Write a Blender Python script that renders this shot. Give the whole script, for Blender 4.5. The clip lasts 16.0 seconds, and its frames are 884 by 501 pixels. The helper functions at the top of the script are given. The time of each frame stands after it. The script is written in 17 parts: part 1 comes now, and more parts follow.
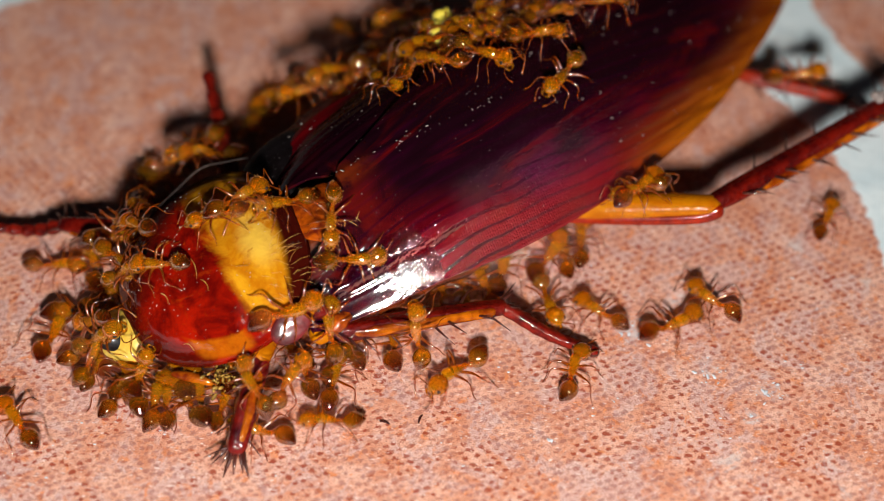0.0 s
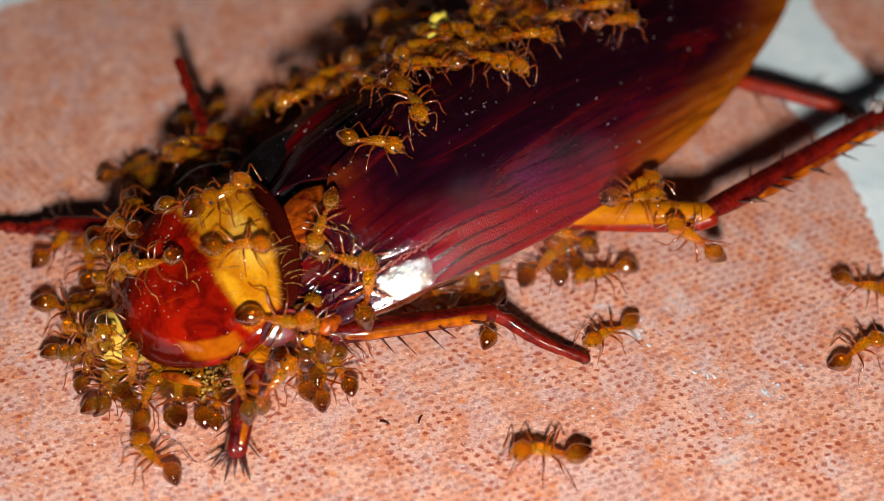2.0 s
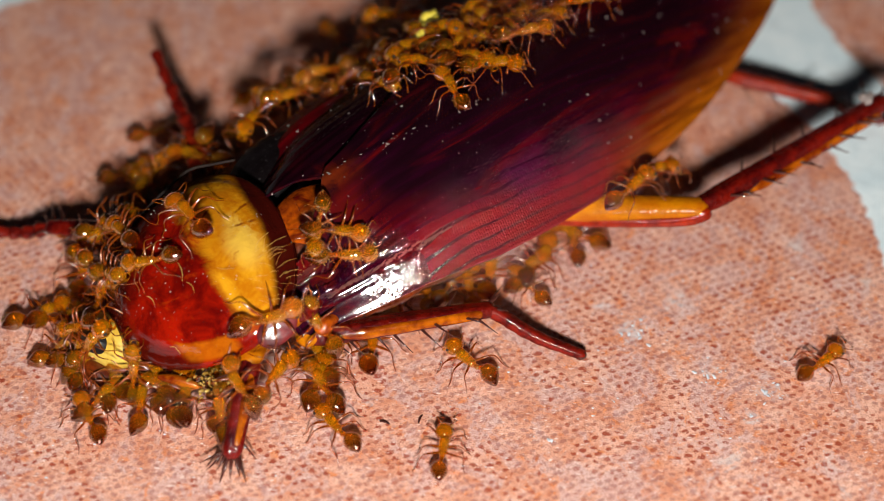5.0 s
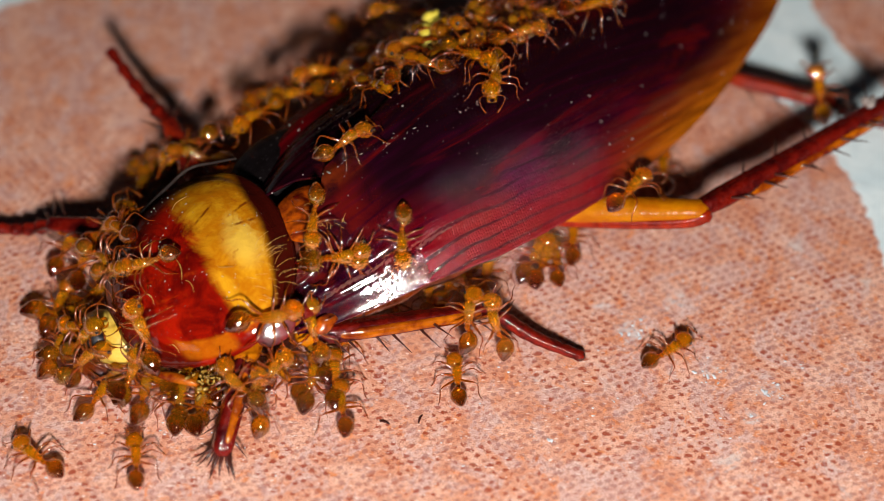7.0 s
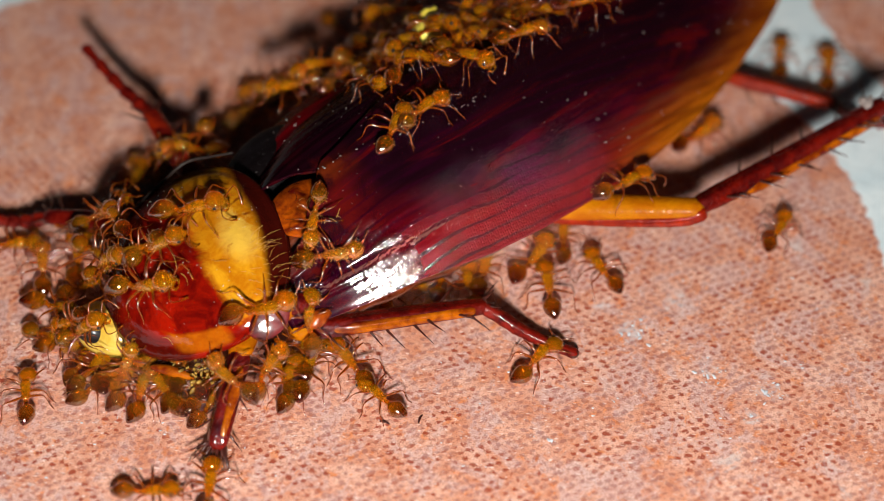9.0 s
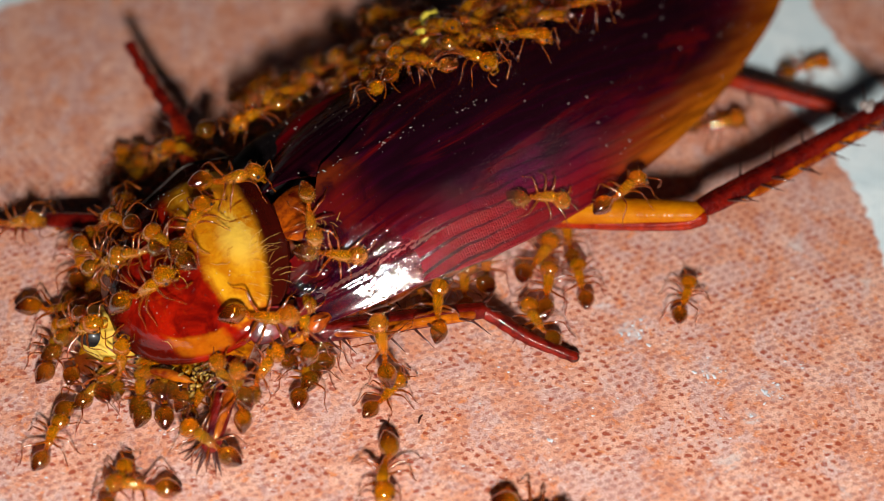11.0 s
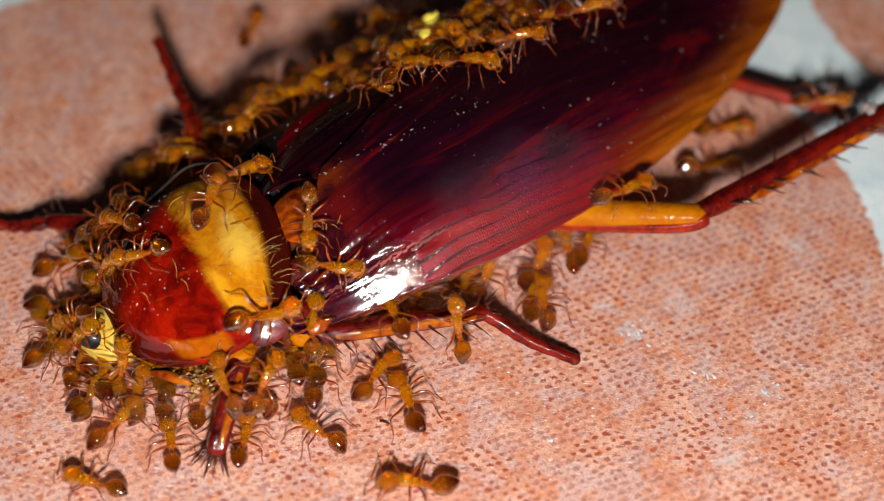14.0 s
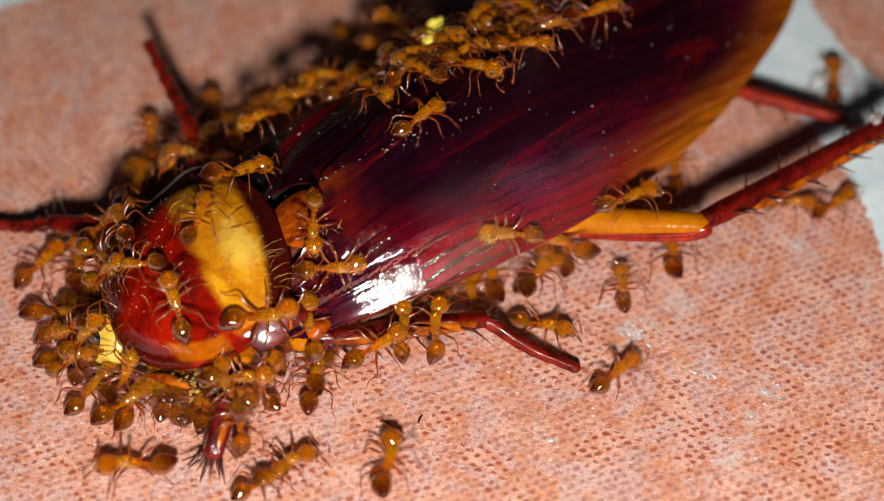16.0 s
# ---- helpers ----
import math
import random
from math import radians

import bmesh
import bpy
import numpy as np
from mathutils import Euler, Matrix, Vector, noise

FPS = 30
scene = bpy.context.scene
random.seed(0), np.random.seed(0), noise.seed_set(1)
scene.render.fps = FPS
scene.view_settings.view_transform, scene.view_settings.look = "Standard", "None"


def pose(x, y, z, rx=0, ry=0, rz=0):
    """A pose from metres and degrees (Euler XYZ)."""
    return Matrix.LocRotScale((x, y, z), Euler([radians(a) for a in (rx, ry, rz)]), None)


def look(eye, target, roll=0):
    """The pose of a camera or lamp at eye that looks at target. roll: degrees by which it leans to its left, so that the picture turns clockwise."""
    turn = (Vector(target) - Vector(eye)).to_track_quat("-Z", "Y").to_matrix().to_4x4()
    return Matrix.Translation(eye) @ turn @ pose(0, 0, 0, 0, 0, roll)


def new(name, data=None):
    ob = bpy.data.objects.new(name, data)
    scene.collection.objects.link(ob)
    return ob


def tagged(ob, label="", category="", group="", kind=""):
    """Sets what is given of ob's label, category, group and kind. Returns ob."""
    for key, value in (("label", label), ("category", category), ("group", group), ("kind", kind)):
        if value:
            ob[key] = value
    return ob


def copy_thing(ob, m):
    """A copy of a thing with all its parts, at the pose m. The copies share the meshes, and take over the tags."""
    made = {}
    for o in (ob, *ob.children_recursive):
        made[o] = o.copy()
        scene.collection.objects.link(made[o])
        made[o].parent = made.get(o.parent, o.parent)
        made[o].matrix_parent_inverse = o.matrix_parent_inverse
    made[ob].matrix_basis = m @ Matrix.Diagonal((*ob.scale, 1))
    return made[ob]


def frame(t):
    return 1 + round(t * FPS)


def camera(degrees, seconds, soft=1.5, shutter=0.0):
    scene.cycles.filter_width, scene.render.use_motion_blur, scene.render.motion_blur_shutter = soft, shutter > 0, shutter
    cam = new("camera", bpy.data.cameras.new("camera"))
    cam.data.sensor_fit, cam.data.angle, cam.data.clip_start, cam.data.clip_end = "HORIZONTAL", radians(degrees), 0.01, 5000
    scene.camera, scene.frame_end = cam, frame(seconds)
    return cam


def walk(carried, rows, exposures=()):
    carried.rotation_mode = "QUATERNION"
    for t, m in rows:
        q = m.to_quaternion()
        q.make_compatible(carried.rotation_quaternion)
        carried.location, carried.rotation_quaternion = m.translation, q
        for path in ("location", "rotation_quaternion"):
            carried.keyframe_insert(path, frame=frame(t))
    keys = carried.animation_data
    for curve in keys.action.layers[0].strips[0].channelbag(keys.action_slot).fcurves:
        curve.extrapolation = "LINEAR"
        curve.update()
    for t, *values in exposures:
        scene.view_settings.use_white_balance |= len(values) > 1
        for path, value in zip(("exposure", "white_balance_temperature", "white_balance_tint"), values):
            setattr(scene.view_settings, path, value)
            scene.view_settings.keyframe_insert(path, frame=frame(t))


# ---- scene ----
cam = camera(30, 16.0, soft=0.6, shutter=0.4)
EYE = (0.0, -0.0469, 0.0559)
walk(cam, [(0.0, look(EYE, (0, 0, 0))), (16.0, look(EYE, (0, 0, 0)))])
cam.data.dof.use_dof = True
cam.data.dof.focus_distance = 0.0677
cam.data.dof.aperture_fstop = 28.0

# ---- light: night, one small white lamp held below the lens ----
world = bpy.data.worlds.new("night")
world.use_nodes = True
world.node_tree.nodes["Background"].inputs[0].default_value = (0.62, 0.72, 0.9, 1)
world.node_tree.nodes["Background"].inputs[1].default_value = 0.008
scene.world = world


def lamp(name, place, watts, radius, colour):
    data = bpy.data.lights.new(name, "POINT")
    data.energy, data.shadow_soft_size, data.color = watts, radius, colour
    ob = new(name, data)
    ob.location = place
    return ob


lamp("torch_light", (0.002, -0.067, 0.047), 0.468, 0.0046, (1.0, 0.96, 0.9))
scene.view_settings.exposure = 0.0

MM = 0.001


# ---- material helpers ----
class Nodes:
    """A short way to write node materials."""

    def __init__(self, name):
        self.mat = bpy.data.materials.new(name)
        self.mat.use_nodes = True
        self.tree = self.mat.node_tree
        self.shader = self.tree.nodes["Principled BSDF"]

    def put(self, socket, value):
        if hasattr(value, "is_output"):
            self.tree.links.new(value, socket)
        elif isinstance(value, tuple) and len(value) == 3 and socket.type == "RGBA":
            socket.default_value = (*value, 1)
        else:
            socket.default_value = value

    def add(self, kind, out=0, **given):
        node = self.tree.nodes.new(kind)
        for key, value in given.items():
            if key.startswith("i_"):
                k = key[2:]
                self.put(node.inputs[int(k) if k.isdigit() else k.replace("_", " ")], value)
            else:
                setattr(node, key, value)
        return node.outputs[out]

    def coords(self, scale=1.0, turn=0.0, stretch=(1, 1, 1)):
        c = self.add("ShaderNodeTexCoord", 3)
        return self.add("ShaderNodeMapping", i_Vector=c, i_Scale=tuple(scale * s for s in stretch), i_Rotation=(0, 0, radians(turn)))

    def noise(self, v, scale, detail=3.0, rough=0.55, distort=0.0):
        return self.add("ShaderNodeTexNoise", 0, i_Vector=v, i_Scale=scale, i_Detail=detail, i_Roughness=rough, i_Distortion=distort)

    def math(self, op, a, b=0.0, c=0.0):
        return self.add("ShaderNodeMath", 0, operation=op, i_0=a, i_1=b, i_2=c)

    def ramp(self, v, a, b, x=0.0, y=1.0):
        return self.add("ShaderNodeMapRange", 0, interpolation_type="SMOOTHSTEP", i_Value=v, i_1=a, i_2=b, i_3=x, i_4=y)

    def mix(self, f, a, b):
        node = self.tree.nodes.new("ShaderNodeMix")
        node.data_type = "RGBA"
        self.put(node.inputs[0], f), self.put(node.inputs[6], a), self.put(node.inputs[7], b)
        return node.outputs[2]

    def bump(self, height, strength, distance):
        return self.add("ShaderNodeBump", 0, i_Height=height, i_Strength=strength, i_Distance=distance)

    def set(self, **given):
        for key, value in given.items():
            self.put(self.shader.inputs[key.replace("_", " ")], value)
        return self.mat


def tile_material():
    n = Nodes("printed_glazed_tile")
    v = n.coords(1000.0)
    big = n.noise(v, 0.11, 2)
    mid = n.noise(v, 0.55, 4, 0.6)
    fine = n.noise(v, 3.2, 3, 0.65)
    colour = n.mix(n.ramp(mid, 0.35, 0.68), (0.60, 0.235, 0.135), (0.74, 0.42, 0.32))
    colour = n.mix(n.ramp(n.noise(v, 0.5, 5, 0.66, 0.6), 0.52, 0.68, 0, 0.7), colour, (0.68, 0.19, 0.03))
    colour = n.mix(n.ramp(n.noise(v, 0.5, 5, 0.68, 0.9), 0.47, 0.60, 0, 0.72), colour, (0.59, 0.41, 0.395))
    colour = n.mix(n.ramp(n.noise(v, 1.5, 5, 0.7, 0.6), 0.55, 0.66, 0, 0.8), colour, (0.68, 0.20, 0.05))
    colour = n.mix(n.ramp(fine, 0.42, 0.75, 0, 0.35), colour, (0.82, 0.53, 0.40))
    # screen-printed dots in slanted rows
    spots = n.noise(v, 0.38, 5, 0.72, 0.6)
    for turn, scale, amount, tint in ((-31, 2.6, 0.9, (0.27, 0.026, 0.005)), (-31, 2.6, 0.6, (0.26, 0.09, 0.085))):
        d = n.add("ShaderNodeTexVoronoi", 0, i_Vector=n.add("ShaderNodeVectorMath", 0, operation="ADD", i_0=n.coords(1000.0, turn, (0.80, 1.22, 1.0)), i_1=(0.5 * amount, 0.3 * amount, 0)), i_Scale=scale, i_Randomness=0.24, voronoi_dimensions="2D")
        size = n.math("MULTIPLY_ADD", n.noise(v, 1.25 + amount, 5, 0.85, 0.6), 1.9, -0.72)
        dots = n.math("MULTIPLY", n.ramp(n.math("SUBTRACT", size, d), -0.07, 0.05), amount)
        dots = n.math("MULTIPLY", dots, (n.ramp(spots, 0.40, 0.58, 0.06, 1.0) if amount > 0.8 else n.ramp(spots, 0.60, 0.45, 0.1, 1.0)))
        colour = n.mix(dots, colour, tint)
    # fine specks and scratches in the glaze
    colour = n.mix(n.ramp(n.noise(v, 7.5, 3, 0.75), 0.59, 0.67, 0, 0.85), colour, (0.28, 0.08, 0.04))
    colour = n.mix(n.ramp(n.noise(n.coords(1000.0, 14, (0.5, 1.6, 1.0)), 5.0, 3, 0.7), 0.60, 0.68, 0, 0.85), colour, (0.88, 0.72, 0.66))
    colour = n.mix(n.ramp(n.noise(v, 13.0, 2, 0.7), 0.54, 0.64, 0, 0.75), colour, (0.36, 0.13, 0.08))
    # pale blue printed bands
    sep = n.add("ShaderNodeSeparateXYZ", 0, i_0=n.coords(1000.0))
    node = sep.node
    px, py = node.outputs[0], node.outputs[1]
    wob = n.math("MULTIPLY", n.math("SUBTRACT", n.noise(v, 1.3, 3), 0.5), 0.9)

    def radius(cx, cy):
        dx, dy = n.math("SUBTRACT", px, cx), n.math("SUBTRACT", py, cy)
        d2 = n.math("ADD", n.math("MULTIPLY", dx, dx), n.math("MULTIPLY", dy, dy))
        return n.math("ADD", n.math("SQRT", d2), wob)

    band = n.math("MULTIPLY", n.ramp(radius(2.29, -0.61), 17.02, 17.22), n.ramp(radius(31.2, 18.3), 12.48, 12.68))
    band = n.math("MULTIPLY", n.math("MULTIPLY", band, n.ramp(px, 7.5, 8.5)), n.ramp(py, -4.5, -3.0))
    corner = n.ramp(radius(-14.0, 2.6), 15.4, 16.0)
    corner = n.math("MULTIPLY", corner, n.ramp(px, -16.0, -19.0))
    pale = n.mix(n.ramp(mid, 0.3, 0.7), (0.60, 0.72, 0.77), (0.75, 0.84, 0.87))
    colour = n.mix(n.math("MULTIPLY", n.math("MAXIMUM", band, corner), n.ramp(radius(0.0, 0.0), 75.0, 60.0)), colour, pale)
    # smears of dried lime
    smear = 0.0
    for cx, cy, size in ((8.1, -4.4, 1.0), (11.2, -6.5, 0.75), (13.6, -7.5, 0.9), (12.6, -8.9, 0.5), (10.2, -3.0, 0.9), (6.9, -2.9, 0.7)):
        smear = n.math("MAXIMUM", smear, n.ramp(radius(cx, cy), size, size * 0.25))
    smear = n.math("MULTIPLY", smear, n.ramp(n.noise(v, 1.9, 5, 0.7, 0.6), 0.42, 0.64, 0, 0.6))
    colour = n.mix(smear, colour, (0.58, 0.60, 0.63))
    stain = n.ramp(n.noise(v, 0.35, 5, 0.7, 0.6), 0.62, 0.72, 0, 0.55)
    colour = n.mix(stain, colour, (0.60, 0.58, 0.58))
    height = n.math("ADD", n.math("MULTIPLY", n.noise(v, 2.0, 4, 0.6), 0.8), n.math("MULTIPLY", n.noise(v, 7.0, 2), 0.2))
    rough = n.ramp(n.noise(v, 1.6, 4, 0.7), 0.35, 0.75, 0.62, 0.38)
    return n.set(Base_Color=colour, Roughness=rough, Normal=n.bump(height, 0.5, 0.00012))


def shell_material(name, base, ridge, amber):
    """Glossy wing case: dark red-brown, turning amber where it is thin."""
    n = Nodes(name)
    v = n.coords(1000.0)
    sep = n.add("ShaderNodeSeparateXYZ", 0, i_0=v).node
    x, y = sep.outputs[0], sep.outputs[1]
    n1 = n.noise(v, 0.35, 3)
    streak = n.noise(n.coords(1000.0, -5, (0.05, 3.0, 1.5)), 1.2, 4, 0.6)
    colour = n.mix(n.ramp(streak, 0.25, 0.8), base, n.mix(n.ramp(x, 2.0, 8.0), ridge, (0.12, 0.004, 0.002)))
    # the folded middle and far side painted almost black, as shade under grazing light
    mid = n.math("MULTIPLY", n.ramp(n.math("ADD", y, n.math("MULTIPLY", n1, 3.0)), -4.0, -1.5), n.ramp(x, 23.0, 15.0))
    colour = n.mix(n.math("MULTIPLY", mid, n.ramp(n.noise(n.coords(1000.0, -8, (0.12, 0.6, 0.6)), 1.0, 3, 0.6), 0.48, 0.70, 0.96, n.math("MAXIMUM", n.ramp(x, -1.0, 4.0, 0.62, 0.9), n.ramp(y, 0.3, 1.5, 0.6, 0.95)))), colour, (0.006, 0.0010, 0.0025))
    fold = n.math("MULTIPLY", n.ramp(n.noise(n.coords(1000.0, 10, (0.13, 0.75, 0.6)), 0.8, 4, 0.6, 0.6), 0.52, 0.68), n.ramp(y, 1.5, -0.5))
    colour = n.mix(n.math("MULTIPLY", fold, n.ramp(x, 0.0, 4.0, 0.85, 0.5)), colour, (0.105, 0.0022, 0.0018))
    root = n.math("MULTIPLY", n.ramp(x, -2.5, -5.0), n.ramp(n.noise(v, 0.5, 4, 0.6, 0.5), 0.35, 0.6))
    colour = n.mix(n.math("MULTIPLY", root, n.ramp(y, 0.3, 1.5, 0.55, 0.1)), colour, (0.11, 0.005, 0.002))
    crease = n.math("ABSOLUTE", n.math("ADD", y, n.math("MULTIPLY_ADD", x, 0.19, n.math("MULTIPLY_ADD", n1, 0.7, 0.90))))
    crease = n.math("MULTIPLY", n.ramp(crease, 0.75, 0.1), n.math("MULTIPLY", n.ramp(x, -2.4, -4.8), n.ramp(n.noise(v, 1.5, 4, 0.6), 0.3, 0.6, 0.05, 0.35)))
    colour = n.mix(crease, colour, (0.24, 0.035, 0.002))
    u, q = n.math("MULTIPLY_ADD", x, 1 / 17.2, -8 / 17.2), n.math("MULTIPLY", y, 1 / 6.45)
    rim = n.math("ADD", n.math("MULTIPLY", u, u), n.math("MULTIPLY", q, q))
    rim = n.math("ADD", rim, n.math("MULTIPLY_ADD", n1, 0.16, -0.08))
    edge = n.math("MULTIPLY", n.ramp(rim, 0.5, 0.9, 0, 0.9), n.ramp(x, -6.0, -2.0))
    colour = n.mix(edge, colour, (0.145, 0.0010, 0.002))
    colour = n.mix(n.math("MULTIPLY", n.ramp(n.math("SINE", n.math("MULTIPLY_ADD", n.math("MULTIPLY_ADD", x, 0.10, y), 15.0, n.math("MULTIPLY", n1, 6.0))), 0.5, 1.0), n.ramp(y, -1.0, -3.0, 0, 0.5)), colour, (0.016, 0.0003, 0.006))
    thin = n.math("MULTIPLY", n.ramp(rim, 0.44, 0.97), n.ramp(x, 5.5, 12.0))
    colour = n.mix(thin, colour, n.mix(n.ramp(streak, 0.35, 0.65), amber, tuple(c * 0.35 for c in amber)))
    # rows of tiny pebbles between the veins
    lay = n.add("ShaderNodeTexVoronoi", 0, i_Vector=n.coords(1000.0, 9, (0.85, 1.0, 1.0)), i_Scale=10.5, i_Randomness=0.5, voronoi_dimensions="2D")
    size = n.math("MULTIPLY_ADD", n.add("ShaderNodeSeparateColor", 0, i_0=lay.node.outputs[1]), 0.9, 0.55)
    dome = n.math("SUBTRACT", 1.0, n.math("POWER", n.math("MULTIPLY", lay, 1.55), 2.0))
    veins = n.add("ShaderNodeTexWave", 0, i_Vector=n.coords(1000.0, 5, (0.16, 1.0, 1.0)), bands_direction="Y", i_Scale=0.62, i_Distortion=1.2, i_Detail=2.0, i_Detail_Scale=0.6)
    flank = n.ramp(y, -2.2, -4.6)
    smooth = n.ramp(n.math("ADD", x, n.math("MULTIPLY_ADD", n.noise(v, 1.4, 3), 1.2, -0.6)), -6.3, -4.2, 0.03, 1.0)
    rows = n.math("MULTIPLY", n.math("MULTIPLY", dome, size), n.math("MULTIPLY", smooth, n.math("MULTIPLY", n.ramp(x, -5.5, 1.5, 0.075, 0.27), n.math("MULTIPLY_ADD", flank, 0.65, 0.35))))
    rows = n.math("MULTIPLY", rows, n.ramp(n.math("ADD", x, n.math("MULTIPLY", y, 0.8)), 10.0, 2.0, 0.22, 1.0))
    low = n.math("ADD", n.math("MULTIPLY", rows, 0.6), n.math("MULTIPLY", veins, 0.8))
    wave = n.noise(n.coords(1000.0, 5, (0.25, 1.2, 1.0)), 0.9, 4, 0.65)
    high = n.math("ADD", rows, n.math("MULTIPLY", n.math("ADD", n.math("MULTIPLY", veins, 0.5), wave), n.ramp(x, -5.5, -1.0, 0.05, 0.45)))
    return n.set(Base_Color=colour, Roughness=0.4, Specular_IOR_Level=0.0, Normal=n.bump(low, 0.5, 0.00005),
                 Coat_Weight=n.ramp(y, -0.5, 1.5, 1.0, 0.25), Coat_Roughness=n.math("ADD", n.ramp(x, -6.5, -3.5, 0.0, 0.02), n.math("MULTIPLY_ADD", flank, 0.015, 0.045)), Coat_IOR=n.math("MULTIPLY_ADD", flank, n.ramp(x, 6.0, -4.5, 0.0, 0.6), 1.42), Coat_Normal=n.bump(high, 1.0, 0.000088))


def chitin(name, a, b, rough=0.24, scale=0.9, sss=0.0, bump=0.3, coat=0.9, gloss=0.25):
    """Glossy insect skin between two colours."""
    n = Nodes(name)
    v = n.coords(1000.0)
    colour = n.mix(n.ramp(n.noise(v, scale, 4, 0.6, 0.3), 0.3, 0.7), a, b)
    height = n.noise(v, 6.0, 3, 0.6)
    mat = n.set(Base_Color=colour, Roughness=n.ramp(n.noise(v, 4.0, 2), 0.3, 0.7, rough * 1.1, rough * 1.8), Specular_IOR_Level=gloss,
                Normal=n.bump(height, bump, 0.00004), Coat_Weight=coat, Coat_Roughness=rough * 0.35, Coat_IOR=1.4, Coat_Normal=n.bump(n.noise(v, 3.0, 3, 0.6), bump * 0.6, 0.00005))
    if sss:
        n.set(Subsurface_Weight=sss, Subsurface_Scale=0.0004, Subsurface_Radius=(1.0, 0.45, 0.12))
    return mat


def pronotum_material():
    n = Nodes("pronotum_shield")
    v = n.coords(1000.0)
    sep = n.add("ShaderNodeSeparateXYZ", 0, i_0=v).node
    x, y = sep.outputs[0], sep.outputs[1]
    wob = n.math("MULTIPLY", n.math("SUBTRACT", n.noise(v, 0.6, 5, 0.7, 0.8), 0.5), 2.0)
    xs, ys = n.math("ADD", x, wob), n.math("ADD", y, wob)
    red = n.mix(n.ramp(n.noise(v, 0.7, 5, 0.65, 0.5), 0.32, 0.7), (0.075, 0.0012, 0.0008), (0.27, 0.006, 0.001))
    red = n.mix(n.ramp(n.noise(v, 1.1, 4, 0.65, 1.0), 0.56, 0.72, 0, 0.5), red, (0.34, 0.03, 0.002))
    yellow = n.mix(n.ramp(n.noise(v, 0.9, 5, 0.65, 0.4), 0.35, 0.68), (0.37, 0.115, 0.002), (0.56, 0.26, 0.008))
    pale = n.math("ADD", n.math("POWER", n.math("MULTIPLY_ADD", xs, 0.9, -1.9), 2.0), n.math("POWER", n.math("MULTIPLY_ADD", ys, 0.7, 0.75), 2.0))
    yellow = n.mix(n.ramp(n.math("ADD", pale, wob), 0.9, 0.0, 0, 0.55), yellow, (0.68, 0.46, 0.07))
    yellow = n.mix(n.ramp(n.noise(v, 1.3, 5, 0.7, 1.4), 0.58, 0.66, 0, 0.5), yellow, (0.26, 0.06, 0.004))
    # dark red ink-like strokes in the yellow
    for cx, cy, slope in ((2.85, 0.62, 0.28), (2.45, -0.18, -0.12), (1.2, 1.0, 0.5)):
        dx = n.math("SUBTRACT", x, cx)
        dy = n.math("SUBTRACT", n.math("SUBTRACT", y, cy), n.math("MULTIPLY_ADD", dx, slope, n.math("MULTIPLY", wob, 0.12)))
        stroke = n.math("MULTIPLY", n.ramp(n.math("ABSOLUTE", dy), 0.10, 0.02), n.ramp(n.math("ABSOLUTE", dx), 0.62, 0.3))
        yellow = n.mix(n.math("MULTIPLY", stroke, n.ramp(n.noise(v, 3.0, 3), 0.35, 0.6, 0.1, 0.8)), yellow, (0.10, 0.006, 0.001))
    patch = n.math("MULTIPLY", n.ramp(xs, 0.05, 0.95), n.math("MULTIPLY", n.ramp(ys, -4.0, -3.3), n.ramp(ys, 4.3, 3.3)))
    rr = n.math("ADD", n.math("POWER", n.math("ABSOLUTE", n.math("MULTIPLY", x, 0.235)), 2.0), n.math("POWER", n.math("ABSOLUTE", n.math("MULTIPLY", y, 0.23)), 2.0))
    rim = n.math("MULTIPLY", n.math("MULTIPLY", n.ramp(n.math("ADD", rr, n.math("MULTIPLY", wob, 0.05)), 0.66, 0.71), n.ramp(rr, 0.96, 0.88)), n.math("MULTIPLY", n.ramp(y, -1.8, -2.6), n.ramp(n.math("ABSOLUTE", n.math("ADD", n.math("ADD", x, n.math("MULTIPLY", wob, 0.3)), 1.35)), 1.25, 0.85)))
    colour = n.mix(patch, red, yellow)
    colour = n.mix(n.math("MULTIPLY", rim, n.ramp(n.noise(v, 1.5, 4, 0.6), 0.3, 0.65, 0.45, 0.9)), colour, (0.36, 0.085, 0.002))
    lowy = n.math("MINIMUM", y, 0.0)
    dark = n.math("MAXIMUM", n.ramp(n.math("ADD", n.math("ADD", x, n.math("MULTIPLY", n.math("MULTIPLY", lowy, lowy), 0.1)), n.math("MULTIPLY", wob, 0.15)), 2.85, 3.25), n.ramp(n.math("ADD", n.math("SUBTRACT", y, n.math("MULTIPLY", x, 0.9)), n.math("MULTIPLY", wob, 0.4)), 2.1, 3.7, 0, 0.95))
    dark = n.math("MAXIMUM", dark, n.ramp(n.math("ADD", y, n.math("MULTIPLY", wob, 0.5)), 2.7, 3.8, 0, 0.95))
    dark = n.math("MAXIMUM", dark, n.math("MULTIPLY", n.ramp(rr, 0.72, 0.95, 0, 0.8), n.ramp(x, -1.6, -2.8)))
    colour = n.mix(dark, colour, (0.034, 0.0025, 0.0012))
    grain = n.noise(v, 6.0, 3, 0.6)
    height = n.math("ADD", n.noise(v, 1.2, 4, 0.6), n.math("MULTIPLY", grain, 0.15))
    wet = n.math("ADD", n.noise(v, 1.1, 2, 0.5), n.math("MULTIPLY", n.ramp(grain, 0.64, 0.78), 0.4))
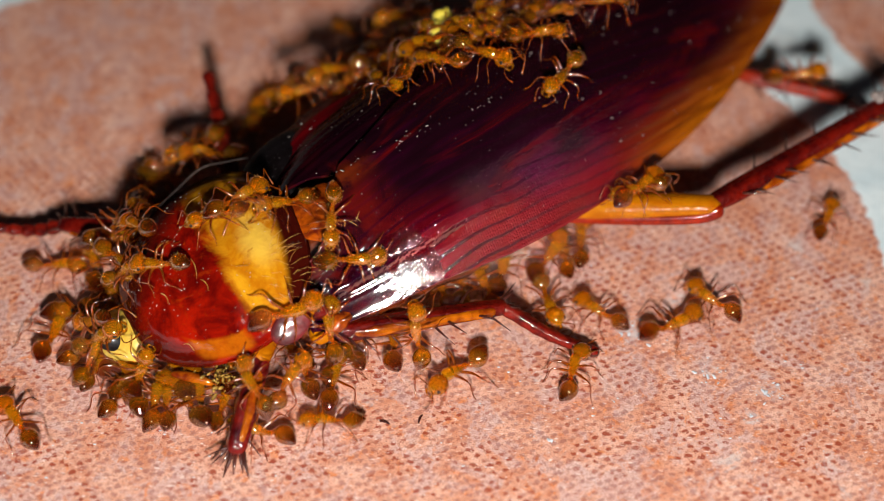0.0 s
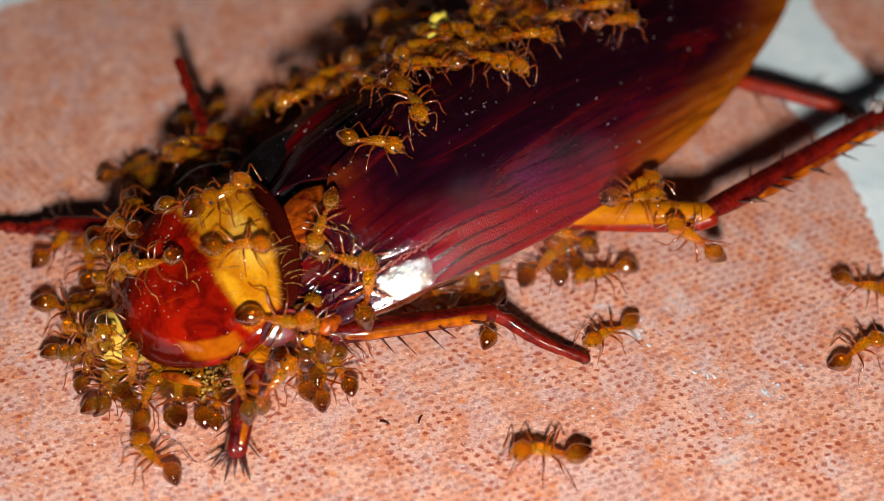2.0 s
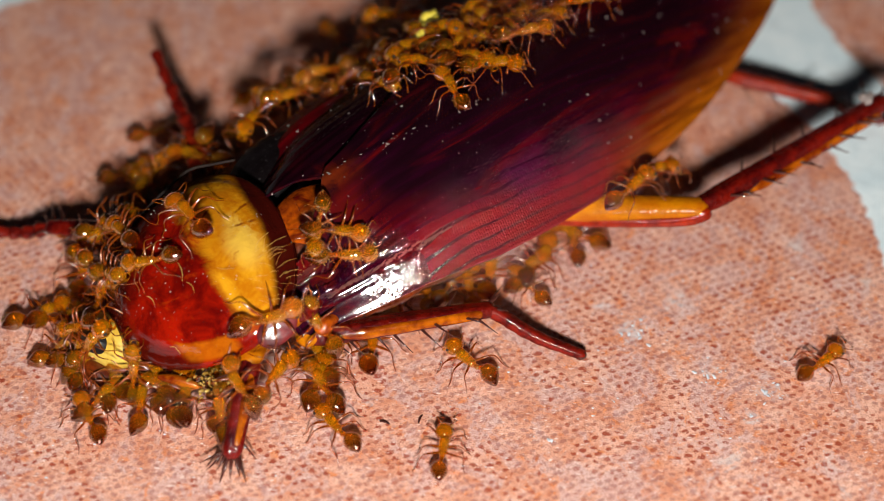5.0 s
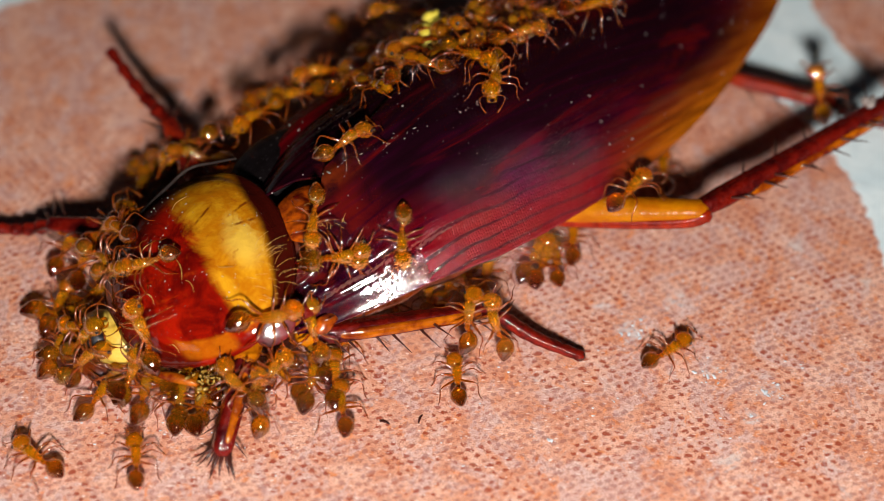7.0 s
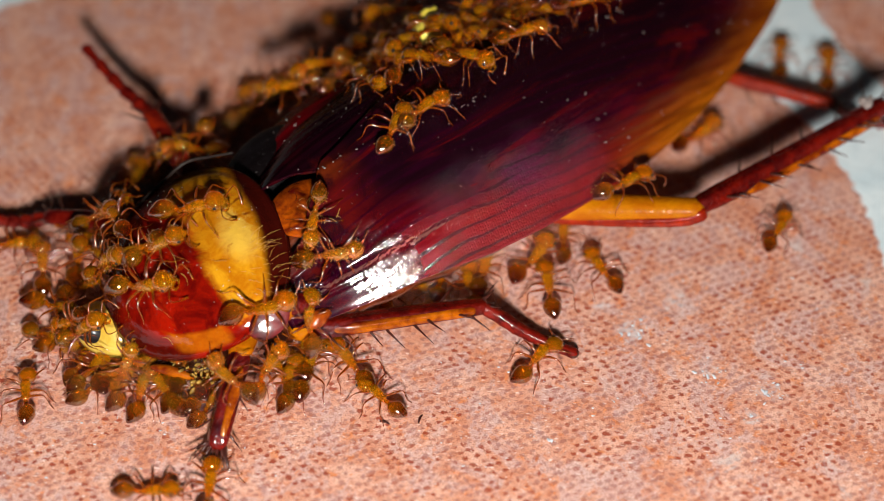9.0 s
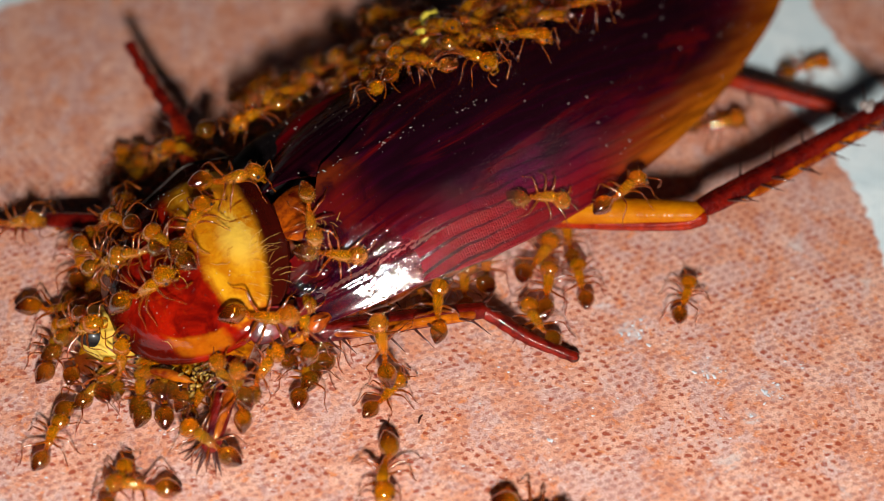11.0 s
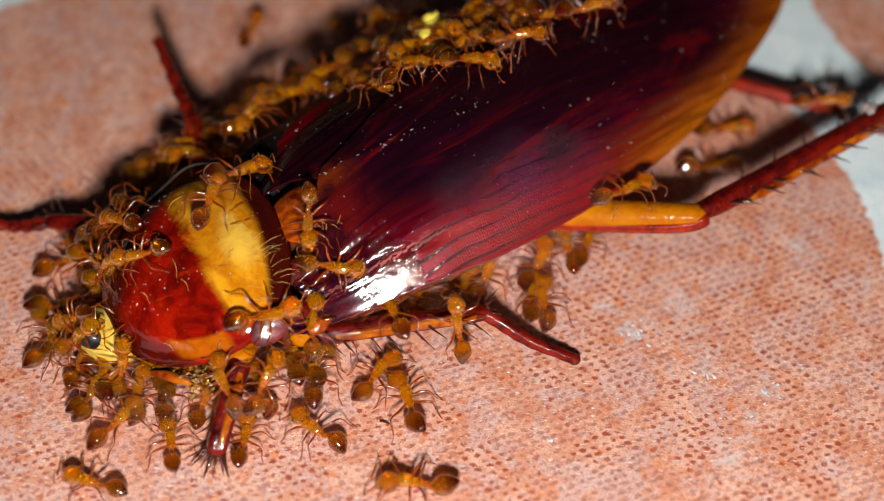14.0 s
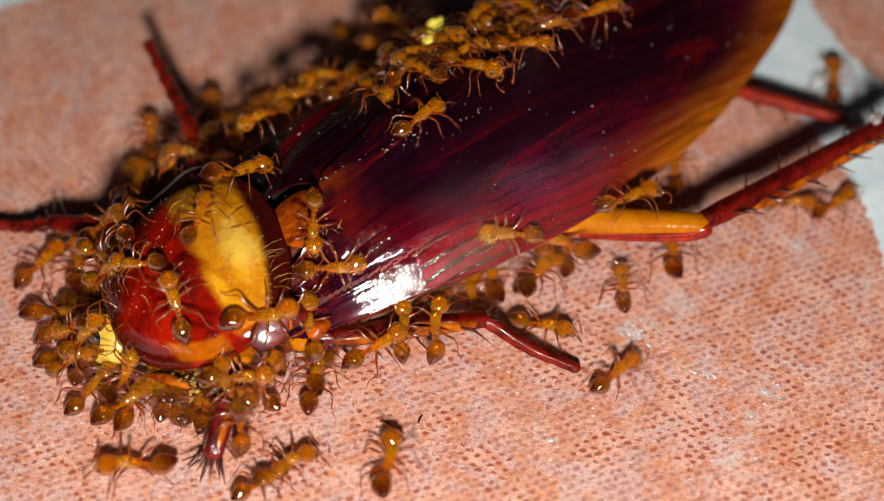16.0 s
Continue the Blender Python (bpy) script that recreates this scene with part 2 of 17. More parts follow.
    return n.set(Base_Color=colour, Roughness=0.45, Specular_IOR_Level=0.0, Normal=n.bump(height, 0.5, 0.00012),
                 Coat_Weight=n.ramp(y, 1.4, 3.2, 1.0, 0.05), Coat_IOR=1.4, Coat_Roughness=0.06, Coat_Normal=n.bump(wet, 0.7, 0.0001))


def shoulder_material():
    n = Nodes("black_shoulder")
    v = n.coords(1000.0)
    colour = n.mix(n.ramp(n.noise(v, 0.9, 4, 0.6), 0.35, 0.7), (0.0025, 0.0012, 0.0014), (0.006, 0.004, 0.005))
    colour = n.mix(n.ramp(n.noise(v, 6.0, 3, 0.7), 0.64, 0.72), colour, (0.10, 0.09, 0.09))
    return n.set(Base_Color=colour, Roughness=0.55, Specular_IOR_Level=0.12, Normal=n.bump(n.noise(v, 2.5, 4), 0.5, 0.0001))


M_TILE = tile_material()
# purple base and ridge colours put the flank's broad sheen into the wing
M_WING = shell_material("wing_case", (0.030, 0.0002, 0.012), (0.090, 0.0002, 0.034), (0.40, 0.105, 0.003))
M_PRON = pronotum_material()
M_BODY = chitin("dark_body", (0.035, 0.005, 0.002), (0.14, 0.022, 0.002), 0.22, 0.8, 0, 0.7)
M_LEG = chitin("leg_red", (0.06, 0.002, 0.002), (0.24, 0.014, 0.002), 0.32, 1.6, 0, 1.0, coat=0.4, gloss=0.06)
M_SHIN = chitin("shin_skin", (0.10, 0.004, 0.001), (0.42, 0.10, 0.002), 0.1, 1.0, 0, 0.7, gloss=0.06)
M_SHIN_RED = chitin("shin_red", (0.032, 0.001, 0.0016), (0.135, 0.005, 0.002), 0.2, 1.4, 0, 2.0, coat=0.8, gloss=0.06)
M_FOOT = chitin("foot_skin", (0.04, 0.001, 0.001), (0.18, 0.008, 0.003), 0.3, 2.2, 0, 1.4, coat=0.4, gloss=0.06)
M_RIDGE = chitin("thigh_ridge_red", (0.12, 0.004, 0.001), (0.30, 0.018, 0.002), 0.16, 1.2, 0, 0.8, gloss=0.06)
M_FAR = chitin("far_leg_red", (0.12, 0.005, 0.002), (0.24, 0.016, 0.002), 0.4, 1.2, 0, 0.6, coat=0.12, gloss=0.06)
M_THIGH = chitin("thigh_amber", (0.30, 0.060, 0.001), (0.45, 0.150, 0.001), 0.34, 0.6, 0, 0.9, coat=0.2, gloss=0.03)
M_SPINE = chitin("dark_spine", (0.03, 0.008, 0.006), (0.07, 0.015, 0.01), 0.25)
M_FACE = chitin("pale_face", (0.50, 0.30, 0.03), (0.66, 0.47, 0.09), 0.22)
M_EYE = chitin("black_eye", (0.004, 0.004, 0.005), (0.012, 0.01, 0.012), 0.3, coat=0.3)
M_SCUT = chitin("orange_wing_base", (0.08, 0.004, 0.002), (0.40, 0.07, 0.002), 0.14, 1.4, 0, 0.8)


def amber(name, front, back, start, end, clear, rough=0.13, wet=0.025):
    """Half-clear amber skin whose colour runs along the body."""
    n = Nodes(name)
    v = n.coords(1000.0)
    x = n.add("ShaderNodeSeparateXYZ", 0, i_0=v)
    blot = n.noise(v, 1.6, 3, 0.6)
    run = n.ramp(n.math("ADD", x, n.math("MULTIPLY", blot, 0.35)), start, end)
    colour = n.mix(run, back, front)
    colour = n.mix(n.ramp(blot, 0.42, 0.68, 0, 0.75), colour, (front[0] * 0.4, front[1] * 0.2, front[2] * 0.3))
    return n.set(Base_Color=colour, Roughness=rough, IOR=1.45, Transmission_Weight=clear, Specular_IOR_Level=0.5, Coat_Weight=1.0, Coat_Roughness=wet, Coat_IOR=1.75,
                 Normal=n.bump(n.noise(v, 5.0, 3), 0.4, 0.00005), Coat_Normal=n.bump(n.noise(v, 4.0, 2, 0.5), 0.6, 0.00006))


M_ANT = amber("amber_ant", (0.97, 0.40, 0.004), (0.84, 0.19, 0.001), -0.6, 0.6, 0.78, 0.04)
M_GASTER = amber("brown_gaster", (0.88, 0.34, 0.005), (0.17, 0.015, 0.001), -0.75, 0.25, 0.86, 0.03)
M_LIMB = amber("ant_limb", (0.54, 0.125, 0.003), (0.40, 0.065, 0.002), -1.0, 1.0, 0.65, 0.1, 0.2)
M_HAIR = chitin("golden_hair", (0.42, 0.19, 0.03), (0.62, 0.37, 0.10), 0.25)
M_DUST = chitin("pale_dust", (0.16, 0.13, 0.12), (0.40, 0.34, 0.32), 0.5, coat=0.2)
M_DUST_GLINT = chitin("dust_glint", (0.34, 0.27, 0.22), (0.66, 0.58, 0.50), 0.25, 2.0)
M_CRUMB = chitin("yellow_crumb", (0.56, 0.44, 0.03), (0.74, 0.62, 0.10), 0.45, 2.0)
M_SCRAP = chitin("chewed_scrap", (0.10, 0.045, 0.004), (0.46, 0.27, 0.05), 0.2, 3.5)
M_ANTENNA = chitin("grey_antenna", (0.012, 0.006, 0.005), (0.03, 0.018, 0.014), 0.6, coat=0.05)
M_SHOULDER = shoulder_material()
M_FOLD = chitin("wet_fold", (0.05, 0.002, 0.004), (0.18, 0.008, 0.010), 0.36, 1.2, 0, 0.25, coat=1.0)
M_RESIDUE = chitin("white_residue", (0.42, 0.45, 0.50), (0.68, 0.70, 0.74), 0.3, 3.0)


# ---- mesh helpers; lengths in millimetres ----
def part(name, bm, material, parent=None, label="", place=(0, 0, 0), smooth=True, second=None):
    bmesh.ops.scale(bm, vec=(MM, MM, MM), verts=bm.verts)
    bmesh.ops.recalc_face_normals(bm, faces=bm.faces)
    mesh = bpy.data.meshes.new(name)
    bm.to_mesh(mesh)
    bm.free()
    if smooth:
        for p in mesh.polygons:
            p.use_smooth = True
    mesh.materials.append(material)
    if second:
        mesh.materials.append(second)
    ob = new(name, mesh)
    ob.location = [c * MM for c in place]
    ob.parent = parent
    if label:
        tagged(ob, label)
    return ob


def tube(bm, points, radii, seg=10, flat=1.0, side=None, keel=0.0):
    """A rounded tube along points; flat squeezes it along side, keel raises four ridges."""
    pts = [Vector(p) for p in points]
    rings = []
    for i, p in enumerate(pts):
        d = (pts[min(i + 1, len(pts) - 1)] - pts[max(i - 1, 0)]).normalized()
        a = Vector(side) if side else (Vector((0, 0, 1)) if abs(d.z) < 0.9 else Vector((0, 1, 0)))
        u = d.cross(a).normalized()
        w = u.cross(d).normalized()
        rings.append([bm.verts.new(p + (u * math.cos(k * math.tau / seg) + w * math.sin(k * math.tau / seg) * flat) * radii[i] * (1 + keel * math.cos(4 * k * math.tau / seg + 0.7 + 0.06 * i))) for k in range(seg)])
    for a, b in zip(rings, rings[1:]):
        for k in range(seg):
            bm.faces.new((a[k], a[(k + 1) % seg], b[(k + 1) % seg], b[k]))
    bm.faces.new(rings[0][::-1]), bm.faces.new(rings[-1])


def limb(points, radii, steps=4, round_ends=True):
    """Points and radii smoothed by a spline, with rounded ends."""
    pts = [Vector(p) for p in points]
    out, rad = [], []
    for i in range(len(pts) - 1):
        p0, p1, p2, p3 = pts[max(i - 1, 0)], pts[i], pts[i + 1], pts[min(i + 2, len(pts) - 1)]
        for k in range(steps + (i == len(pts) - 2)):
            t = k / steps
            out.append(0.5 * (2 * p1 + (p2 - p0) * t + (2 * p0 - 5 * p1 + 4 * p2 - p3) * t * t + (3 * p1 - p0 - 3 * p2 + p3) * t ** 3))
            rad.append(radii[i] + (radii[i + 1] - radii[i]) * t)
    if round_ends:
        d0, d1 = (out[0] - out[1]).normalized(), (out[-1] - out[-2]).normalized()
        out = [out[0] + d0 * rad[0] * 0.8, out[0] + d0 * rad[0] * 0.5] + out + [out[-1] + d1 * rad[-1] * 0.5, out[-1] + d1 * rad[-1] * 0.8]
        rad = [rad[0] * 0.35, rad[0] * 0.8] + rad + [rad[-1] * 0.8, rad[-1] * 0.35]
    return out, rad


def ball(bm, centre, size, seg=16, rings=10, turn=0.0):
    m = Matrix.Translation(centre) @ pose(0, 0, 0, 0, turn, 0) @ Matrix.Diagonal((*size, 1))
    return bmesh.ops.create_uvsphere(bm, u_segments=seg, v_segments=rings, radius=1.0, matrix=m)["verts"]


def lerp(table, x, soft=0.35):
    for (a, p), (b, q) in zip(table, table[1:]):
        if x <= b:
            t = max(0.0, (x - a) / (b - a))
            t = t * t * (3 - 2 * t) * soft + t * (1 - soft)
            return p + (q - p) * t
    return table[-1][1]


def glide(table, x):
    """A smooth curve through the table, with no kinks at its rows."""
    i = 0
    while i < len(table) - 2 and x > table[i + 1][0]:
        i += 1
    (a, p), (b, q) = table[i], table[i + 1]
    o, r = table[max(i - 1, 0)], table[min(i + 2, len(table) - 1)]
    m0, m1 = (q - o[1]) / (b - o[0]) * (b - a), (r[1] - p) / (r[0] - a) * (b - a)
    t = max(0.0, min(1.0, (x - a) / (b - a)))
    return p + m0 * t + (3 * (q - p) - 2 * m0 - m1) * t * t + (2 * (p - q) + m0 + m1) * t ** 3


# ---- the floor ----
def build_floor():
    bm = bmesh.new()
    # one large tile, out to the dark
    xs = [-300, -120, -40, 0, 40, 120, 300]
    grid = [[bm.verts.new((x, y, 0)) for x in xs] for y in xs]
    for r, s in zip(grid, grid[1:]):
        for k in range(len(xs) - 1):
            bm.faces.new((r[k], r[k + 1], s[k + 1], s[k]))
    ob = part("floor", bm, M_TILE, smooth=False)
    tagged(ob, "salmon printed ceramic floor tile with fine dots and pale blue bands", "floor", kind="structure")


# ---- the cockroach; its own x runs towards the tail, y to its right side ----
HALF = [(-9.0, 3.0), (-7.5, 3.78), (-5.4, 4.78), (-3, 5.6), (0, 6.25), (5, 6.55), (9, 6.45), (13, 5.85), (17, 4.7), (20.5, 3.45), (23, 2.1), (24.6, 0.9), (25.2, 0.15)]
RIDGE = [(-9.0, 4.7), (-7, 5.6), (-5, 6.15), (0, 6.6), (8, 6.3), (16, 5.0), (21, 3.7), (25.2, 2.6)]
EDGE = [(-9.0, 1.75), (-7, 2.4), (-4, 3.2), (-2.5, 3.3), (0, 3.1), (3, 2.8), (8, 2.5), (16, 2.3), (25.2, 2.2)]


def wing_z(x, w):
    """Height of the folded wings: a sloping outer panel, then a low dome."""
    e, r, h, a = glide(EDGE, x), glide(RIDGE, x), glide(HALF, x), min(1.0, abs(w))
    knee = min(e + lerp([(-9, 0.85), (2, 0.8), (10, 0.7), (25.2, 0.2)], x) * h * 0.38, e + (r - e) * 0.62)
    if a > 0.62:
        plain = (1 - a) / 0.38
        # near the shoulder: a narrow flat panel, a steep step, then a rounded ridge
        step = lerp([(0.0, 1.0), (0.62, 1.0), (0.70, 0.93), (0.755, 0.83), (0.805, 0.52), (0.815, 0.485), (1.0, 0.0)], a)
        near = max(0.0, min(1.0, (2.5 - x) / 4.5))
        return e + (knee - e) * (plain + (step - plain) * near * near * (3 - 2 * near))
    return r - (r - knee) * (a / 0.62) ** 2.2


def build_tegmen(parent, side, lift):
    """One wing case: from its outer margin to just past the middle line."""
    bm = bmesh.new()
    nx, nw = 150, 84
    rows = []
    for i in range(nx + 1):
        x = -8.6 + (25.15 + 8.6) * (i / nx) ** 0.93
        inner = lerp([(-9, -0.52), (-7, -0.44), (-5.6, -0.2), (-4.2, 0.04), (4, 0.34), (14, 0.42), (25.2, 0.5)], x)
        if lift == 0:
            inner = min(inner, 0.15)
        row = []
        for k in range(nw + 1):
            w = -1 + (1 + inner) * k / nw
            y = w * glide(HALF, x)
            z = wing_z(x, w) + lift
            # raised lengthwise veins that fan out from the shoulder
            fan = (w + 1) * 7.5 + (x + 9) * 0.035
            z += (0.0 if side < 0 else 0.010 if w < -0.5 else 0.003) * math.sin(fan * 5.2) * max(0, min(1, (x + 4) / 5)) * (1 - 0.5 * max(0, (x - 12) / 13))
            z -= (0.16 if side > 0 else 0.0) * math.exp(-((w + 0.56) / 0.03) ** 2) * math.exp(-max(0, x + 6) / 6)
            # thin raised lines above the shoulder panel, and the torn pit at its root
            front = max(0.0, min(1.0, (1.5 - x) / 5)) if side > 0 else 0.0
            for line, lean, tall in ((-0.825, 0.0, 0.09), (-0.74, 0.012, 0.08), (-0.665, 0.018, 0.09), (-0.55, 0.02, 0.08)):
                z += tall * math.exp(-((w - line - lean * (x + 6)) / 0.012) ** 2) * front
            z -= 0.38 * math.exp(-((x + 6.5) / 0.55) ** 2 - ((w + 0.64) / 0.07) ** 2)
            # the edge of the wing that lies below prints through as a slanting crease
            z += 0.06 * math.exp(-((y + 0.05 + 0.19 * (x + 4.9)) / 0.10) ** 2) * max(0.0, min(1.0, (7 - x) / 4))
            row.append(bm.verts.new((x, y * side, z)))
        rows.append(row)
    for a, b in zip(rows, rows[1:]):
        for k in range(nw):
            bm.faces.new((a[k], a[k + 1], b[k + 1], b[k]))
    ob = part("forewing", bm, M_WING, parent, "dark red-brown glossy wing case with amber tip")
    thick = ob.modifiers.new("thickness", "SOLIDIFY")
    thick.thickness, thick.offset = 0.00012, -1
    return ob


def build_leg(parent, base, knee, ankle, tip, sizes, spines, seed, thigh=None, keel=(0.05, -0.82, -0.45), foot="whole", spurs=0.95, shin=None):
    """A leg in its own space: thigh, shin with spines, jointed foot with claws; foot may be whole, stump or gone."""
    rnd = random.Random(seed)
    b = Vector(base)
    k, a, t = Vector(knee) - b, Vector(ankle) - b, Vector(tip) - b
    bm = bmesh.new()
    pts, rad = limb([(0, 0, 0), k * 0.35, k * 0.75, k], [sizes[0] * 0.8, sizes[0], sizes[0] * 0.85, sizes[1] * 1.1])
    tube(bm, pts, rad, 28, 0.75, keel=0.03)
    leg = part("leg", bm, thigh or M_THIGH, parent, place=base)
    if seed == 3:
        bm = bmesh.new()
        low = Vector((-0.25, -0.42, -0.30))
        pts, rad = limb([low + k * 0.1, low * 1.1 + k * 0.5, low * 0.95 + k * 0.9, low * 0.4 + k * 1.03], [0.20, 0.25, 0.28, 0.34])
        tube(bm, pts, rad, 20, keel=0.06)
        part("thigh_ridge", bm, M_RIDGE, leg, "red lower ridge of the thigh")
    bm = bmesh.new()
    mid = (k + a) * 0.5
    pts, rad = limb([k * 0.985, k + (a - k) * 0.12, mid, a], [sizes[1] * 0.75, sizes[1] * 1.05, sizes[1], sizes[2] * 1.1])
    tube(bm, pts, rad, 24, 0.8, keel=0.10)
    part("shin", bm, shin or M_SHIN_RED, leg, "dark red shin")
    if keel:
        # the thin amber lower edge of the shin
        bm = bmesh.new()
        low = Vector(keel) * sizes[1]
        pts, rad = limb([k + (a - k) * 0.14 + low * 0.6, k + (a - k) * 0.3 + low, mid + low, k + (a - k) * 0.94 + low * 0.8], [sizes[1] * 0.4, sizes[1] * 0.62, sizes[1] * 0.58, sizes[2] * 0.7] if foot != "gone" else [0.1, 0.2, 0.24, 0.12])
        for i in range(len(pts)):
            rad[i] *= 1 + 0.06 * math.sin(i * 1.9 + seed)
        tube(bm, pts, rad, 20, 0.9, keel=0.08)
        part("shin_keel", bm, M_SHIN, leg, "amber lower edge of the shin")
    for i in range(4 if foot == "whole" else 6 if foot == "gone" else 3):
        # spurs that spread round the end of the shin
        w = (a - k).normalized()
        c = w.cross(Vector((0, 0, 1))).normalized()
        lean = -0.75 + 1.5 * i / (5 if foot == "gone" else 3)
        way = (w * 0.95 + c * lean * rnd.uniform(0.7, 1.1) + Vector((0, 0, 0.15 - 0.2 * (i % 2)))).normalized()
        far = spurs * rnd.uniform(0.8, 1.2)
        bm = bmesh.new()
        tube(bm, [a - w * 0.12 + c * lean * sizes[2] * 0.9, a + c * lean * sizes[2] * 0.5 + way * far * 0.5, a + c * lean * sizes[2] * 0.5 + way * far - Vector((0, 0, 0.06))], [0.10, 0.075, 0.015], 6)
        part("spur", bm, M_SPINE, leg)
    if foot == "stump":
        bm = bmesh.new()
        line = [a + (t - a) * f + Vector((0.04 * math.sin(f * 9), 0.05 * math.sin(f * 6), -0.2 * math.sin(f * math.pi))) for f in (0, 0.2, 0.4, 0.6, 0.8, 1.0)]
        pts, rad = limb(line, [sizes[2] * c for c in (0.85, 0.95, 0.92, 0.82, 0.74, 0.72)], 5)
        for i in range(len(pts)):
            rad[i] *= 1 + 0.05 * math.sin(i * 1.7)
        tube(bm, pts, rad, 18, 0.9, keel=0.07)
        part("foot", bm, M_FOOT, leg, "dark red foot broken off at a blunt end")
        bm = bmesh.new()
        ball(bm, t, (sizes[2] * 0.72, sizes[2] * 0.7, sizes[2] * 0.6), 14, 10)
        part("broken_end", bm, M_SPINE, leg, "dark blunt end of the foot")
    if foot == "whole":
        bm = bmesh.new()
        n = 5
        for i in range(n):
            sag = Vector((0, 0, -0.28))
            p, q = a + (t - a) * (i / n) + sag * math.sin(i / n * math.pi), a + (t - a) * ((i + 1) / n) + sag * math.sin((i + 1) / n * math.pi)
            pts, rad = limb([p, p + (q - p) * 0.6, q], [sizes[2] * (0.72 - 0.05 * i), sizes[2] * (0.9 - 0.06 * i), sizes[2] * (1.08 - 0.06 * i)])
            tube(bm, pts, rad, 16, 0.9, keel=0.09)
        part("foot", bm, M_FOOT, leg)
        d = (t - a).normalized()
        across = d.cross(Vector((0, 0, 1))).normalized()
        for s in (-1, 1):
            bm = bmesh.new()
            pts, rad = limb([t, t + d * 0.22 + across * s * 0.12, t + d * 0.42 + across * s * 0.2 - Vector((0, 0, 0.1))], [0.07, 0.045, 0.012])
            tube(bm, pts, rad, 6)
            part("claw", bm, M_SPINE, leg)
    d = (a - k).normalized()
    across = d.cross(Vector((0, 0, 1))).normalized()
    up = across.cross(d)
    for i in range(spines):
        f = 0.12 + 0.86 * i / max(1, spines - 1)
        p = k + (a - k) * f
        s = -1 if i % 3 == 2 else 1
        way = (across * s * rnd.uniform(0.7, 1.0) + d * rnd.uniform(0.35, 0.7) + up * rnd.uniform(-0.5, 0.35)).normalized()
        size = rnd.uniform(1.0, 1.45)
        bm = bmesh.new()
        tube(bm, [p + way * sizes[1] * 0.4, p + way * (0.35 * size + sizes[1] * 0.5), p + way * (size + sizes[1] * 0.5) + d * 0.1], [0.085, 0.06, 0.012], 6)
        part("spine", bm, M_SPINE, leg, "dark shin spine")
    return leg


def build_cockroach():
    roach = new("cockroach")
    roach.empty_display_size = 0.01
    tagged(roach, "dead red-brown cockroach with yellow-marked shield lying on the tile", "cockroach")
    # trunk and belly
    bm = bmesh.new()
    ys = 20
    rows = []
    for i in range(41):
        x = -9.5 + 28.0 * i / 40
        h = glide(HALF, max(-8.8, x)) * (0.88 if x < 4 else 0.88 - 0.014 * (x - 4))
        top, low = wing_z(x, 0.0) - 0.6, 0.35 + 0.7 * (i / 40)
        if i in (0, 40):
            h *= 0.5
        mid = glide(EDGE, x) - 0.75
        row = []
        for k in range(ys):
            a = k * math.tau / ys
            c, s = math.cos(a), math.sin(a)
            seg = 1 + 0.02 * math.sin(x * 2.6)
            row.append(bm.verts.new((x, h * c * seg, mid + ((1 - abs(c) ** 1.3) * (top - mid) * 0.88 if s > 0 else s * (mid - low)))))
        rows.append(row)
    for a, b in zip(rows, rows[1:]):
        for k in range(ys):
            bm.faces.new((a[k], a[(k + 1) % ys], b[(k + 1) % ys], b[k]))
    bm.faces.new(rows[0][::-1]), bm.faces.new(rows[-1])
    part("abdomen", bm, M_BODY, roach, "dark brown segmented underside")
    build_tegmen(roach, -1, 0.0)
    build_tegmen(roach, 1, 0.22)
    # shield over the neck
    bm = bmesh.new()
    rows = []
    for i in range(29):
        r = i / 28
        row = []
        for k in range(72):
            a = k * math.tau / 72
            c, s = math.cos(a), math.sin(a)
            ex = abs(c) ** 0.88 * math.copysign(1, c)
            ey = abs(s) ** 0.88 * math.copysign(1, s)
            length = 3.95 if c > 0 else 4.45
            x, y = ex * length * r, ey * 4.35 * r * (1 - 0.10 * max(0, -c))
            z = 1.95 * max(0.0, 1 - r ** 2.5) ** 0.9 - 0.10 * math.exp(-((r - 0.9) / 0.05) ** 2)
            z += 0.75 * (max(0.0, x) / 3.95) ** 2
            z += 0.12 * math.sin(x * 1.3 + 0.6) * math.cos(y * 1.1) * (1 - r) - 0.10 * math.exp(-(y / 0.5) ** 2 - ((x + 1) / 2) ** 2)
            row.append(bm.verts.new((x, y, z)))
        rows.append(row)
    for a, b in zip(rows[1:], rows[2:]):
        for k in range(72):
            bm.faces.new((a[k], a[(k + 1) % 72], b[(k + 1) % 72], b[k]))
    hub = bm.verts.new((0, 0, 1.92))
    for k in range(72):
        bm.faces.new((hub, rows[1][k], rows[1][(k + 1) % 72]))
    for v in rows[0]:
        bm.verts.remove(v)
    shield = part("pronotum", bm, M_PRON, roach, "glossy red shield with yellow patches and dark rear edge")
    shield.matrix_basis = pose(-9.75 * MM, 1.5 * MM, 3.2 * MM, 5, -19, -14)
    thick = shield.modifiers.new("thickness", "SOLIDIFY")
    thick.thickness, thick.offset = 0.00016, -1
    # orange wing base and thorax behind the shield
    bm = bmesh.new()
    for v in ball(bm, (-5.5, -0.45, 5.15), (1.55, 1.5, 0.28), 32, 18):
        v.co.z += 0.12 * noise.noise(v.co * 1.5) + 0.22 * (v.co.x + 5.35) * 0.5
    part("scutellum", bm, M_SCUT, roach, "orange wing base behind the shield")
    bm = bmesh.new()
    ball(bm, (-9.2, 0.6, 2.3), (3.2, 2.7, 1.5), 24, 14)
    part("thorax", bm, M_BODY, roach)
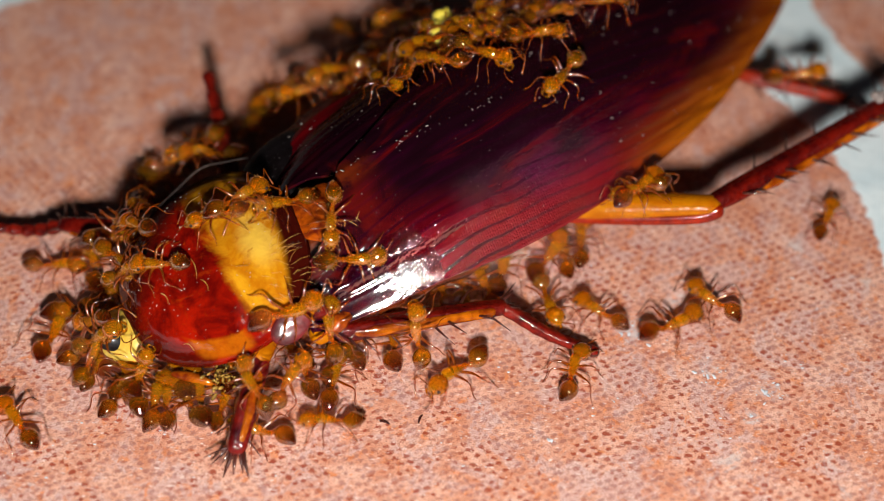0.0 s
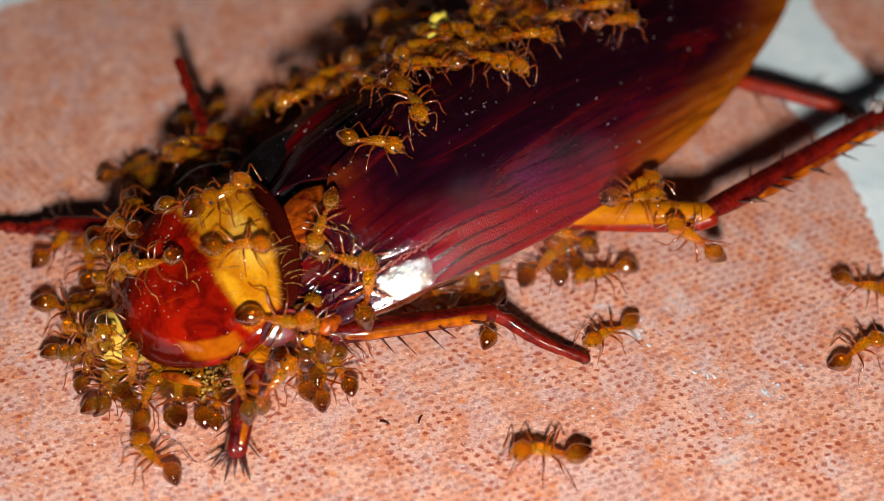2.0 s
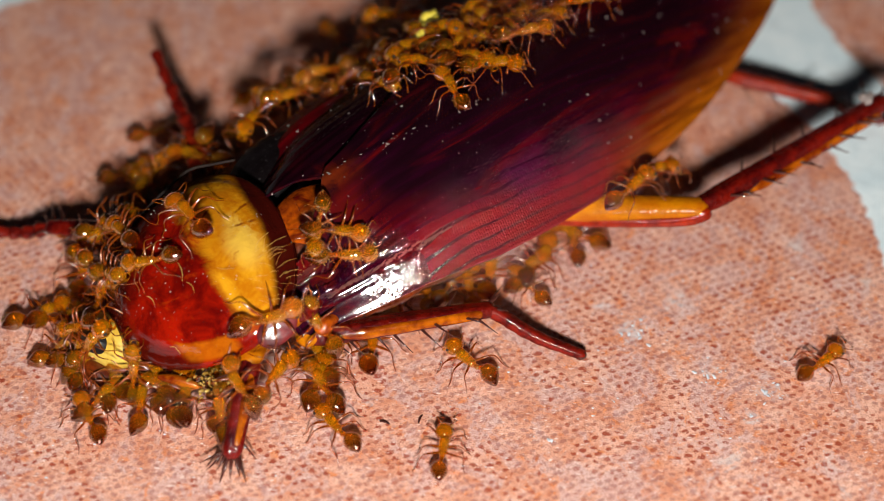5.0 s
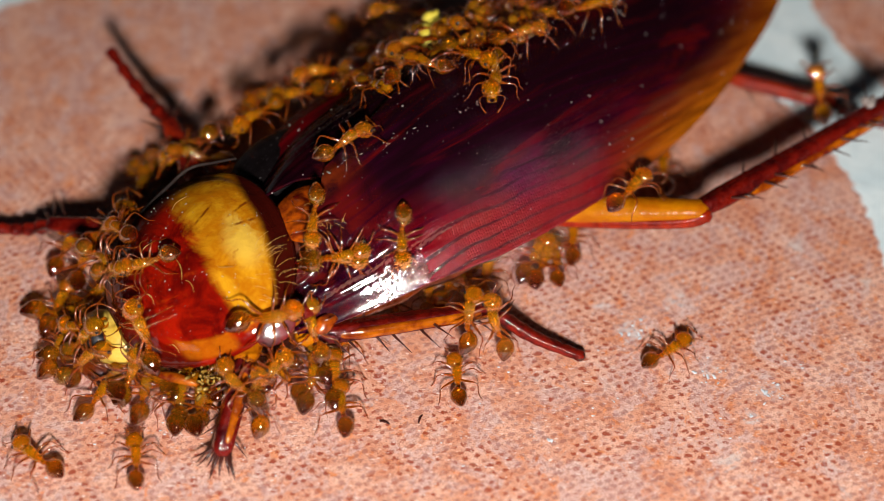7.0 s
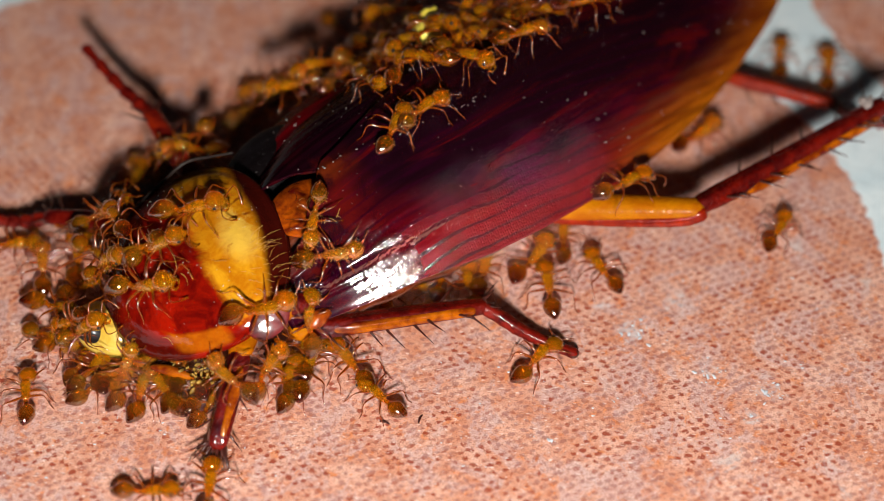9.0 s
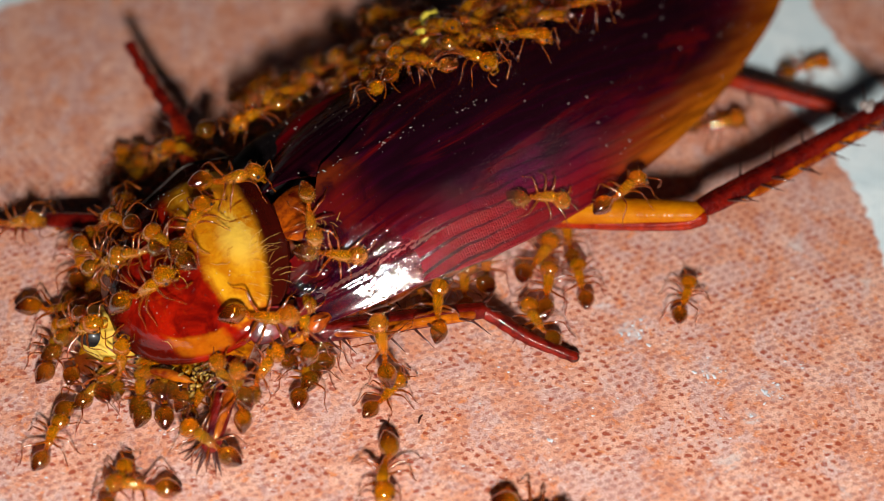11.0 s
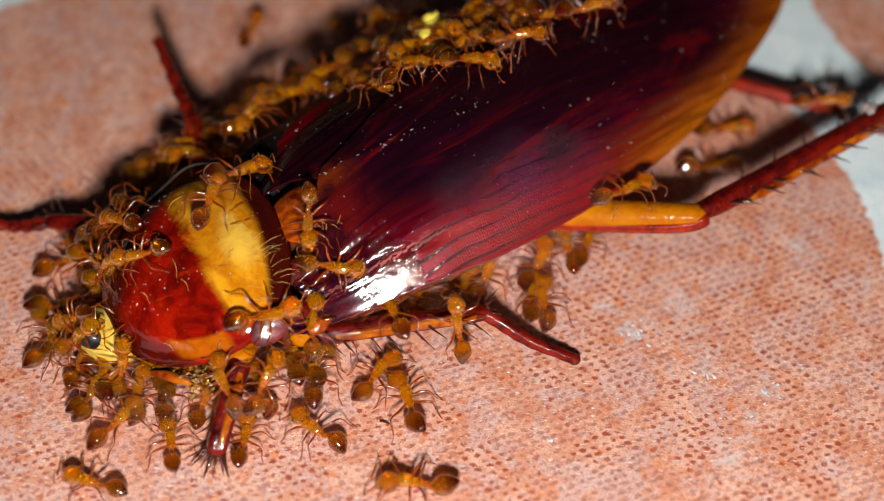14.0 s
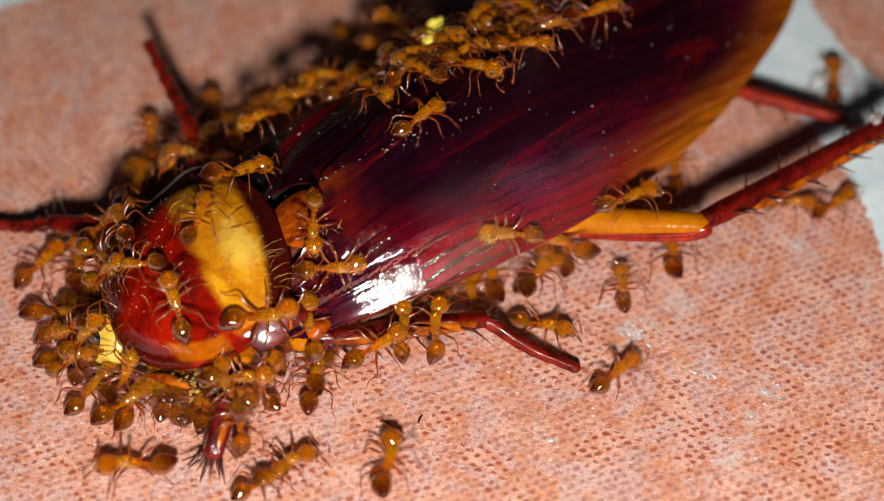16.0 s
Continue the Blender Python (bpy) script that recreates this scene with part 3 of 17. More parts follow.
    # the far wing's black dusty shoulder, pressed against the shield
    bm = bmesh.new()
    for v in ball(bm, (-4.7, 3.3, 3.45), (2.7, 1.9, 1.35), 36, 22):
        v.co.z += 0.15 * noise.noise(v.co * 0.9) + 0.12 * (v.co.x + 4.7)
        v.co.y += 0.15 * (v.co.x + 4.7)
    part("shoulder_plate", bm, M_SHOULDER, roach, "black dusty shoulder of the folded wing")
    # head, bent down below the shield
    bm = bmesh.new()
    ball(bm, (0, 0, 0), (0.95, 1.6, 1.15), 28, 18)
    for v in bm.verts:
        if v.co.z < -0.4:
            v.co.y *= 1 - 0.28 * min(1, (-0.4 - v.co.z) / 1.5)
    head = part("head", bm, M_FACE, roach, "pale yellow face of the head")
    head.matrix_basis = pose(-13.95 * MM, 2.75 * MM, 0.95 * MM, 0, 40, 16)
    for c, size in (((-0.86, 0.30, 0.0), (0.40, 0.78, 0.50)), ((-0.2, -0.1, -0.85), (0.4, 0.6, 0.4))):
        bm = bmesh.new()
        ball(bm, c, size, 24, 16)
        for v in bm.verts:
            v.co.x += 0.35 * (v.co.y - c[1]) ** 2
        part("compound_eye", bm, M_EYE, head, "glossy black eye")
    bm = bmesh.new()
    ball(bm, (-0.5, 0, -1.35), (0.5, 0.85, 0.5), 14, 10)
    part("jaw", bm, M_BODY, head, "red-brown jaw")
    legs = {}
    # own left side (y below zero) shows nearest
    legs["fore_near"] = build_leg(roach, (-8.6, -0.6, 2.0), (-10.75, -2.75, 2.3), (-13.46, -4.9, 0.75), (-13.8, -5.1, 0.4), (0.7, 0.48, 0.40), 7, 1, keel=(0.2, -0.5, 0.5), foot="gone", spurs=1.15, shin=M_SHIN_RED)
    legs["mid_near"] = build_leg(roach, (-3.6, -2.6, 1.7), (-8.3, -3.15, 1.9), (-1.7, -7.0, 1.65), (0.23, -10.66, 0.35), (0.7, 0.46, 0.33), 12, 2, keel=(-0.3, -0.5, 0.22), foot="stump", spurs=0.8)
    legs["hind_near"] = build_leg(roach, (3.3, -4.2, 1.9), (8.0, -9.85, 3.0), (18.4, -11.45, 3.5), (27.0, -12.9, 0.5), (0.68, 0.46, 0.40), 16, 3)
    legs["fore_far"] = build_leg(roach, (-9.3, 4.0, 1.9), (-10.5, 6.6, 1.9), (-12.4, 9.4, 1.3), (-14.4, 11.6, 0.8), (0.62, 0.48, 0.34), 5, 4)
    legs["mid_far"] = build_leg(roach, (-6.2, 4.6, 1.7), (-6.3, 7.6, 2.4), (-5.35, 11.0, 2.7), (-4.8, 16.2, 3.0), (0.75, 0.52, 0.36), 7, 5, M_LEG, None, shin=M_LEG)
    legs["hind_far"] = build_leg(roach, (14.5, -1.5, 1.4), (16.6, -4.3, 1.3), (19.0, -8.5, 1.1), (20.5, -11.2, 0.6), (0.45, 0.4, 0.3), 4, 6, M_FAR, None, shin=M_FAR)
    return roach, legs


# ---- the ants; x runs forward ----
def bristles(bm, centre, size, count, rnd, length=0.17):
    """Short stiff hairs round an oval."""
    for _ in range(count):
        d = Vector((rnd.uniform(-1, 1), rnd.uniform(-1, 1), rnd.uniform(-0.15, 1))).normalized()
        p = Vector(centre) + Vector([d[i] * size[i] * 0.97 for i in range(3)])
        q = p + (d + Vector((-0.3, 0, 0))) * length * rnd.uniform(0.6, 1.1)
        count = len(bm.faces)
        tube(bm, [p, q], [0.014, 0.005], 3)
        bm.faces.ensure_lookup_table()
        for f in bm.faces[count:]:
            f.material_index = 1


def build_ant(legs, bend, size, seed):
    rnd = random.Random(seed)
    ant = new("ant")
    ant.empty_display_size = 0.002
    bm = bmesh.new()
    ball(bm, (0, 0, 0), (0.51, 0.50, 0.40), 18, 12)
    for v in bm.verts:
        if v.co.x < -0.2:
            v.co.y *= 1.06
        if v.co.x > 0.2:
            v.co.y *= 0.88
    bristles(bm, (0, 0, 0), (0.51, 0.50, 0.40), 9, rnd, 0.13)
    head = part("head", bm, M_ANT, ant, second=M_HAIR, place=(1.02 * size, 0.06 * bend, 0.68 * size))
    head.rotation_euler = (0, radians(rnd.uniform(5, 28)), radians(-5 * bend))
    for s in (-1, 1):
        bm = bmesh.new()
        ball(bm, (0.10, s * 0.43, 0.14), (0.09, 0.06, 0.09), 8, 6)
        part("eye", bm, M_EYE, head)
        bm = bmesh.new()
        pts, rad = limb([(0.36, s * 0.2, -0.08), (0.55, s * 0.20, -0.14), (0.64, s * 0.03, -0.17)], [0.08, 0.07, 0.02], 3)
        tube(bm, pts, rad, 7)
        part("mandible", bm, M_GASTER, head)
        bm = bmesh.new()
        out = rnd.uniform(0.35, 0.7)
        pts, rad = limb([(0.33, s * 0.13, 0.12), (0.55, s * (0.13 + out), 0.34), (0.85, s * (0.10 + out * 0.9), 0.0), (1.1, s * (0.02 + out * 0.6), -0.28)], [0.034, 0.026, 0.024, 0.055], 4)
        tube(bm, pts, rad, 7)
        part("antenna", bm, M_LIMB, head)
    bm = bmesh.new()
    pts, rad = limb([(0.72, 0, 0.66), (0.42, 0, 0.74), (0.05, 0, 0.68), (-0.32, 0, 0.58), (-0.5, 0, 0.50)], [0.15, 0.31, 0.27, 0.22, 0.10], 4)
    tube(bm, pts, rad, 12)
    bristles(bm, (0.15, 0, 0.66), (0.5, 0.24, 0.26), 7, rnd, 0.13)
    part("thorax", bm, M_ANT, ant, second=M_HAIR)
    bm = bmesh.new()
    pts, rad = limb([(-0.45, 0, 0.48), (-0.60, 0, 0.56), (-0.72, 0.02 * bend, 0.50), (-0.84, 0.05 * bend, 0.58), (-0.98, 0.08 * bend, 0.56)], [0.08, 0.16, 0.09, 0.17, 0.1], 3)
    tube(bm, pts, rad, 10)
    part("petiole", bm, M_ANT, ant)
    bm = bmesh.new()
    for v in ball(bm, (-0.42, 0, 0), (0.58, 0.47, 0.44), 20, 16):
        f = v.co.x + 0.42
        if f < 0:
            taper = 1 - 0.42 * (-f / 0.58) ** 1.6
            v.co.y, v.co.z = v.co.y * taper, v.co.z * taper - 0.10 * (-f / 0.58) ** 2
            v.co.x -= 0.09 * (-f / 0.58) ** 2
    bristles(bm, (-0.4, 0, 0), (0.6, 0.47, 0.45), 9, rnd, 0.13)
    gaster = part("gaster", bm, M_GASTER, ant, second=M_HAIR, label="dark brown glossy abdomen", place=(-0.98 * size, 0.08 * bend * size, 0.60 * size))
    gaster.rotation_euler = (0, radians(rnd.uniform(-14, 16)), radians(9 * bend))
    for i, (x, reach) in enumerate(((0.42, 0.75), (0.10, 0.0), (-0.20, -0.95))):
        for s in (-1, 1):
            sw = legs[i] * s * 0.35 + rnd.uniform(-0.1, 0.1)
            p1 = (reach * 0.35 + sw * 0.3, s * 0.40, 0.26)
            p2 = (reach * 0.62 + sw * 0.6, s * (0.84 + rnd.uniform(-0.1, 0.1)), 0.28)
            p3 = (reach * 0.95 + sw, s * (1.15 - abs(reach) * 0.2), -0.26)
            p4 = (reach * 1.18 + sw * 1.1, s * (1.42 - abs(reach) * 0.3), -0.52)
            bm = bmesh.new()
            pts, rad = limb([(0, 0, 0), p1, p2, p3, p4], [0.065, 0.066, 0.030, 0.024, 0.011], 3)
            tube(bm, pts, rad, 7)
            part("leg", bm, M_LIMB, ant, place=(x * size, s * 0.12 * size, 0.53 * size))
    if size != 1.0:
        for o in ant.children_recursive:
            o.data.transform(Matrix.Scale(size, 4))
            if o.parent is not ant:
                o.location = o.location * size
    return tagged(ant, "half-clear amber fire ant with dark brown abdomen", "ant", group="ants on the cockroach")


build_floor()
cockroach, roach_legs = build_cockroach()


# ---- small matter on the body, all in the body's own space ----
def on_body(x, y):
    """A point of the back at x, y."""
    return wing_z(x, y / max(0.2, glide(HALF, x)))


def on_shield(x, y):
    """A point of the shield's top from its own x and y."""
    r = math.hypot(x / (3.95 if x > 0 else 4.45), y / 4.35)
    z = 1.95 * max(0.0, 1 - r ** 2.5) ** 0.9 + 0.75 * (max(0.0, x) / 3.95) ** 2
    return pose(-9.75, 1.5, 3.2, 5, -19, -14) @ Vector((x, y, z))


FEELER = [(-12.65, 4.42, 2.5), (-11.33, 5.26, 2.9), (-9.87, 5.64, 3.4), (-8.67, 5.72, 3.8), (-7.4, 5.61, 4.3), (-6.45, 5.0, 4.5), (-5.7, 4.5, 4.6)]


def build_body_details(roach):
    rnd = random.Random(21)
    # fine pale dust on the wing cases
    bm = bmesh.new()
    for _ in range(260):
        x = rnd.uniform(-6.5, 21)
        y = rnd.uniform(-0.93, 0.8) * glide(HALF, x)
        r = rnd.choice((0.012, 0.014, 0.018, 0.022, 0.036))
        m = Matrix.Translation((x, y, on_body(x, y) + 0.24 + r * 0.3)) @ pose(0, 0, 0, 0, 0, rnd.uniform(0, 180)) @ Matrix.Diagonal((rnd.uniform(0.8, 1.9), 1, 0.7, 1))
        bmesh.ops.create_icosphere(bm, subdivisions=1, radius=r, matrix=m)
    # scales gathered along the slanting crease
    for _ in range(34):
        x = rnd.uniform(-4.6, 3.4)
        y = -0.05 - 0.19 * (x + 4.9) + rnd.gauss(0, 0.10)
        r = rnd.choice((0.014, 0.018, 0.024, 0.032))
        m = Matrix.Translation((x, y, on_body(x, y) + 0.29 + r * 0.2)) @ pose(0, 0, 0, 0, 0, -11 + rnd.gauss(0, 35)) @ Matrix.Diagonal((rnd.choice((1.0, 1.2, 1.6, 3.2)), 1, 0.6, 1))
        bmesh.ops.create_icosphere(bm, subdivisions=1, radius=r, matrix=m)
    tagged(part("dust", bm, M_DUST, roach, "fine pale dust grains on the wing cases"), kind="stuff")
    # dust on the shield; its pale grains also stand in for wet glints
    bm = bmesh.new()
    for _ in range(190):
        a, r = rnd.uniform(0, math.tau), rnd.uniform(0, 0.85) ** 0.5
        c = on_shield(math.cos(a) * r * 3.9, math.sin(a) * r * 4.1)
        bmesh.ops.create_icosphere(bm, subdivisions=1, radius=rnd.choice((0.010, 0.013, 0.017, 0.024)), matrix=Matrix.Translation(c + Vector((0, 0, 0.01))) @ Matrix.Diagonal((rnd.uniform(0.8, 1.8), 1, 0.8, 1)))
    tagged(part("dust", bm, M_DUST_GLINT, roach, "fine pale grains on the shield for dust and wet glints"), kind="stuff")
    # torn fibres where the shield has been opened
    bm = bmesh.new()
    for i in range(84):
        x, y = -9.0 + rnd.uniform(-0.7, 0.9), -1.4 + rnd.uniform(-0.7, 0.9)
        z = 4.82 + 0.34 * (x + 9.2) + 0.58 * (y + 1.2) - 0.1 * (y + 1.2) ** 2
        if i > 40:
            # and on the wing base behind it
            x, y = -5.5 + rnd.gauss(0, 0.35), -1.3 + rnd.gauss(0, 0.5)
            z = 5.62 + rnd.uniform(0, 0.25)
        a = rnd.uniform(-0.9, 1.3)
        d = Vector((math.cos(a), -math.sin(a), 0.1))
        e = Vector((-d.y, d.x, 0)) * rnd.uniform(-0.4, 0.4)
        n = rnd.uniform(0.5, 1.1) if i <= 40 else rnd.uniform(0.2, 0.5)
        pts, rad = limb([(x, y, z - 0.1), Vector((x, y, z)) + d * n * 0.5 + e * 0.4, Vector((x, y, z)) + d * n + e - Vector((0, 0, 0.15))], [0.009, 0.007, 0.003], 3, False)
        tube(bm, pts, rad, 4)
    tagged(part("fibre_tuft", bm, M_HAIR, roach, "frayed golden fibres on the torn shield"), kind="stuff")
    # shed ant legs and threads that cling to the shield
    bm = bmesh.new()
    for x, y, turn, size in ((-0.6, -0.2, -100, 0.9), (-0.7, -1.2, -80, 0.6), (-2.4, -0.5, -75, 0.6), (-2.7, -2.6, -60, 0.5), (0.2, 2.2, 30, 0.9), (1.2, -1.8, 150, 0.7), (2.3, -1.5, 35, 0.9), (-1.8, 1.2, 10, 0.8)):
        c, d = on_shield(x, y) + Vector((0, 0, 0.05)), Vector((math.cos(radians(turn)), math.sin(radians(turn)), 0))
        far = on_shield(x + d.x * size, y + d.y * size) + Vector((0, 0, 0.05))
        d = (far - c) / size
        e = Vector((-d.y, d.x, 0))
        pts, rad = limb([c, c + d * size * 0.35 + e * 0.05 + Vector((0, 0, 0.06)), c + d * size * 0.7 + e * 0.02, c + d * size - e * 0.08], [0.008, 0.012, 0.010, 0.006], 4)
        tube(bm, pts, rad, 6)
    tagged(part("thread", bm, M_HAIR, roach, "thin shed legs and threads on the shield"), kind="stuff")
    # feelers
    bm = bmesh.new()
    pts, rad = limb(FEELER, [0.08, 0.075, 0.07, 0.065, 0.06, 0.05, 0.04], 6)
    for i in range(len(pts)):
        rad[i] *= 1 + 0.12 * (i % 2)
    tube(bm, pts, rad, 8)
    part("antenna", bm, M_ANTENNA, roach, "grey-brown feeler folded back along the shield")
    # an amber mouth palp under the shield's rim, and the scraps caught behind it
    bm = bmesh.new()
    pts, rad = limb([(-13.6, -0.1, 1.0), (-13.3, -0.5, 1.0), (-13.0, -0.9, 0.92), (-12.6, -1.5, 0.8)], [0.12, 0.22, 0.22, 0.10], 5)
    tube(bm, pts, rad, 16, keel=0.04)
    part("palp", bm, M_SHIN, roach, "amber mouth palp")
    bm = bmesh.new()
    for _ in range(70):
        c = Vector((-12.35 + rnd.gauss(0, 0.35), -1.75 + rnd.gauss(0, 0.4), 1.3 + rnd.gauss(0, 0.18)))
        m = Matrix.Translation(c) @ pose(0, 0, 0, rnd.uniform(0, 180), rnd.uniform(0, 180), 0) @ Matrix.Diagonal((rnd.uniform(0.7, 2.5), 1, rnd.uniform(0.5, 1), 1))
        bmesh.ops.create_icosphere(bm, subdivisions=1, radius=rnd.uniform(0.03, 0.10), matrix=m)
    tagged(part("chewed_matter", bm, M_SCRAP, roach, "olive and golden chewed matter under the shield"), kind="stuff")
    # hinge plates between shield and wing
    for x, y, z, sx, sy, sz, mat in ((-8.0, -3.0, 3.3, 0.8, 0.4, 0.4, M_SHIN_RED), (-7.6, -3.7, 2.7, 0.55, 0.35, 0.4, M_SCUT), (-8.7, -2.8, 3.3, 0.7, 0.45, 0.5, M_THIGH)):
        bm = bmesh.new()
        verts = ball(bm, (x, y, z), (sx, sy, sz), 14, 10)
        for v in verts:
            v.co += Vector([noise.noise(v.co * 1.7 + Vector((k * 9, 0, 0))) * 0.18 for k in range(3)])
        part("hinge_plate", bm, mat, roach)


def build_flap(roach):
    """The wet rear corner of the shield's fold, tilted towards the lamp."""
    bm = bmesh.new()
    up = Vector((-0.39, -0.61, 0.69)).normalized()
    along = Vector((0.8, 0.2, 0.0))
    along = (along - up * along.dot(up)).normalized()
    turn = Matrix((along, up.cross(along), up)).transposed().to_4x4()
    ball(bm, (0, 0, 0), (0.95, 0.62, 0.12), 28, 18)
    for v in bm.verts:
        v.co.z += 0.03 * noise.noise(v.co * 2.2)
        v.co = turn @ v.co + Vector((-9.55, -3.0, 3.45))
    part("shield_flap", bm, M_FOLD, roach, "wet dark red fold of the shield")


def build_crumb(name, seed, size, material, label, category):
    rnd = random.Random(seed)
    bm = bmesh.new()
    for _ in range(5):
        c = Vector((rnd.uniform(-0.5, 0.5), rnd.uniform(-0.4, 0.4), rnd.uniform(0, 0.35))) * size
        for v in ball(bm, c, [size * rnd.uniform(0.35, 0.6) for _ in range(3)], 14, 10):
            v.co += v.co.normalized() * noise.noise(v.co * 3.0 + Vector((seed, 0, 0))) * size * 0.18
    return tagged(part(name, bm, material), label, category)


build_body_details(cockroach)
build_flap(cockroach)
crumb = build_crumb("crumb", 4, 1.05, M_CRUMB, "pale yellow food crumb carried on the cockroach's back", "crumb")
flake = build_crumb("skin_flake", 9, 0.42, M_DUST, "grey-white flaky scrap stuck to the hind shin", "flake")


# ---- grit on the floor ----
def build_residue():
    """Pale chips of dried lime, scattered round a few spots of the tile."""
    rnd = random.Random(31)
    for cx, cy, spread, count in ((8.1, -4.4, 0.8, 20), (11.2, -6.5, 0.7, 16), (13.6, -7.5, 0.75, 20), (12.6, -8.9, 0.4, 6), (4.5, -9.9, 0.2, 4)):
        bm = bmesh.new()
        for _ in range(count):
            x, y = rnd.gauss(0, spread * 0.5), rnd.gauss(0, spread * 0.4) - 0.2 * rnd.random()
            r = rnd.choice((0.02, 0.03, 0.045, 0.075))
            m = Matrix.Translation((x, y, 0.012)) @ pose(0, 0, 0, rnd.uniform(-15, 15), rnd.uniform(-15, 15), rnd.uniform(0, 180)) @ Matrix.Diagonal((rnd.uniform(1, 2.2), 1, 0.35, 1))
            bmesh.ops.create_icosphere(bm, subdivisions=1, radius=r, matrix=m)
        ob = part("lime_residue", bm, M_RESIDUE, place=(cx, cy, 0), smooth=False)
        tagged(ob, "white chips of dried lime on the tile", "residue", kind="stuff")
    # pale grit, strewn thickly to imitate small glints of the wet tile
    bm = bmesh.new()
    for _ in range(260):
        x, y = rnd.uniform(-16, 17), rnd.uniform(-12, 4)
        m = Matrix.Translation((x, y, 0.005)) @ Matrix.Diagonal((rnd.uniform(1, 2), 1, 0.5, 1))
        bmesh.ops.create_icosphere(bm, subdivisions=1, radius=rnd.uniform(0.015, 0.045), matrix=m)
    tagged(part("grit", bm, M_RESIDUE, smooth=False), "fine pale grit on the tile that also stands in for wet glints", "grit", kind="stuff")
    for x, y, turn, mat in ((-0.88, -9.0, 70, M_SPINE), (-2.34, -9.16, -20, M_SPINE)):
        bm = bmesh.new()
        pts, rad = limb([(-0.2, 0, 0.04), (0, 0.03, 0.06), (0.22, 0, 0.04)], [0.03, 0.055, 0.025], 3)
        tube(bm, pts, rad, 6)
        ob = part("splinter", bm, mat, place=(x, y, 0))
        ob.rotation_euler = (0, 0, radians(turn))
        tagged(ob, "tiny dark broken spine lying on the tile", "splinter")


build_residue()


# ---- the swarm ----
BREEDS = [
    build_ant((0.8, -0.8, 0.8), 0.6, 0.88, 11),
    build_ant((-0.7, 0.9, -0.6), -1.4, 0.81, 12),
    build_ant((0.2, 0.5, -0.9), 2.4, 0.94, 13),
    build_ant((-0.9, -0.3, 0.7), -2.8, 0.85, 14),
    build_ant((0.5, -0.6, -0.4), 1.0, 0.77, 15),
]
ants = [BREEDS[i] if i < len(BREEDS) else copy_thing(BREEDS[i % len(BREEDS)], pose(0, 0, 0)) for i in range(129)]


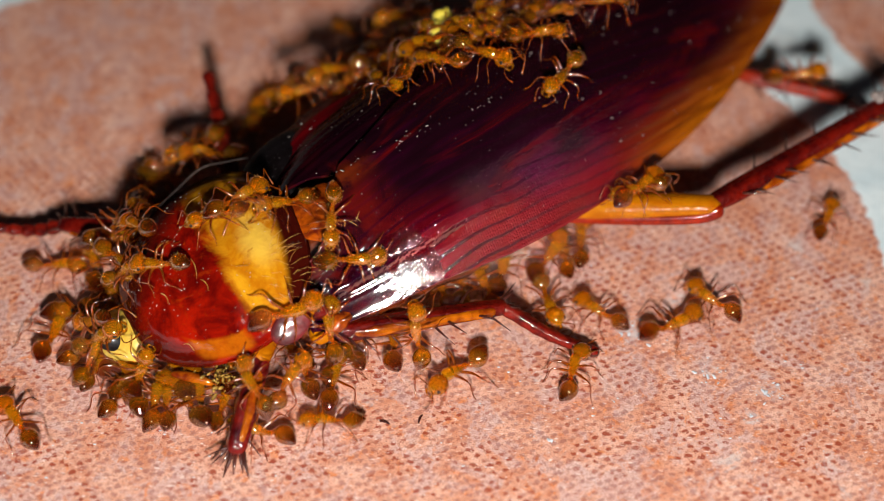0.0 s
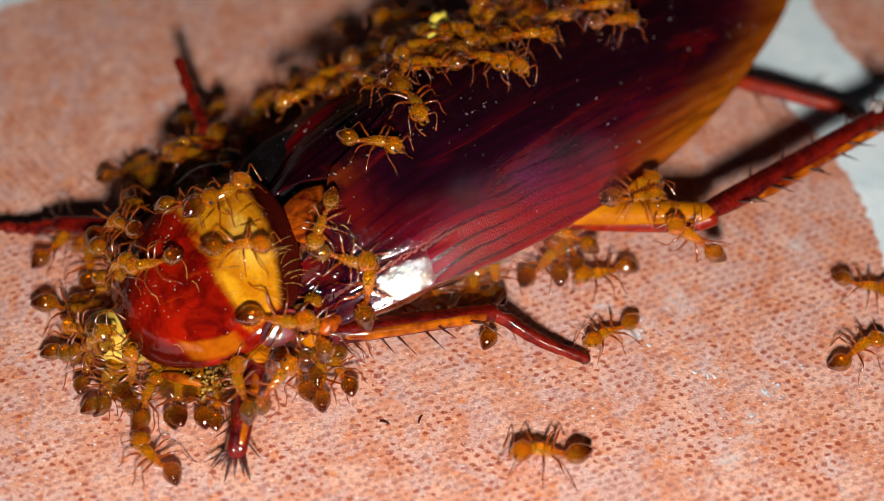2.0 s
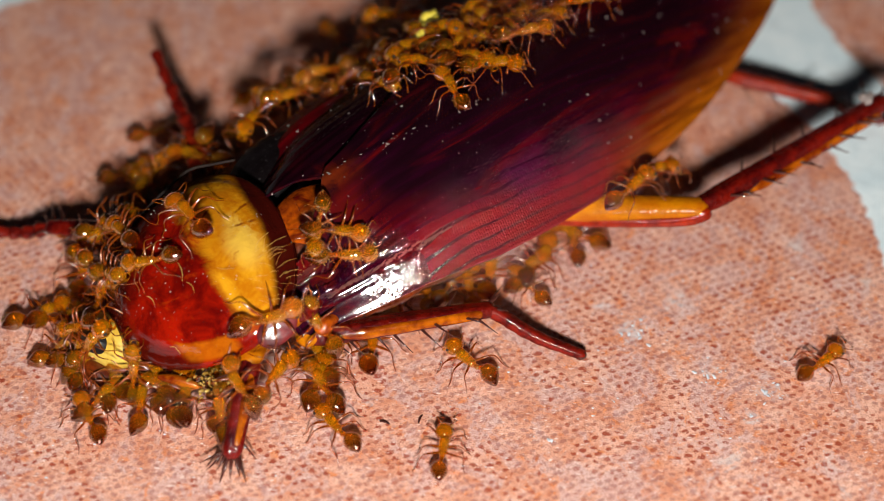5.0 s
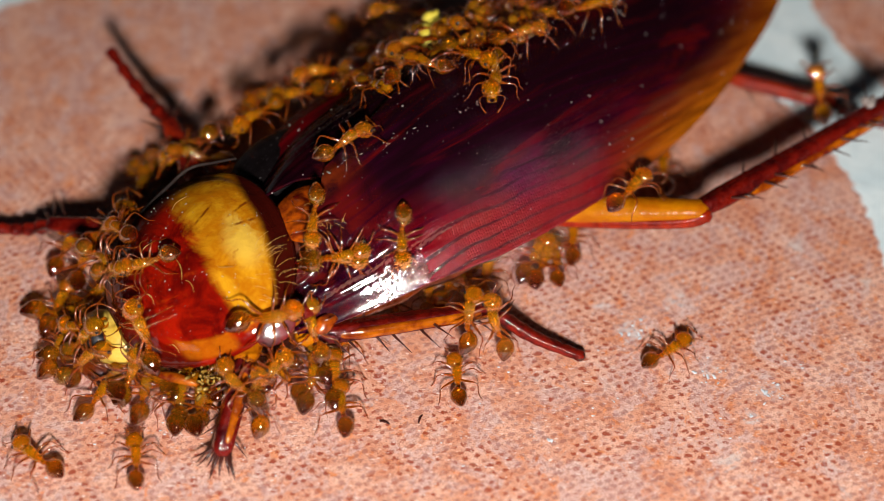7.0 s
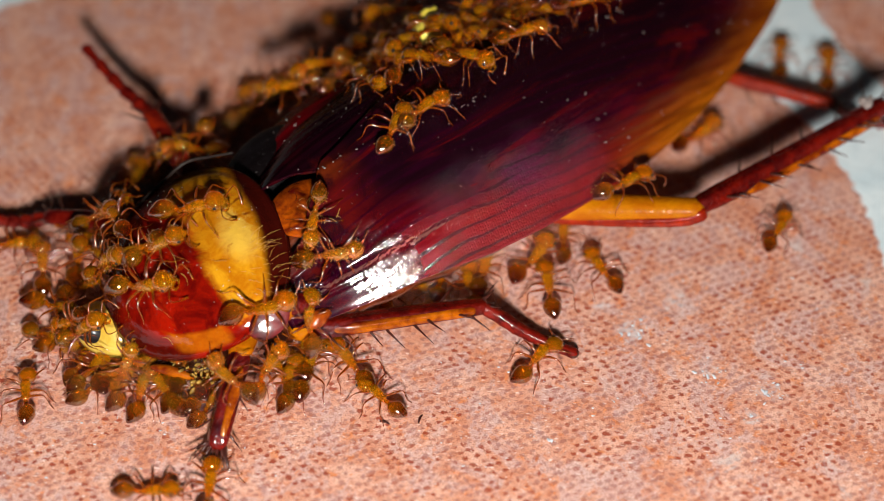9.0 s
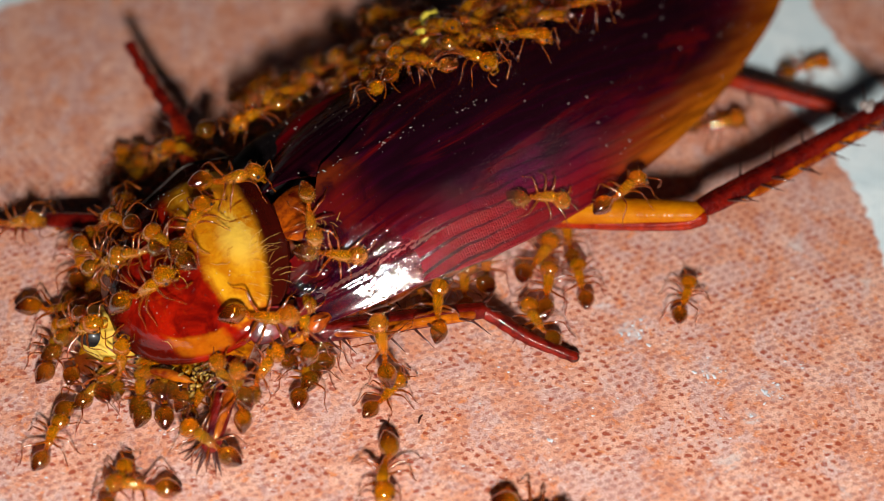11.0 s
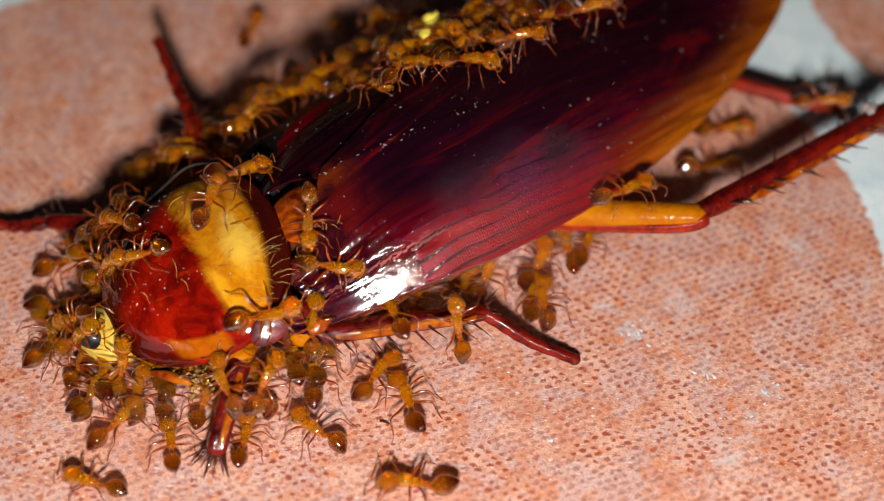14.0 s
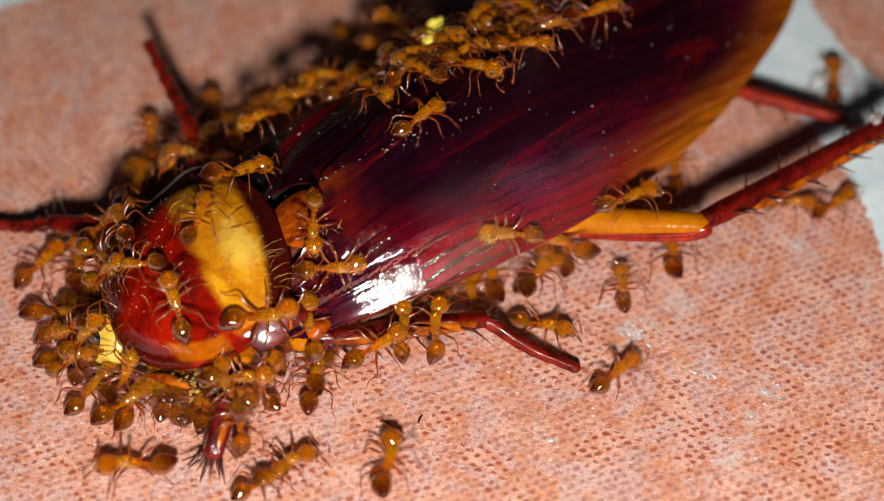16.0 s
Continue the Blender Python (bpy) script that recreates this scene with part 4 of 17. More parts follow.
def motions():
    def body(x, y, turn):
        return pose(x * MM, y * MM, 0, 0, 0, turn)

    def joint(x, y, z, turn):
        return pose(x * MM, y * MM, z * MM, 0, 0, turn)

    # the dead body is tugged a little by the ants
    tugs = [
        (0, body(-1.03, 1.85, 42.60)),
        (0.5, body(-1.01, 1.70, 42.60)),
        (1, body(-1.24, 1.86, 43.02)),
        (1.5, body(-1.14, 1.71, 42.04)),
        (2, body(-1.27, 1.63, 41.53)),
        (2.5, body(-1.23, 1.56, 41.32)),
        (3, body(-1.25, 1.84, 42.05)),
        (3.5, body(-1.34, 1.73, 41.54)),
        (4, body(-1.56, 1.71, 42.85)),
        (6.5, body(-1.58, 1.71, 42.17)),
        (7, body(-1.54, 1.72, 42.02)),
        (7.5, body(-1.54, 1.94, 41.12)),
        (8, body(-1.47, 1.67, 41.37)),
        (8.5, body(-1.61, 1.81, 41.17)),
        (9, body(-1.71, 1.96, 41.28)),
        (11.5, body(-1.67, 1.57, 41.14)),
        (12, body(-1.44, 1.27, 39.73)),
        (12.5, body(-1.56, 1.46, 40.51)),
        (13, body(-1.54, 1.60, 40.44)),
        (13.5, body(-1.66, 1.73, 40.94)),
        (14, body(-1.64, 1.64, 41.14)),
        (14.5, body(-1.63, 1.57, 40.95)),
        (15, body(-1.61, 1.60, 40.78)),
        (15.5, body(-1.53, 1.36, 40.04)),
        (16, body(-1.53, 1.34, 40.22)),
    ]
    walk(cockroach, tugs)
    # scraps that ride on it
    for scrap, place in ((crumb, pose(4.2 * MM, 3.25 * MM, 6.7 * MM)), (flake, pose(17.4 * MM, -11.2 * MM, 4.15 * MM, 0, 0, 30))):
        walk(scrap, [(t, b @ place) for t, b in tugs])
    # its far middle leg swings, the near foreleg is dragged
    walk(roach_legs["mid_far"], [
        (0, joint(-8.69, 0.79, 1.7, -22.1)),
        (0.5, joint(-8.65, 0.73, 1.7, -21.3)),
        (1, joint(-8.83, 0.69, 1.7, -22.9)),
        (1.5, joint(-8.06, 1.65, 1.7, -21.2)),
        (2, joint(-7.57, 1.71, 1.7, -14.3)),
        (2.5, joint(-7.92, 1.51, 1.7, -18.1)),
        (3, joint(-7.73, 1.74, 1.7, -17.0)),
        (3.5, joint(-7.57, 1.94, 1.7, -16.3)),
        (4, joint(-7.81, 1.94, 1.7, -20.1)),
        (6.5, joint(-6.37, 3.63, 1.7, 1.4)),
        (7, joint(-6.43, 3.42, 1.7, 0.2)),
        (7.5, joint(-6.30, 3.47, 1.7, 5.9)),
        (8, joint(-6.24, 4.29, 1.7, 3.9)),
        (8.5, joint(-6.23, 4.40, 1.7, 1.5)),
        (9, joint(-6.26, 3.96, 1.7, 5.7)),
        (11.5, joint(-6.63, 3.16, 1.7, -5.7)),
        (12, joint(-6.10, 5.09, 1.7, -0.9)),
        (12.5, joint(-6.10, 5.09, 1.7, -0.8)),
        (13, joint(-6.13, 4.92, 1.7, -1.5)),
        (13.5, joint(-6.98, 2.36, 1.7, -8.1)),
        (14, joint(-6.85, 3.06, 1.7, -11.8)),
        (14.5, joint(-6.92, 2.66, 1.7, -9.1)),
        (15, joint(-7.18, 1.68, 1.7, -7.5)),
        (15.5, joint(-6.14, 4.81, 1.7, -5.7)),
        (16, joint(-6.69, 3.21, 1.7, -8.1)),
    ])
    walk(roach_legs["fore_near"], [
        (0, joint(-8.6, -0.6, 2.0, -4.9)),
        (0.5, joint(-8.6, -0.6, 2.0, -4.2)),
        (1, joint(-8.6, -0.6, 2.0, -3.4)),
        (1.5, joint(-8.6, -0.6, 2.0, -2.0)),
        (2, joint(-8.6, -0.6, 2.0, -0.6)),
        (2.5, joint(-8.6, -0.6, 2.0, -0.6)),
        (3, joint(-8.6, -0.6, 2.0, -0.6)),
        (3.5, joint(-8.6, -0.6, 2.0, -1.0)),
        (4, joint(-8.6, -0.6, 2.0, -1.4)),
        (6.5, joint(-8.6, -0.6, 2.0, -1.8)),
        (7, joint(-8.6, -0.6, 2.0, -4.1)),
        (7.5, joint(-8.6, -0.6, 2.0, -3.3)),
        (8, joint(-8.6, -0.6, 2.0, -2.4)),
        (8.5, joint(-8.6, -0.6, 2.0, -2.8)),
        (9, joint(-8.6, -0.6, 2.0, -3.1)),
        (11.5, joint(-8.6, -0.6, 2.0, -5.8)),
        (12, joint(-8.6, -0.6, 2.0, -5.7)),
        (12.5, joint(-8.6, -0.6, 2.0, -4.8)),
        (13, joint(-8.6, -0.6, 2.0, -3.9)),
        (13.5, joint(-8.6, -0.6, 2.0, -3.7)),
        (14, joint(-8.6, -0.6, 2.0, -3.5)),
        (14.5, joint(-8.6, -0.6, 2.0, -4.4)),
        (15, joint(-8.6, -0.6, 2.0, -3.7)),
        (15.5, joint(-8.6, -0.6, 2.0, -3.0)),
        (16, joint(-8.6, -0.6, 2.0, -3.7)),
    ])

    def k(t, x, y, z, rx, ry, rz):
        return (t, pose(x * MM, y * MM, z * MM, rx, ry, rz))

    def crawl(i, rows):
        """The ant's way, and its six legs stepping in two tripods, wider where it goes fast."""
        walk(ants[i], rows)
        legs = [o for o in ants[i].children if o.name.startswith("leg")]
        spot = 0
        beats = []
        for n in range(81):
            t = n * 0.2
            while spot < len(rows) - 2 and rows[spot + 1][0] <= t:
                spot += 1
            (a, p), (b, q) = rows[spot], rows[spot + 1]
            speed = (q.translation - p.translation).length / max(0.1, b - a)
            beats.append((t, min(20.0, 5.0 + speed * 2600.0)))
        for j, leg in enumerate(legs):
            home = Matrix.Translation(leg.location)
            sign = 1 if (j // 2 + j) % 2 else -1
            walk(leg, [(t, home @ pose(0, 0, 0, 0.3 * w * math.sin(n * 1.7 + i), 0, sign * w * math.cos(n * 2.4 + i * 1.3))) for n, (t, w) in enumerate(beats)])

    crawl(0, [
        k(0, -17.21, -9.3, 0, 0, 0, 127), k(0.17, -16.94, -9.83, 0, 0, 0, 180), k(0.33, -16.68, -10.36, 0, 0, 0, -113),
        k(0.5, -16.41, -10.89, 0, 0, 0, -65), k(1, -16.44, -11.63, 0, 0, 0, 0), k(1.17, -18.08, -11.63, 0, 0, 0, -56),
        k(1.33, -19.72, -11.63, 0, 0, 0, -107), k(1.5, -21.36, -11.63, 0, 0, 0, 180), k(2, -21.06, -12.04, 0, 0, 0, 180),
        k(2.5, -21.15, -12.57, 0, 0, 0, 180), k(3, -20.89, -12.91, 0, 0, 0, 180), k(3.5, -21.22, -12.78, 0, 0, 0, 180), k(3.75, -18.8, -8.72, 0, 0, 0, 112),
        k(4, -16.18, -4.32, 0, 0, 0, 39), k(4.42, -16.2, -4.42, 0, 0, 0, 33), k(4.83, -16.65, -4.11, 0, 0, 0, 26), k(5.25, -17.31, -3.61, 0, 0, 0, 20),
        k(5.67, -17.36, -3.71, 0, 0, 0, 13), k(6.08, -18.21, -3.32, 0, 0, 0, 6), k(6.5, -18.25, -3.41, 0, 0, 0, 0), k(6.75, -17.28, -3.41, 0, 0, 0, 40),
        k(7, -16.31, -3.41, 0, 0, 0, 73), k(7.25, -16.68, -1.72, 0, 0, 0, 87), k(7.5, -17.07, 0.03, 0, 0, 0, 99), k(7.75, -17.4, -1.08, 0, 0, 0, 58),
        k(8, -17.72, -2.17, 0, 0, 0, 0), k(8.25, -17.69, -1.56, 0, 0, 0, 58), k(8.5, -17.67, -0.94, 0, 0, 0, 99), k(9, -17.37, -1.22, 0, 0, 0, 99),
        k(9.42, -16.11, -1.24, 0, 0, 0, 106), k(9.83, -15.17, -0.42, 0, 0, 0, 112), k(10.25, -12.86, -3.86, 3.86, -39, 6, 122),
        k(10.67, -11.86, -3.96, 4.39, -31, -2, 130), k(11.08, -10.61, -3.96, 4.93, -27, 2, 135), k(11.5, -9.35, -4.38, 5.26, -18, -3, 145),
        k(11.75, -9.51, -3.62, 5.4, -11, -6, 108), k(12, -9.7, -2.75, 5.44, -12, -4, 75), k(12.5, -9.67, -3.06, 5.45, -8, -7, 73),
        k(13, -9.7, -2.76, 5.45, -10, -6, 74), k(13.5, -9.01, -2.82, 5.52, -1, -5, 72), k(14, -9.29, -2.22, 5.53, -8, 0, 75),
        k(14.25, -9.58, -2.78, 5.48, -8, -5, 74), k(14.5, -9.89, -3.3, 5.38, -10, -11, 72), k(15, -9.68, -3.05, 5.44, -8, -9, 72),
        k(15.25, -8.51, -6.12, 4.39, 29, -22, 36), k(15.5, -7.54, -8.29, 2.22, 33, 6, 30), k(16, -7.95, -8.6, 2.27, 26, 2, 3),
    ])
    crawl(1, [
        k(0, -16.68, -1.22, 0, 0, 0, 0), k(0.5, -16.54, -1.28, 0, 0, 0, 80), k(0.75, -16.02, -3.89, 0, 0, 0, 68), k(1, -15.52, -6.39, 0, 0, 0, 38),
        k(1.25, -14.94, -6.17, 0, 0, 0, 44), k(1.5, -14.12, -6.56, 0.8, -1, -25, 41), k(2, -14.36, -6.18, 0.95, 24, -29, -9),
        k(2.25, -15.23, -5.34, 0, 0, 0, 45), k(2.5, -15.8, -5.22, 0, 0, 0, 72), k(2.75, -14.52, -7.47, 0, 0, 0, 61), k(3, -13.3, -9.63, 0, 0, 0, 49),
        k(3.25, -13.37, -8.92, 0, 0, 0, 109), k(3.5, -13.46, -8.2, 0, 0, 0, 168), k(4, -13.04, -7.64, 0, 0, 0, 113), k(4.42, -13.7, -7.95, 0, 0, 0, 116),
        k(4.83, -14.28, -8.72, 0, 0, 0, 119), k(5.25, -14.47, -9.57, 0, 0, 0, 122), k(5.67, -14.92, -9.85, 0, 0, 0, 125),
        k(6.08, -15.29, -10.4, 0, 0, 0, 128), k(6.5, -15.98, -11.11, 0, 0, 0, 131), k(7, -16.18, -11.04, 0, 0, 0, 144),
        k(7.5, -16.22, -11.11, 0, 0, 0, 139), k(7.75, -17.19, -9.36, 0, 0, 0, 144), k(8, -18.18, -7.56, 0, 0, 0, 148),
        k(8.25, -18.18, -7.12, 0, 0, 0, 111), k(8.5, -18.17, -6.68, 0, 0, 0, 73), k(8.75, -17.6, -7.34, 0, 0, 0, 87), k(9, -17.02, -7.99, 0, 0, 0, 99),
        k(9.42, -16.66, -8.69, 0, 0, 0, 95), k(9.83, -16.43, -9, 0, 0, 0, 91), k(10.25, -16.51, -9.4, 0, 0, 0, 86), k(10.67, -15.94, -9.67, 0, 0, 0, 81),
        k(11.08, -15.65, -10.32, 0, 0, 0, 76), k(11.5, -15.7, -10.74, 0, 0, 0, 71), k(11.75, -14.72, -9.45, 0, 0, 0, 55),
        k(12, -13.72, -8.12, 0, 0, 0, 38), k(12.25, -15.61, -7.26, 0, 0, 0, 19), k(12.5, -17.52, -6.39, 0, 0, 0, 0), k(12.75, -16.53, -6.99, 0, 0, 0, 59),
        k(13, -15.56, -7.57, 0, 0, 0, 102), k(13.5, -14.61, -7.3, 0, 0, 0, 90), k(13.75, -14.2, -9.85, 0, 0, 0, 124), k(14, -13.8, -12.28, 0, 0, 0, 163),
        k(14.25, -13.05, -11.87, 0, 0, 0, 120), k(14.5, -12.28, -11.46, 0, 0, 0, 79), k(14.75, -10.9, -11.57, 0, 0, 0, 83),
        k(15, -9.53, -11.68, 0, 0, 0, 87), k(15.25, -9.79, -9.92, 0, 0, 0, 91), k(15.5, -10.06, -8.11, 0, 0, 0, 95), k(16, -9.6, -8.43, 0, 0, 0, 87),
    ])
    crawl(2, [
        k(0, -16.25, -4.81, 0, 0, 0, 73), k(0.25, -15.42, -6.79, 0, 0, 0, 72), k(0.5, -14.63, -8.7, 0, 0, 0, 71), k(0.75, -14.68, -9.92, 0, 0, 0, 37),
        k(1, -14.72, -11.11, 0, 0, 0, 0), k(1.25, -12.7, -9.71, 0, 0, 0, 54), k(1.5, -10.62, -8.27, 0, 0, 0, 96), k(2, -10.76, -7.99, 0, 0, 0, 96),
        k(2.5, -10.93, -8.42, 0, 0, 0, 100), k(3, -11.11, -7.99, 0, 0, 0, 96), k(3.5, -10.95, -8.41, 0, 0, 0, 96), k(4, -10.88, -7.99, 0, 0, 0, 96),
        k(4.42, -10.88, -8.16, 0, 0, 0, 95), k(4.83, -10.4, -7.95, 0, 0, 0, 93), k(5.25, -10.59, -8.26, 0, 0, 0, 92), k(5.67, -9.97, -8.54, 0, 0, 0, 90),
        k(6.08, -9.88, -8.3, 0, 0, 0, 88), k(6.5, -9.83, -8.43, 0, 0, 0, 87), k(7, -9.83, -8.43, 0, 0, 0, 87), k(7.25, -10.2, -9.24, 0, 0, 0, 124),
        k(7.5, -10.55, -10.04, 0, 0, 0, 168), k(7.75, -10.17, -13.82, 0, 0, 0, -133), k(8, -9.81, -17.33, 0, 0, 0, -84),
        k(8.5, -10.23, -17.52, 0, 0, 0, -84), k(9, -10.41, -17.93, 0, 0, 0, -84), k(9.42, -10.44, -17.99, 0, 0, 0, -84),
        k(9.83, -10.05, -17.76, 0, 0, 0, -84), k(10.25, -10.45, -17.73, 0, 0, 0, -84), k(10.67, -10.08, -18, 0, 0, 0, -84),
        k(11.08, -10.22, -17.78, 0, 0, 0, -84), k(11.5, -9.97, -17.95, 0, 0, 0, -84), k(12, -10.45, -17.48, 0, 0, 0, -84),
        k(12.5, -10.91, -17.71, 0, 0, 0, -84), k(13, -10.62, -18.32, 0, 0, 0, -84), k(13.5, -10.82, -17.71, 0, 0, 0, -84),
        k(14, -10.83, -17.81, 0, 0, 0, -84), k(14.5, -11.22, -17.23, 0, 0, 0, -83), k(15, -10.88, -17.34, 0, 0, 0, -84),
        k(15.17, -10.54, -15.52, 0, 0, 0, -145), k(15.33, -10.19, -13.63, 0, 0, 0, 148), k(15.5, -9.83, -11.66, 0, 0, 0, 96),
        k(15.75, -11.05, -11.56, 0, 0, 0, 133), k(16, -12.27, -11.47, 0, 0, 0, 178),
    ])
    crawl(3, [
        k(0, -14.05, -6.4, 0.77, -17, -25, 56), k(0.5, -14.57, -6.1, 0, 0, 0, 50), k(0.75, -14.98, -7.11, 0, 0, 0, 61), k(1, -15.38, -8.11, 0, 0, 0, 72),
        k(1.25, -14.13, -7.8, 0, 0, 0, 76), k(1.5, -12.88, -7.49, 0, 0, 0, 80), k(2, -13.79, -7.46, 0, 0, 0, 85), k(2.5, -13.79, -7.46, 0, 0, 0, 85),
        k(3, -13.46, -7.49, 0, 0, 0, 80), k(3.25, -13.97, -6.96, 0.86, -20, -30, 71), k(3.5, -15.01, -5.11, 0, 0, 0, 72), k(4, -15.21, -5.4, 0, 0, 0, 72),
        k(4.42, -15.25, -5.64, 0, 0, 0, 72), k(4.83, -14.54, -6.3, 0.95, -17, -36, 62), k(5.25, -15.19, -5.48, 0, 0, 0, 72),
        k(5.67, -15.07, -5.51, 0, 0, 0, 72), k(6.08, -14.74, -6.42, 0.58, -24, -23, 69), k(6.5, -14.4, -6.65, 0.86, -8, -18, 69),
        k(7, -14.48, -6.65, 0.71, 7, -25, 26), k(7.25, -15.31, -5.32, 0, 0, 0, 56), k(7.5, -15.93, -4.51, 0, 0, 0, 73),
        k(7.75, -14.28, -6.49, 1.11, -29, -33, 71), k(8, -13.32, -6.78, 0, 0, 0, 80), k(8.5, -13.13, -6.86, 0, 0, 0, 71), k(9, -12.96, -7.29, 0, 0, 0, 71),
        k(9.42, -12.6, -7.53, 0, 0, 0, 75), k(9.83, -12.34, -7.79, 0, 0, 0, 80), k(10.25, -12.34, -7.89, 0, 0, 0, 84), k(10.67, -12.53, -7.4, 0, 0, 0, 88),
        k(11.08, -12.37, -7.56, 0, 0, 0, 93), k(11.5, -11.94, -7.85, 0, 0, 0, 96), k(11.75, -13.82, -6.94, 1.59, -23, -42, 79),
        k(12, -16.67, -3.6, 0, 0, 0, 73), k(12.5, -16.22, -4.02, 0, 0, 0, 39), k(12.75, -16.32, -4.95, 0, 0, 0, 33), k(13, -16.42, -5.86, 0, 0, 0, 26),
        k(13.25, -15.76, -5.76, 0, 0, 0, 39), k(13.5, -14.87, -6.25, 0.76, -11, -28, 40), k(13.75, -14.68, -6.75, 0, 0, 0, 61),
        k(14, -14.26, -7.82, 0, 0, 0, 71), k(14.25, -14.97, -6.63, 0, 0, 0, 72), k(14.5, -15.68, -5.4, 0, 0, 0, 72), k(14.75, -16.39, -5.97, 0, 0, 0, 122),
        k(15, -17.09, -6.54, 0, 0, 0, 180), k(15.17, -16.79, -7.02, 0, 0, 0, 126), k(15.33, -16.49, -7.49, 0, 0, 0, 82),
        k(15.5, -16.19, -7.96, 0, 0, 0, 19), k(15.75, -15.65, -6.99, 0, 0, 0, 22), k(16, -14.9, -6.45, 0.59, 12, -31, 6),
    ])
    crawl(4, [
        k(0, -12.99, -7.01, 0, 0, 0, 71), k(0.25, -13.57, -7.42, 0, 0, 0, 71), k(0.5, -14.15, -7.82, 0, 0, 0, 71), k(0.75, -14.67, -8.33, 0, 0, 0, 71),
        k(1, -15.19, -8.84, 0, 0, 0, 72), k(1.25, -13.55, -8.47, 0, 0, 0, 71), k(1.5, -11.91, -8.11, 0, 0, 0, 70), k(1.75, -12.56, -7.91, 0, 0, 0, 97),
        k(2, -13.21, -7.72, 0, 0, 0, 121), k(2.5, -13.23, -7.58, 0, 0, 0, 121), k(3, -13.01, -7.3, 0, 0, 0, 105), k(3.5, -13.04, -7.58, 0, 0, 0, 71),
        k(4, -13.52, -7.72, 0.9, 7, -24, 74), k(4.42, -13.66, -7.38, 0, 0, 0, 83), k(4.83, -13.43, -7.48, 0, 0, 0, 86), k(5.25, -13.65, -7.49, 0, 0, 0, 89),
        k(5.67, -13.25, -7.79, 0, 0, 0, 92), k(6.08, -13.63, -7.9, 0, 0, 0, 95), k(6.5, -13.3, -8.13, 0, 0, 0, 97), k(6.75, -12.7, -9.66, 0, 0, 0, 97),
        k(7, -12.13, -11.13, 0, 0, 0, 97), k(7.5, -12.05, -11, 0, 0, 0, 92), k(8, -12.34, -10.33, 0, 0, 0, 97), k(8.25, -13.66, -10.21, 0, 0, 0, 65),
        k(8.5, -14.98, -10.08, 0, 0, 0, 25), k(8.75, -13.16, -11.39, 0, 0, 0, 12), k(9, -11.39, -12.67, 0, 0, 0, 0),
        k(9.42, -11.43, -12.66, 0, 0, 0, 16), k(9.83, -12.02, -12.86, 0, 0, 0, 32), k(10.25, -12.52, -12.46, 0, 0, 0, 48),
        k(10.67, -12.47, -12.19, 0, 0, 0, 63), k(11.08, -12.77, -12.37, 0, 0, 0, 76), k(11.5, -13.2, -12.42, 0, 0, 0, 89),
        k(11.75, -12.53, -12.42, 0, 0, 0, 64), k(12, -11.87, -12.42, 0, 0, 0, 36), k(12.5, -11.63, -11.49, 0, 0, 0, 74),
        k(12.75, -11.32, -10.77, 0, 0, 0, 86), k(13, -11.01, -10.04, 0, 0, 0, 96), k(13.5, -10.75, -11.02, 0, 0, 0, 104),
        k(14, -10.84, -10.34, 0, 0, 0, 100), k(14.5, -10.45, -11.33, 0, 0, 0, 112), k(14.75, -8.97, -11.5, 0, 0, 0, 101), k(15, -7.5, -11.66, 0, 0, 0, 90),
        k(15.5, -7.4, -11.4, 0, 0, 0, 90), k(16, -6.96, -12.17, 0, 0, 0, 35),
    ])
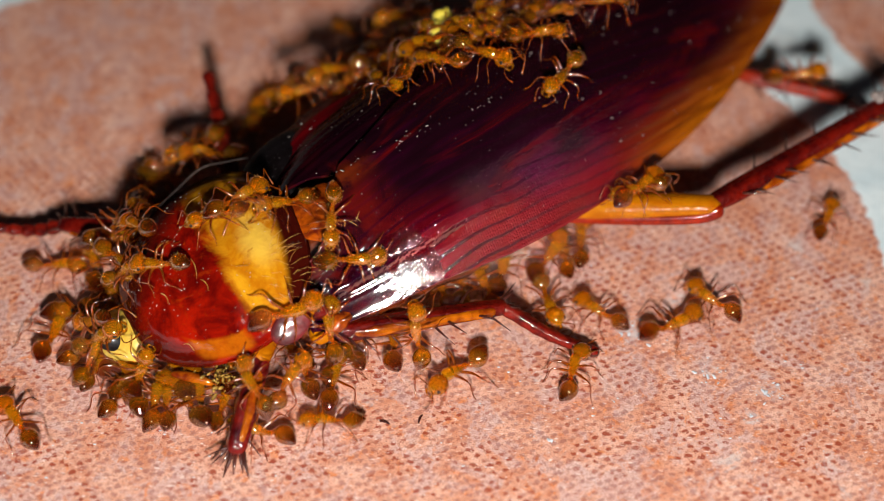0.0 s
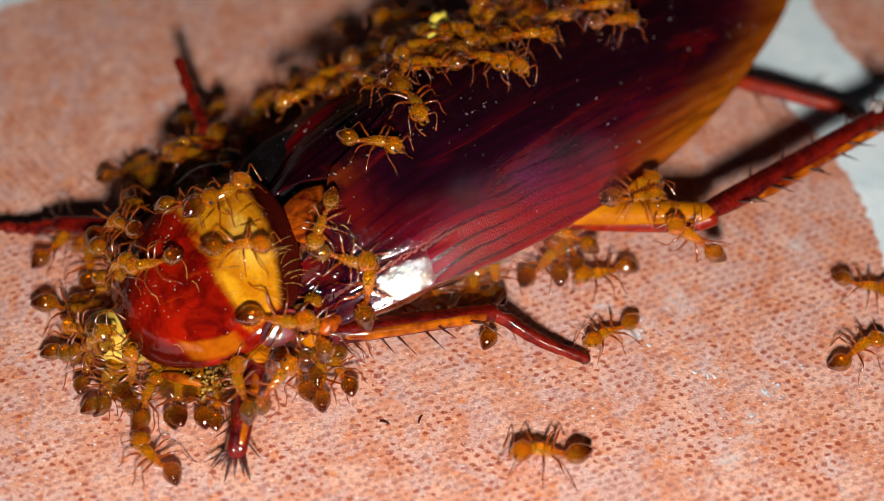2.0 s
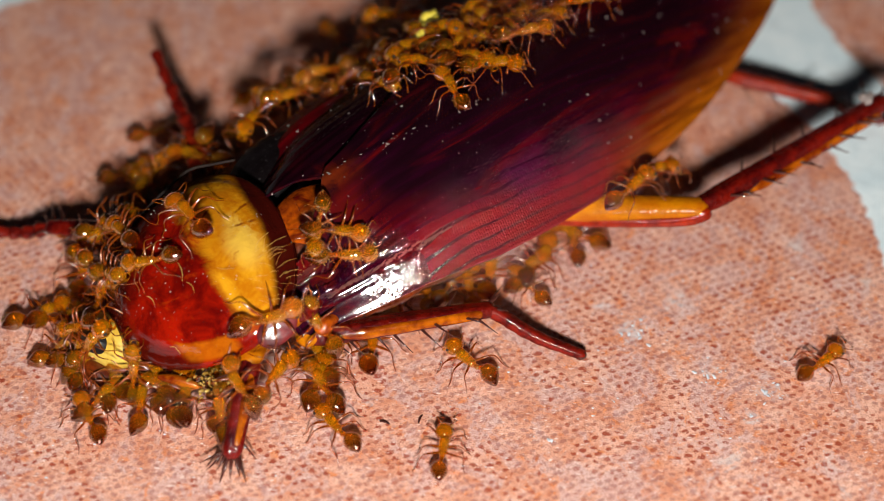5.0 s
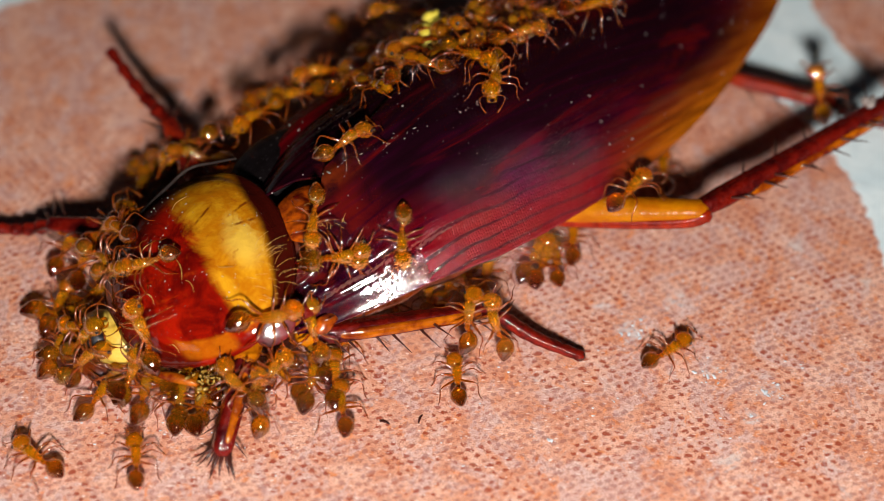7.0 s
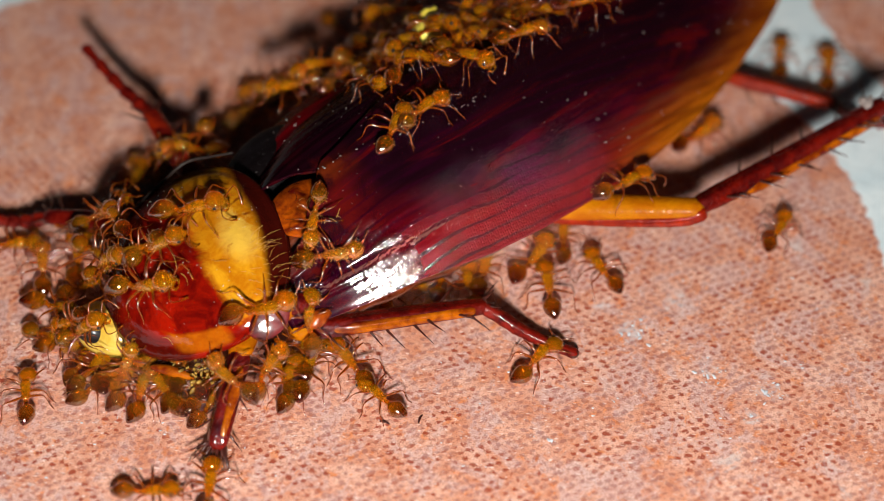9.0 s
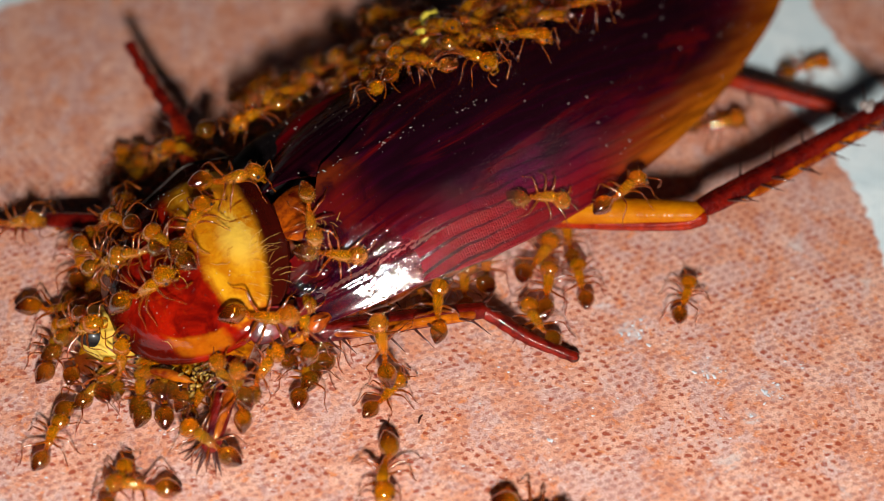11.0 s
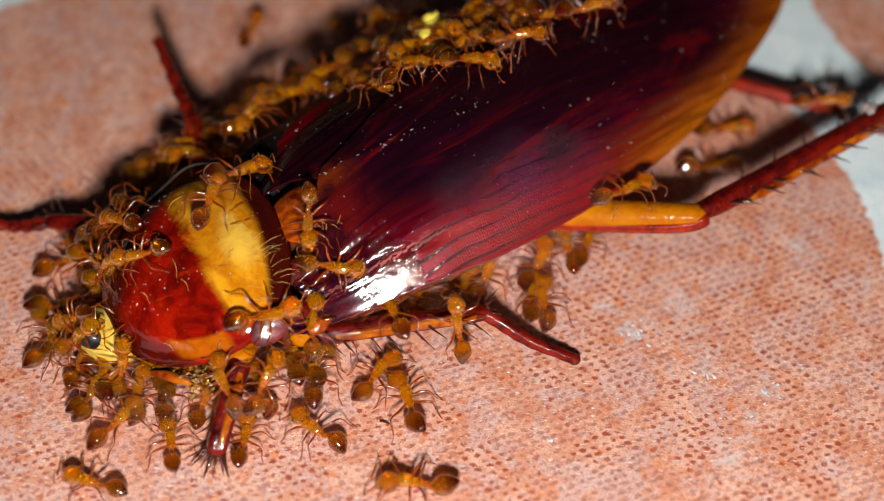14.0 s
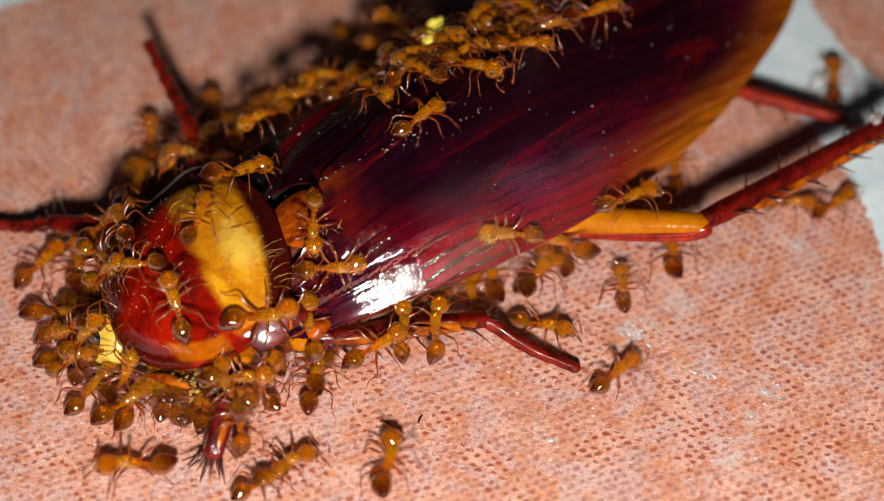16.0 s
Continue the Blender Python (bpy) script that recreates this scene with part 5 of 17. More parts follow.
    crawl(5, [
        k(0, -12.55, -7.43, 0, 0, 0, 101), k(0.5, -12.16, -7.59, 0, 0, 0, 105), k(0.75, -12.65, -7.93, 0, 0, 0, 113), k(1, -13.14, -8.28, 0, 0, 0, 121),
        k(1.25, -11.25, -7.82, 0, 0, 0, 116), k(1.5, -9.34, -7.35, 0, 0, 0, 111), k(2, -9.81, -8, 0, 0, 0, 99), k(2.5, -10.17, -8.13, 0, 0, 0, 96),
        k(3, -10.33, -7.43, 0, 0, 0, 100), k(3.5, -9.51, -7.71, 0, 0, 0, 95), k(3.75, -10.63, -7.5, 0, 0, 0, 98), k(4, -11.75, -7.29, 0, 0, 0, 100),
        k(4.42, -11.43, -7.51, 0, 0, 0, 100), k(4.83, -11.68, -7.17, 0, 0, 0, 100), k(5.25, -11.64, -7.76, 0, 0, 0, 100),
        k(5.67, -11.58, -7.73, 0, 0, 0, 100), k(6.08, -11.27, -7.86, 0, 0, 0, 100), k(6.5, -11.45, -7.86, 0, 0, 0, 100), k(7, -10.65, -8.29, 0, 0, 0, 87),
        k(7.25, -11.64, -8.06, 0, 0, 0, 79), k(7.5, -12.64, -7.82, 0, 0, 0, 70), k(7.75, -11.99, -7.56, 0, 0, 0, 79), k(8, -11.34, -7.3, 0, 0, 0, 88),
        k(8.25, -11.86, -7.87, 0, 0, 0, 88), k(8.5, -12.37, -8.43, 0, 0, 0, 88), k(8.75, -10.7, -10.46, 0, 0, 0, 87), k(9, -9.09, -12.42, 0, 0, 0, 86),
        k(9.42, -9.22, -12.28, 0, 0, 0, 98), k(9.83, -9.12, -11.76, 0, 0, 0, 109), k(10.25, -9.55, -11.24, 0, 0, 0, 120),
        k(10.67, -9.49, -10.91, 0, 0, 0, 132), k(11.08, -9.22, -10.34, 0.56, -22, -4, 145), k(11.5, -9.68, -9.67, 0, 0, 0, 157),
        k(11.75, -8.46, -10.16, 1.21, -13, -28, 139), k(12, -7.61, -9.01, 0, 0, 0, 106), k(12.17, -7.4, -11.94, 0, 0, 0, 158),
        k(12.33, -7.2, -14.71, 0, 0, 0, -140), k(12.5, -7.01, -17.33, 0, 0, 0, -86), k(13, -6.83, -17.23, 0, 0, 0, -86),
        k(13.5, -7.15, -17.1, 0, 0, 0, -86), k(14, -7.29, -17.28, 0, 0, 0, -86), k(14.5, -7.37, -17.39, 0, 0, 0, -86), k(15, -7.41, -17.83, 0, 0, 0, -86),
        k(15.5, -6.91, -18.45, 0, 0, 0, -86), k(16, -7, -18.37, 0, 0, 0, -86),
    ])
    crawl(6, [
        k(0, -11.2, -8.27, 0, 0, 0, 96), k(0.5, -11.14, -8.83, 0, 0, 0, 96), k(0.75, -10.16, -9.44, 0, 0, 0, 96), k(1, -9.19, -10.04, 0, 0, 0, 95),
        k(1.25, -7.71, -9.33, 1.56, -27, -25, 93), k(1.5, -6.46, -7.95, 2.15, 49, -17, 76), k(1.75, -7.18, -6.41, 4.04, 43, -18, 35),
        k(2, -7.99, -4.41, 5.29, 17, -1, 5), k(2.25, -7.95, -3.26, 5.5, 6, 0, 21), k(2.5, -7.94, -1.92, 5.53, -1, 12, 45),
        k(2.75, -6.2, -2.15, 5.28, -2, -5, 18), k(3, -4.42, -2.97, 5.73, 37, 3, 4), k(3.5, -4.2, -2.8, 5.87, 34, 3, 5), k(4, -4.2, -2.81, 5.89, 32, 5, 7),
        k(4.42, -4.14, -2.89, 5.83, 35, 7, 8), k(4.83, -4.34, -3.45, 5.37, 46, 9, 6), k(5.25, -3.96, -3.28, 5.45, 45, 10, 7),
        k(5.67, -4.37, -3.67, 5.11, 51, 10, 6), k(6.08, -4.34, -3.95, 4.71, 59, 14, 8), k(6.5, -4.22, -4, 4.51, 59, 14, 8), k(7, -4.22, -4, 4.5, 54, 9, 5),
        k(7.25, -7.34, -2.58, 5.41, 8, 13, 39), k(7.5, -10.93, 1.01, 4.07, -7, -12, 40), k(8, -12.17, 3.61, 2.02, -12, -26, 41),
        k(8.25, -10.95, 6.8, 0, 0, 0, 76), k(8.5, -9.19, 8.09, 0, 0, 0, 94), k(8.75, -11.56, 6.25, 0, 0, 0, 72), k(9, -13.85, 4.47, 0, 0, 0, 41),
        k(9.42, -13.92, 5.09, 0, 0, 0, 35), k(9.83, -13.32, 5.16, 0, 0, 0, 28), k(10.25, -13.25, 5.37, 0, 0, 0, 21), k(10.67, -12.84, 5.25, 0, 0, 0, 14),
        k(11.08, -12.87, 5.89, 0, 0, 0, 7), k(11.5, -12.06, 4.57, 1.75, 33, -21, -18), k(11.75, -10.68, 6.8, 0, 0, 0, 21), k(12, -8.87, 7.35, 0, 0, 0, 40),
        k(12.5, -7.58, 3.84, 3.37, 18, -11, 0), k(12.75, -9.95, 5.89, 0, 0, 0, 14), k(13, -11.35, 2.92, 2.04, 19, -30, 3), k(13.25, -10.8, 3.56, 2.23, 8, 18, 52),
        k(13.5, -10.47, 5.52, 1.11, 23, 12, 43), k(14, -10.26, 8.09, 0, 0, 0, 28), k(14.5, -9.22, 8.47, 0, 0, 0, 80), k(14.75, -10.19, 8.85, 0, 0, 0, 58),
        k(15, -11.17, 9.23, 0, 0, 0, 28), k(15.25, -9.65, 8.85, 0, 0, 0, 28), k(15.5, -7.62, 4.90, 3.71, 18, -11, 28), k(16, -8.15, 8.47, 0, 0, 0, 28),
    ])
    crawl(7, [
        k(0, -9.91, -8.01, 0, 0, 0, 103), k(0.5, -9.92, -8.14, 0, 0, 0, 99), k(1, -10.61, -8.14, 0, 0, 0, 100), k(1.5, -9.58, -8.27, 0, 0, 0, 95),
        k(1.67, -9.29, -11.48, 0, 0, 0, 36), k(1.83, -9.01, -14.49, 0, 0, 0, -32), k(2, -8.75, -17.33, 0, 0, 0, -85), k(2.5, -8.26, -17.6, 0, 0, 0, -85),
        k(3, -8.9, -17.12, 0, 0, 0, -85), k(3.5, -9.35, -17.58, 0, 0, 0, -84), k(4, -9.25, -17.08, 0, 0, 0, -85), k(4.42, -9.42, -17.09, 0, 0, 0, -84),
        k(4.83, -9.22, -16.96, 0, 0, 0, -85), k(5.25, -9.15, -17.28, 0, 0, 0, -85), k(5.67, -8.88, -17.62, 0, 0, 0, -85),
        k(6.08, -8.98, -17.48, 0, 0, 0, -85), k(6.5, -8.85, -17.54, 0, 0, 0, -85), k(7, -8.53, -17.66, 0, 0, 0, -85), k(7.5, -8.05, -17.16, 0, 0, 0, -85),
        k(8, -8.26, -17.75, 0, 0, 0, -85), k(8.5, -8.21, -18.32, 0, 0, 0, -85), k(9, -8.77, -18.63, 0, 0, 0, -85), k(9.42, -8.62, -18.88, 0, 0, 0, -85),
        k(9.83, -8.48, -18.92, 0, 0, 0, -85), k(10.25, -8.82, -18.49, 0, 0, 0, -85), k(10.67, -8.49, -18.46, 0, 0, 0, -85),
        k(11.08, -8.68, -18.84, 0, 0, 0, -85), k(11.5, -8.64, -18.73, 0, 0, 0, -85), k(12, -8.82, -18.57, 0, 0, 0, -85),
        k(12.5, -9.05, -18.81, 0, 0, 0, -85), k(13, -8.52, -18.13, 0, 0, 0, -85), k(13.5, -8.82, -17.51, 0, 0, 0, -85), k(14, -8.49, -18.08, 0, 0, 0, -85),
        k(14.5, -8.86, -17.47, 0, 0, 0, -85), k(15, -8.61, -18.1, 0, 0, 0, -85), k(15.5, -8.5, -17.73, 0, 0, 0, -85), k(16, -8.11, -18.33, 0, 0, 0, -85),
    ])
    crawl(8, [
        k(0, -7.43, -9.85, 0, 0, 0, 168), k(0.5, -7.24, -9.93, 0, 0, 0, 119), k(0.75, -8.15, -11.05, 0.44, -5, -5, 106), k(1, -9.19, -11.53, 0, 0, 0, 91),
        k(1.25, -9.76, -11.52, 0, 0, 0, 127), k(1.5, -10.34, -11.51, 0, 0, 0, 169), k(1.75, -10.92, -11.31, 0, 0, 0, 153),
        k(2, -11.5, -11.11, 0, 0, 0, 138), k(2.5, -11.69, -11.37, 0, 0, 0, 138), k(3, -11.14, -10.74, 0, 0, 0, 100),
        k(3.25, -9.32, -9.64, -0.04, -1, -30, 98), k(3.5, -7.28, -9.55, 1.46, 27, -43, 91), k(3.75, -8.7, -8.21, 0, 0, 0, 99),
        k(4, -9.94, -7.86, 0, 0, 0, 99), k(4.42, -9.56, -8.29, 0, 0, 0, 99), k(4.83, -9.13, -8.51, 0, 0, 0, 99), k(5.25, -8.2, -9.88, 1.27, -39, -14, 104),
        k(5.67, -7.55, -9.55, 0, 0, 0, 98), k(6.08, -7.38, -10.34, 0, 0, 0, 98), k(6.5, -6.74, -10.6, 0, 0, 0, 98), k(6.75, -7.18, -9.25, 0, 0, 0, 98),
        k(7, -7.4, -9.01, 1.66, 3, -42, 96), k(7.25, -8.05, -9.25, 1.69, -13, -30, 82), k(7.5, -9.02, -8.28, 0, 0, 0, 69), k(8, -9.64, -8.48, 0, 0, 0, 78),
        k(8.5, -10.55, -7.82, 0, 0, 0, 79), k(9, -11.1, -7.3, 0, 0, 0, 88), k(9.42, -11, -7.44, 0, 0, 0, 88), k(9.83, -10.94, -7.23, 0, 0, 0, 88),
        k(10.25, -10.42, -7.4, 0, 0, 0, 87), k(10.67, -10.26, -7.27, 0, 0, 0, 87), k(11.08, -10.54, -7.23, 0, 0, 0, 87), k(11.5, -10.14, -7.59, 0, 0, 0, 87),
        k(11.75, -12.63, -7.07, 1.21, 31, -58, 48), k(12, -15.77, -4.81, 0, 0, 0, 72), k(12.25, -17, -4.87, 0, 0, 0, 39), k(12.5, -18.24, -4.92, 0, 0, 0, 0),
        k(13, -18.15, -4.02, 0, 0, 0, 40), k(13.25, -18.2, -2.95, 0, 0, 0, 20), k(13.5, -18.26, -1.86, 0, 0, 0, 0), k(13.67, -19.98, -1.86, 0, 0, 0, -58),
        k(13.83, -21.69, -1.86, 0, 0, 0, -104), k(14, -23.41, -1.86, 0, 0, 0, 180), k(14.5, -23.3, -1, 0, 0, 0, 180), k(15, -22.88, -1.38, 0, 0, 0, 180),
        k(15.5, -23.04, -1.12, 0, 0, 0, 180), k(16, -22.81, -2.01, 0, 0, 0, 180),
    ])
    crawl(9, [
        k(0, -4.63, -9.32, 0, 0, 0, 178), k(0.25, -4.44, -13.48, 0, 0, 0, -131), k(0.5, -4.27, -17.33, 0, 0, 0, -87), k(1, -4.41, -16.96, 0, 0, 0, -87),
        k(1.5, -3.8, -16.9, 0, 0, 0, -88), k(2, -3.96, -17.18, 0, 0, 0, -88), k(2.25, -4.19, -14.05, 0, 0, 0, -44), k(2.5, -4.44, -10.7, 0, 0, 0, 10),
        k(2.75, -3.31, -9.57, 0, 0, 0, 58), k(3, -2.15, -8.42, 0, 0, 0, 95), k(3.25, -2.57, -10.59, 0, 0, 0, 94), k(3.5, -2.97, -12.67, 0, 0, 0, 92),
        k(3.75, -1.52, -12.2, 0, 0, 0, 82), k(4, -0.06, -11.72, 0, 0, 0, 73), k(4.42, -0.06, -11.32, 0, 0, 0, 76), k(4.83, 0.19, -10.87, 0, 0, 0, 80),
        k(5.25, -0.24, -10.32, 0, 0, 0, 84), k(5.67, 0.2, -9.48, 0, 0, 0, 87), k(6.08, 0.17, -9.05, 0, 0, 0, 91), k(6.5, 0.04, -8.7, 0, 0, 0, 94),
        k(6.75, 0.33, -7.93, 0, 0, 0, 94), k(7, 0.63, -7.15, 0, 0, 0, 94), k(7.25, -1.15, -7.32, 0, 0, 0, 101), k(7.5, -2.92, -7.49, 0, 0, 0, 108),
        k(8, -1.92, -7.3, 0, 0, 0, 99), k(8.5, -1.91, -6.57, 0, 0, 0, 95), k(8.75, -2.24, -7.34, 0, 0, 0, 114), k(9, -2.57, -8.1, 0, 0, 0, 135),
        k(9.42, -2.68, -7.89, 0, 0, 0, 117), k(9.83, -2.52, -8.35, 0, 0, 0, 100), k(10.25, -2.49, -7.75, 0, 0, 0, 83), k(10.67, -2.32, -7.72, 0, 0, 0, 66),
        k(11.08, -2.19, -8.06, 0, 0, 0, 46), k(11.5, -2.06, -7.96, 0, 0, 0, 24), k(12, -2.83, -8.15, 0, 0, 0, 100), k(12.5, -2.43, -7, 0, 0, 0, 91),
        k(13, -2.32, -5.85, 0, 0, 0, 116), k(13.25, -2.7, -5.25, 0, 0, 0, 104), k(13.5, -2.99, -6.11, 1.95, 14, -50, 87),
        k(13.75, -4.17, -5.41, 0, 0, 0, 96), k(14, -5.25, -6.15, 0, 0, 0, 101), k(14.25, -5.96, -7.57, 0, 0, 0, 114), k(14.5, -6.66, -8.94, 0, 0, 0, 127),
        k(14.75, -5.79, -8.94, 0, 0, 0, 123), k(15, -4.92, -8.94, 0, 0, 0, 118), k(15.25, -5.92, -8.26, 0, 0, 0, 118), k(15.5, -6.94, -7.58, 0, 0, 0, 118),
        k(16, -7.56, -7.69, 0, 0, 0, 127),
    ])
    crawl(10, [
        k(0, -5.77, -6.63, 0, 0, 0, 109), k(0.5, -6.52, -8.33, 2.04, 2, -34, 124), k(1, -6.57, -8.64, 1.8, 15, -26, 109), k(1.5, -6.55, -7.3, 0, 0, 0, 85),
        k(2, -6.05, -6.86, 0, 0, 0, 118), k(2.25, -6.84, -7.23, 0, 0, 0, 110), k(2.5, -7.35, -9, 2.01, 0, -33, 103), k(2.75, -6.65, -7.23, 0, 0, 0, 102),
        k(3, -5.68, -6.87, 0, 0, 0, 101), k(3.5, -6.31, -7.63, 0, 0, 0, 168), k(4, -6.24, -7.58, 0, 0, 0, 118), k(4.42, -5.64, -7.47, 0, 0, 0, 119),
        k(4.83, -5.04, -7.7, 0, 0, 0, 120), k(5.25, -4.82, -7.15, 0, 0, 0, 122), k(5.67, -4.32, -7.27, 0, 0, 0, 123), k(6.08, -3.45, -7.15, 0, 0, 0, 124),
        k(6.5, -3.15, -7.26, 0, 0, 0, 126), k(6.75, -3.78, -7.19, 0, 0, 0, 108), k(7, -4.42, -7.11, 0, 0, 0, 92), k(7.25, -6.01, -7.66, 0, 0, 0, 85),
        k(7.5, -7.58, -8.2, 0, 0, 0, 77), k(7.75, -5.85, -7.52, 0, 0, 0, 101), k(8, -4.1, -6.83, 0, 0, 0, 126), k(8.5, -4.18, -6.57, 0, 0, 0, 117),
        k(9, -3.86, -6.39, 0, 0, 0, 126), k(9.42, -3.82, -6.27, 0, 0, 0, 120), k(9.83, -3.13, -6.02, 0, 0, 0, 114), k(10.25, -3.3, -6.08, 0, 0, 0, 108),
        k(10.67, -2.85, -5.63, 0, 0, 0, 102), k(11.08, -2.3, -6.57, 1.9, -13, -38, 101), k(11.5, -2.24, -5.1, 0, 0, 0, 91),
        k(11.75, -2.82, -5.55, 0, 0, 0, 91), k(12, -3.4, -5.99, 0, 0, 0, 92), k(12.25, -4.46, -6.33, 0, 0, 0, 102), k(12.5, -5.5, -6.67, 0, 0, 0, 113),
        k(12.75, -4.38, -6.97, 0, 0, 0, 119), k(13, -3.27, -7.26, 0, 0, 0, 126), k(13.25, -3.94, -6.05, 0, 0, 0, 108), k(13.5, -4.47, -6.3, 2, 6, -44, 89),
        k(13.75, -5.43, -5.33, 0, 0, 0, 97), k(14, -6.21, -5.86, 0, 0, 0, 101), k(14.25, -6.85, -6.1, 3.98, -14, -44, 136),
        k(14.5, -7.78, -4.39, 5.27, -10, -14, 149), k(14.75, -7.77, -4.5, 5.23, 9, -17, 79), k(15, -7.77, -4.6, 5.18, 21, 3, 7),
        k(15.25, -5.6, -5.29, 3.36, 49, 12, 8), k(15.5, -3.31, -6.47, 2.06, 34, 3, 3), k(16, -2.59, -6.66, 1.9, 30, -9, 31),
    ])
    crawl(11, [
        k(0, -4.15, -5.52, 0, 0, 0, 126), k(0.25, -4.81, -6.19, 0, 0, 0, 121), k(0.5, -5.46, -6.86, 0, 0, 0, 118), k(0.75, -5.38, -6.34, 0, 0, 0, 67),
        k(1, -5.3, -5.81, 0, 0, 0, 0), k(1.25, -4.12, -6.57, 0, 0, 0, 60), k(1.5, -2.95, -7.32, 0, 0, 0, 104), k(1.75, -3.62, -7.02, 0, 0, 0, 110),
        k(2, -4.3, -6.72, 0, 0, 0, 117), k(2.25, -5.14, -6.75, 0, 0, 0, 113), k(2.5, -5.99, -6.78, 0, 0, 0, 109), k(2.75, -5.41, -6.78, 0, 0, 0, 109),
        k(3, -4.82, -6.78, 0, 0, 0, 109), k(3.25, -4.56, -8.22, 0, 0, 0, 90), k(3.5, -4.31, -9.62, 0, 0, 0, 71), k(3.75, -4.65, -9, 0, 0, 0, 103),
        k(4, -4.99, -8.38, 0, 0, 0, 136), k(4.42, -4.75, -8.7, 0, 0, 0, 134), k(4.83, -4.4, -9.62, 0, 0, 0, 133), k(5.25, -4.22, -9.57, 0, 0, 0, 131),
        k(5.67, -3.88, -10.49, 0, 0, 0, 130), k(6.08, -3.7, -10.75, 0, 0, 0, 128), k(6.5, -3.37, -11.11, 0, 0, 0, 127), k(6.75, -3.73, -9.86, 0, 0, 0, 113),
        k(7, -4.09, -8.57, 0, 0, 0, 100), k(7.25, -6.22, -9.12, 0, 0, 0, 85), k(7.5, -8.21, -10.2, 0.78, 8, -15, 65), k(7.75, -6.08, -11.21, 0, 0, 0, 38),
        k(8, -3.9, -12.71, 0, 0, 0, 6), k(8.25, -6.98, -10.48, 0, 0, 0, 50), k(8.5, -10.21, -8.15, 0, 0, 0, 87), k(9, -9.32, -8.39, 0, 0, 0, 59),
        k(9.42, -8.96, -9.29, 1.13, -14, -34, 61), k(9.83, -8.71, -9.12, 1.54, 2, -30, 71), k(10.25, -8.71, -9.13, 1.56, -4, -30, 83),
        k(10.67, -8.55, -8.95, 1.8, -9, -32, 94), k(11.08, -8.13, -8.93, 1.9, 6, -40, 102), k(11.5, -8.1, -8.8, 2.04, -7, -30, 114),
        k(11.75, -9.59, -7.33, 3.36, -45, -37, 146), k(12, -11.14, -5.59, 4.25, -30, 8, 142), k(12.25, -11.26, -5.67, 4.17, -28, -18, 99),
        k(12.5, -11.37, -5.73, 4.07, 13, -32, 19), k(12.75, -10.32, -7.19, 3.23, 55, -19, 0), k(13, -9.7, -6.97, 0, 0, 0, 0),
        k(13.25, -10.34, -7.56, 0, 0, 0, 54), k(13.5, -10.98, -8.13, 0, 0, 0, 96), k(13.75, -10.7, -7.41, 0, 0, 0, 65), k(14, -10.43, -6.68, 0, 0, 0, 25),
        k(14.25, -12, -6.92, 0, 0, 0, 49), k(14.5, -13.56, -7.15, 0, 0, 0, 71), k(14.75, -14.15, -7.49, 0, 0, 0, 71), k(15, -14.73, -7.82, 0, 0, 0, 71),
        k(15.25, -12.99, -7.82, 0, 0, 0, 71), k(15.5, -11.24, -7.82, 0, 0, 0, 70), k(16, -11.66, -7.87, 0, 0, 0, 104),
    ])
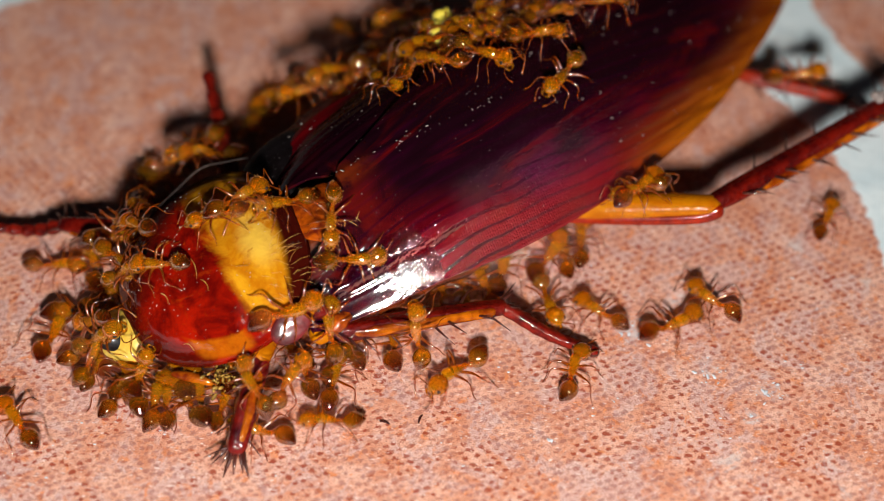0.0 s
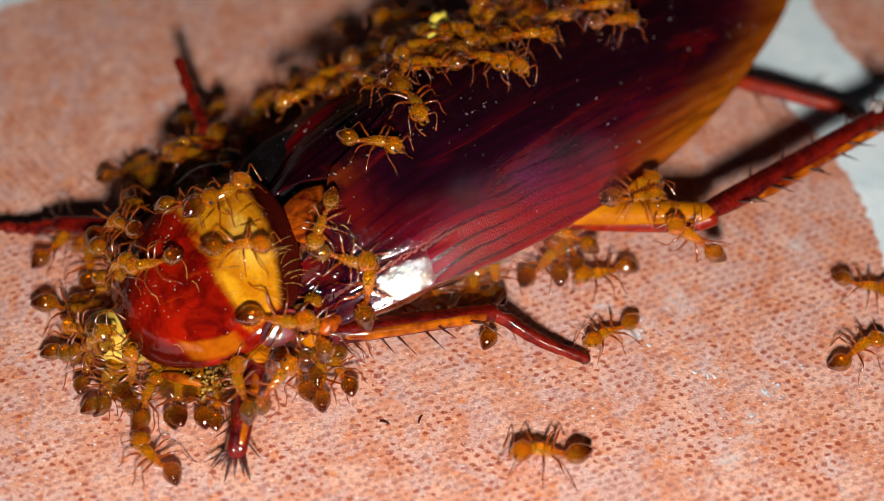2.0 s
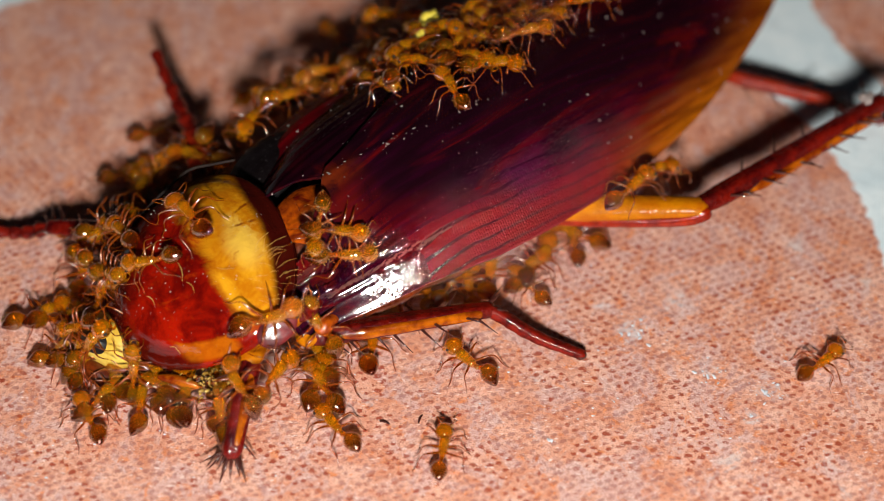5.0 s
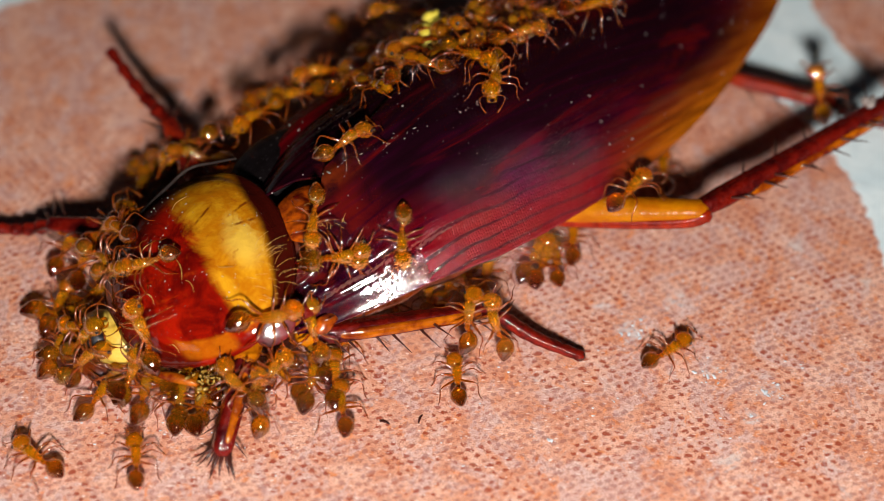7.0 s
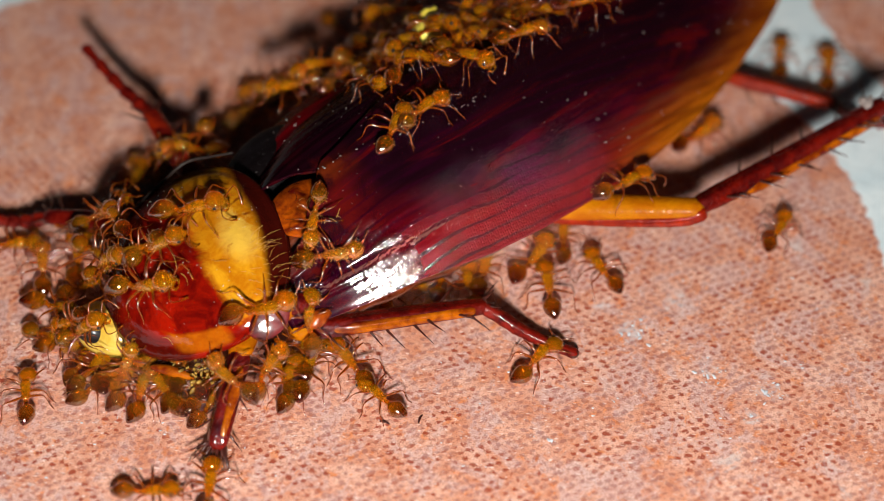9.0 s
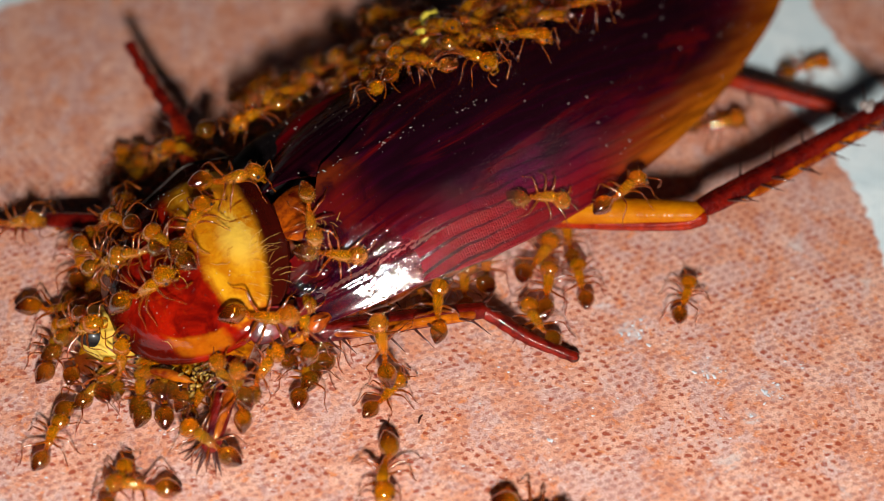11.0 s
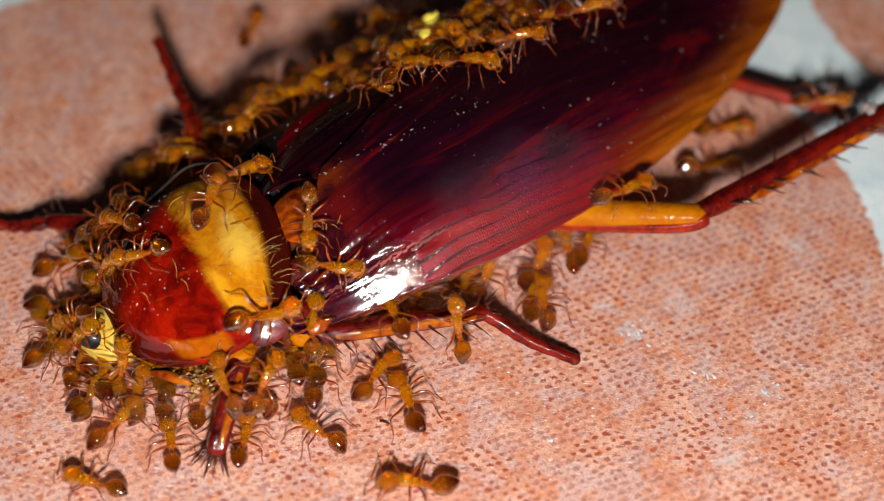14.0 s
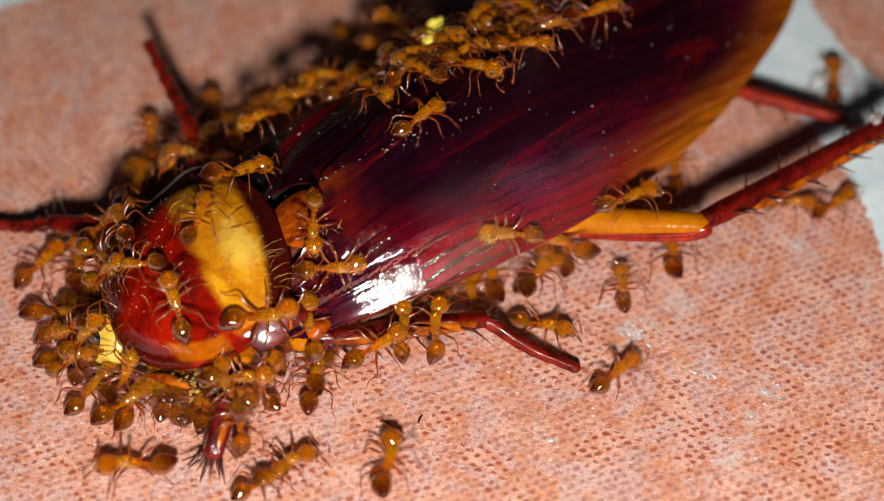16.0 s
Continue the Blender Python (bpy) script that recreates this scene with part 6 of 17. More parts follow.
    crawl(12, [
        k(0, 0.49, -7.01, 0, 0, 0, -142), k(0.25, 0.57, -8.05, 0, 0, 0, -74), k(0.5, 0.66, -9.07, 0, 0, 0, 6), k(0.75, 0.63, -13.37, 0, 0, 0, -47),
        k(1, 0.61, -17.33, 0, 0, 0, -90), k(1.5, 0.59, -17.65, 0, 0, 0, -90), k(2, 0.32, -17.63, 0, 0, 0, -90), k(2.5, 0.91, -18.27, 0, 0, 0, -91),
        k(3, 0.84, -18.47, 0, 0, 0, -91), k(3.5, 0.68, -17.83, 0, 0, 0, -90), k(4, 0.84, -18.37, 0, 0, 0, -91), k(4.42, 0.55, -18.52, 0, 0, 0, -90),
        k(4.83, 0.55, -18.44, 0, 0, 0, -90), k(5.25, 0.6, -18.39, 0, 0, 0, -90), k(5.67, 0.62, -18.63, 0, 0, 0, -90), k(6.08, 0.22, -18.32, 0, 0, 0, -90),
        k(6.5, 0.23, -18.42, 0, 0, 0, -90), k(7, -0.35, -18.08, 0, 0, 0, -90), k(7.5, -0.38, -18.14, 0, 0, 0, -90), k(8, -0.82, -18.3, 0, 0, 0, -90),
        k(8.5, -0.75, -18.46, 0, 0, 0, -90), k(9, -1.32, -17.98, 0, 0, 0, -89), k(9.42, -1.34, -16.61, 0, 0, 0, -91), k(9.83, -1.79, -15.58, 0, 0, 0, -92),
        k(10.25, -1.73, -14.19, 0, 0, 0, -93), k(10.67, -2.12, -13.32, 0, 0, 0, -95), k(11.08, -2.33, -11.57, 0, 0, 0, -96),
        k(11.5, -2.69, -10.57, 0, 0, 0, -97), k(11.75, -0.26, -10.71, 0, 0, 0, -140), k(12, 2.17, -10.84, 0, 0, 0, 168),
        k(12.25, 4.77, -8.78, 0, 0, 0, 174), k(12.5, 7.47, -6.62, 0, 0, 0, 180), k(12.75, 6.75, -6.19, 0, 0, 0, 138), k(13, 6.03, -5.76, 0, 0, 0, 103),
        k(13.25, 5.09, -5.5, 0, 0, 0, 122), k(13.5, 4.1, -5.76, 0.68, -13, -6, 143), k(13.75, 1.34, -6.81, 0, 0, 0, 124), k(14, -1.4, -8.34, 0, 0, 0, 107),
        k(14.5, -1.28, -8.4, 0, 0, 0, 145), k(14.75, -0.11, -6.12, 0, 0, 0, 115), k(15, 1.06, -5.22, 1.89, 10, -26, 88), k(15.17, 0.96, -3.02, 0, 0, 0, 40),
        k(15.33, 0.8, -2.29, 0, 0, 0, -29), k(15.5, 0.59, -3.13, 1.98, -2, 63, -61), k(15.75, 2.86, -0.43, 0, -7, 10, -127),
        k(16, 4.96, -0.87, 1.87, -46, -18, 170),
    ])
    crawl(13, [
        k(0, 5.43, -6.75, 0, 0, 0, 75), k(0.25, 4.97, -6.3, 0, 0, 0, 69), k(0.5, 4.5, -5.85, 0, 0, 0, 63), k(0.75, 3.78, -5.8, 0, 0, 0, 84),
        k(1, 3.07, -5.76, 0, 0, 0, 105), k(1.25, 2, -4.77, 0, 0, 0, 101), k(1.5, 0.87, -5.28, 1.94, 5, -21, 98), k(1.75, 1.14, -3.13, 0, 0, 0, 93),
        k(2, 1.37, -2.48, 0, 0, 0, 89), k(2.25, -0.92, -5.55, 2.05, 2, -18, 108), k(2.5, -3.1, -6.78, 1.88, -18, -23, 134),
        k(2.75, -2.3, -5.02, 0, 0, 0, 120), k(3, -1.39, -4.66, 0, 0, 0, 115), k(3.25, -2.22, -5.83, 0, 0, 0, 120), k(3.5, -3.04, -6.97, 0, 0, 0, 126),
        k(3.75, -1.35, -6.73, 0, 0, 0, 160), k(4, 0.36, -6.49, 0, 0, 0, -159), k(4.42, 0.71, -6.52, 0, 0, 0, 175), k(4.83, 1.02, -6.45, 0, 0, 0, 150),
        k(5.25, 1.11, -6.28, 0, 0, 0, 127), k(5.67, 1.55, -6.31, 0, 0, 0, 108), k(6.08, 1.73, -6.55, 0, 0, 0, 90), k(6.5, 1.94, -6.35, 0, 0, 0, 73),
        k(6.75, 1.47, -5.06, 0, 0, 0, 81), k(7, 0.94, -5.22, 1.88, 17, -23, 87), k(7.5, 0.52, -4.06, 0, 0, 0, 94), k(8, 0.48, -5.43, 1.82, 15, -51, 86),
        k(8.25, 2.1, -4.9, 1.65, 11, -43, 99), k(8.5, 3.87, -3.21, 0, 0, 0, 104), k(8.75, 3.88, -5.34, 0.81, 8, -19, 76), k(9, 4.01, -6.17, 0, 0, 0, 50),
        k(9.42, 3.76, -5.53, 0, 0, 0, 66), k(9.83, 4.12, -5.63, 0.44, 3, -23, 78), k(10.25, 3.91, -5.65, 0.56, 1, -19, 95),
        k(10.67, 4.08, -5.51, 0.72, 3, -10, 109), k(11.08, 3.98, -4.31, 0, 0, 0, 125), k(11.5, 3.95, -4.34, 0, 0, 0, 143),
        k(11.75, 5.77, -4.75, 0, 0, 0, 155), k(12, 7.59, -5.17, 0, 0, 0, 167), k(12.25, 8.54, -2.47, 0, 0, 0, 120), k(12.5, 9.13, -1.63, 2.38, -11, -63, 96),
        k(12.75, 7.25, -1.48, 0, 0, 0, 125), k(13, 5.04, -3.26, 0, 0, 0, 180), k(13.5, 4.92, -3.26, 0, 0, 0, 180), k(14, 4.31, -3.15, 0, 0, 0, 96),
        k(14.5, 4.21, -3.58, 0, 0, 0, 143), k(14.75, 5.03, -1.94, 0, 0, 0, 84), k(15, 5.87, -0.26, 0, 0, 0, 25), k(15.25, 5.35, -0.74, 0, 0, 0, 36),
        k(15.5, 4.84, -1.22, 0, 0, 0, 46), k(16, 4.33, -1.54, 0, 0, 0, 46),
    ])
    crawl(14, [
        k(0, 5.36, -0.47, 0, 0, 0, 95), k(0.5, 5.82, -0.69, 0, 0, 0, 103), k(1, 5.02, -0.69, 0, 0, 0, 72), k(1.25, 6.33, -3.13, 0, 0, 0, 87),
        k(1.5, 7.59, -5.47, 0, 0, 0, 103), k(1.75, 7.31, -5.17, 0, 0, 0, 152), k(2, 7.03, -4.88, 0, 0, 0, -151), k(2.5, 6.48, -5.57, 0, 0, 0, 180),
        k(3, 6.37, -5.47, 0, 0, 0, 174), k(3.25, 5.76, -4.73, 0, 0, 0, 171), k(3.5, 5.15, -3.97, 0, 0, 0, 167), k(3.75, 4.17, -3.33, 0, 0, 0, 161),
        k(4, 3.19, -2.69, 0, 0, 0, 155), k(4.42, 3.15, -2.43, 0, 0, 0, 142), k(4.83, 3.57, -2.44, 0, 0, 0, 130), k(5.25, 3.9, -1.81, 0, 0, 0, 119),
        k(5.67, 4.46, -2.14, 0, 0, 0, 109), k(6.08, 4.59, -1.42, 0, 0, 0, 100), k(6.5, 4.73, -1.42, 0, 0, 0, 91), k(7, 4.99, -0.94, 0, 0, 0, 91),
        k(7.25, 5.74, -0.94, 0, 0, 0, 91), k(7.5, 6.48, -0.94, 0, 0, 0, 91), k(7.75, 8.47, -0.44, 0, 0, 0, 104), k(8, 10.49, 0.06, 0, 0, 0, 119),
        k(8.5, 10.45, -0.1, 0, 0, 0, 129), k(8.75, 12.69, 0.37, 0, 0, 0, 91), k(9, 14.96, 0.85, 0, 0, 0, 60), k(9.42, 14.05, -0.23, 0, 0, 0, 62),
        k(9.83, 13.09, -0.94, 0, 0, 0, 65), k(10.25, 12.23, -1.84, 0, 0, 0, 67), k(10.67, 11.28, -2.22, 0, 0, 0, 69), k(11.08, 10.25, -3.16, 0, 0, 0, 71),
        k(11.5, 9.25, -3.79, 0, 0, 0, 73), k(11.75, 10.35, -2.07, 0, 0, 0, 81), k(12, 11.49, -0.3, 0, 0, 0, 88), k(12.25, 11.97, -1.27, 3.15, -31, -58, 156),
        k(12.5, 13.03, -0.08, 3.67, -15, -24, 154), k(12.75, 12.11, 3.67, 0, 0, 0, 146), k(13, 10.24, 4.12, 0, 0, 0, 153),
        k(13.5, 10.72, 3.77, 0, 0, 0, 153), k(13.75, 8.08, -0.75, 3.06, -37, -39, 126), k(14, 6.43, 0.12, 0, 0, 0, 71),
        k(14.25, 6.87, -1.06, 2.04, 27, -60, 46), k(14.5, 7.46, -1.05, 2.61, 34, -56, 38), k(15, 8.02, -1.3, 2.21, 53, -42, 16),
        k(15.25, 7.36, -0.04, 0, 0, 0, 71), k(15.5, 6.39, -0.63, 0, 0, 0, 95), k(15.75, 7.1, -1.5, 0, 0, 0, 91), k(16, 7.8, -2.36, 0, 0, 0, 88),
    ])
    crawl(15, [
        k(0, 4.54, -3.31, 0, 0, 0, -76), k(0.25, 4.26, -2.28, 0, 0, 0, -84), k(0.5, 3.97, -1.22, 0, 0, 0, -92), k(0.75, 4.97, 0.45, 0, 0, 0, -139),
        k(1, 5.73, 0.01, 2.46, -41, -13, 165), k(1.25, 5.64, -0.22, 0, 0, 0, 114), k(1.5, 5.3, -2.52, 0, 0, 0, 83), k(1.75, 5.26, -1.58, 0, 0, 0, 83),
        k(2, 5.22, -0.62, 0, 0, 0, 84), k(2.25, 8.2, -0.12, 0, 0, 0, 61), k(2.5, 11.2, 0.38, 0, 0, 0, 35), k(2.75, 8.43, 0.38, 0, 0, 0, 30),
        k(3, 5.66, 0.39, 0, 0, 0, 25), k(3.25, 3.19, -0.12, 0, 0, 0, 58), k(3.5, 0.68, -3.59, 3.58, 24, -32, 80), k(3.75, 2.88, -2.41, 3.28, 37, -3, 46),
        k(4, 5.27, -0.25, 1.92, 63, 0, -5), k(4.42, 6.46, -0.14, 2.9, 38, -9, -7), k(4.83, 8.41, 0.83, 3.07, -24, 2, 14), k(5.25, 10.62, 4.86, 0, 0, 0, 0),
        k(5.67, 12.41, 5.92, 0, 0, 0, 0), k(6.08, 13.97, 7.52, 0, 0, 0, 0), k(6.5, 15.71, 8.47, 0, 0, 0, 0), k(6.75, 16.87, 9.13, 0, 0, 0, 54),
        k(7, 17.39, 7.73, 2.01, -3, -19, 93), k(7.25, 17.22, 10.67, 0, 0, 0, 54), k(7.5, 16.38, 11.55, 0, 0, 0, 0), k(7.75, 17.34, 11.55, 0, 0, 0, 50),
        k(8, 18.31, 11.55, 0, 0, 0, 82), k(8.5, 19.01, 10.77, 0, 0, 0, 75), k(9, 18.66, 11.16, 0, 0, 0, 81), k(9.42, 19.63, 11.13, 0, 0, 0, 71),
        k(9.83, 20.96, 11, 0, 0, 0, 60), k(10.25, 22.56, 11.54, 0, 0, 0, 49), k(10.67, 23.85, 11.25, 0, 0, 0, 36), k(11.08, 24.75, 10.82, 0, 0, 0, 20),
        k(11.5, 26.2, 11.16, 0, 0, 0, 0), k(11.75, 22.25, 10.57, 0, 0, 0, 0), k(12, 18.35, 9.99, 0, 0, 0, 0), k(12.5, 18.27, 7.53, 1.29, 19, -3, 2),
        k(12.75, 16.99, 7.62, 1.22, 21, -29, 37), k(13, 16.03, 8.85, 0, 0, 0, 83), k(13.25, 14.68, 7.72, 0, 0, 0, 50), k(13.5, 13.36, 6.62, 0, 0, 0, 0),
        k(14, 13.4, 6.98, 0, 0, 0, 0), k(14.25, 14.67, 7.9, 2.04, 26, -17, 18), k(14.5, 17.15, 13.16, 0, 0, 0, 51), k(14.75, 16.6, 12.15, 0, 0, 0, 56),
        k(15, 16.06, 11.16, 0, 0, 0, 62), k(15.5, 16.83, 10.77, 0, 0, 0, 0), k(15.75, 17.82, 10.57, 0, 0, 0, 50), k(16, 18.82, 10.38, 0, 0, 0, 81),
    ])
    crawl(16, [
        k(0, 6.62, -3.73, 0, 0, 0, 143), k(0.25, 4.25, -4.19, 0, 0, 0, 143), k(0.5, 1.9, -4.64, 0, 0, 0, 144), k(0.75, 0.89, -2.29, 0, 0, 0, 121),
        k(1, -0.16, -3.31, 4.11, 8, -40, 105), k(1.25, -0.66, -2.73, 4.8, 27, -23, 67), k(1.5, -1.16, -2.15, 5.51, 45, -7, 37),
        k(1.75, 1.97, -1.8, 4.3, 25, -30, 88), k(2, 5.34, -0.44, 1.94, -60, -25, 167), k(2.25, 5.22, -0.78, 3.19, -35, -23, 175),
        k(2.5, 5.2, -0.3, 3.53, -33, -21, -170), k(2.75, 6.83, 0.38, 3.04, -11, -8, 171), k(3, 8.38, 0.48, 3.21, 6, 11, 146),
        k(3.5, 8.63, 0.55, 3.12, 20, -1, -164), k(4, 7.9, 0.5, 3.19, 9, 10, 161), k(4.42, 7.9, 0.87, 3.03, 11, 6, 147), k(4.83, 9.13, 4, 0, 0, 0, 144),
        k(5.25, 8.97, 4.01, 0, 0, 0, 129), k(5.67, 9.39, 3.92, 0, 0, 0, 115), k(6.08, 9.22, 3.7, 0, 0, 0, 104), k(6.5, 9.72, 4.12, 0, 0, 0, 93),
        k(7, 10.14, 4.47, 0, 0, 0, 93), k(7.25, 9.68, -0.24, 3.49, -1, -12, 53), k(7.5, 9.98, -1.02, 2.81, 59, -6, -9), k(8, 9.15, -1.11, 2.66, 47, -24, 5),
        k(8.25, 8.62, -0.31, 0, 0, 0, 61), k(8.5, 7.66, -1.74, 0, 0, 0, 90), k(9, 6.9, -1.39, 0, 0, 0, 121), k(9.42, 6.42, -1.31, 0, 0, 0, 116),
        k(9.83, 6.33, -1.47, 0, 0, 0, 111), k(10.25, 6.4, -1.78, 0, 0, 0, 107), k(10.67, 5.9, -1.92, 0, 0, 0, 103), k(11.08, 5.96, -2.09, 0, 0, 0, 99),
        k(11.5, 5.53, -2.17, 0, 0, 0, 95), k(11.75, 7.16, -1.83, 0, 0, 0, 82), k(12, 8.8, -1.49, 0, 0, 0, 70), k(12.25, 8.64, -1.52, 2.87, -9, -61, 87),
        k(12.5, 9.41, 3.42, 0, 0, 0, 93), k(12.75, 7.25, -0.58, 3.13, -12, -14, 97), k(13, 5.76, -0.82, 2.16, -36, -56, 114),
        k(13.25, 5.66, 0.31, 0, 0, 0, 99), k(13.5, 5.34, -0.37, 0, 0, 0, 103), k(13.75, 4.56, -1.6, 0, 0, 0, 96), k(14, 3.8, -2.8, 0, 0, 0, 88),
        k(14.17, 3.61, -8.11, 0, 0, 0, 34), k(14.33, 3.45, -12.93, 0, 0, 0, -34), k(14.5, 3.3, -17.33, 0, 0, 0, -92), k(15, 2.99, -17.77, 0, 0, 0, -92),
        k(15.5, 2.8, -17.09, 0, 0, 0, -92), k(15.75, 4.93, -12.25, 0, 0, 0, -29), k(16, 7.28, -6.91, 0, 0, 0, 44),
    ])
    crawl(17, [
        k(0, 9.85, -4.52, 0, 0, 0, 24), k(0.17, 8.8, -4.66, 0, 0, 0, -49), k(0.33, 7.75, -4.79, 0, 0, 0, -102), k(0.5, 6.71, -4.92, 0, 0, 0, -156),
        k(0.75, 6.77, -4.5, 0, 0, 0, 132), k(1, 6.84, -4.07, 0, 0, 0, 79), k(1.25, 8.14, -6.43, 0, 0, 0, 80), k(1.5, 9.38, -8.7, 0, 0, 0, 81),
        k(1.75, 6.73, -9.8, 0, 0, 0, 123), k(2, 4.13, -10.88, 0, 0, 0, 174), k(2.25, 4, -14.21, 0, 0, 0, -135), k(2.5, 3.87, -17.33, 0, 0, 0, -92),
        k(3, 3.51, -17.59, 0, 0, 0, -92), k(3.5, 3.67, -17.02, 0, 0, 0, -92), k(4, 3.52, -16.93, 0, 0, 0, -92), k(4.42, 3.56, -17.03, 0, 0, 0, -92),
        k(4.83, 3.59, -17.32, 0, 0, 0, -92), k(5.25, 3.42, -17.43, 0, 0, 0, -92), k(5.67, 3.15, -17.32, 0, 0, 0, -92), k(6.08, 3.17, -17.51, 0, 0, 0, -92),
        k(6.5, 3.21, -17.54, 0, 0, 0, -92), k(7, 3.13, -18.12, 0, 0, 0, -92), k(7.5, 3.14, -17.88, 0, 0, 0, -92), k(8, 3.05, -17.41, 0, 0, 0, -92),
        k(8.5, 2.74, -17.48, 0, 0, 0, -92), k(9, 3.31, -17.74, 0, 0, 0, -92), k(9.42, 3.12, -17.18, 0, 0, 0, -78), k(9.83, 3.28, -16.35, 0, 0, 0, -64),
        k(10.25, 3.6, -15.65, 0, 0, 0, -50), k(10.67, 3.34, -14.8, 0, 0, 0, -34), k(11.08, 3.69, -13.54, 0, 0, 0, -17), k(11.5, 3.45, -12.93, 0, 0, 0, 0),
        k(11.75, 3.37, -15.18, 0, 0, 0, -50), k(12, 3.3, -17.33, 0, 0, 0, -92), k(12.5, 3.61, -16.86, 0, 0, 0, -92), k(13, 3.03, -17.25, 0, 0, 0, -92),
        k(13.5, 2.43, -17.91, 0, 0, 0, -91), k(14, 2.19, -17.84, 0, 0, 0, -91), k(14.5, 1.82, -17.54, 0, 0, 0, -91), k(15, 1.68, -17.02, 0, 0, 0, -91),
        k(15.5, 1.78, -17.48, 0, 0, 0, -91), k(16, 1.91, -16.92, 0, 0, 0, -91),
    ])
    crawl(18, [
        k(0, 11.46, -3.12, 0, 0, 0, 142), k(0.25, 10.86, -2.49, 0, 0, 0, 162), k(0.5, 10.26, -1.86, 0, 0, 0, -176), k(1, 10.01, -0.9, 0, 0, 0, 130),
        k(1.25, 10.65, -1.25, 0, 0, 0, 71), k(1.5, 11.29, -1.59, 0, 0, 0, 6), k(1.67, 9.86, -1.63, 0, 0, 0, -62), k(1.83, 8.42, -1.67, 0, 0, 0, -108),
        k(2, 6.99, -1.7, 0, 0, 0, -161), k(2.25, 7.01, -1.72, 0, 0, 0, 134), k(2.5, 7.03, -1.73, 0, 0, 0, 86), k(2.75, 5.45, -2.2, 0, 0, 0, 112),
        k(3, 3.88, -2.66, 0, 0, 0, 143), k(3.25, 1.3, -4.88, 1.93, -7, -27, 127), k(3.5, -1.1, -5.65, 2.02, 4, -9, 98), k(3.75, 1.33, -2.51, 0, 0, 0, 73),
        k(4, 3.86, -0.9, 0, 0, 0, 46), k(4.42, 3.79, -1.1, 0, 0, 0, 50), k(4.83, 3.72, -1.48, 0, 0, 0, 53), k(5.25, 3.83, -1.16, 0, 0, 0, 56),
        k(5.67, 3.5, -1.52, 0, 0, 0, 59), k(6.08, 3.32, -1.9, 0, 0, 0, 62), k(6.5, 3.47, -1.7, 0, 0, 0, 64), k(6.75, 2.84, -2.85, 0, 0, 0, 85),
        k(7, 2.17, -5.05, 1.41, -15, -41, 116), k(7.25, 0.96, -5.07, 0, 0, 0, 102), k(7.5, -0.29, -6.15, 0, 0, 0, 98), k(7.75, -0.53, -5.27, 0, 0, 0, 98),
        k(8, -0.76, -5.74, 1.82, 1, -57, 104), k(8.25, -2.1, -4.95, 0, 0, 0, 57), k(8.5, -3.42, -5.52, 0, 0, 0, 0), k(8.75, -4.88, -6.42, 0, 0, 0, 47),
        k(9, -6.32, -7.3, 0, 0, 0, 85), k(9.42, -6.49, -6.8, 0, 0, 0, 87), k(9.83, -6.25, -7.15, 0, 0, 0, 88), k(10.25, -6.11, -6.4, 0, 0, 0, 89),
        k(10.67, -6.14, -6.06, 0, 0, 0, 91), k(11.08, -5.48, -6.25, 0, 0, 0, 92), k(11.5, -5.66, -5.84, 0, 0, 0, 93), k(11.75, -6.16, -6.89, 0, 0, 0, 127),
        k(12, -6.64, -7.91, 0, 0, 0, 168), k(12.25, -7.64, -7.77, 0, 0, 0, 168), k(12.5, -8.33, -9.03, 1.99, -32, -9, 174),
        k(12.75, -8.26, -9.51, 1.57, -19, -38, 141), k(13, -8.34, -9.22, 0, 0, 0, 95), k(13.25, -7.32, -9.22, 0, 0, 0, 110),
        k(13.5, -6.3, -9.22, 0, 0, 0, 127), k(13.75, -6.87, -8.43, 0, 0, 0, 119), k(14, -7.46, -7.64, 0, 0, 0, 110), k(14.25, -9.96, -7.61, 0, 0, 0, 99),
        k(14.5, -12.47, -7.59, 0, 0, 0, 88), k(14.75, -9.11, -9.15, 1.41, -7, -16, 95), k(15, -6.27, -8.71, 0, 0, 0, 102),
        k(15.25, -7.2, -8.57, 0, 0, 0, 102), k(15.5, -7.9, -9.54, 1.6, -3, -27, 103), k(16, -8.05, -9.91, 1.36, 12, -20, 91),
    ])
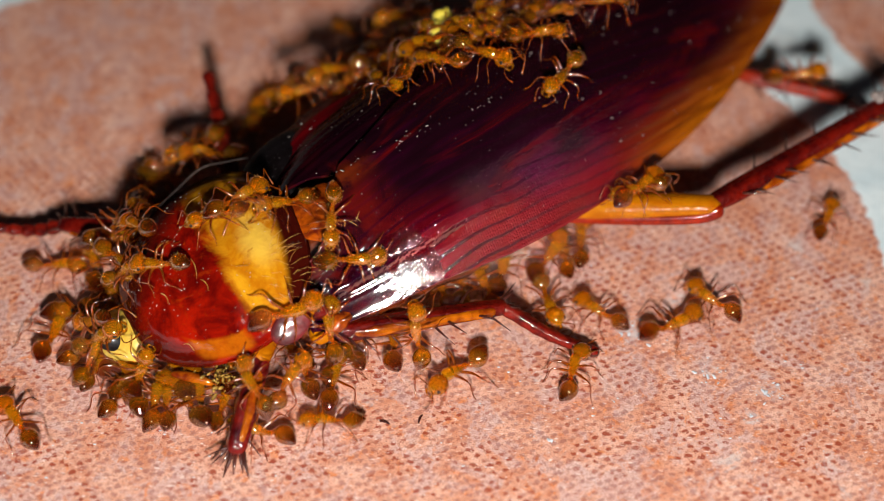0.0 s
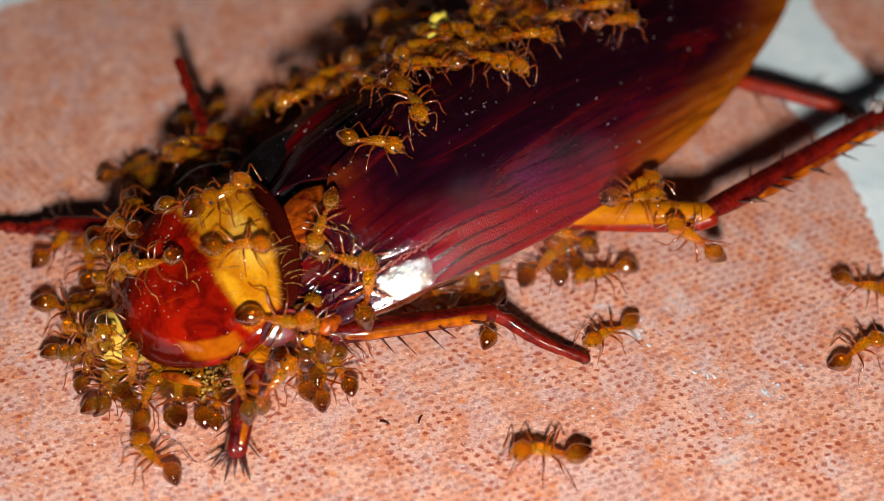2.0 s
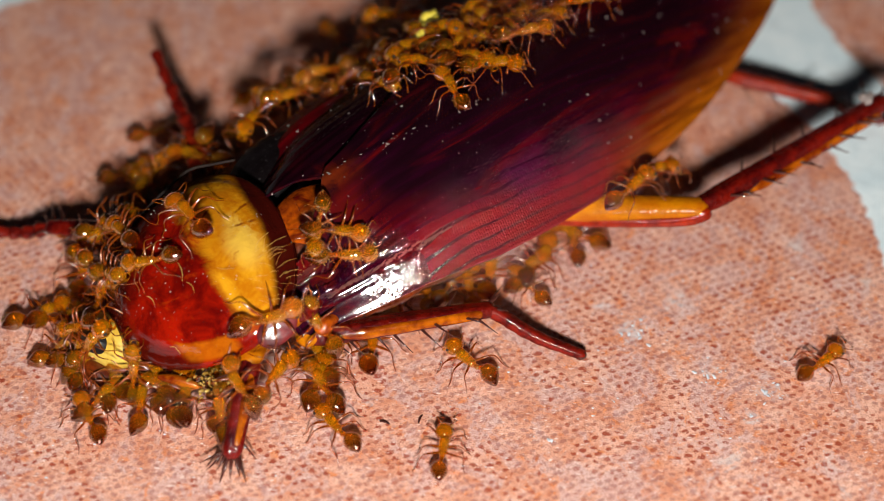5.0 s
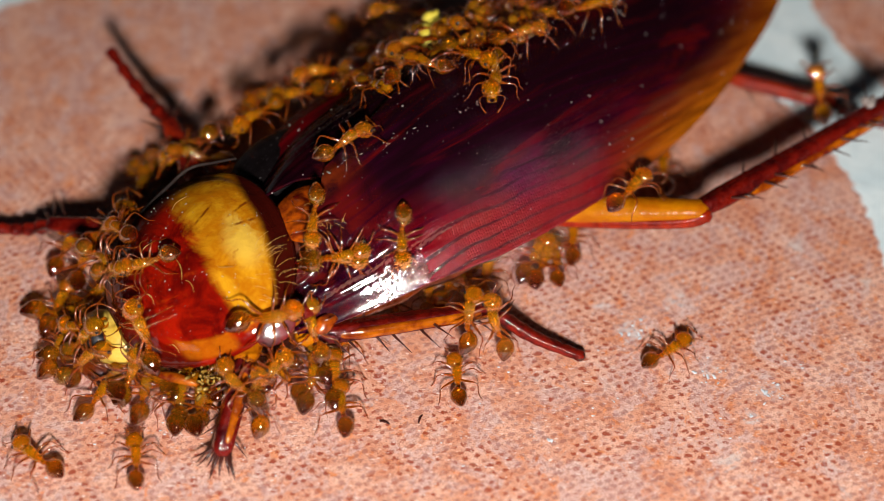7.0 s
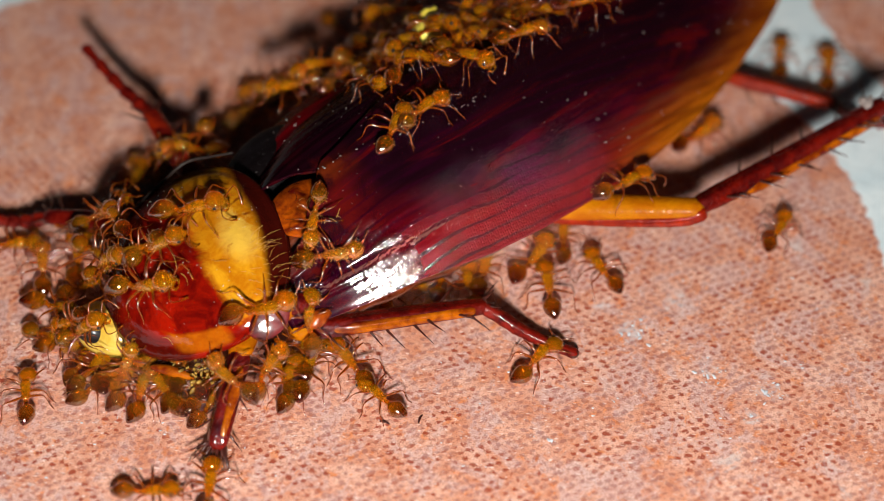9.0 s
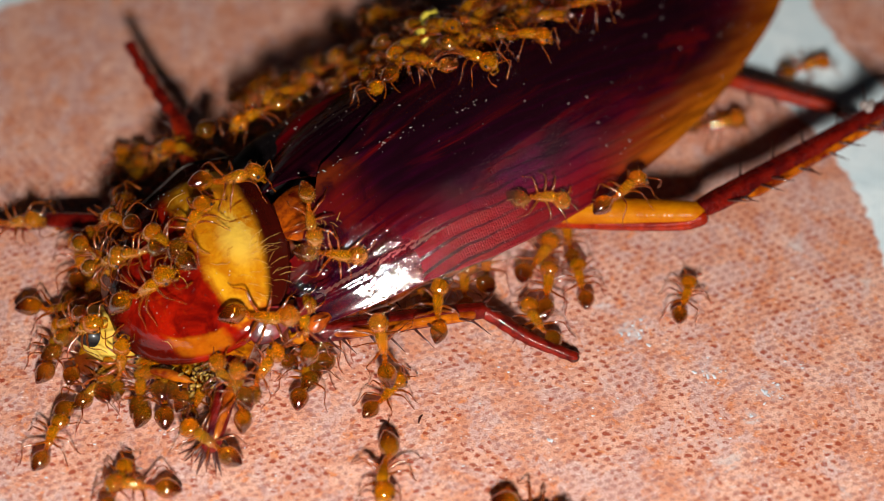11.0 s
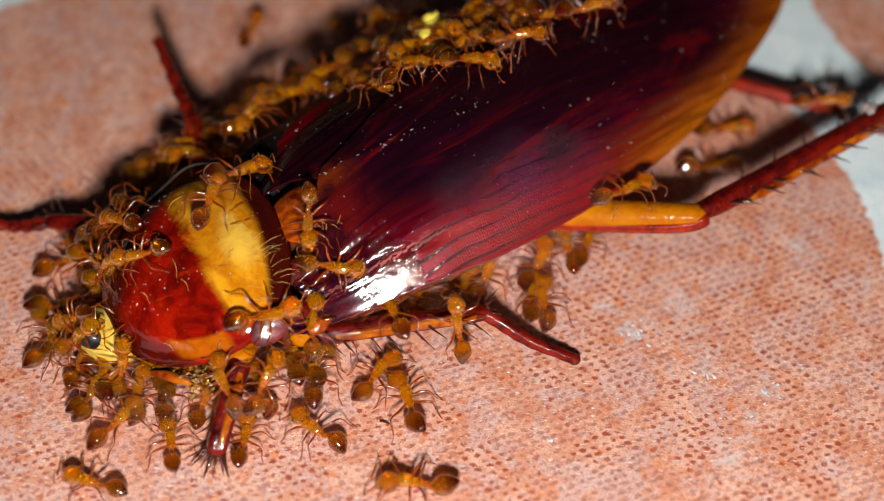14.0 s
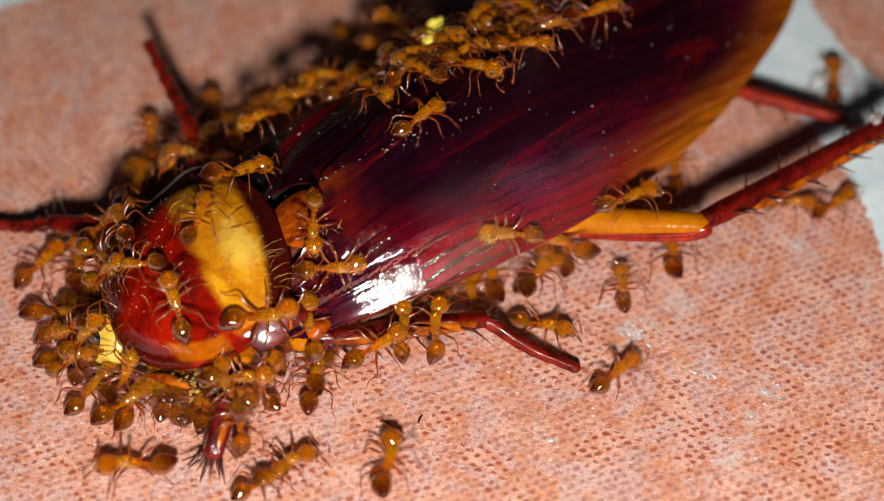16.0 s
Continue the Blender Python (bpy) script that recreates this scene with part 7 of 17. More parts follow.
    crawl(19, [
        k(0, 17.23, 1.56, 0, 0, 0, 63), k(0.25, 17.27, -0.5, 0, 0, 0, 91), k(0.5, 17.31, -2.48, 0, 0, 0, 128), k(1, 17.55, -2.5, 0, 0, 0, 140),
        k(1.17, 17.78, -2.54, 0, 0, 0, 81), k(1.33, 18, -2.58, 0, 0, 0, 33), k(1.5, 18.22, -2.62, 0, 0, 0, -40), k(2, 18.3, -2.39, 0, 0, 0, -20),
        k(2.5, 18.75, -2.9, 0, 0, 0, -27), k(2.75, 17.9, -3, 0, 0, 0, -107), k(3, 17.06, -3.1, 0, 0, 0, 180), k(3.25, 17.29, -4.56, 0, 0, 0, 123),
        k(3.5, 17.51, -5.99, 0, 0, 0, 81), k(3.75, 18.12, -4.53, 0, 0, 0, 64), k(4, 18.75, -3.03, 0, 0, 0, 46), k(4.42, 17.71, -4.42, 0, 0, 0, 43),
        k(4.83, 16.34, -5.98, 0, 0, 0, 39), k(5.25, 15.01, -7.03, 0, 0, 0, 35), k(5.67, 13.69, -8.33, 0, 0, 0, 31), k(6.08, 12.6, -9.96, 0, 0, 0, 27),
        k(6.5, 11.4, -10.97, 0, 0, 0, 22), k(6.75, 10.49, -8.46, 0, 0, 0, 28), k(7, 9.53, -5.82, 0, 0, 0, 34), k(7.25, 12.41, -4.69, 0, 0, 0, -19),
        k(7.5, 15.35, -3.53, 0, 0, 0, -72), k(7.75, 16.16, -0.48, 0, 0, 0, -124), k(8, 17.02, 2.73, 0, 0, 0, 166), k(8.17, 19.49, 2.73, 0, 0, 0, 99),
        k(8.33, 21.96, 2.73, 0, 0, 0, 56), k(8.5, 24.43, 2.73, 0, 0, 0, 0), k(9, 24.16, 3.53, 0, 0, 0, 0), k(9.42, 24.32, 3.49, 0, 0, 0, 0),
        k(9.83, 24.13, 3.41, 0, 0, 0, 0), k(10.25, 24.12, 3.29, 0, 0, 0, 0), k(10.67, 24.19, 3.6, 0, 0, 0, 0), k(11.08, 24.6, 3.51, 0, 0, 0, 0),
        k(11.5, 24.58, 3.74, 0, 0, 0, 0), k(12, 25.33, 4.47, 0, 0, 0, 0), k(12.5, 25.07, 5.49, 0, 0, 0, 0), k(13, 25.14, 6.47, 0, 0, 0, 0),
        k(13.5, 24.63, 6.45, 0, 0, 0, 0), k(14, 25.27, 7.06, 0, 0, 0, 0), k(14.5, 25.26, 7.95, 0, 0, 0, 0), k(15, 23.92, 6.99, 1.69, 35, 25, 31),
        k(15.5, 25.27, 9.62, 0, 0, 0, 0), k(15.75, 21.38, 5.9, 0, 0, 0, 19), k(16, 17.73, 2.39, 0, 0, 0, 35),
    ])
    crawl(20, [
        k(0, 16.6, 8.65, 2.01, 11, -1, 6), k(0.25, 17.18, 8.2, 1.75, 34, -6, -3), k(0.5, 17.84, 8, 1.21, 34, -7, -4), k(1, 18.24, 9.23, 0, 0, 0, 0),
        k(1.25, 16.67, 8.66, 0, 0, 0, 54), k(1.5, 15.13, 8.09, 0, 0, 0, 90), k(1.75, 13.1, 4.47, 0, 0, 0, 107), k(2, 10.62, -1.33, 2.81, -58, -30, 157),
        k(2.5, 11.64, 0.45, 0, 0, 0, 100), k(2.75, 9.22, -1.15, 2.26, -49, -47, 141), k(3, 7.29, -0.67, 2.03, -57, -35, 147),
        k(3.5, 6.76, 0.39, 0, 0, 0, 120), k(4, 5.72, -0.46, 1.77, -62, -15, 158), k(4.42, 5.63, -0.45, 1.65, -62, -13, 162),
        k(4.83, 5.88, 0.53, 0, 0, 0, 152), k(5.25, 5.75, 0.64, 0, 0, 0, 157), k(5.67, 5.91, 0.45, 0, 0, 0, 162), k(6.08, 5.74, 0.63, 0, 0, 0, 168),
        k(6.5, 5.84, 0.34, 0, 0, 0, 173), k(6.75, 4.96, -0.14, 0, 0, 0, 110), k(7, 4.09, -0.62, 0, 0, 0, 64), k(7.5, 4.88, -1.24, 0, 0, 0, 36),
        k(7.75, 4.38, -0.77, 0, 0, 0, 64), k(8, 3.88, -0.29, 0, 0, 0, 88), k(8.25, 4.66, 0.43, 0, 0, 0, 116), k(8.5, 5.27, -0.42, 1.86, -57, -2, 159),
        k(8.75, 5.01, -0.64, 0, 0, 0, 121), k(9, 4.58, -2.38, 0, 0, 0, 96), k(9.42, 4.8, -2.09, 0, 0, 0, 93), k(9.83, 4.49, -2.36, 0, 0, 0, 90),
        k(10.25, 4.17, -2.42, 0, 0, 0, 88), k(10.67, 4.19, -2.58, 0, 0, 0, 85), k(11.08, 4.59, -2.41, 0, 0, 0, 82), k(11.5, 4.28, -2.8, 0, 0, 0, 80),
        k(11.75, 4.95, -1.54, 0, 0, 0, 64), k(12, 5.63, -0.26, 0, 0, 0, 46), k(12.5, 4.99, 0.34, 0, 0, 0, 80), k(12.75, 4.54, -0.45, 0, 0, 0, 46),
        k(13, 4.1, -1.22, 0, 0, 0, 0), k(13.5, 3.38, -0.58, 0, 0, 0, 36), k(13.75, 0.59, -2.19, 0, 0, 0, 78), k(14, -2.05, -5.34, 1.99, 4, 9, 110),
        k(14.25, -4.03, -4.41, 4.08, -19, -48, 114), k(14.5, -6.04, -2.92, 5.29, -9, -5, 95), k(14.75, -5.78, -3.79, 5.11, 18, -29, 52),
        k(15, -5.57, -4.37, 4.59, 56, -1, 21), k(15.25, -3.87, -4.7, 3.83, 41, 28, -26), k(15.5, -2.16, -5.23, 3.33, -9, 56, -89),
        k(15.75, 0.12, -3.96, 3.73, -37, 14, -133), k(16, 2.46, -2.32, 3.74, -35, -20, -164),
    ])
    crawl(21, [
        k(0, 4.98, 4.28, 6.26, -26, 3, -124), k(0.25, 4.32, 4.07, 7.2, -9, 12, -75), k(0.5, 3.76, 4.87, 7.17, 0, 5, -14), k(1, 2.81, 5.13, 6.77, -1, 3, -15),
        k(1.5, 2.8, 4.42, 6.77, -2, 5, -47), k(2, 2.81, 4.77, 6.77, -2, 2, -49), k(2.5, 2.58, 5.13, 6.76, -4, -2, -20), k(3, 2.82, 5.13, 6.77, -2, 2, -30),
        k(3.25, 4.53, 5.99, 7.12, 0, 5, -6), k(3.5, 6.41, 8.1, 6.35, -1, 10, 21), k(3.75, 5.39, 7.96, 6.47, -6, 7, 19), k(4, 4.39, 7.87, 6.55, -10, 4, 16),
        k(4.42, 4.41, 8.49, 6.81, -17, 8, 39), k(4.83, 4.64, 13.26, 3.57, -28, 19, 63), k(5.25, 5.02, 18.75, 0, 0, 0, 55),
        k(5.67, 5.24, 19.96, 0, 0, 0, 67), k(6.08, 5.51, 21.21, 0, 0, 0, 78), k(6.5, 5.27, 22.75, 0, 0, 0, 88), k(7, 5.96, 22.62, 0, 0, 0, 87),
        k(7.5, 5.33, 22.38, 0, 0, 0, 88), k(8, 5.6, 23.67, 0, 0, 0, 88), k(8.5, 5.13, 22.96, 0, 0, 0, 88), k(9, 5.96, 22.5, 0, 0, 0, 87),
        k(9.42, 5.99, 22.49, 0, 0, 0, 87), k(9.83, 5.54, 22.81, 0, 0, 0, 88), k(10.25, 5.74, 23.66, 0, 0, 0, 88), k(10.67, 5.71, 23.69, 0, 0, 0, 88),
        k(11.08, 5.4, 23.57, 0, 0, 0, 88), k(11.5, 5.29, 23.82, 0, 0, 0, 88), k(12, 4.87, 24.46, 0, 0, 0, 88), k(12.5, 4.42, 25.69, 0, 0, 0, 88),
        k(13, 4.46, 24.26, 0, 0, 0, 88), k(13.5, 4.28, 24.17, 0, 0, 0, 88), k(14, 3.59, 24.72, 0, 0, 0, 89), k(14.25, 3.99, 18.91, 0, 0, 0, 56),
        k(14.5, 3.83, 6.27, 6.69, -2, 1, 11), k(14.75, 1.59, 4.47, 7.22, -1, -7, -60), k(15, -0.57, 3.7, 6.79, 7, -10, -97),
        k(15.25, 0.67, 2.62, 7.33, -2, 1, -43), k(15.5, 1.92, 2.69, 6.75, 11, 3, 35), k(15.75, 0.51, 2.05, 6.65, 9, 2, 40),
        k(16, -0.88, 1.24, 6.74, 5, 0, 45),
    ])
    crawl(22, [
        k(0, -2, -5.25, 0, 0, 0, 91), k(0.25, -2.62, -5.14, 3.15, 37, -32, 40), k(0.5, -3.3, -3.85, 4.68, 56, -2, 8), k(1, -4.22, -4.14, 4.31, 55, 8, 3),
        k(1.17, -4.23, -4.33, 3.94, 24, 49, -45), k(1.33, -4.23, -4.66, 3.74, -40, 38, -126), k(1.5, -4.23, -4.95, 3.47, -44, -4, -176),
        k(1.75, -3.6, -4.87, 3.55, -35, -34, 145), k(2, -2.98, -4.79, 3.61, 6, -45, 83), k(2.25, -5.84, -4.85, 4.59, -4, -38, 135),
        k(2.5, -8.66, -4.62, 5.2, -21, -1, 164), k(2.75, -4, -4.08, 4.4, -37, -53, 156), k(3, 0.82, -3.54, 3.53, 21, -34, 86),
        k(3.25, -1.18, -2.53, 0, 0, 0, 95), k(3.5, -3.06, -6.02, 2.14, 4, -15, 99), k(4, -2.42, -6.02, 2.07, 7, -16, 86),
        k(4.42, -2.43, -6.03, 2.06, 7, -16, 85), k(4.83, -2.92, -5.38, 0, 0, 0, 86), k(5.25, -2.82, -5.6, 0, 0, 0, 85), k(5.67, -3.35, -5.93, 0, 0, 0, 85),
        k(6.08, -3.42, -6.19, 0, 0, 0, 84), k(6.5, -3.63, -6.39, 0, 0, 0, 84), k(6.75, -5.16, -6.39, 0, 0, 0, 76), k(7, -6.69, -6.39, 0, 0, 0, 68),
        k(7.25, -7.42, -6.06, 4.14, -11, -44, 123), k(7.5, -8.5, -3.62, 5.4, -11, -3, 163), k(7.75, -10.02, -5.08, 4.7, -24, 11, 173),
        k(8, -11.63, -6.15, 3.52, -35, 30, 175), k(8.25, -11.63, -5.96, 3.64, 3, 42, -128), k(8.5, -11.64, -5.77, 3.76, 37, 15, -63),
        k(9, -11.66, -5.35, 3.95, 28, -21, -15), k(9.42, -11.88, -5.5, 3.75, 31, -25, -13), k(9.83, -11.68, -5.35, 3.95, 23, -27, -6),
        k(10.25, -11.81, -5.15, 3.97, 20, -29, -1), k(10.67, -11.24, -5.39, 4.19, 18, -27, 8), k(11.08, -11.55, -5.59, 3.99, 17, -32, 11),
        k(11.5, -11.39, -5.52, 4.16, 8, -31, 21), k(11.75, -10.96, -4.82, 4.55, 15, -25, 4), k(12, -10.53, -4.12, 4.95, 20, -19, -12),
        k(12.5, -11.05, -3.52, 4.95, 7, -24, 14), k(12.75, -11.46, -2.04, 4.8, -16, -21, 20), k(13, -12.99, 3.77, 0, 0, 0, 27),
        k(13.25, -11.53, -1.5, 4.71, -21, -21, 21), k(13.5, -11.13, -2.67, 5, -6, -21, 19), k(13.75, -10.85, -0.34, 4.67, 10, -9, 26),
        k(14, -11, 4.32, 1.97, -13, 0, 38), k(14.5, -11.14, 3.31, 1.96, -14, -33, 21), k(14.75, -10.49, 4.84, 1.43, -15, 16, 5),
        k(15, -9.94, 7.35, 0, 0, 0, -64), k(15.5, -10.26, 8.09, 0, 0, 0, 0), k(16, -11.07, 8.09, 0, 0, 0, 72),
    ])
    crawl(23, [
        k(0, -1.1, -5.79, 1.89, -8, -55, 106), k(0.5, -1.22, -5.68, 2.07, 4, -19, 99), k(0.75, -2.97, -6.27, 1.96, -16, -42, 123),
        k(1, -4.86, -5.52, 0, 0, 0, 126), k(1.25, -2.73, -6.68, 1.87, -40, -47, 128), k(1.5, -0.79, -5.11, 0, 0, 0, 94), k(1.75, 0.52, -4.58, 0, 0, 0, 94),
        k(2, 1.85, -4.06, 0, 0, 0, 93), k(2.25, -0.92, -5.38, 0, 0, 0, 103), k(2.5, -3.62, -6.67, 0, 0, 0, 112), k(2.75, -3.69, -6.24, 0, 0, 0, 73),
        k(3, -3.76, -5.81, 0, 0, 0, 25), k(3.25, -4.16, -6.25, 0, 0, 0, 12), k(3.5, -4.56, -6.68, 0, 0, 0, 0), k(3.75, -6.9, -7.89, 2.26, 34, 21, 17),
        k(4, -9.33, -7.75, 2.67, 59, 1, -4), k(4.42, -8.97, -7.84, 2.57, 58, -14, 8), k(4.83, -8.4, -6.26, 0, 0, 0, 45),
        k(5.25, -7.4, -8.04, 2.35, 5, -17, 60), k(5.67, -6.84, -7.91, 2.18, 57, -20, 68), k(6.08, -6.49, -6.81, 0, 0, 0, 95),
        k(6.5, -6.09, -7.07, 0, 0, 0, 110), k(7, -6.54, -7.12, 0, 0, 0, 127), k(7.5, -6.49, -6.35, 0, 0, 0, 110), k(8, -6.3, -6.29, 0, 0, 0, 101),
        k(8.5, -6.27, -6.73, 0, 0, 0, 101), k(9, -6.75, -6.86, 0, 0, 0, 118), k(9.42, -6.69, -6.34, 0, 0, 0, 115), k(9.83, -5.76, -6.29, 0, 0, 0, 112),
        k(10.25, -5.54, -6, 0, 0, 0, 109), k(10.67, -5.62, -5.27, 0, 0, 0, 106), k(11.08, -4.97, -5.33, 0, 0, 0, 103),
        k(11.5, -4.43, -6.3, 2.17, 7, -44, 101), k(11.75, -6.31, -5.11, 4.54, 14, -35, 99), k(12, -8.32, -2.84, 5.54, 2, -2, 102),
        k(12.25, -8.7, -3.94, 5.43, -7, -7, 123), k(12.5, -9.1, -4.84, 5.11, -22, -8, 148), k(12.75, -7.99, -6.91, 3.5, -45, -29, 166),
        k(13, -7.11, -7.7, 0, 0, 0, 146), k(13.25, -5.78, -7.74, 0, 0, 0, 157), k(13.5, -4.45, -7.77, 0, 0, 0, 168), k(13.75, -4.8, -8.79, 0, 0, 0, 157),
        k(14, -5.14, -9.78, 0, 0, 0, 146), k(14.5, -4.26, -9.56, 0, 0, 0, 105), k(15, -3.71, -9.97, 0, 0, 0, 131), k(15.25, -4.55, -10.16, 0, 0, 0, 168),
        k(15.5, -5.39, -10.35, 0, 0, 0, -150), k(15.67, -5.63, -10.69, 0, 0, 0, 143), k(15.83, -5.87, -11.04, 0, 0, 0, 92),
        k(16, -6.12, -11.38, 0, 0, 0, 35),
    ])
    crawl(24, [
        k(0, -9.11, -3.03, 5.41, -4, 13, -174), k(0.25, -8.5, -2.68, 5.53, -2, 5, 180), k(0.5, -7.91, -2.25, 5.56, 2, -1, 172),
        k(0.67, -8.07, -1.27, 5.44, 5, 13, 111), k(0.83, -8.57, 1.47, 3.44, 29, 20, 80), k(1, -8.68, 2.31, 3.94, -15, -16, 0), k(1.25, -9.38, 7.08, 0, 0, 0, 0),
        k(1.5, -9.49, 8.47, 0, 0, 0, 0), k(1.75, -10.11, 7.29, 0.94, 2, 18, 35), k(2, -10.85, 7.13, 0.94, 3, -23, -1), k(2.5, -10.7, 6.98, 0, 0, 0, 14),
        k(3, -9.88, 5.42, 1.56, -2, 17, 52), k(3.5, -9.85, 4.97, 1.67, 10, 28, 52), k(3.75, -11.13, 5.89, 0, 0, 0, 21), k(4, -12.1, 5.18, 0, 0, 0, 28),
        k(4.42, -12.67, 6.26, 0, 0, 0, 23), k(4.83, -12.93, 6.64, 0, 0, 0, 19), k(5.25, -13.69, 7.33, 0, 0, 0, 14), k(5.67, -14.01, 8.11, 0, 0, 0, 9),
        k(6.08, -14.23, 8.55, 0, 0, 0, 5), k(6.5, -14.94, 9.23, 0, 0, 0, 0), k(6.75, -12.28, 8.19, 0, 0, 0, 28), k(7, -9.65, 7.17, 0, 0, 0, 52),
        k(7.5, -9.42, 7.54, 0, 0, 0, 94), k(8, -9.22, 8.47, 0, 0, 0, 28), k(8.25, -6.80, 5.78, 3.94, -15, -16, 14), k(8.5, -5.01, 7.42, 2.89, 0, 0, 0),
        k(8.75, -6.32, 6.29, 3.96, -15, -16, 21), k(9, -8.23, 9.61, 0, 0, 0, 41), k(9.42, -8.63, 9.25, 0, 0, 0, 41), k(9.83, -8.2, 9.46, 0, 0, 0, 41),
        k(10.25, -8.93, 9.68, 0, 0, 0, 41), k(10.67, -8.54, 9.52, 0, 0, 0, 41), k(11.08, -9.11, 9.85, 0, 0, 0, 41), k(11.5, -9.04, 9.61, 0, 0, 0, 41),
        k(12, -9.01, 9.23, 0, 0, 0, 0), k(12.5, -8.98, 8.85, 0, 0, 0, 41), k(13, -8.18, 8.85, 0, 0, 0, 0), k(13.25, -8.94, 8.28, 0, 0, 0, 21),
        k(13.5, -9.7, 7.72, 0, 0, 0, 41), k(14, -8.32, 4.18, 3.95, -15, -16, 41), k(14.25, -5.98, 6.22, 2.82, 0, 0, -43), k(14.5, -3.33, 5.74, 4.47, 25, -33, -91),
        k(14.75, -5.37, 3.78, 4.42, 23, -35, -76), k(15, -7.43, 2.56, 3.65, 18, -40, -57), k(15.25, -8.24, 2.77, 3.72, -15, -16, -7),
        k(15.5, -8.93, 2.48, 3.94, -15, -16, 0), k(15.75, -9.89, 6.8, 0, 0, 0, 0), k(16, -10.23, 7.72, 0, 0, 0, 0),
    ])
    crawl(25, [
        k(0, -8.14, -2.25, 5.56, -1, -1, 35), k(0.5, -9.1, -1.79, 5.38, -7, -15, -4), k(1, -9.37, -1.43, 5.33, -10, -16, -4),
        k(1.5, -9.13, -1.48, 5.39, -10, -14, -1), k(1.75, -9.56, -1.9, 5.34, -4, -17, -5), k(2, -9.99, -2.28, 5.25, -1, -19, -8),
        k(2.5, -10.43, -0.75, 4.75, -8, -28, -18), k(2.75, -11.56, -2.4, 4.6, -3, -29, -5), k(3, -12.87, -3.25, 3.55, 11, -41, -9),
        k(3.5, -14.62, 0.39, 0, 0, 0, 13), k(3.75, -14.64, -0.42, 0, 0, 0, 57), k(4, -13.94, -3.39, 2.64, -18, -25, 88),
        k(4.42, -13.5, -4.26, 2.86, -53, -34, 83), k(4.83, -13.41, -4.62, 2.85, -35, -51, 64), k(5.25, -14.62, -2.48, 0, 0, 0, 72),
        k(5.67, -13.47, -5.32, 2.44, -22, -38, 52), k(6.08, -13.43, -5.17, 2.45, -20, -33, 47), k(6.5, -13.42, -5.86, 2.38, 5, -41, 26),
        k(6.75, -12.92, -6.88, 1.93, 28, -46, 30), k(7, -12.78, -6.86, 0, 0, 0, 71), k(7.25, -13.64, -6.7, 0, 0, 0, 61), k(7.5, -14.51, -6.54, 0, 0, 0, 50),
        k(8, -14.15, -7.09, 0.93, 13, -33, 18), k(8.5, -14.28, -6.96, 0.94, 17, -30, 20), k(9, -14.33, -6.61, 0, 0, 0, 56),
        k(9.42, -14.31, -6.77, 0, 0, 0, 53), k(9.83, -14.42, -7.06, 0, 0, 0, 50), k(10.25, -14, -7.44, 0, 0, 0, 47), k(10.67, -14.06, -7.91, 0, 0, 0, 44),
        k(11.08, -14.44, -8.13, 0, 0, 0, 41), k(11.5, -14.19, -8.12, 0, 0, 0, 38), k(11.75, -14.46, -6.05, 1.31, 47, -41, -23),
        k(12, -15.56, -1.86, 0, 0, 0, 0), k(12.25, -13.83, -3.17, 2.73, 26, -32, -14), k(12.5, -12.52, -3.51, 4.22, 8, -35, 1),
        k(12.75, -14, -4.14, 2.25, 12, -47, -3), k(13, -15.65, -4.62, 0, 0, 0, 51), k(13.25, -15.94, -3.72, 0, 0, 0, 45),
        k(13.5, -16.24, -2.81, 0, 0, 0, 39), k(13.75, -16.12, -4.18, 0, 0, 0, 39), k(14, -16, -5.52, 0, 0, 0, 39), k(14.5, -16.62, -4.34, 0, 0, 0, 39),
        k(14.75, -16.74, -3.65, 0, 0, 0, 73), k(15, -16.87, -2.95, 0, 0, 0, 99), k(15.25, -16.98, -3.79, 0, 0, 0, 57), k(15.5, -17.09, -4.62, 0, 0, 0, 0),
        k(15.75, -17.22, -2.87, 0, 0, 0, 27), k(16, -17.36, -1.06, 0, 0, 0, 53),
    ])
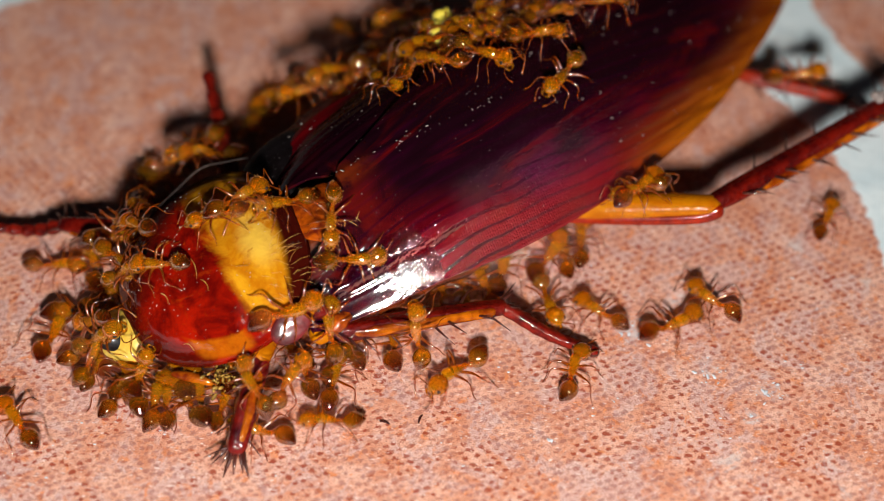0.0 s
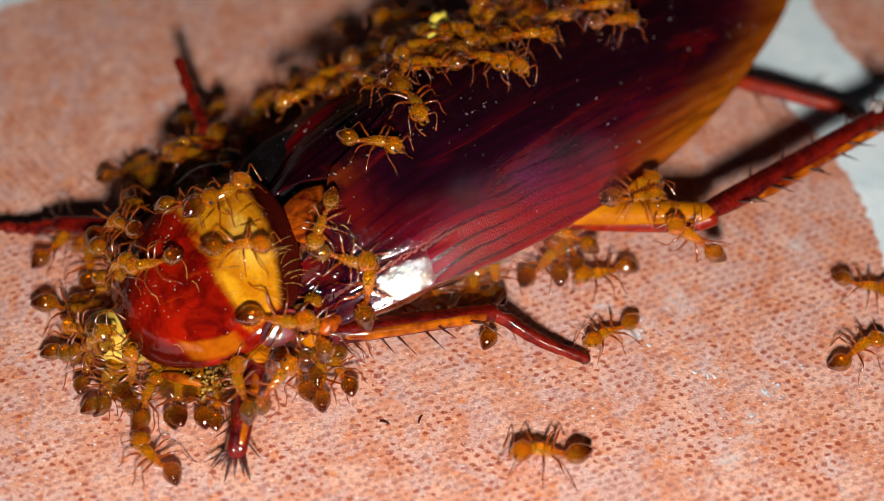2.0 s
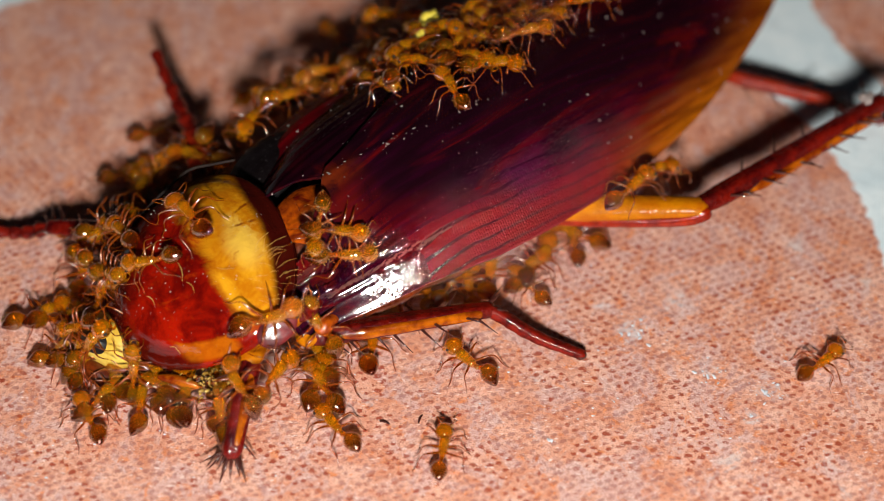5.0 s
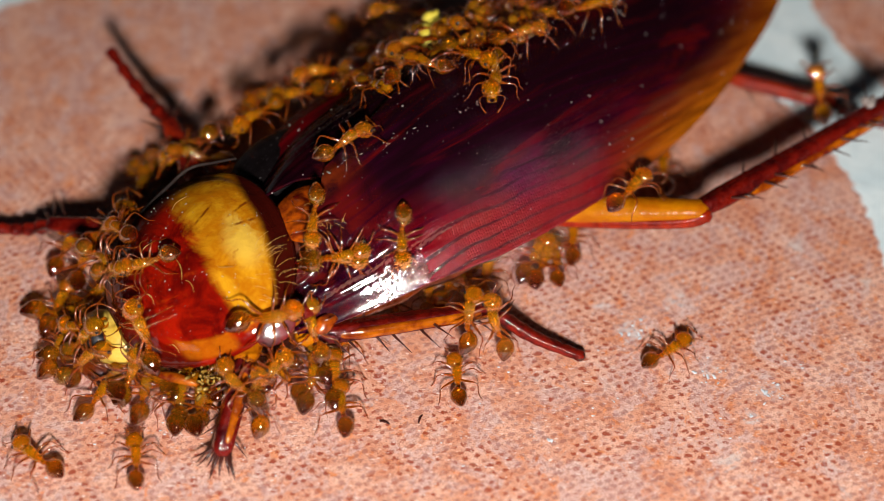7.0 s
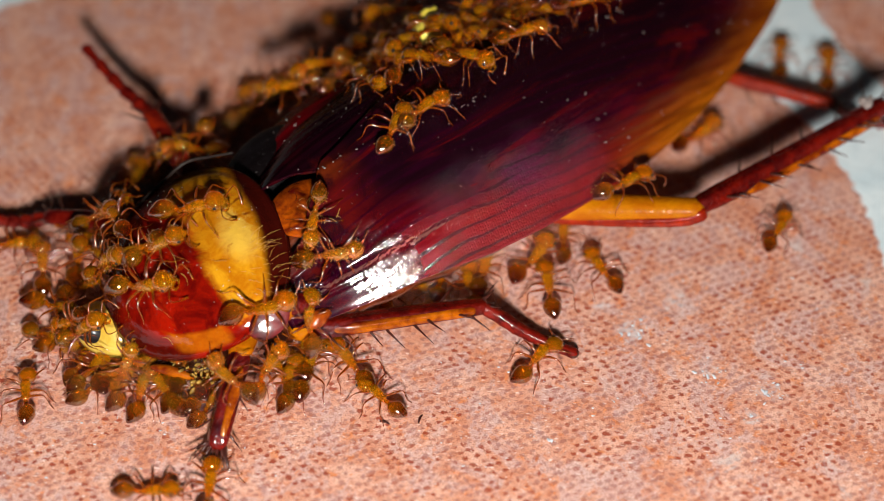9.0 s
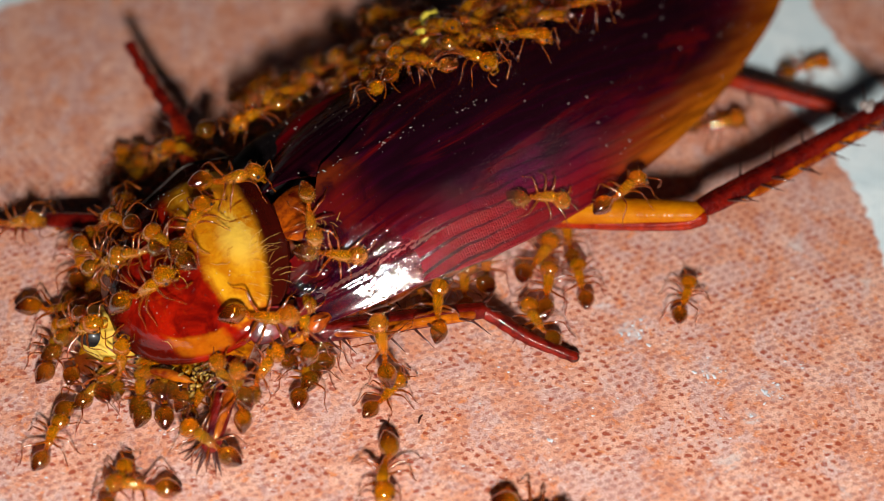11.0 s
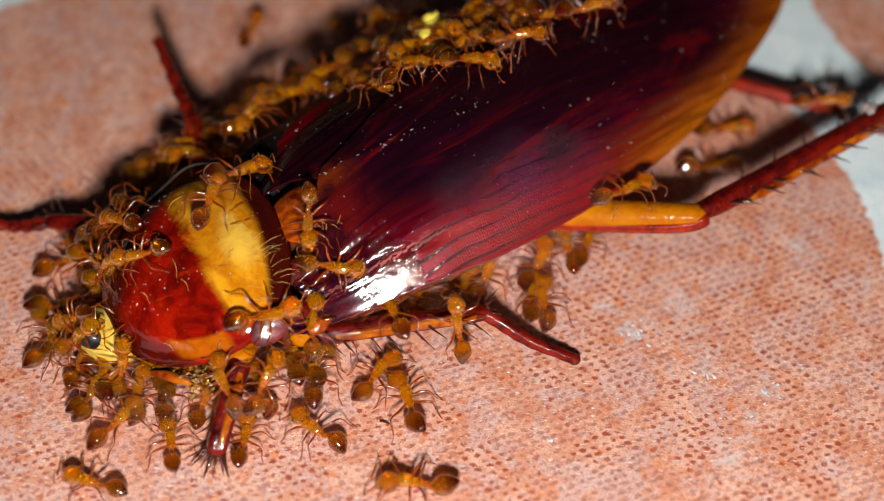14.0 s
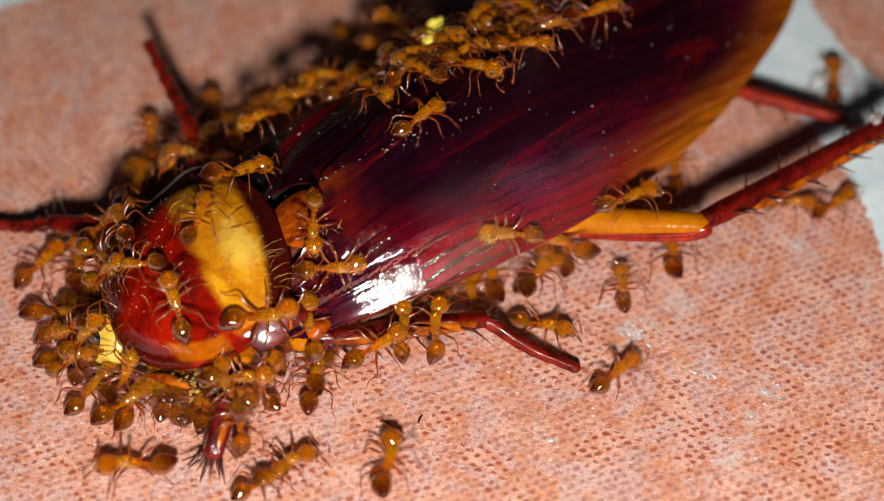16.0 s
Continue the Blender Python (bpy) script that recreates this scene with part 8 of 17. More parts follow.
    crawl(26, [
        k(0, -6.55, -2.31, 5.28, -2, -10, -154), k(0.25, -6.79, -2.22, 5.36, -16, -2, -76), k(0.5, -7.02, -2.13, 5.43, -4, 11, 3),
        k(0.75, -6.31, 1.18, 4.59, 8, -34, -29), k(1, -5.59, 4.81, 3.63, 3, -40, -43), k(1.5, -5.22, 5.5, 3.36, -37, -8, 40),
        k(1.75, -3.84, 1.61, 6.06, -23, -7, 42), k(2, -2.73, -0.04, 6.57, 7, -1, -13), k(2.25, -4.26, 2.45, 5.59, -12, -25, -11),
        k(2.5, -6.48, 9.8, 0, 0, 0, 28), k(2.75, -5.33, 9.9, 0, 0, 0, -38), k(3, -3.84, 5.54, 4.31, 17, -28, -84), k(3.5, -4.05, 5, 4.67, 17, -29, -84),
        k(3.75, -5, 10.09, 0, 0, 0, -119), k(4, -5.55, 10.38, 0, 0, 0, 180), k(4.42, -6.33, 9.7, 0, 0, 0, 147), k(4.83, -6.85, 9.24, 0, 0, 0, 123),
        k(5.25, -7.38, 8.68, 0, 0, 0, 104), k(5.67, -7.84, 8.15, 0, 0, 0, 86), k(6.08, -8.54, 7.16, 0, 0, 0, 67), k(6.5, -9.38, 6.98, 0, 0, 0, 40),
        k(6.75, -6.25, 2.08, 4.71, -35, -19, 34), k(7, -3.84, 0.07, 6.5, -4, -7, 36), k(7.25, -3.07, 1.98, 6.35, 1, -14, -28),
        k(7.5, -2.26, 3.91, 6.25, 9, -22, -74), k(7.75, -1.16, 3.11, 6.87, 4, -10, -83), k(8, -0.1, 2.91, 6.91, 0, -3, -98),
        k(8.25, -1.8, 5.18, 5.87, 15, -33, -77), k(8.5, -4, 12.75, 0, 0, 0, 0), k(8.75, -2.73, 3.54, 6.28, -26, 7, 55), k(9, -1.96, 0.85, 6.66, 4, -8, 68),
        k(9.42, -1.76, -0.54, 6.26, 18, -17, 68), k(9.83, -1.55, -2.11, 5.17, 30, -28, 69), k(10.25, -1.03, -3.2, 4.27, 25, -32, 75),
        k(10.67, -0.54, -2.09, 0, 0, 0, 88), k(11.08, -0.17, -5.2, 1.97, 6, -21, 92), k(11.5, 0.06, -5.86, 0, 0, 0, 98),
        k(11.75, -0.84, -6.71, 0, 0, 0, 95), k(12, -1.72, -7.54, 0, 0, 0, 91), k(12.25, -0.87, -6.83, 0, 0, 0, 116),
        k(12.5, -0.02, -6.13, -0.03, 0, -4, 141), k(12.75, 0.42, -5.67, 0, 0, 0, 78), k(13, 0.86, -5.22, 0, 0, 0, 0), k(13.25, 1.32, -4.35, 0, 0, 0, 46),
        k(13.5, 1.73, -4.84, 1.78, 21, -38, 74), k(13.75, 1.17, -5.17, 1.82, 20, -34, 86), k(14, 0.64, -5.41, 1.77, -10, -44, 104),
        k(14.25, -0.43, -5.24, 0, 0, 0, 90), k(14.5, -1.51, -6.39, 0, 0, 0, 83), k(14.75, 0.88, -4.5, 0, 0, 0, 90), k(15, 3.36, -2.53, 0, 0, 0, 96),
        k(15.25, 3.22, -2.51, 0, 0, 0, 56), k(15.5, 3.07, -2.48, 0, 0, 0, 0), k(15.75, 3.74, -3.52, 0, 0, 0, -6), k(16, 4.39, -4.53, 0, 0, 0, -13),
    ])
    crawl(27, [
        k(0, -13.67, -0.77, 1.94, 40, -14, 1), k(0.5, -13.66, -0.73, 2.06, 24, -16, 17), k(0.75, -12.62, -1.12, 3.02, -6, -36, -14),
        k(1, -11.5, -1.93, 4.5, 3, -34, -27), k(1.25, -9.72, -2.63, 5.3, 2, -18, -7), k(1.5, -8.09, -2.83, 5.54, 4, -1, 8),
        k(2, -8.83, -2.23, 5.53, -5, -4, 33), k(2.25, -8.94, -2.21, 5.52, -7, 4, 103), k(2.5, -9.06, -2.19, 5.5, 0, 10, 162),
        k(2.67, -9.27, -2.47, 5.46, -10, 5, 116), k(2.83, -9.48, -2.72, 5.41, -13, -6, 74), k(3, -9.69, -2.96, 5.34, 7, -15, -6),
        k(3.25, -9.41, -3.54, 5.32, -11, -14, 77), k(3.5, -9.14, -4.1, 5.28, -18, 2, 151), k(4, -9.13, -4.15, 5.33, -16, 1, 151),
        k(4.42, -9.56, -3.62, 5.36, -15, 3, 139), k(4.83, -10, -3.07, 5.33, -15, 7, 128), k(5.25, -10.27, -2.64, 5.25, -16, 10, 119),
        k(5.67, -11.11, -2.1, 4.89, -19, 16, 112), k(6.08, -11.43, -1.09, 4.52, -18, 9, 106), k(6.5, -12.99, 3.77, 0, 0, 0, 96),
        k(6.75, -11.62, -4.14, 4.45, -26, -16, 103), k(7, -11.63, -6.66, 3.08, -44, -40, 112), k(7.25, -11.06, -5.29, 4.24, -13, -28, 65),
        k(7.5, -10.59, -3.54, 4.97, 12, -25, 12), k(8, -10.09, -3.71, 5.16, 16, -17, -9), k(8.17, -9.62, -3.76, 5.28, -6, -17, 65),
        k(8.33, -9.16, -3.78, 5.37, -11, -8, 114), k(8.5, -8.71, -3.76, 5.4, -12, -1, 163), k(8.67, -9.12, -3.43, 5.42, -8, -7, 114),
        k(8.83, -9.52, -3.09, 5.43, -5, -11, 68), k(9, -9.94, -2.72, 5.41, 6, -13, -3), k(9.42, -9.88, -2.62, 5.43, 4, -12, -2),
        k(9.83, -9.59, -2.31, 5.49, 2, -9, 1), k(10.25, -9.1, -1.76, 5.54, -4, -4, 7), k(10.67, -9.23, -1.67, 5.52, -5, -6, 5),
        k(11.08, -8.56, -1.32, 5.48, -10, 9, 19), k(11.5, -8.53, -0.68, 5.19, -15, 13, 25), k(12, -9.44, 4.47, 0, 0, 0, 0),
        k(12.5, -8.59, -0.17, 4.98, -22, 14, 26), k(13, -8.46, -1.23, 5.45, -10, 4, 15), k(13.5, -8.29, -0.73, 5.24, -11, 17, 28),
        k(14, -8.3, -0.7, 5.21, -14, 16, 28), k(14.5, -8.47, -1.17, 5.39, -11, 6, 17), k(15, -8.53, -0.7, 5.22, -14, 14, 26),
        k(15.5, -8.3, -0.65, 5.16, -17, 14, 26), k(16, -8.31, -0.64, 5.15, -16, 11, 22),
    ])
    crawl(28, [
        k(0, -10.93, 6.62, 0, 0, 0, 41), k(0.25, -10.73, 5.8, 0, 0, 0, 21), k(0.5, -9.7, 0.96, 4.31, 15, 0, 7), k(0.75, -9.39, 7.17, 0, 0, 0, 0),
        k(1, -8.21, 9.42, 0, 0, 0, 0), k(1.25, -7.58, 10.09, 0, 0, 0, 0), k(1.5, -6.94, 10.77, 0, 0, 0, 0), k(1.75, -3.75, 5.16, 4.51, 6, -33, -63),
        k(2, -1.16, 2.06, 6.75, 0, -3, -65), k(2.5, -1.61, 0.95, 6.72, 5, -1, -6), k(3, -1.26, 0.84, 6.67, 9, 3, -3), k(3.25, 1.07, 2.03, 7.29, 4, 9, -10),
        k(3.5, 3.52, 4.53, 6.67, 2, 11, -22), k(3.75, 2.89, 4, 7.18, -2, 7, -45), k(4, 2.31, 4.42, 6.77, -4, 4, -63), k(4.42, 2.35, 4.03, 6.94, -1, 7, -35),
        k(4.83, 2.16, 4, 7.14, 1, 5, -4), k(5.25, 2.26, 3.52, 7.4, 5, 4, 26), k(5.67, 1.88, 4.1, 6.9, 3, 2, 49), k(6.08, 2.01, 3.61, 6.86, 8, -1, 66),
        k(6.5, 2.06, 3.74, 6.77, 7, -3, 81), k(6.67, 2.07, 3.05, 7.39, 9, 3, 38), k(6.83, 2.13, 3.29, 7.12, 0, 9, -33), k(7, 2.19, 3.45, 6.93, -9, 5, -94),
        k(7.5, 2.32, 4.76, 6.78, -3, 2, -74), k(7.75, 1.71, 4.56, 6.81, 0, -3, -106), k(8, 1.11, 4.37, 6.82, 5, -2, -148),
        k(8.5, 1.12, 5.14, 6.75, 5, -8, -98), k(8.75, 0.14, 3.26, 6.9, -2, 1, -37), k(9, -0.81, 1.78, 6.71, 8, 1, 45), k(9.42, 0.35, 1.42, 6.41, 22, 3, 37),
        k(9.83, 1.08, 0.42, 5.71, 37, 9, 31), k(10.25, 2.23, 0.53, 5.06, 39, 13, 26), k(10.67, 3.15, -0.06, 4.3, 36, 16, 21),
        k(11.08, 4.2, -0.35, 3.67, 35, 18, 15), k(11.5, 4.92, -0.94, 3.07, 45, 13, -2), k(11.75, 5.32, -0.83, 2.37, 18, -42, 62),
        k(12, 5.66, -1.2, 2.26, -59, -19, 152), k(12.5, 4.96, -0.72, 1.88, -48, -24, 163), k(12.75, 2.89, -1.73, 0, 0, 0, 149),
        k(13, 0.73, -5.56, 1.76, -48, -2, 160), k(13.25, 0.07, -5.49, 1.79, -30, -47, 142), k(13.5, -0.57, -5.53, 1.92, 10, -34, 88),
        k(13.75, -1.63, -5.53, 0, 0, 0, 74), k(14, -2.65, -6.97, 0, 0, 0, 57), k(14.5, -3.18, -6.11, 0, 0, 0, 125), k(14.75, -2.58, -6.1, 0, 0, 0, 108),
        k(15, -1.98, -6.1, 0, 0, 0, 91), k(15.25, -1.62, -5.24, 0, 0, 0, 95), k(15.5, -1.21, -5.93, 2, 3, -6, 98), k(16, -0.33, -5.86, 1.95, 6, -17, 89),
    ])
    crawl(29, [
        k(0, 8.36, 0.29, 3.24, 4, 7, -168), k(0.5, 8.12, 0.16, 3.21, 0, 8, 164), k(1, 8.35, 0.13, 3.26, -11, 12, -170),
        k(1.25, 8.34, -0.13, 3.2, 14, 25, -82), k(1.5, 8.32, -0.39, 3.15, 29, -9, -5), k(2, 8.32, -0.22, 3.28, 1, -8, 1),
        k(2.25, 6.34, 2.92, 4.56, 30, 29, 9), k(2.5, 4.28, 5.23, 6.67, -1, 8, -39), k(2.67, 4.72, 2.66, 6.57, 31, 9, 33),
        k(2.83, 5.35, 1.98, 4.59, 33, -15, 69), k(3, 5.9, 0.48, 3.43, -3, -38, 137), k(3.25, 4, 1.53, 5.04, -41, -7, -148),
        k(3.5, 2.13, 2.07, 7.09, -13, 13, -88), k(3.75, 1.49, 2.54, 6.95, -13, 2, -120), k(4, 0.85, 2.97, 6.86, -5, -4, -157),
        k(4.42, 0.87, 2.34, 7.4, -1, -7, 163), k(4.83, 0.29, 2.46, 7.27, 2, -2, 126), k(5.25, 0.51, 2.12, 7.62, 4, -3, 103),
        k(5.67, -0.14, 2.6, 7.45, -1, 4, 84), k(6.08, -0.06, 2.64, 7.53, -3, 4, 65), k(6.5, -0.33, 2.9, 6.91, -2, 2, 37),
        k(6.75, -1.06, -0.67, 6.19, 15, 23, -25), k(7, -1.76, -3.36, 4.65, -18, 37, -93), k(7.25, -3.56, -1.7, 6.2, 6, 19, -50),
        k(7.5, -5.66, 2.77, 4.83, 4, -29, -42), k(7.75, -6.4, 3.93, 3.74, -37, -7, 40), k(8, -7.57, 7.72, 0, 0, 0, 101), k(8.5, -7.54, 7.35, 0, 0, 0, 40),
        k(8.75, -8.87, 7.26, 0, 0, 0, 40), k(9, -10.19, 7.17, 0, 0, 0, 41), k(9.42, -9.91, 7.11, 0, 0, 0, 34), k(9.83, -9.55, 7.04, 0, 0, 0, 28),
        k(10.25, -9.42, 7.02, 0, 0, 0, 21), k(10.67, -9.11, 7.4, 0, 0, 0, 14), k(11.08, -9.29, 6.69, 0, 0, 0, 7), k(11.5, -8.85, 6.98, 0, 0, 0, 0),
        k(11.75, -6.55, 3.9, 3.49, 15, -35, -64), k(12, -4.65, 2.4, 5.38, 19, -28, -75), k(12.25, -5.47, 14.8, 0, -1, -7, 6),
        k(12.5, -5.81, 22.75, 0, 0, 0, 86), k(13, -5.79, 23.18, 0, 0, 0, 92), k(13.5, -6.57, 23.71, 0, 0, 0, 93), k(13.75, -8.01, 18.66, 0, 0, 0, 83),
        k(14, -9.36, 13.97, 0, 0, 0, 72), k(14.25, -9.67, 18.22, 0, 0, 0, 84), k(14.5, -10, 22.75, 0, 0, 0, 94), k(15, -10.39, 22.26, 0, 0, 0, 94),
        k(15.5, -10.41, 23.18, 0, 0, 0, 94), k(16, -9.86, 23.41, 0, 0, 0, 94),
    ])
    crawl(30, [
        k(0, -23.11, -3.29, 0, 0, 0, -55), k(0.5, -23.58, -3.75, 0, 0, 0, -54), k(0.75, -20.42, -6.84, 0, 0, 0, -31), k(1, -17.42, -9.76, 0, 0, 0, 0),
        k(1.25, -16.75, -7.54, 0, 0, 0, 19), k(1.5, -16.04, -5.22, 0, 0, 0, 39), k(1.75, -16.4, -2.64, 0, 0, 0, 46), k(2, -16.78, 0.07, 0, 0, 0, 53),
        k(2.25, -14.93, -0.34, 1.88, 0, -27, 52), k(2.5, -14.13, 2.56, 0, 0, 0, 73), k(3, -13.22, -0.25, 2.22, 1, -5, 74), k(3.5, -13.6, 2.39, 0, 0, 0, 52),
        k(3.75, -14.18, 1.89, 0, 0, 0, 40), k(4, -14.15, -0.52, 2.18, 20, -15, 19), k(4.42, -14.67, -0.43, 2.07, 21, -24, 19),
        k(4.83, -14.64, -0.72, 1.96, 24, -27, 26), k(5.25, -15.23, -0.56, 1.24, 46, -42, 13), k(5.67, -16.01, 0.29, 0, 0, 0, 60),
        k(6.08, -16.38, 0.33, 0, 0, 0, 67), k(6.5, -16.45, -0.14, 0, 0, 0, 73), k(7, -16.45, -0.14, 0, 0, 0, 73), k(7.25, -14.51, -0.3, 2.01, -5, -35, 60),
        k(7.5, -13.68, 3.08, 0, 0, 0, 73), k(7.75, -12.49, -2.76, 4.23, -27, -27, 50), k(8, -12.46, -4.4, 3.87, 11, -37, 13),
        k(8.5, -11.99, -4.12, 4.25, 16, -28, 8), k(9, -11.28, -3.84, 4.62, 15, -26, 10), k(9.42, -10.81, -3.65, 4.89, 8, -27, 20),
        k(9.83, -10.92, -3.36, 4.98, 3, -26, 31), k(10.25, -10.67, -3.71, 4.94, 0, -28, 39), k(10.67, -10.42, -3.52, 5.13, -7, -24, 51),
        k(11.08, -9.85, -3.37, 5.35, -7, -15, 63), k(11.5, -9.91, -3.03, 5.41, -11, -8, 73), k(11.75, -10.92, -1.52, 4.92, -27, -8, 45),
        k(12, -13.03, 4.12, 0, 0, 0, 0), k(12.25, -13.5, 2.56, 0, 0, 0, 0), k(12.5, -12.94, -2.32, 3.89, 16, -35, -30),
        k(12.75, -14.42, -0.51, 2, 31, -13, -9), k(13, -15.47, -0.16, 1.78, 40, -15, -13), k(13.25, -14.7, -0.21, 2, 12, -19, 2),
        k(13.5, -13.94, -0.22, 2.21, 17, -23, 12), k(14, -13.7, -0.25, 2.23, 9, -9, 26), k(14.25, -16.79, 2.39, 0, 0, 0, 28),
        k(14.5, -19.32, 3.08, 0, 0, 0, 28), k(14.75, -17.76, 2.91, 0, 0, 0, 28), k(15, -16.2, 2.73, 0, 0, 0, 28),
        k(15.25, -13.55, -3.25, 3.29, -43, -27, 69), k(15.5, -11.97, -6.23, 3.44, -41, -26, 111), k(15.75, -11.17, -6.29, 3.88, -32, -26, 109),
        k(16, -10.41, -6.27, 4.21, -22, -26, 107),
    ])
    crawl(31, [
        k(0, 24.93, 5.14, 0, 0, 0, 164), k(0.5, 25.23, 4.37, 0, 0, 0, 164), k(1, 25.23, 3.69, 0, 0, 0, 164), k(1.5, 25.29, 4.13, 0, 0, 0, 164),
        k(2, 25.62, 3.73, 0, 0, 0, 164), k(2.5, 25.64, 3.67, 0, 0, 0, 164), k(3, 26.05, 4.63, 0, 0, 0, 164), k(3.5, 26.2, 4.97, 0, 0, 0, 164),
        k(4, 25.87, 5.41, 0, 0, 0, 164), k(4.42, 26.18, 5.71, 0, 0, 0, 164), k(4.83, 26.19, 5.21, 0, 0, 0, 164), k(5.25, 26.47, 5.92, 0, 0, 0, 164),
        k(5.67, 26.52, 5.8, 0, 0, 0, 164), k(6.08, 26.59, 5.9, 0, 0, 0, 164), k(6.5, 26.43, 5.96, 0, 0, 0, 164), k(7, 25.54, 5.36, 0, 0, 0, 164),
        k(7.5, 26.23, 6.3, 0, 0, 0, 164), k(8, 25.67, 6.56, 0, 0, 0, 164), k(8.5, 25.87, 7.37, 0, 0, 0, 164), k(9, 26.55, 8.17, 0, 0, 0, 164),
        k(9.42, 26.59, 8.56, 0, 0, 0, 164), k(9.83, 26.66, 8.63, 0, 0, 0, 164), k(10.25, 26.63, 8.5, 0, 0, 0, 164), k(10.67, 26.43, 9.29, 0, 0, 0, 164),
        k(11.08, 26.21, 9.11, 0, 0, 0, 164), k(11.5, 25.57, 7.71, 1.48, -23, -20, -180), k(12, 25.85, 9.7, 0, 0, 0, 163),
        k(12.25, 23.55, 11.01, 0, 0, 0, 111), k(12.5, 21.19, 12.35, 0, 0, 0, 80), k(12.75, 23.82, 12.35, 0, 0, 0, 49), k(13, 26.45, 12.35, 0, 0, 0, 0),
        k(13.5, 25.77, 12.25, 0, 0, 0, 0), k(14, 24.96, 11.6, 0, 0, 0, 0), k(14.25, 22.99, 12.98, 0, 0, 0, 0), k(14.5, 20.97, 14.38, 0, 0, 0, 0),
        k(14.75, 18.8, 11.16, 0, 0, 0, 0), k(15, 16.73, 8.09, 0, 0, 0, 0), k(15.25, 14.19, 1.16, 3.73, 0, -1, 7), k(15.5, 13.79, 1.38, 0, 0, 0, 0),
        k(15.75, 14.74, 1.89, 0, 0, 0, 0), k(16, 15.69, 2.39, 0, 0, 0, 0),
    ])
    crawl(32, [
        k(0, 0.48, -17.33, 0, 0, 0, 144), k(0.5, -0.1, -17.95, 0, 0, 0, 144), k(1, -0.16, -17.84, 0, 0, 0, 144), k(1.5, -0.28, -17.35, 0, 0, 0, 144),
        k(2, -0.54, -17.97, 0, 0, 0, 145), k(2.5, -0.96, -18.44, 0, 0, 0, 145), k(3, -1, -18.06, 0, 0, 0, 145), k(3.5, -0.89, -18.69, 0, 0, 0, 145),
        k(4, -0.3, -18.52, 0, 0, 0, 145), k(4.42, -0.35, -18.69, 0, 0, 0, 145), k(4.83, -0.37, -18.42, 0, 0, 0, 145), k(5.25, -0.54, -18.38, 0, 0, 0, 145),
        k(5.67, -0.5, -18.45, 0, 0, 0, 145), k(6.08, -0.29, -18.4, 0, 0, 0, 145), k(6.5, -0.59, -18.05, 0, 0, 0, 145), k(7, -0.68, -18.15, 0, 0, 0, 145),
        k(7.5, -1.02, -18.59, 0, 0, 0, 145), k(8, -1.56, -17.98, 0, 0, 0, 145), k(8.5, -1.9, -17.81, 0, 0, 0, 145), k(9, -1.75, -17.6, 0, 0, 0, 145),
        k(9.42, -1.44, -17.34, 0, 0, 0, 145), k(9.83, -1.8, -17.5, 0, 0, 0, 145), k(10.25, -1.33, -17.62, 0, 0, 0, 145),
        k(10.67, -1.55, -17.36, 0, 0, 0, 145), k(11.08, -1.47, -17.37, 0, 0, 0, 145), k(11.5, -1.25, -17.58, 0, 0, 0, 145),
        k(12, -1.59, -17.55, 0, 0, 0, 145), k(12.5, -1.7, -18.21, 0, 0, 0, 145), k(13, -2.23, -17.61, 0, 0, 0, 145), k(13.5, -1.69, -17.75, 0, 0, 0, 145),
        k(13.75, -1.43, -15.11, 0, 0, 0, 159), k(14, -1.15, -12.33, 0, 0, 0, 174), k(14.25, -1.12, -14.89, 0, 0, 0, -134),
        k(14.5, -1.1, -17.33, 0, 0, 0, -89), k(15, -1.38, -16.72, 0, 0, 0, -89), k(15.5, -1.11, -16.64, 0, 0, 0, -89),
        k(15.67, -1.41, -14.92, 0, 0, 0, -38), k(15.83, -1.73, -13.14, 0, 0, 0, 23), k(16, -2.06, -11.3, 0, 0, 0, 78),
    ])
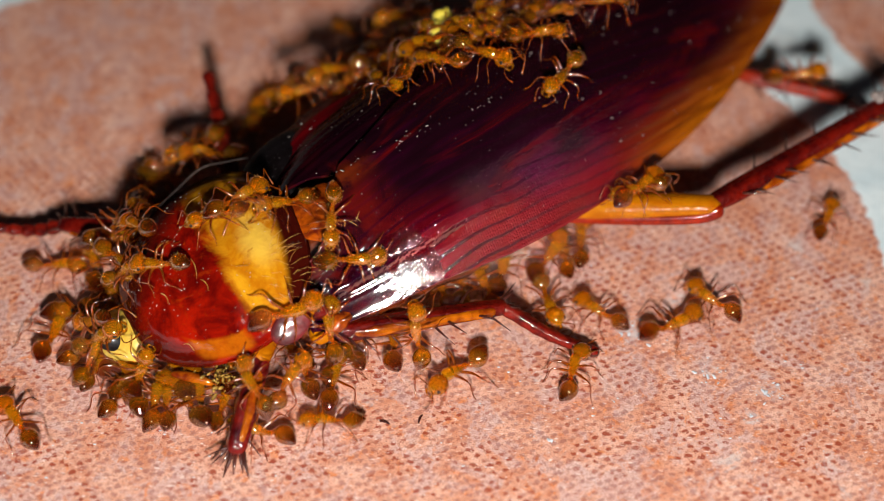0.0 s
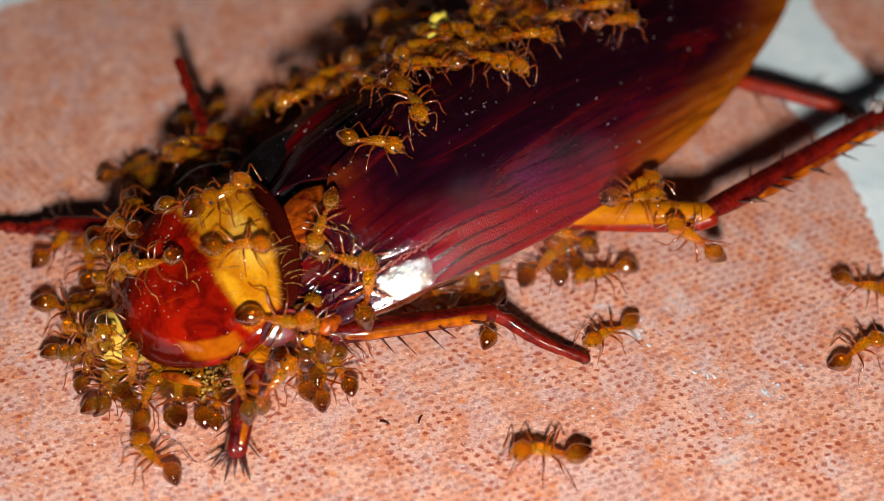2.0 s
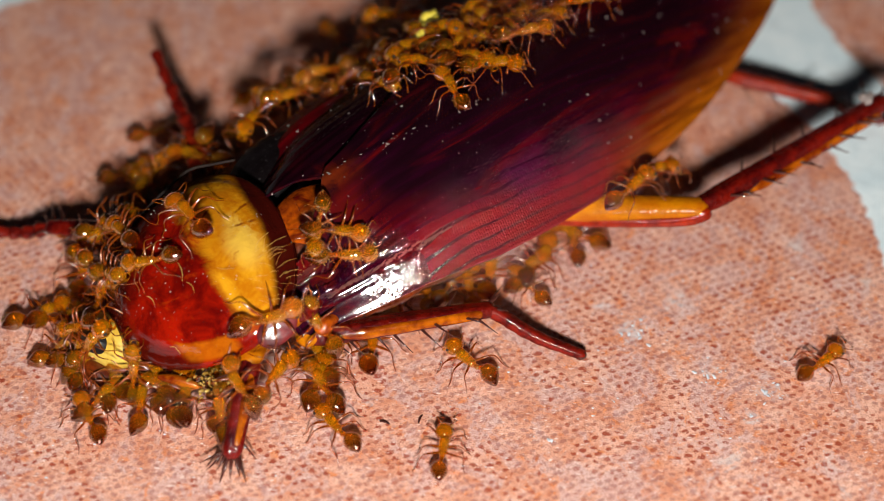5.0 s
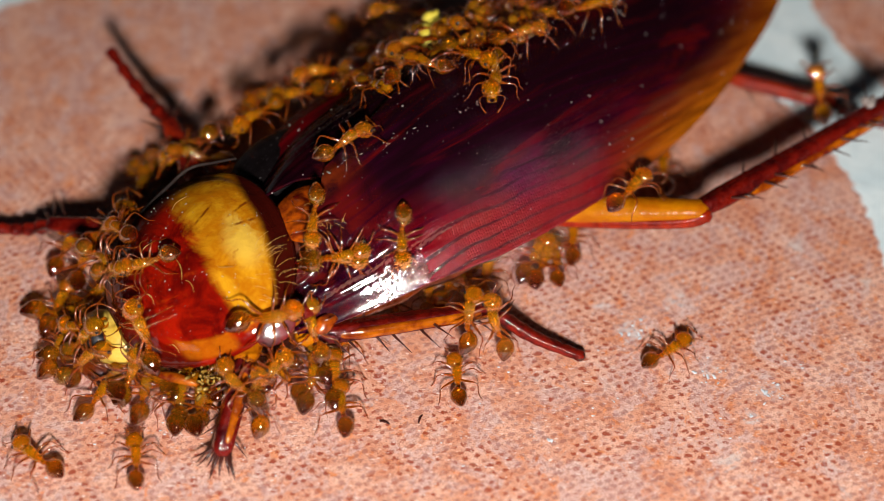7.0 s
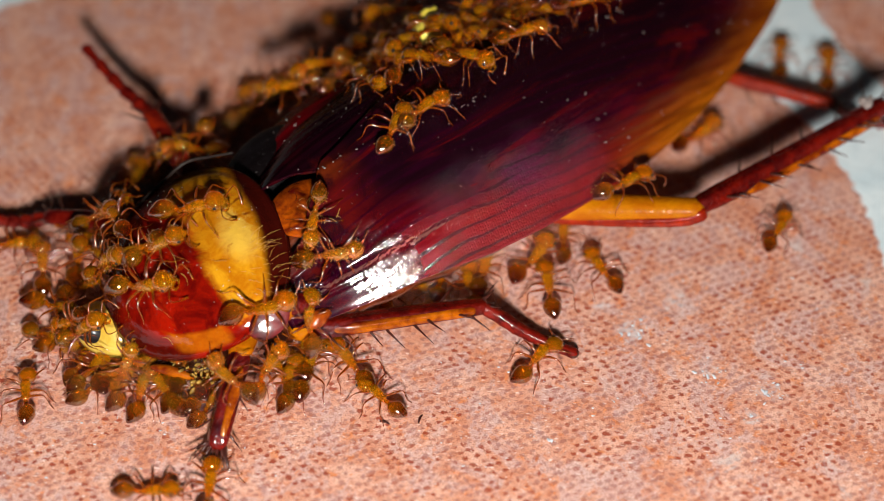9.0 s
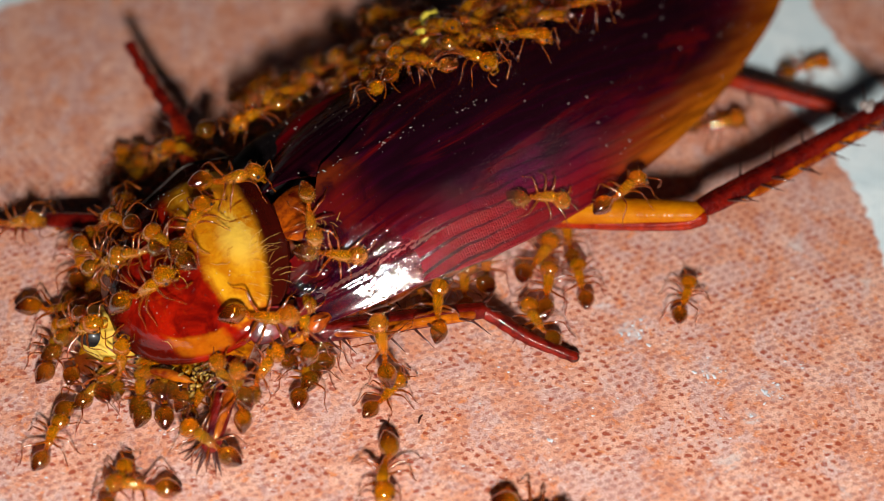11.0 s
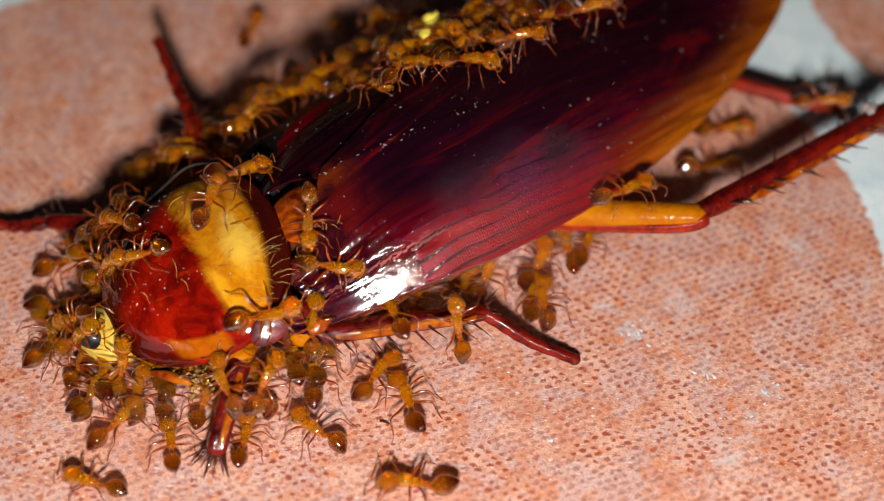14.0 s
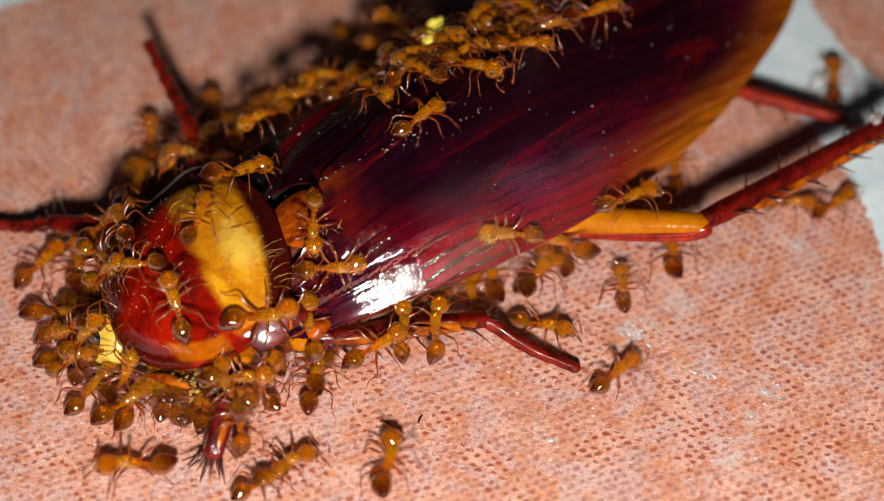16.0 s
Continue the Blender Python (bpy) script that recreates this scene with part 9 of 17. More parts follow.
    crawl(33, [
        k(0, -25.28, 7.08, 0, 0, 0, 68), k(0.5, -26.01, 7.43, 0, 0, 0, 69), k(1, -26.52, 6.51, 0, 0, 0, 69), k(1.5, -26.48, 5.46, 0, 0, 0, 69),
        k(2, -26.2, 5.28, 0, 0, 0, 68), k(2.25, -20.61, 2.45, 0, 0, 0, 71), k(2.5, -15.28, -0.26, 0, 0, 0, 73), k(2.75, -15.19, -2.43, 0, 0, 0, 73),
        k(3, -14.83, -5.19, 0.87, -15, -23, 68), k(3.5, -15.85, -4.92, 0, 0, 0, 51), k(4, -15.89, -5.42, 0, 0, 0, 26), k(4.42, -15.91, -5.27, 0, 0, 0, 30),
        k(4.83, -15.84, -5.59, 0, 0, 0, 34), k(5.25, -15.78, -5.46, 0, 0, 0, 39), k(5.67, -15.71, -4.89, 0, 0, 0, 43), k(6.08, -15.86, -5.18, 0, 0, 0, 47),
        k(6.5, -15.67, -5.07, 0, 0, 0, 51), k(7, -16, -5.7, 0, 0, 0, 72), k(7.25, -16.58, -4.87, 0, 0, 0, 82), k(7.5, -17.18, -4.02, 0, 0, 0, 91),
        k(8, -17.02, -4.32, 0, 0, 0, 99), k(8.5, -17.14, -4.32, 0, 0, 0, 99), k(8.75, -16.71, -4.75, 0, 0, 0, 45), k(9, -16.29, -5.17, 0, 0, 0, -23),
        k(9.42, -16.29, -5.32, 0, 0, 0, -2), k(9.83, -15.97, -5.66, 0, 0, 0, 21), k(10.25, -16.34, -5.68, 0, 0, 0, 45),
        k(10.67, -16.2, -5.75, 0, 0, 0, 66), k(11.08, -16.24, -5.89, 0, 0, 0, 83), k(11.5, -16.1, -6.39, 0, 0, 0, 99),
        k(11.75, -16.17, -3.56, 0, 0, 0, 57), k(12, -16.23, -0.58, 0, 0, 0, 0), k(12.25, -15.63, -0.42, 0, 0, 0, 0), k(12.5, -15.03, -0.26, 0, 0, 0, 0),
        k(12.75, -16.32, -1.7, 0, 0, 0, 40), k(13, -17.57, -3.1, 0, 0, 0, 74), k(13.25, -16.91, -2.64, 0, 0, 0, 52), k(13.5, -16.25, -2.17, 0, 0, 0, 27),
        k(13.75, -16.37, -3.47, 0, 0, 0, -23), k(14, -16.5, -4.74, 0, 0, 0, -58), k(14.25, -16.76, -3.47, 0, 0, 0, -33), k(14.5, -17.03, -2.17, 0, 0, 0, 0),
        k(14.75, -16.61, -1.54, 0, 0, 0, 13), k(15, -16.19, -0.9, 0, 0, 0, 27), k(15.25, -15.97, -3.26, 0, 0, 0, 33), k(15.5, -15.76, -5.52, 0, 0, 0, 39),
        k(15.75, -15.94, -4.81, 0, 0, 0, 48), k(16, -16.11, -4.09, 0, 0, 0, 57),
    ])
    crawl(34, [
        k(0, -10.98, -17.33, 0, 0, 0, -76), k(0.5, -10.77, -17.92, 0, 0, 0, -76), k(1, -11.36, -17.91, 0, 0, 0, -76), k(1.5, -10.76, -18.08, 0, 0, 0, -76),
        k(2, -11.37, -18.15, 0, 0, 0, -76), k(2.5, -10.82, -18.12, 0, 0, 0, -76), k(3, -11.45, -17.61, 0, 0, 0, -76), k(3.5, -11.06, -17.49, 0, 0, 0, -76),
        k(4, -10.41, -18.07, 0, 0, 0, -76), k(4.42, -10.41, -18.01, 0, 0, 0, -76), k(4.83, -10.25, -18.04, 0, 0, 0, -76),
        k(5.25, -9.93, -17.86, 0, 0, 0, -77), k(5.67, -10, -17.91, 0, 0, 0, -76), k(6.08, -9.85, -17.69, 0, 0, 0, -77),
        k(6.5, -9.82, -17.78, 0, 0, 0, -77), k(7, -9.54, -17.97, 0, 0, 0, -77), k(7.5, -9.15, -18.19, 0, 0, 0, -77), k(8, -9.03, -18.52, 0, 0, 0, -77),
        k(8.5, -8.77, -18.08, 0, 0, 0, -77), k(9, -9.13, -17.85, 0, 0, 0, -77), k(9.42, -9.19, -17.97, 0, 0, 0, -77), k(9.83, -9.21, -17.72, 0, 0, 0, -77),
        k(10.25, -9.12, -17.5, 0, 0, 0, -77), k(10.67, -8.99, -17.24, 0, 0, 0, -77), k(11.08, -9.05, -17.53, 0, 0, 0, -77),
        k(11.5, -8.86, -17.15, 0, 0, 0, -77), k(12, -9.4, -17.75, 0, 0, 0, -77), k(12.5, -9.6, -17.49, 0, 0, 0, -77),
        k(12.67, -9.47, -15.04, 0, 0, 0, -29), k(12.83, -9.35, -12.47, 0, 0, 0, 31), k(13, -9.08, -10.23, 0.65, -20, 2, 91),
        k(13.25, -8.42, -9.85, 0, 0, 0, 77), k(13.5, -7.63, -9.93, 0, 0, 0, 68), k(14, -7.88, -10.1, 0, 0, 0, 82), k(14.5, -7.51, -9.39, 0, 0, 0, 98),
        k(14.75, -5.31, -7.92, 0, 0, 0, 95), k(15, -3.04, -6.42, 0, 0, 0, 92), k(15.25, -3.64, -5.7, 0, 0, 0, 104),
        k(15.5, -4.09, -6.52, 2.08, -14, -29, 125), k(15.75, -2.91, -6.25, 2.09, 1, -23, 105), k(16, -1.72, -5.94, 2.07, 19, -24, 87),
    ])
    crawl(35, [
        k(0, -9.9, -17.33, 0, 0, 0, -164), k(0.5, -10.04, -17.92, 0, 0, 0, -164), k(1, -9.67, -17.41, 0, 0, 0, -164), k(1.5, -9.69, -17.18, 0, 0, 0, -164),
        k(2, -9.98, -17.42, 0, 0, 0, -164), k(2.5, -9.71, -17.73, 0, 0, 0, -164), k(3, -9.99, -17.28, 0, 0, 0, -164), k(3.5, -9.57, -17.48, 0, 0, 0, -164),
        k(4, -9.48, -17.15, 0, 0, 0, -164), k(4.42, -9.25, -17.23, 0, 0, 0, -164), k(4.83, -9.63, -17.1, 0, 0, 0, -164),
        k(5.25, -9.33, -16.93, 0, 0, 0, -164), k(5.67, -9.57, -17.4, 0, 0, 0, -164), k(6.08, -9.15, -17.2, 0, 0, 0, -164),
        k(6.5, -9.35, -17.11, 0, 0, 0, -164), k(7, -9.32, -17.69, 0, 0, 0, -164), k(7.5, -9.88, -18, 0, 0, 0, -164), k(8, -9.46, -17.49, 0, 0, 0, -164),
        k(8.5, -9.17, -17.7, 0, 0, 0, -164), k(9, -9.04, -17.49, 0, 0, 0, -164), k(9.42, -9.83, -16.65, 0, 0, 0, -169),
        k(9.83, -9.94, -15.73, 0, 0, 0, -173), k(10.25, -10.71, -14.53, 0, 0, 0, -178), k(10.67, -11.33, -13.81, 0, 0, 0, 178),
        k(11.08, -12.09, -12.25, 0, 0, 0, 173), k(11.5, -12.7, -11.46, 0, 0, 0, 169), k(11.75, -12.47, -9.82, 0, 0, 0, 143),
        k(12, -12.23, -8.14, 0, 0, 0, 121), k(12.25, -12.94, -8.08, 0, 0, 0, 80), k(12.5, -13.66, -8.01, 0, 0, 0, 25), k(13, -13.51, -7.07, 0, 0, 0, 80),
        k(13.5, -13.02, -7.72, 0, 0, 0, 71), k(13.75, -13, -8.54, 0, 0, 0, 60), k(14, -12.99, -9.35, 0, 0, 0, 49), k(14.25, -12.54, -9.76, 0, 0, 0, 49),
        k(14.5, -12.09, -10.17, 0, 0, 0, 48), k(14.75, -13.08, -9.9, 0, 0, 0, 25), k(15, -14.07, -9.63, 0, 0, 0, 0), k(15.25, -13.21, -9.76, 0, 0, 0, 25),
        k(15.5, -12.35, -9.9, 0, 0, 0, 49), k(15.75, -12.55, -9.15, 0, 0, 0, 43), k(16, -12.76, -8.4, 0, 0, 0, 37),
    ])
    crawl(36, [
        k(0, 6.9, 22.75, 0, 0, 0, 99), k(0.5, 7.01, 23.28, 0, 0, 0, 99), k(1, 7.36, 22.02, 0, 0, 0, 98), k(1.25, 6.86, 14.4, 3.37, -17, 28, 77),
        k(1.5, 6.33, 7.38, 6.83, 0, 10, 21), k(1.75, 6.87, 7.13, 6.9, 4, 12, 23), k(2, 7.53, 7.81, 6.12, 9, 14, 24), k(2.5, 8.16, 7.82, 5.95, 13, 15, 25),
        k(2.75, 8.49, 11.7, 5.7, -13, 18, 67), k(3, 9.76, 22.75, 0, 0, 0, 86), k(3.5, 9.6, 23.77, 0, 0, 0, 86), k(4, 10.47, 23.78, 0, 0, 0, 86),
        k(4.42, 10.76, 24.15, 0, 0, 0, 86), k(4.83, 10.65, 23.32, 0, 0, 0, 86), k(5.25, 10.44, 23.19, 0, 0, 0, 86), k(5.67, 10.99, 24.07, 0, 0, 0, 85),
        k(6.08, 10.77, 23.67, 0, 0, 0, 86), k(6.5, 10.71, 23.48, 0, 0, 0, 86), k(7, 10.53, 23.79, 0, 0, 0, 86), k(7.5, 11.28, 22.38, 0, 0, 0, 85),
        k(8, 11.2, 22.9, 0, 0, 0, 85), k(8.5, 10.41, 22.43, 0, 0, 0, 86), k(8.75, 12.23, 10.9, 5.29, 35, -12, 81), k(9, 16.43, 11.95, 0, 0, 0, 83),
        k(9.42, 16.9, 11.63, 0, 0, 0, 72), k(9.83, 17.22, 11.79, 0, 0, 0, 62), k(10.25, 17.39, 11.46, 0, 0, 0, 50), k(10.67, 17.18, 10.87, 0, 0, 0, 37),
        k(11.08, 17.76, 11.22, 0, 0, 0, 20), k(11.5, 17.92, 10.77, 0, 0, 0, 0), k(11.75, 16.09, 7.78, 1.26, 45, 15, -42), k(12, 15.04, 7.35, 0, 0, 0, -90),
        k(12.25, 14.11, 6.25, 0, 0, 0, -53), k(12.5, 13.2, 5.18, 0, 0, 0, 0), k(12.75, 15.31, 1.07, 3.35, 51, 33, 8), k(13, 19.37, 3.08, 0, 0, 0, -60),
        k(13.25, 17.64, 2.84, 3.41, 45, 30, 6), k(13.5, 17.71, 7.64, 1.58, 40, -1, 0), k(14, 17.71, 7.62, 1.57, 26, 0, 4), k(14.5, 18.56, 9.61, 0, 0, 0, 0),
        k(14.75, 14.46, 6.98, 0, 0, 0, 0), k(15, 10.53, 4.47, 0, 0, 0, 0), k(15.25, 11.53, 4.12, 0, 0, 0, 0), k(15.5, 12.53, 3.77, 0, 0, 0, 0),
        k(15.75, 11.6, 4.12, 0, 0, 0, 50), k(16, 10.66, 4.47, 0, 0, 0, 85),
    ])
    crawl(37, [
        k(0, 24.52, 3.17, 0, 0, 0, -83), k(0.5, 24.37, 3.84, 0, 0, 0, -83), k(1, 24.45, 3.24, 0, 0, 0, -83), k(1.5, 23.91, 3.71, 0, 0, 0, -83),
        k(2, 23.72, 3.05, 0, 0, 0, -82), k(2.5, 24.22, 3.73, 0, 0, 0, -83), k(3, 23.94, 4.71, 0, 0, 0, -83), k(3.5, 24.06, 4.57, 0, 0, 0, -83),
        k(4, 24.01, 4.96, 0, 0, 0, -83), k(4.42, 23.99, 4.95, 0, 0, 0, -83), k(4.83, 24.07, 4.99, 0, 0, 0, -83), k(5.25, 24.16, 5.09, 0, 0, 0, -83),
        k(5.67, 24.3, 5.79, 0, 0, 0, -83), k(6.08, 24.42, 5.96, 0, 0, 0, -83), k(6.5, 24.56, 5.78, 0, 0, 0, -83), k(7, 25.25, 6.44, 0, 0, 0, -83),
        k(7.5, 25.78, 7.43, 0, 0, 0, -84), k(7.75, 22.14, 8.13, 0, 0, 0, -26), k(8, 18.06, 7.69, 1.15, 28, -21, 24), k(8.25, 15.5, 7.91, 0, 0, 0, 43),
        k(8.5, 12.61, 6.98, 0, 0, 0, 50), k(9, 12.04, 6.62, 0, 0, 0, 36), k(9.42, 12.48, 6.37, 0, 0, 0, 31), k(9.83, 12.35, 6.91, 0, 0, 0, 26),
        k(10.25, 12.75, 7.12, 0, 0, 0, 20), k(10.67, 12.77, 6.95, 0, 0, 0, 13), k(11.08, 12.97, 7.24, 0, 0, 0, 7), k(11.5, 13.4, 6.98, 0, 0, 0, 0),
        k(12, 13.67, 6.98, 0, 0, 0, -59), k(12.25, 12.55, 5.18, 0, 0, 0, -31), k(12.5, 11.46, 3.42, 0, 0, 0, 0), k(13, 12.05, 4.12, 0, 0, 0, 0),
        k(13.5, 12.57, 4.12, 0, 0, 0, 0), k(14, 12.47, 4.47, 0, 0, 0, 0), k(14.5, 11.5, 0.31, 3.4, -25, 12, 68), k(14.75, 10.5, -1.29, 3.29, 10, -50, 68),
        k(15, 10.11, -0.26, 0, 0, 0, 85), k(15.5, 10.12, -0.3, 0, 0, 0, 89), k(16, 10.12, -0.3, 0, 0, 0, 89),
    ])
    crawl(38, [
        k(0, 22.3, -7.39, 0, 0, 0, -81), k(0.5, 21.83, -6.78, 0, 0, 0, -80), k(1, 21.3, -6.67, 0, 0, 0, -80), k(1.5, 21.57, -7.3, 0, 0, 0, -80),
        k(1.75, 19.51, -6.53, 0, 0, 0, -20), k(2, 17.42, -5.74, 0, 0, 0, 37), k(2.25, 20.03, -5.74, 0, 0, 0, 20), k(2.5, 22.65, -5.74, 0, 0, 0, 0),
        k(3, 22.64, -5.53, 0, 0, 0, 0), k(3.5, 23.12, -6.35, 0, 0, 0, 0), k(4, 23.8, -6.34, 0, 0, 0, 0), k(4.42, 24.1, -6.22, 0, 0, 0, 0),
        k(4.83, 24.02, -6.39, 0, 0, 0, 0), k(5.25, 24.1, -6.34, 0, 0, 0, 0), k(5.67, 24.07, -5.86, 0, 0, 0, 0), k(6.08, 24.03, -6.37, 0, 0, 0, 0),
        k(6.5, 24.25, -5.99, 0, 0, 0, 0), k(7, 23.83, -6.56, 0, 0, 0, 0), k(7.5, 24.43, -6.07, 0, 0, 0, 0), k(8, 24.57, -6.06, 0, 0, 0, 0),
        k(8.5, 24.14, -5.39, 0, 0, 0, 0), k(9, 24.12, -4.75, 0, 0, 0, 0), k(9.42, 23.86, -4.71, 0, 0, 0, 0), k(9.83, 23.96, -4.94, 0, 0, 0, 0),
        k(10.25, 24.29, -4.86, 0, 0, 0, 0), k(10.67, 23.84, -4.87, 0, 0, 0, 0), k(11.08, 23.83, -5.49, 0, 0, 0, 0), k(11.5, 23.92, -5.44, 0, 0, 0, 0),
        k(12, 23.57, -6.21, 0, 0, 0, 0), k(12.5, 23.61, -5.83, 0, 0, 0, 0), k(13, 24.18, -5.82, 0, 0, 0, 0), k(13.5, 24.8, -5.31, 0, 0, 0, 0),
        k(14, 25.33, -4.98, 0, 0, 0, 0), k(14.5, 25.3, -4.64, 0, 0, 0, 0), k(15, 25.65, -4.75, 0, 0, 0, 0), k(15.5, 26.15, -5.27, 0, 0, 0, 0),
        k(16, 25.32, -6.12, 0, 0, 0, 0),
    ])
    crawl(39, [
        k(0, -23.77, -0.15, 0, 0, 0, 103), k(0.5, -23.29, -1.11, 0, 0, 0, 103), k(1, -23.67, -1.76, 0, 0, 0, 104), k(1.25, -20.92, -0.7, 0, 0, 0, 143),
        k(1.5, -18.13, 0.39, 0, 0, 0, -153), k(1.67, -16.38, 0.3, 1.62, -35, -2, 139), k(1.83, -15.65, 3.08, 0, 0, 0, 90), k(2, -14.37, 4.47, 0, 0, 0, 28),
        k(2.25, -13.47, 4.56, 0, 0, 0, 41), k(2.5, -12.57, 4.64, 0, 0, 0, 52), k(2.75, -13.6, 4.56, 0, 0, 0, 81), k(3, -14.63, 4.47, 0, 0, 0, 104),
        k(3.5, -14.67, 4.82, 0, 0, 0, 97), k(3.75, -14.3, 3.94, 0, 0, 0, 73), k(4, -13.94, 3.08, 0, 0, 0, 40), k(4.42, -13.82, 3.39, 0, 0, 0, 34),
        k(4.83, -14.25, 3.85, 0, 0, 0, 28), k(5.25, -14.35, 4.95, 0, 0, 0, 21), k(5.67, -14, 4.91, 0, 0, 0, 14), k(6.08, -14.39, 5.81, 0, 0, 0, 7),
        k(6.5, -14.32, 6.25, 0, 0, 0, 0), k(6.75, -13.76, 5.35, 0, 0, 0, 58), k(7, -13.2, 4.47, 0, 0, 0, 96), k(7.5, -13.63, 4.82, 0, 0, 0, 97),
        k(8, -14.63, 4.47, 0, 0, 0, 28), k(8.5, -14.06, 4.12, 0, 0, 0, 14), k(9, -14.15, 2.73, 0, 0, 0, 27), k(9.42, -14.24, 2.67, 0, 0, 0, 43),
        k(9.83, -14.55, 3.06, 0, 0, 0, 56), k(10.25, -14.18, 3.36, 0, 0, 0, 68), k(10.67, -14.77, 4.37, 0, 0, 0, 79), k(11.08, -14.76, 4.75, 0, 0, 0, 88),
        k(11.5, -14.8, 4.82, 0, 0, 0, 97), k(12, -15.28, 5.53, 0, 0, 0, 41), k(12.25, -15.88, 4.61, 0, 0, 0, 41), k(12.5, -16.46, 3.7, 0, 0, 0, 41),
        k(12.75, -15.73, 3.56, 0, 0, 0, 34), k(13, -15.01, 3.42, 0, 0, 0, 28), k(13.25, -14.32, 3.08, 0, 0, 0, 27), k(13.5, -13.64, 2.73, 0, 0, 0, 27),
        k(13.75, -13.16, 4.12, 0, 0, 0, 28), k(14, -12.66, 5.53, 0, 0, 0, 28), k(14.25, -13.2, 4.47, 0, 0, 0, 53), k(14.5, -13.72, 3.42, 0, 0, 0, 73),
        k(14.75, -13.42, 4.12, 0, 0, 0, 53), k(15, -13.11, 4.82, 0, 0, 0, 28), k(15.25, -10.83, -1.2, 4.9, -28, 3, 63),
        k(15.5, -9.67, -3.06, 5.45, -9, -7, 73), k(16, -9.67, -3.06, 5.45, -10, -7, 73),
    ])
    crawl(40, [
        k(0, -14.21, -17.33, 0, 0, 0, 50), k(0.25, -15.45, -14.94, 0, 0, 0, 26), k(0.5, -16.76, -12.42, 0, 0, 0, 0), k(0.75, -16.18, -12.54, 0, 0, 0, 18),
        k(1, -15.6, -12.67, 0, 0, 0, 37), k(1.25, -15.24, -15.06, 0, 0, 0, -31), k(1.5, -14.88, -17.33, 0, 0, 0, -81), k(2, -15.05, -17.53, 0, 0, 0, -81),
        k(2.5, -14.85, -17.42, 0, 0, 0, -81), k(3, -15.1, -17.98, 0, 0, 0, -81), k(3.5, -14.71, -17.29, 0, 0, 0, -81), k(4, -15.16, -17.46, 0, 0, 0, -81),
        k(4.42, -15.43, -17.55, 0, 0, 0, -81), k(4.83, -14.98, -17.54, 0, 0, 0, -81), k(5.25, -15.29, -17.46, 0, 0, 0, -81),
        k(5.67, -15.25, -17.55, 0, 0, 0, -81), k(6.08, -15.34, -17.72, 0, 0, 0, -81), k(6.5, -15.41, -17.5, 0, 0, 0, -81),
        k(7, -15.18, -17.41, 0, 0, 0, -81), k(7.25, -16.83, -9.54, 0, 0, 0, -45), k(7.5, -18.77, -0.26, 0, 0, 0, 0), k(8, -18.86, -1.22, 0, 0, 0, 0),
        k(8.5, -19.16, -0.9, 0, 0, 0, 0), k(9, -18.8, -0.1, 0, 0, 0, 0), k(9.42, -18.69, 0.08, 0, 0, 0, 0), k(9.83, -19.1, 0.62, 0, 0, 0, 0),
        k(10.25, -19.15, 1.2, 0, 0, 0, 0), k(10.67, -18.45, 0.67, 0.99, 29, 4, 6), k(11.08, -18.5, 0.57, 0.96, 21, -17, -11),
        k(11.5, -19.15, 2.06, 0, 0, 0, 0), k(12, -17.96, 0.57, 1.06, -1, -14, 72), k(12.25, -18.17, 0.62, 0, 0, 0, 41), k(12.5, -18.02, -0.26, 0, 0, 0, 0),
        k(12.75, -18.41, -0.9, 0, 0, 0, 0), k(13, -18.8, -1.54, 0, 0, 0, 0), k(13.25, -17.8, -0.1, 0, 0, 0, 0), k(13.5, -16.27, 0.03, 1.59, 62, -13, -16),
        k(13.75, -16.47, 0.23, 0, 0, 0, 13), k(14, -16.19, -0.9, 0, 0, 0, 27), k(14.25, -16.94, -0.42, 0, 0, 0, 34), k(14.5, -17.7, 0.07, 0, 0, 0, 41),
        k(14.75, -15.53, -0.08, 1.86, 18, -24, 17), k(15, -14.45, 3.08, 0, 0, 0, 27), k(15.5, -14.2, 3.08, 0, 0, 0, 73), k(15.75, -13.89, 4.82, 0, 0, 0, 85),
        k(16, -13.57, 6.62, 0, 0, 0, 96),
    ])
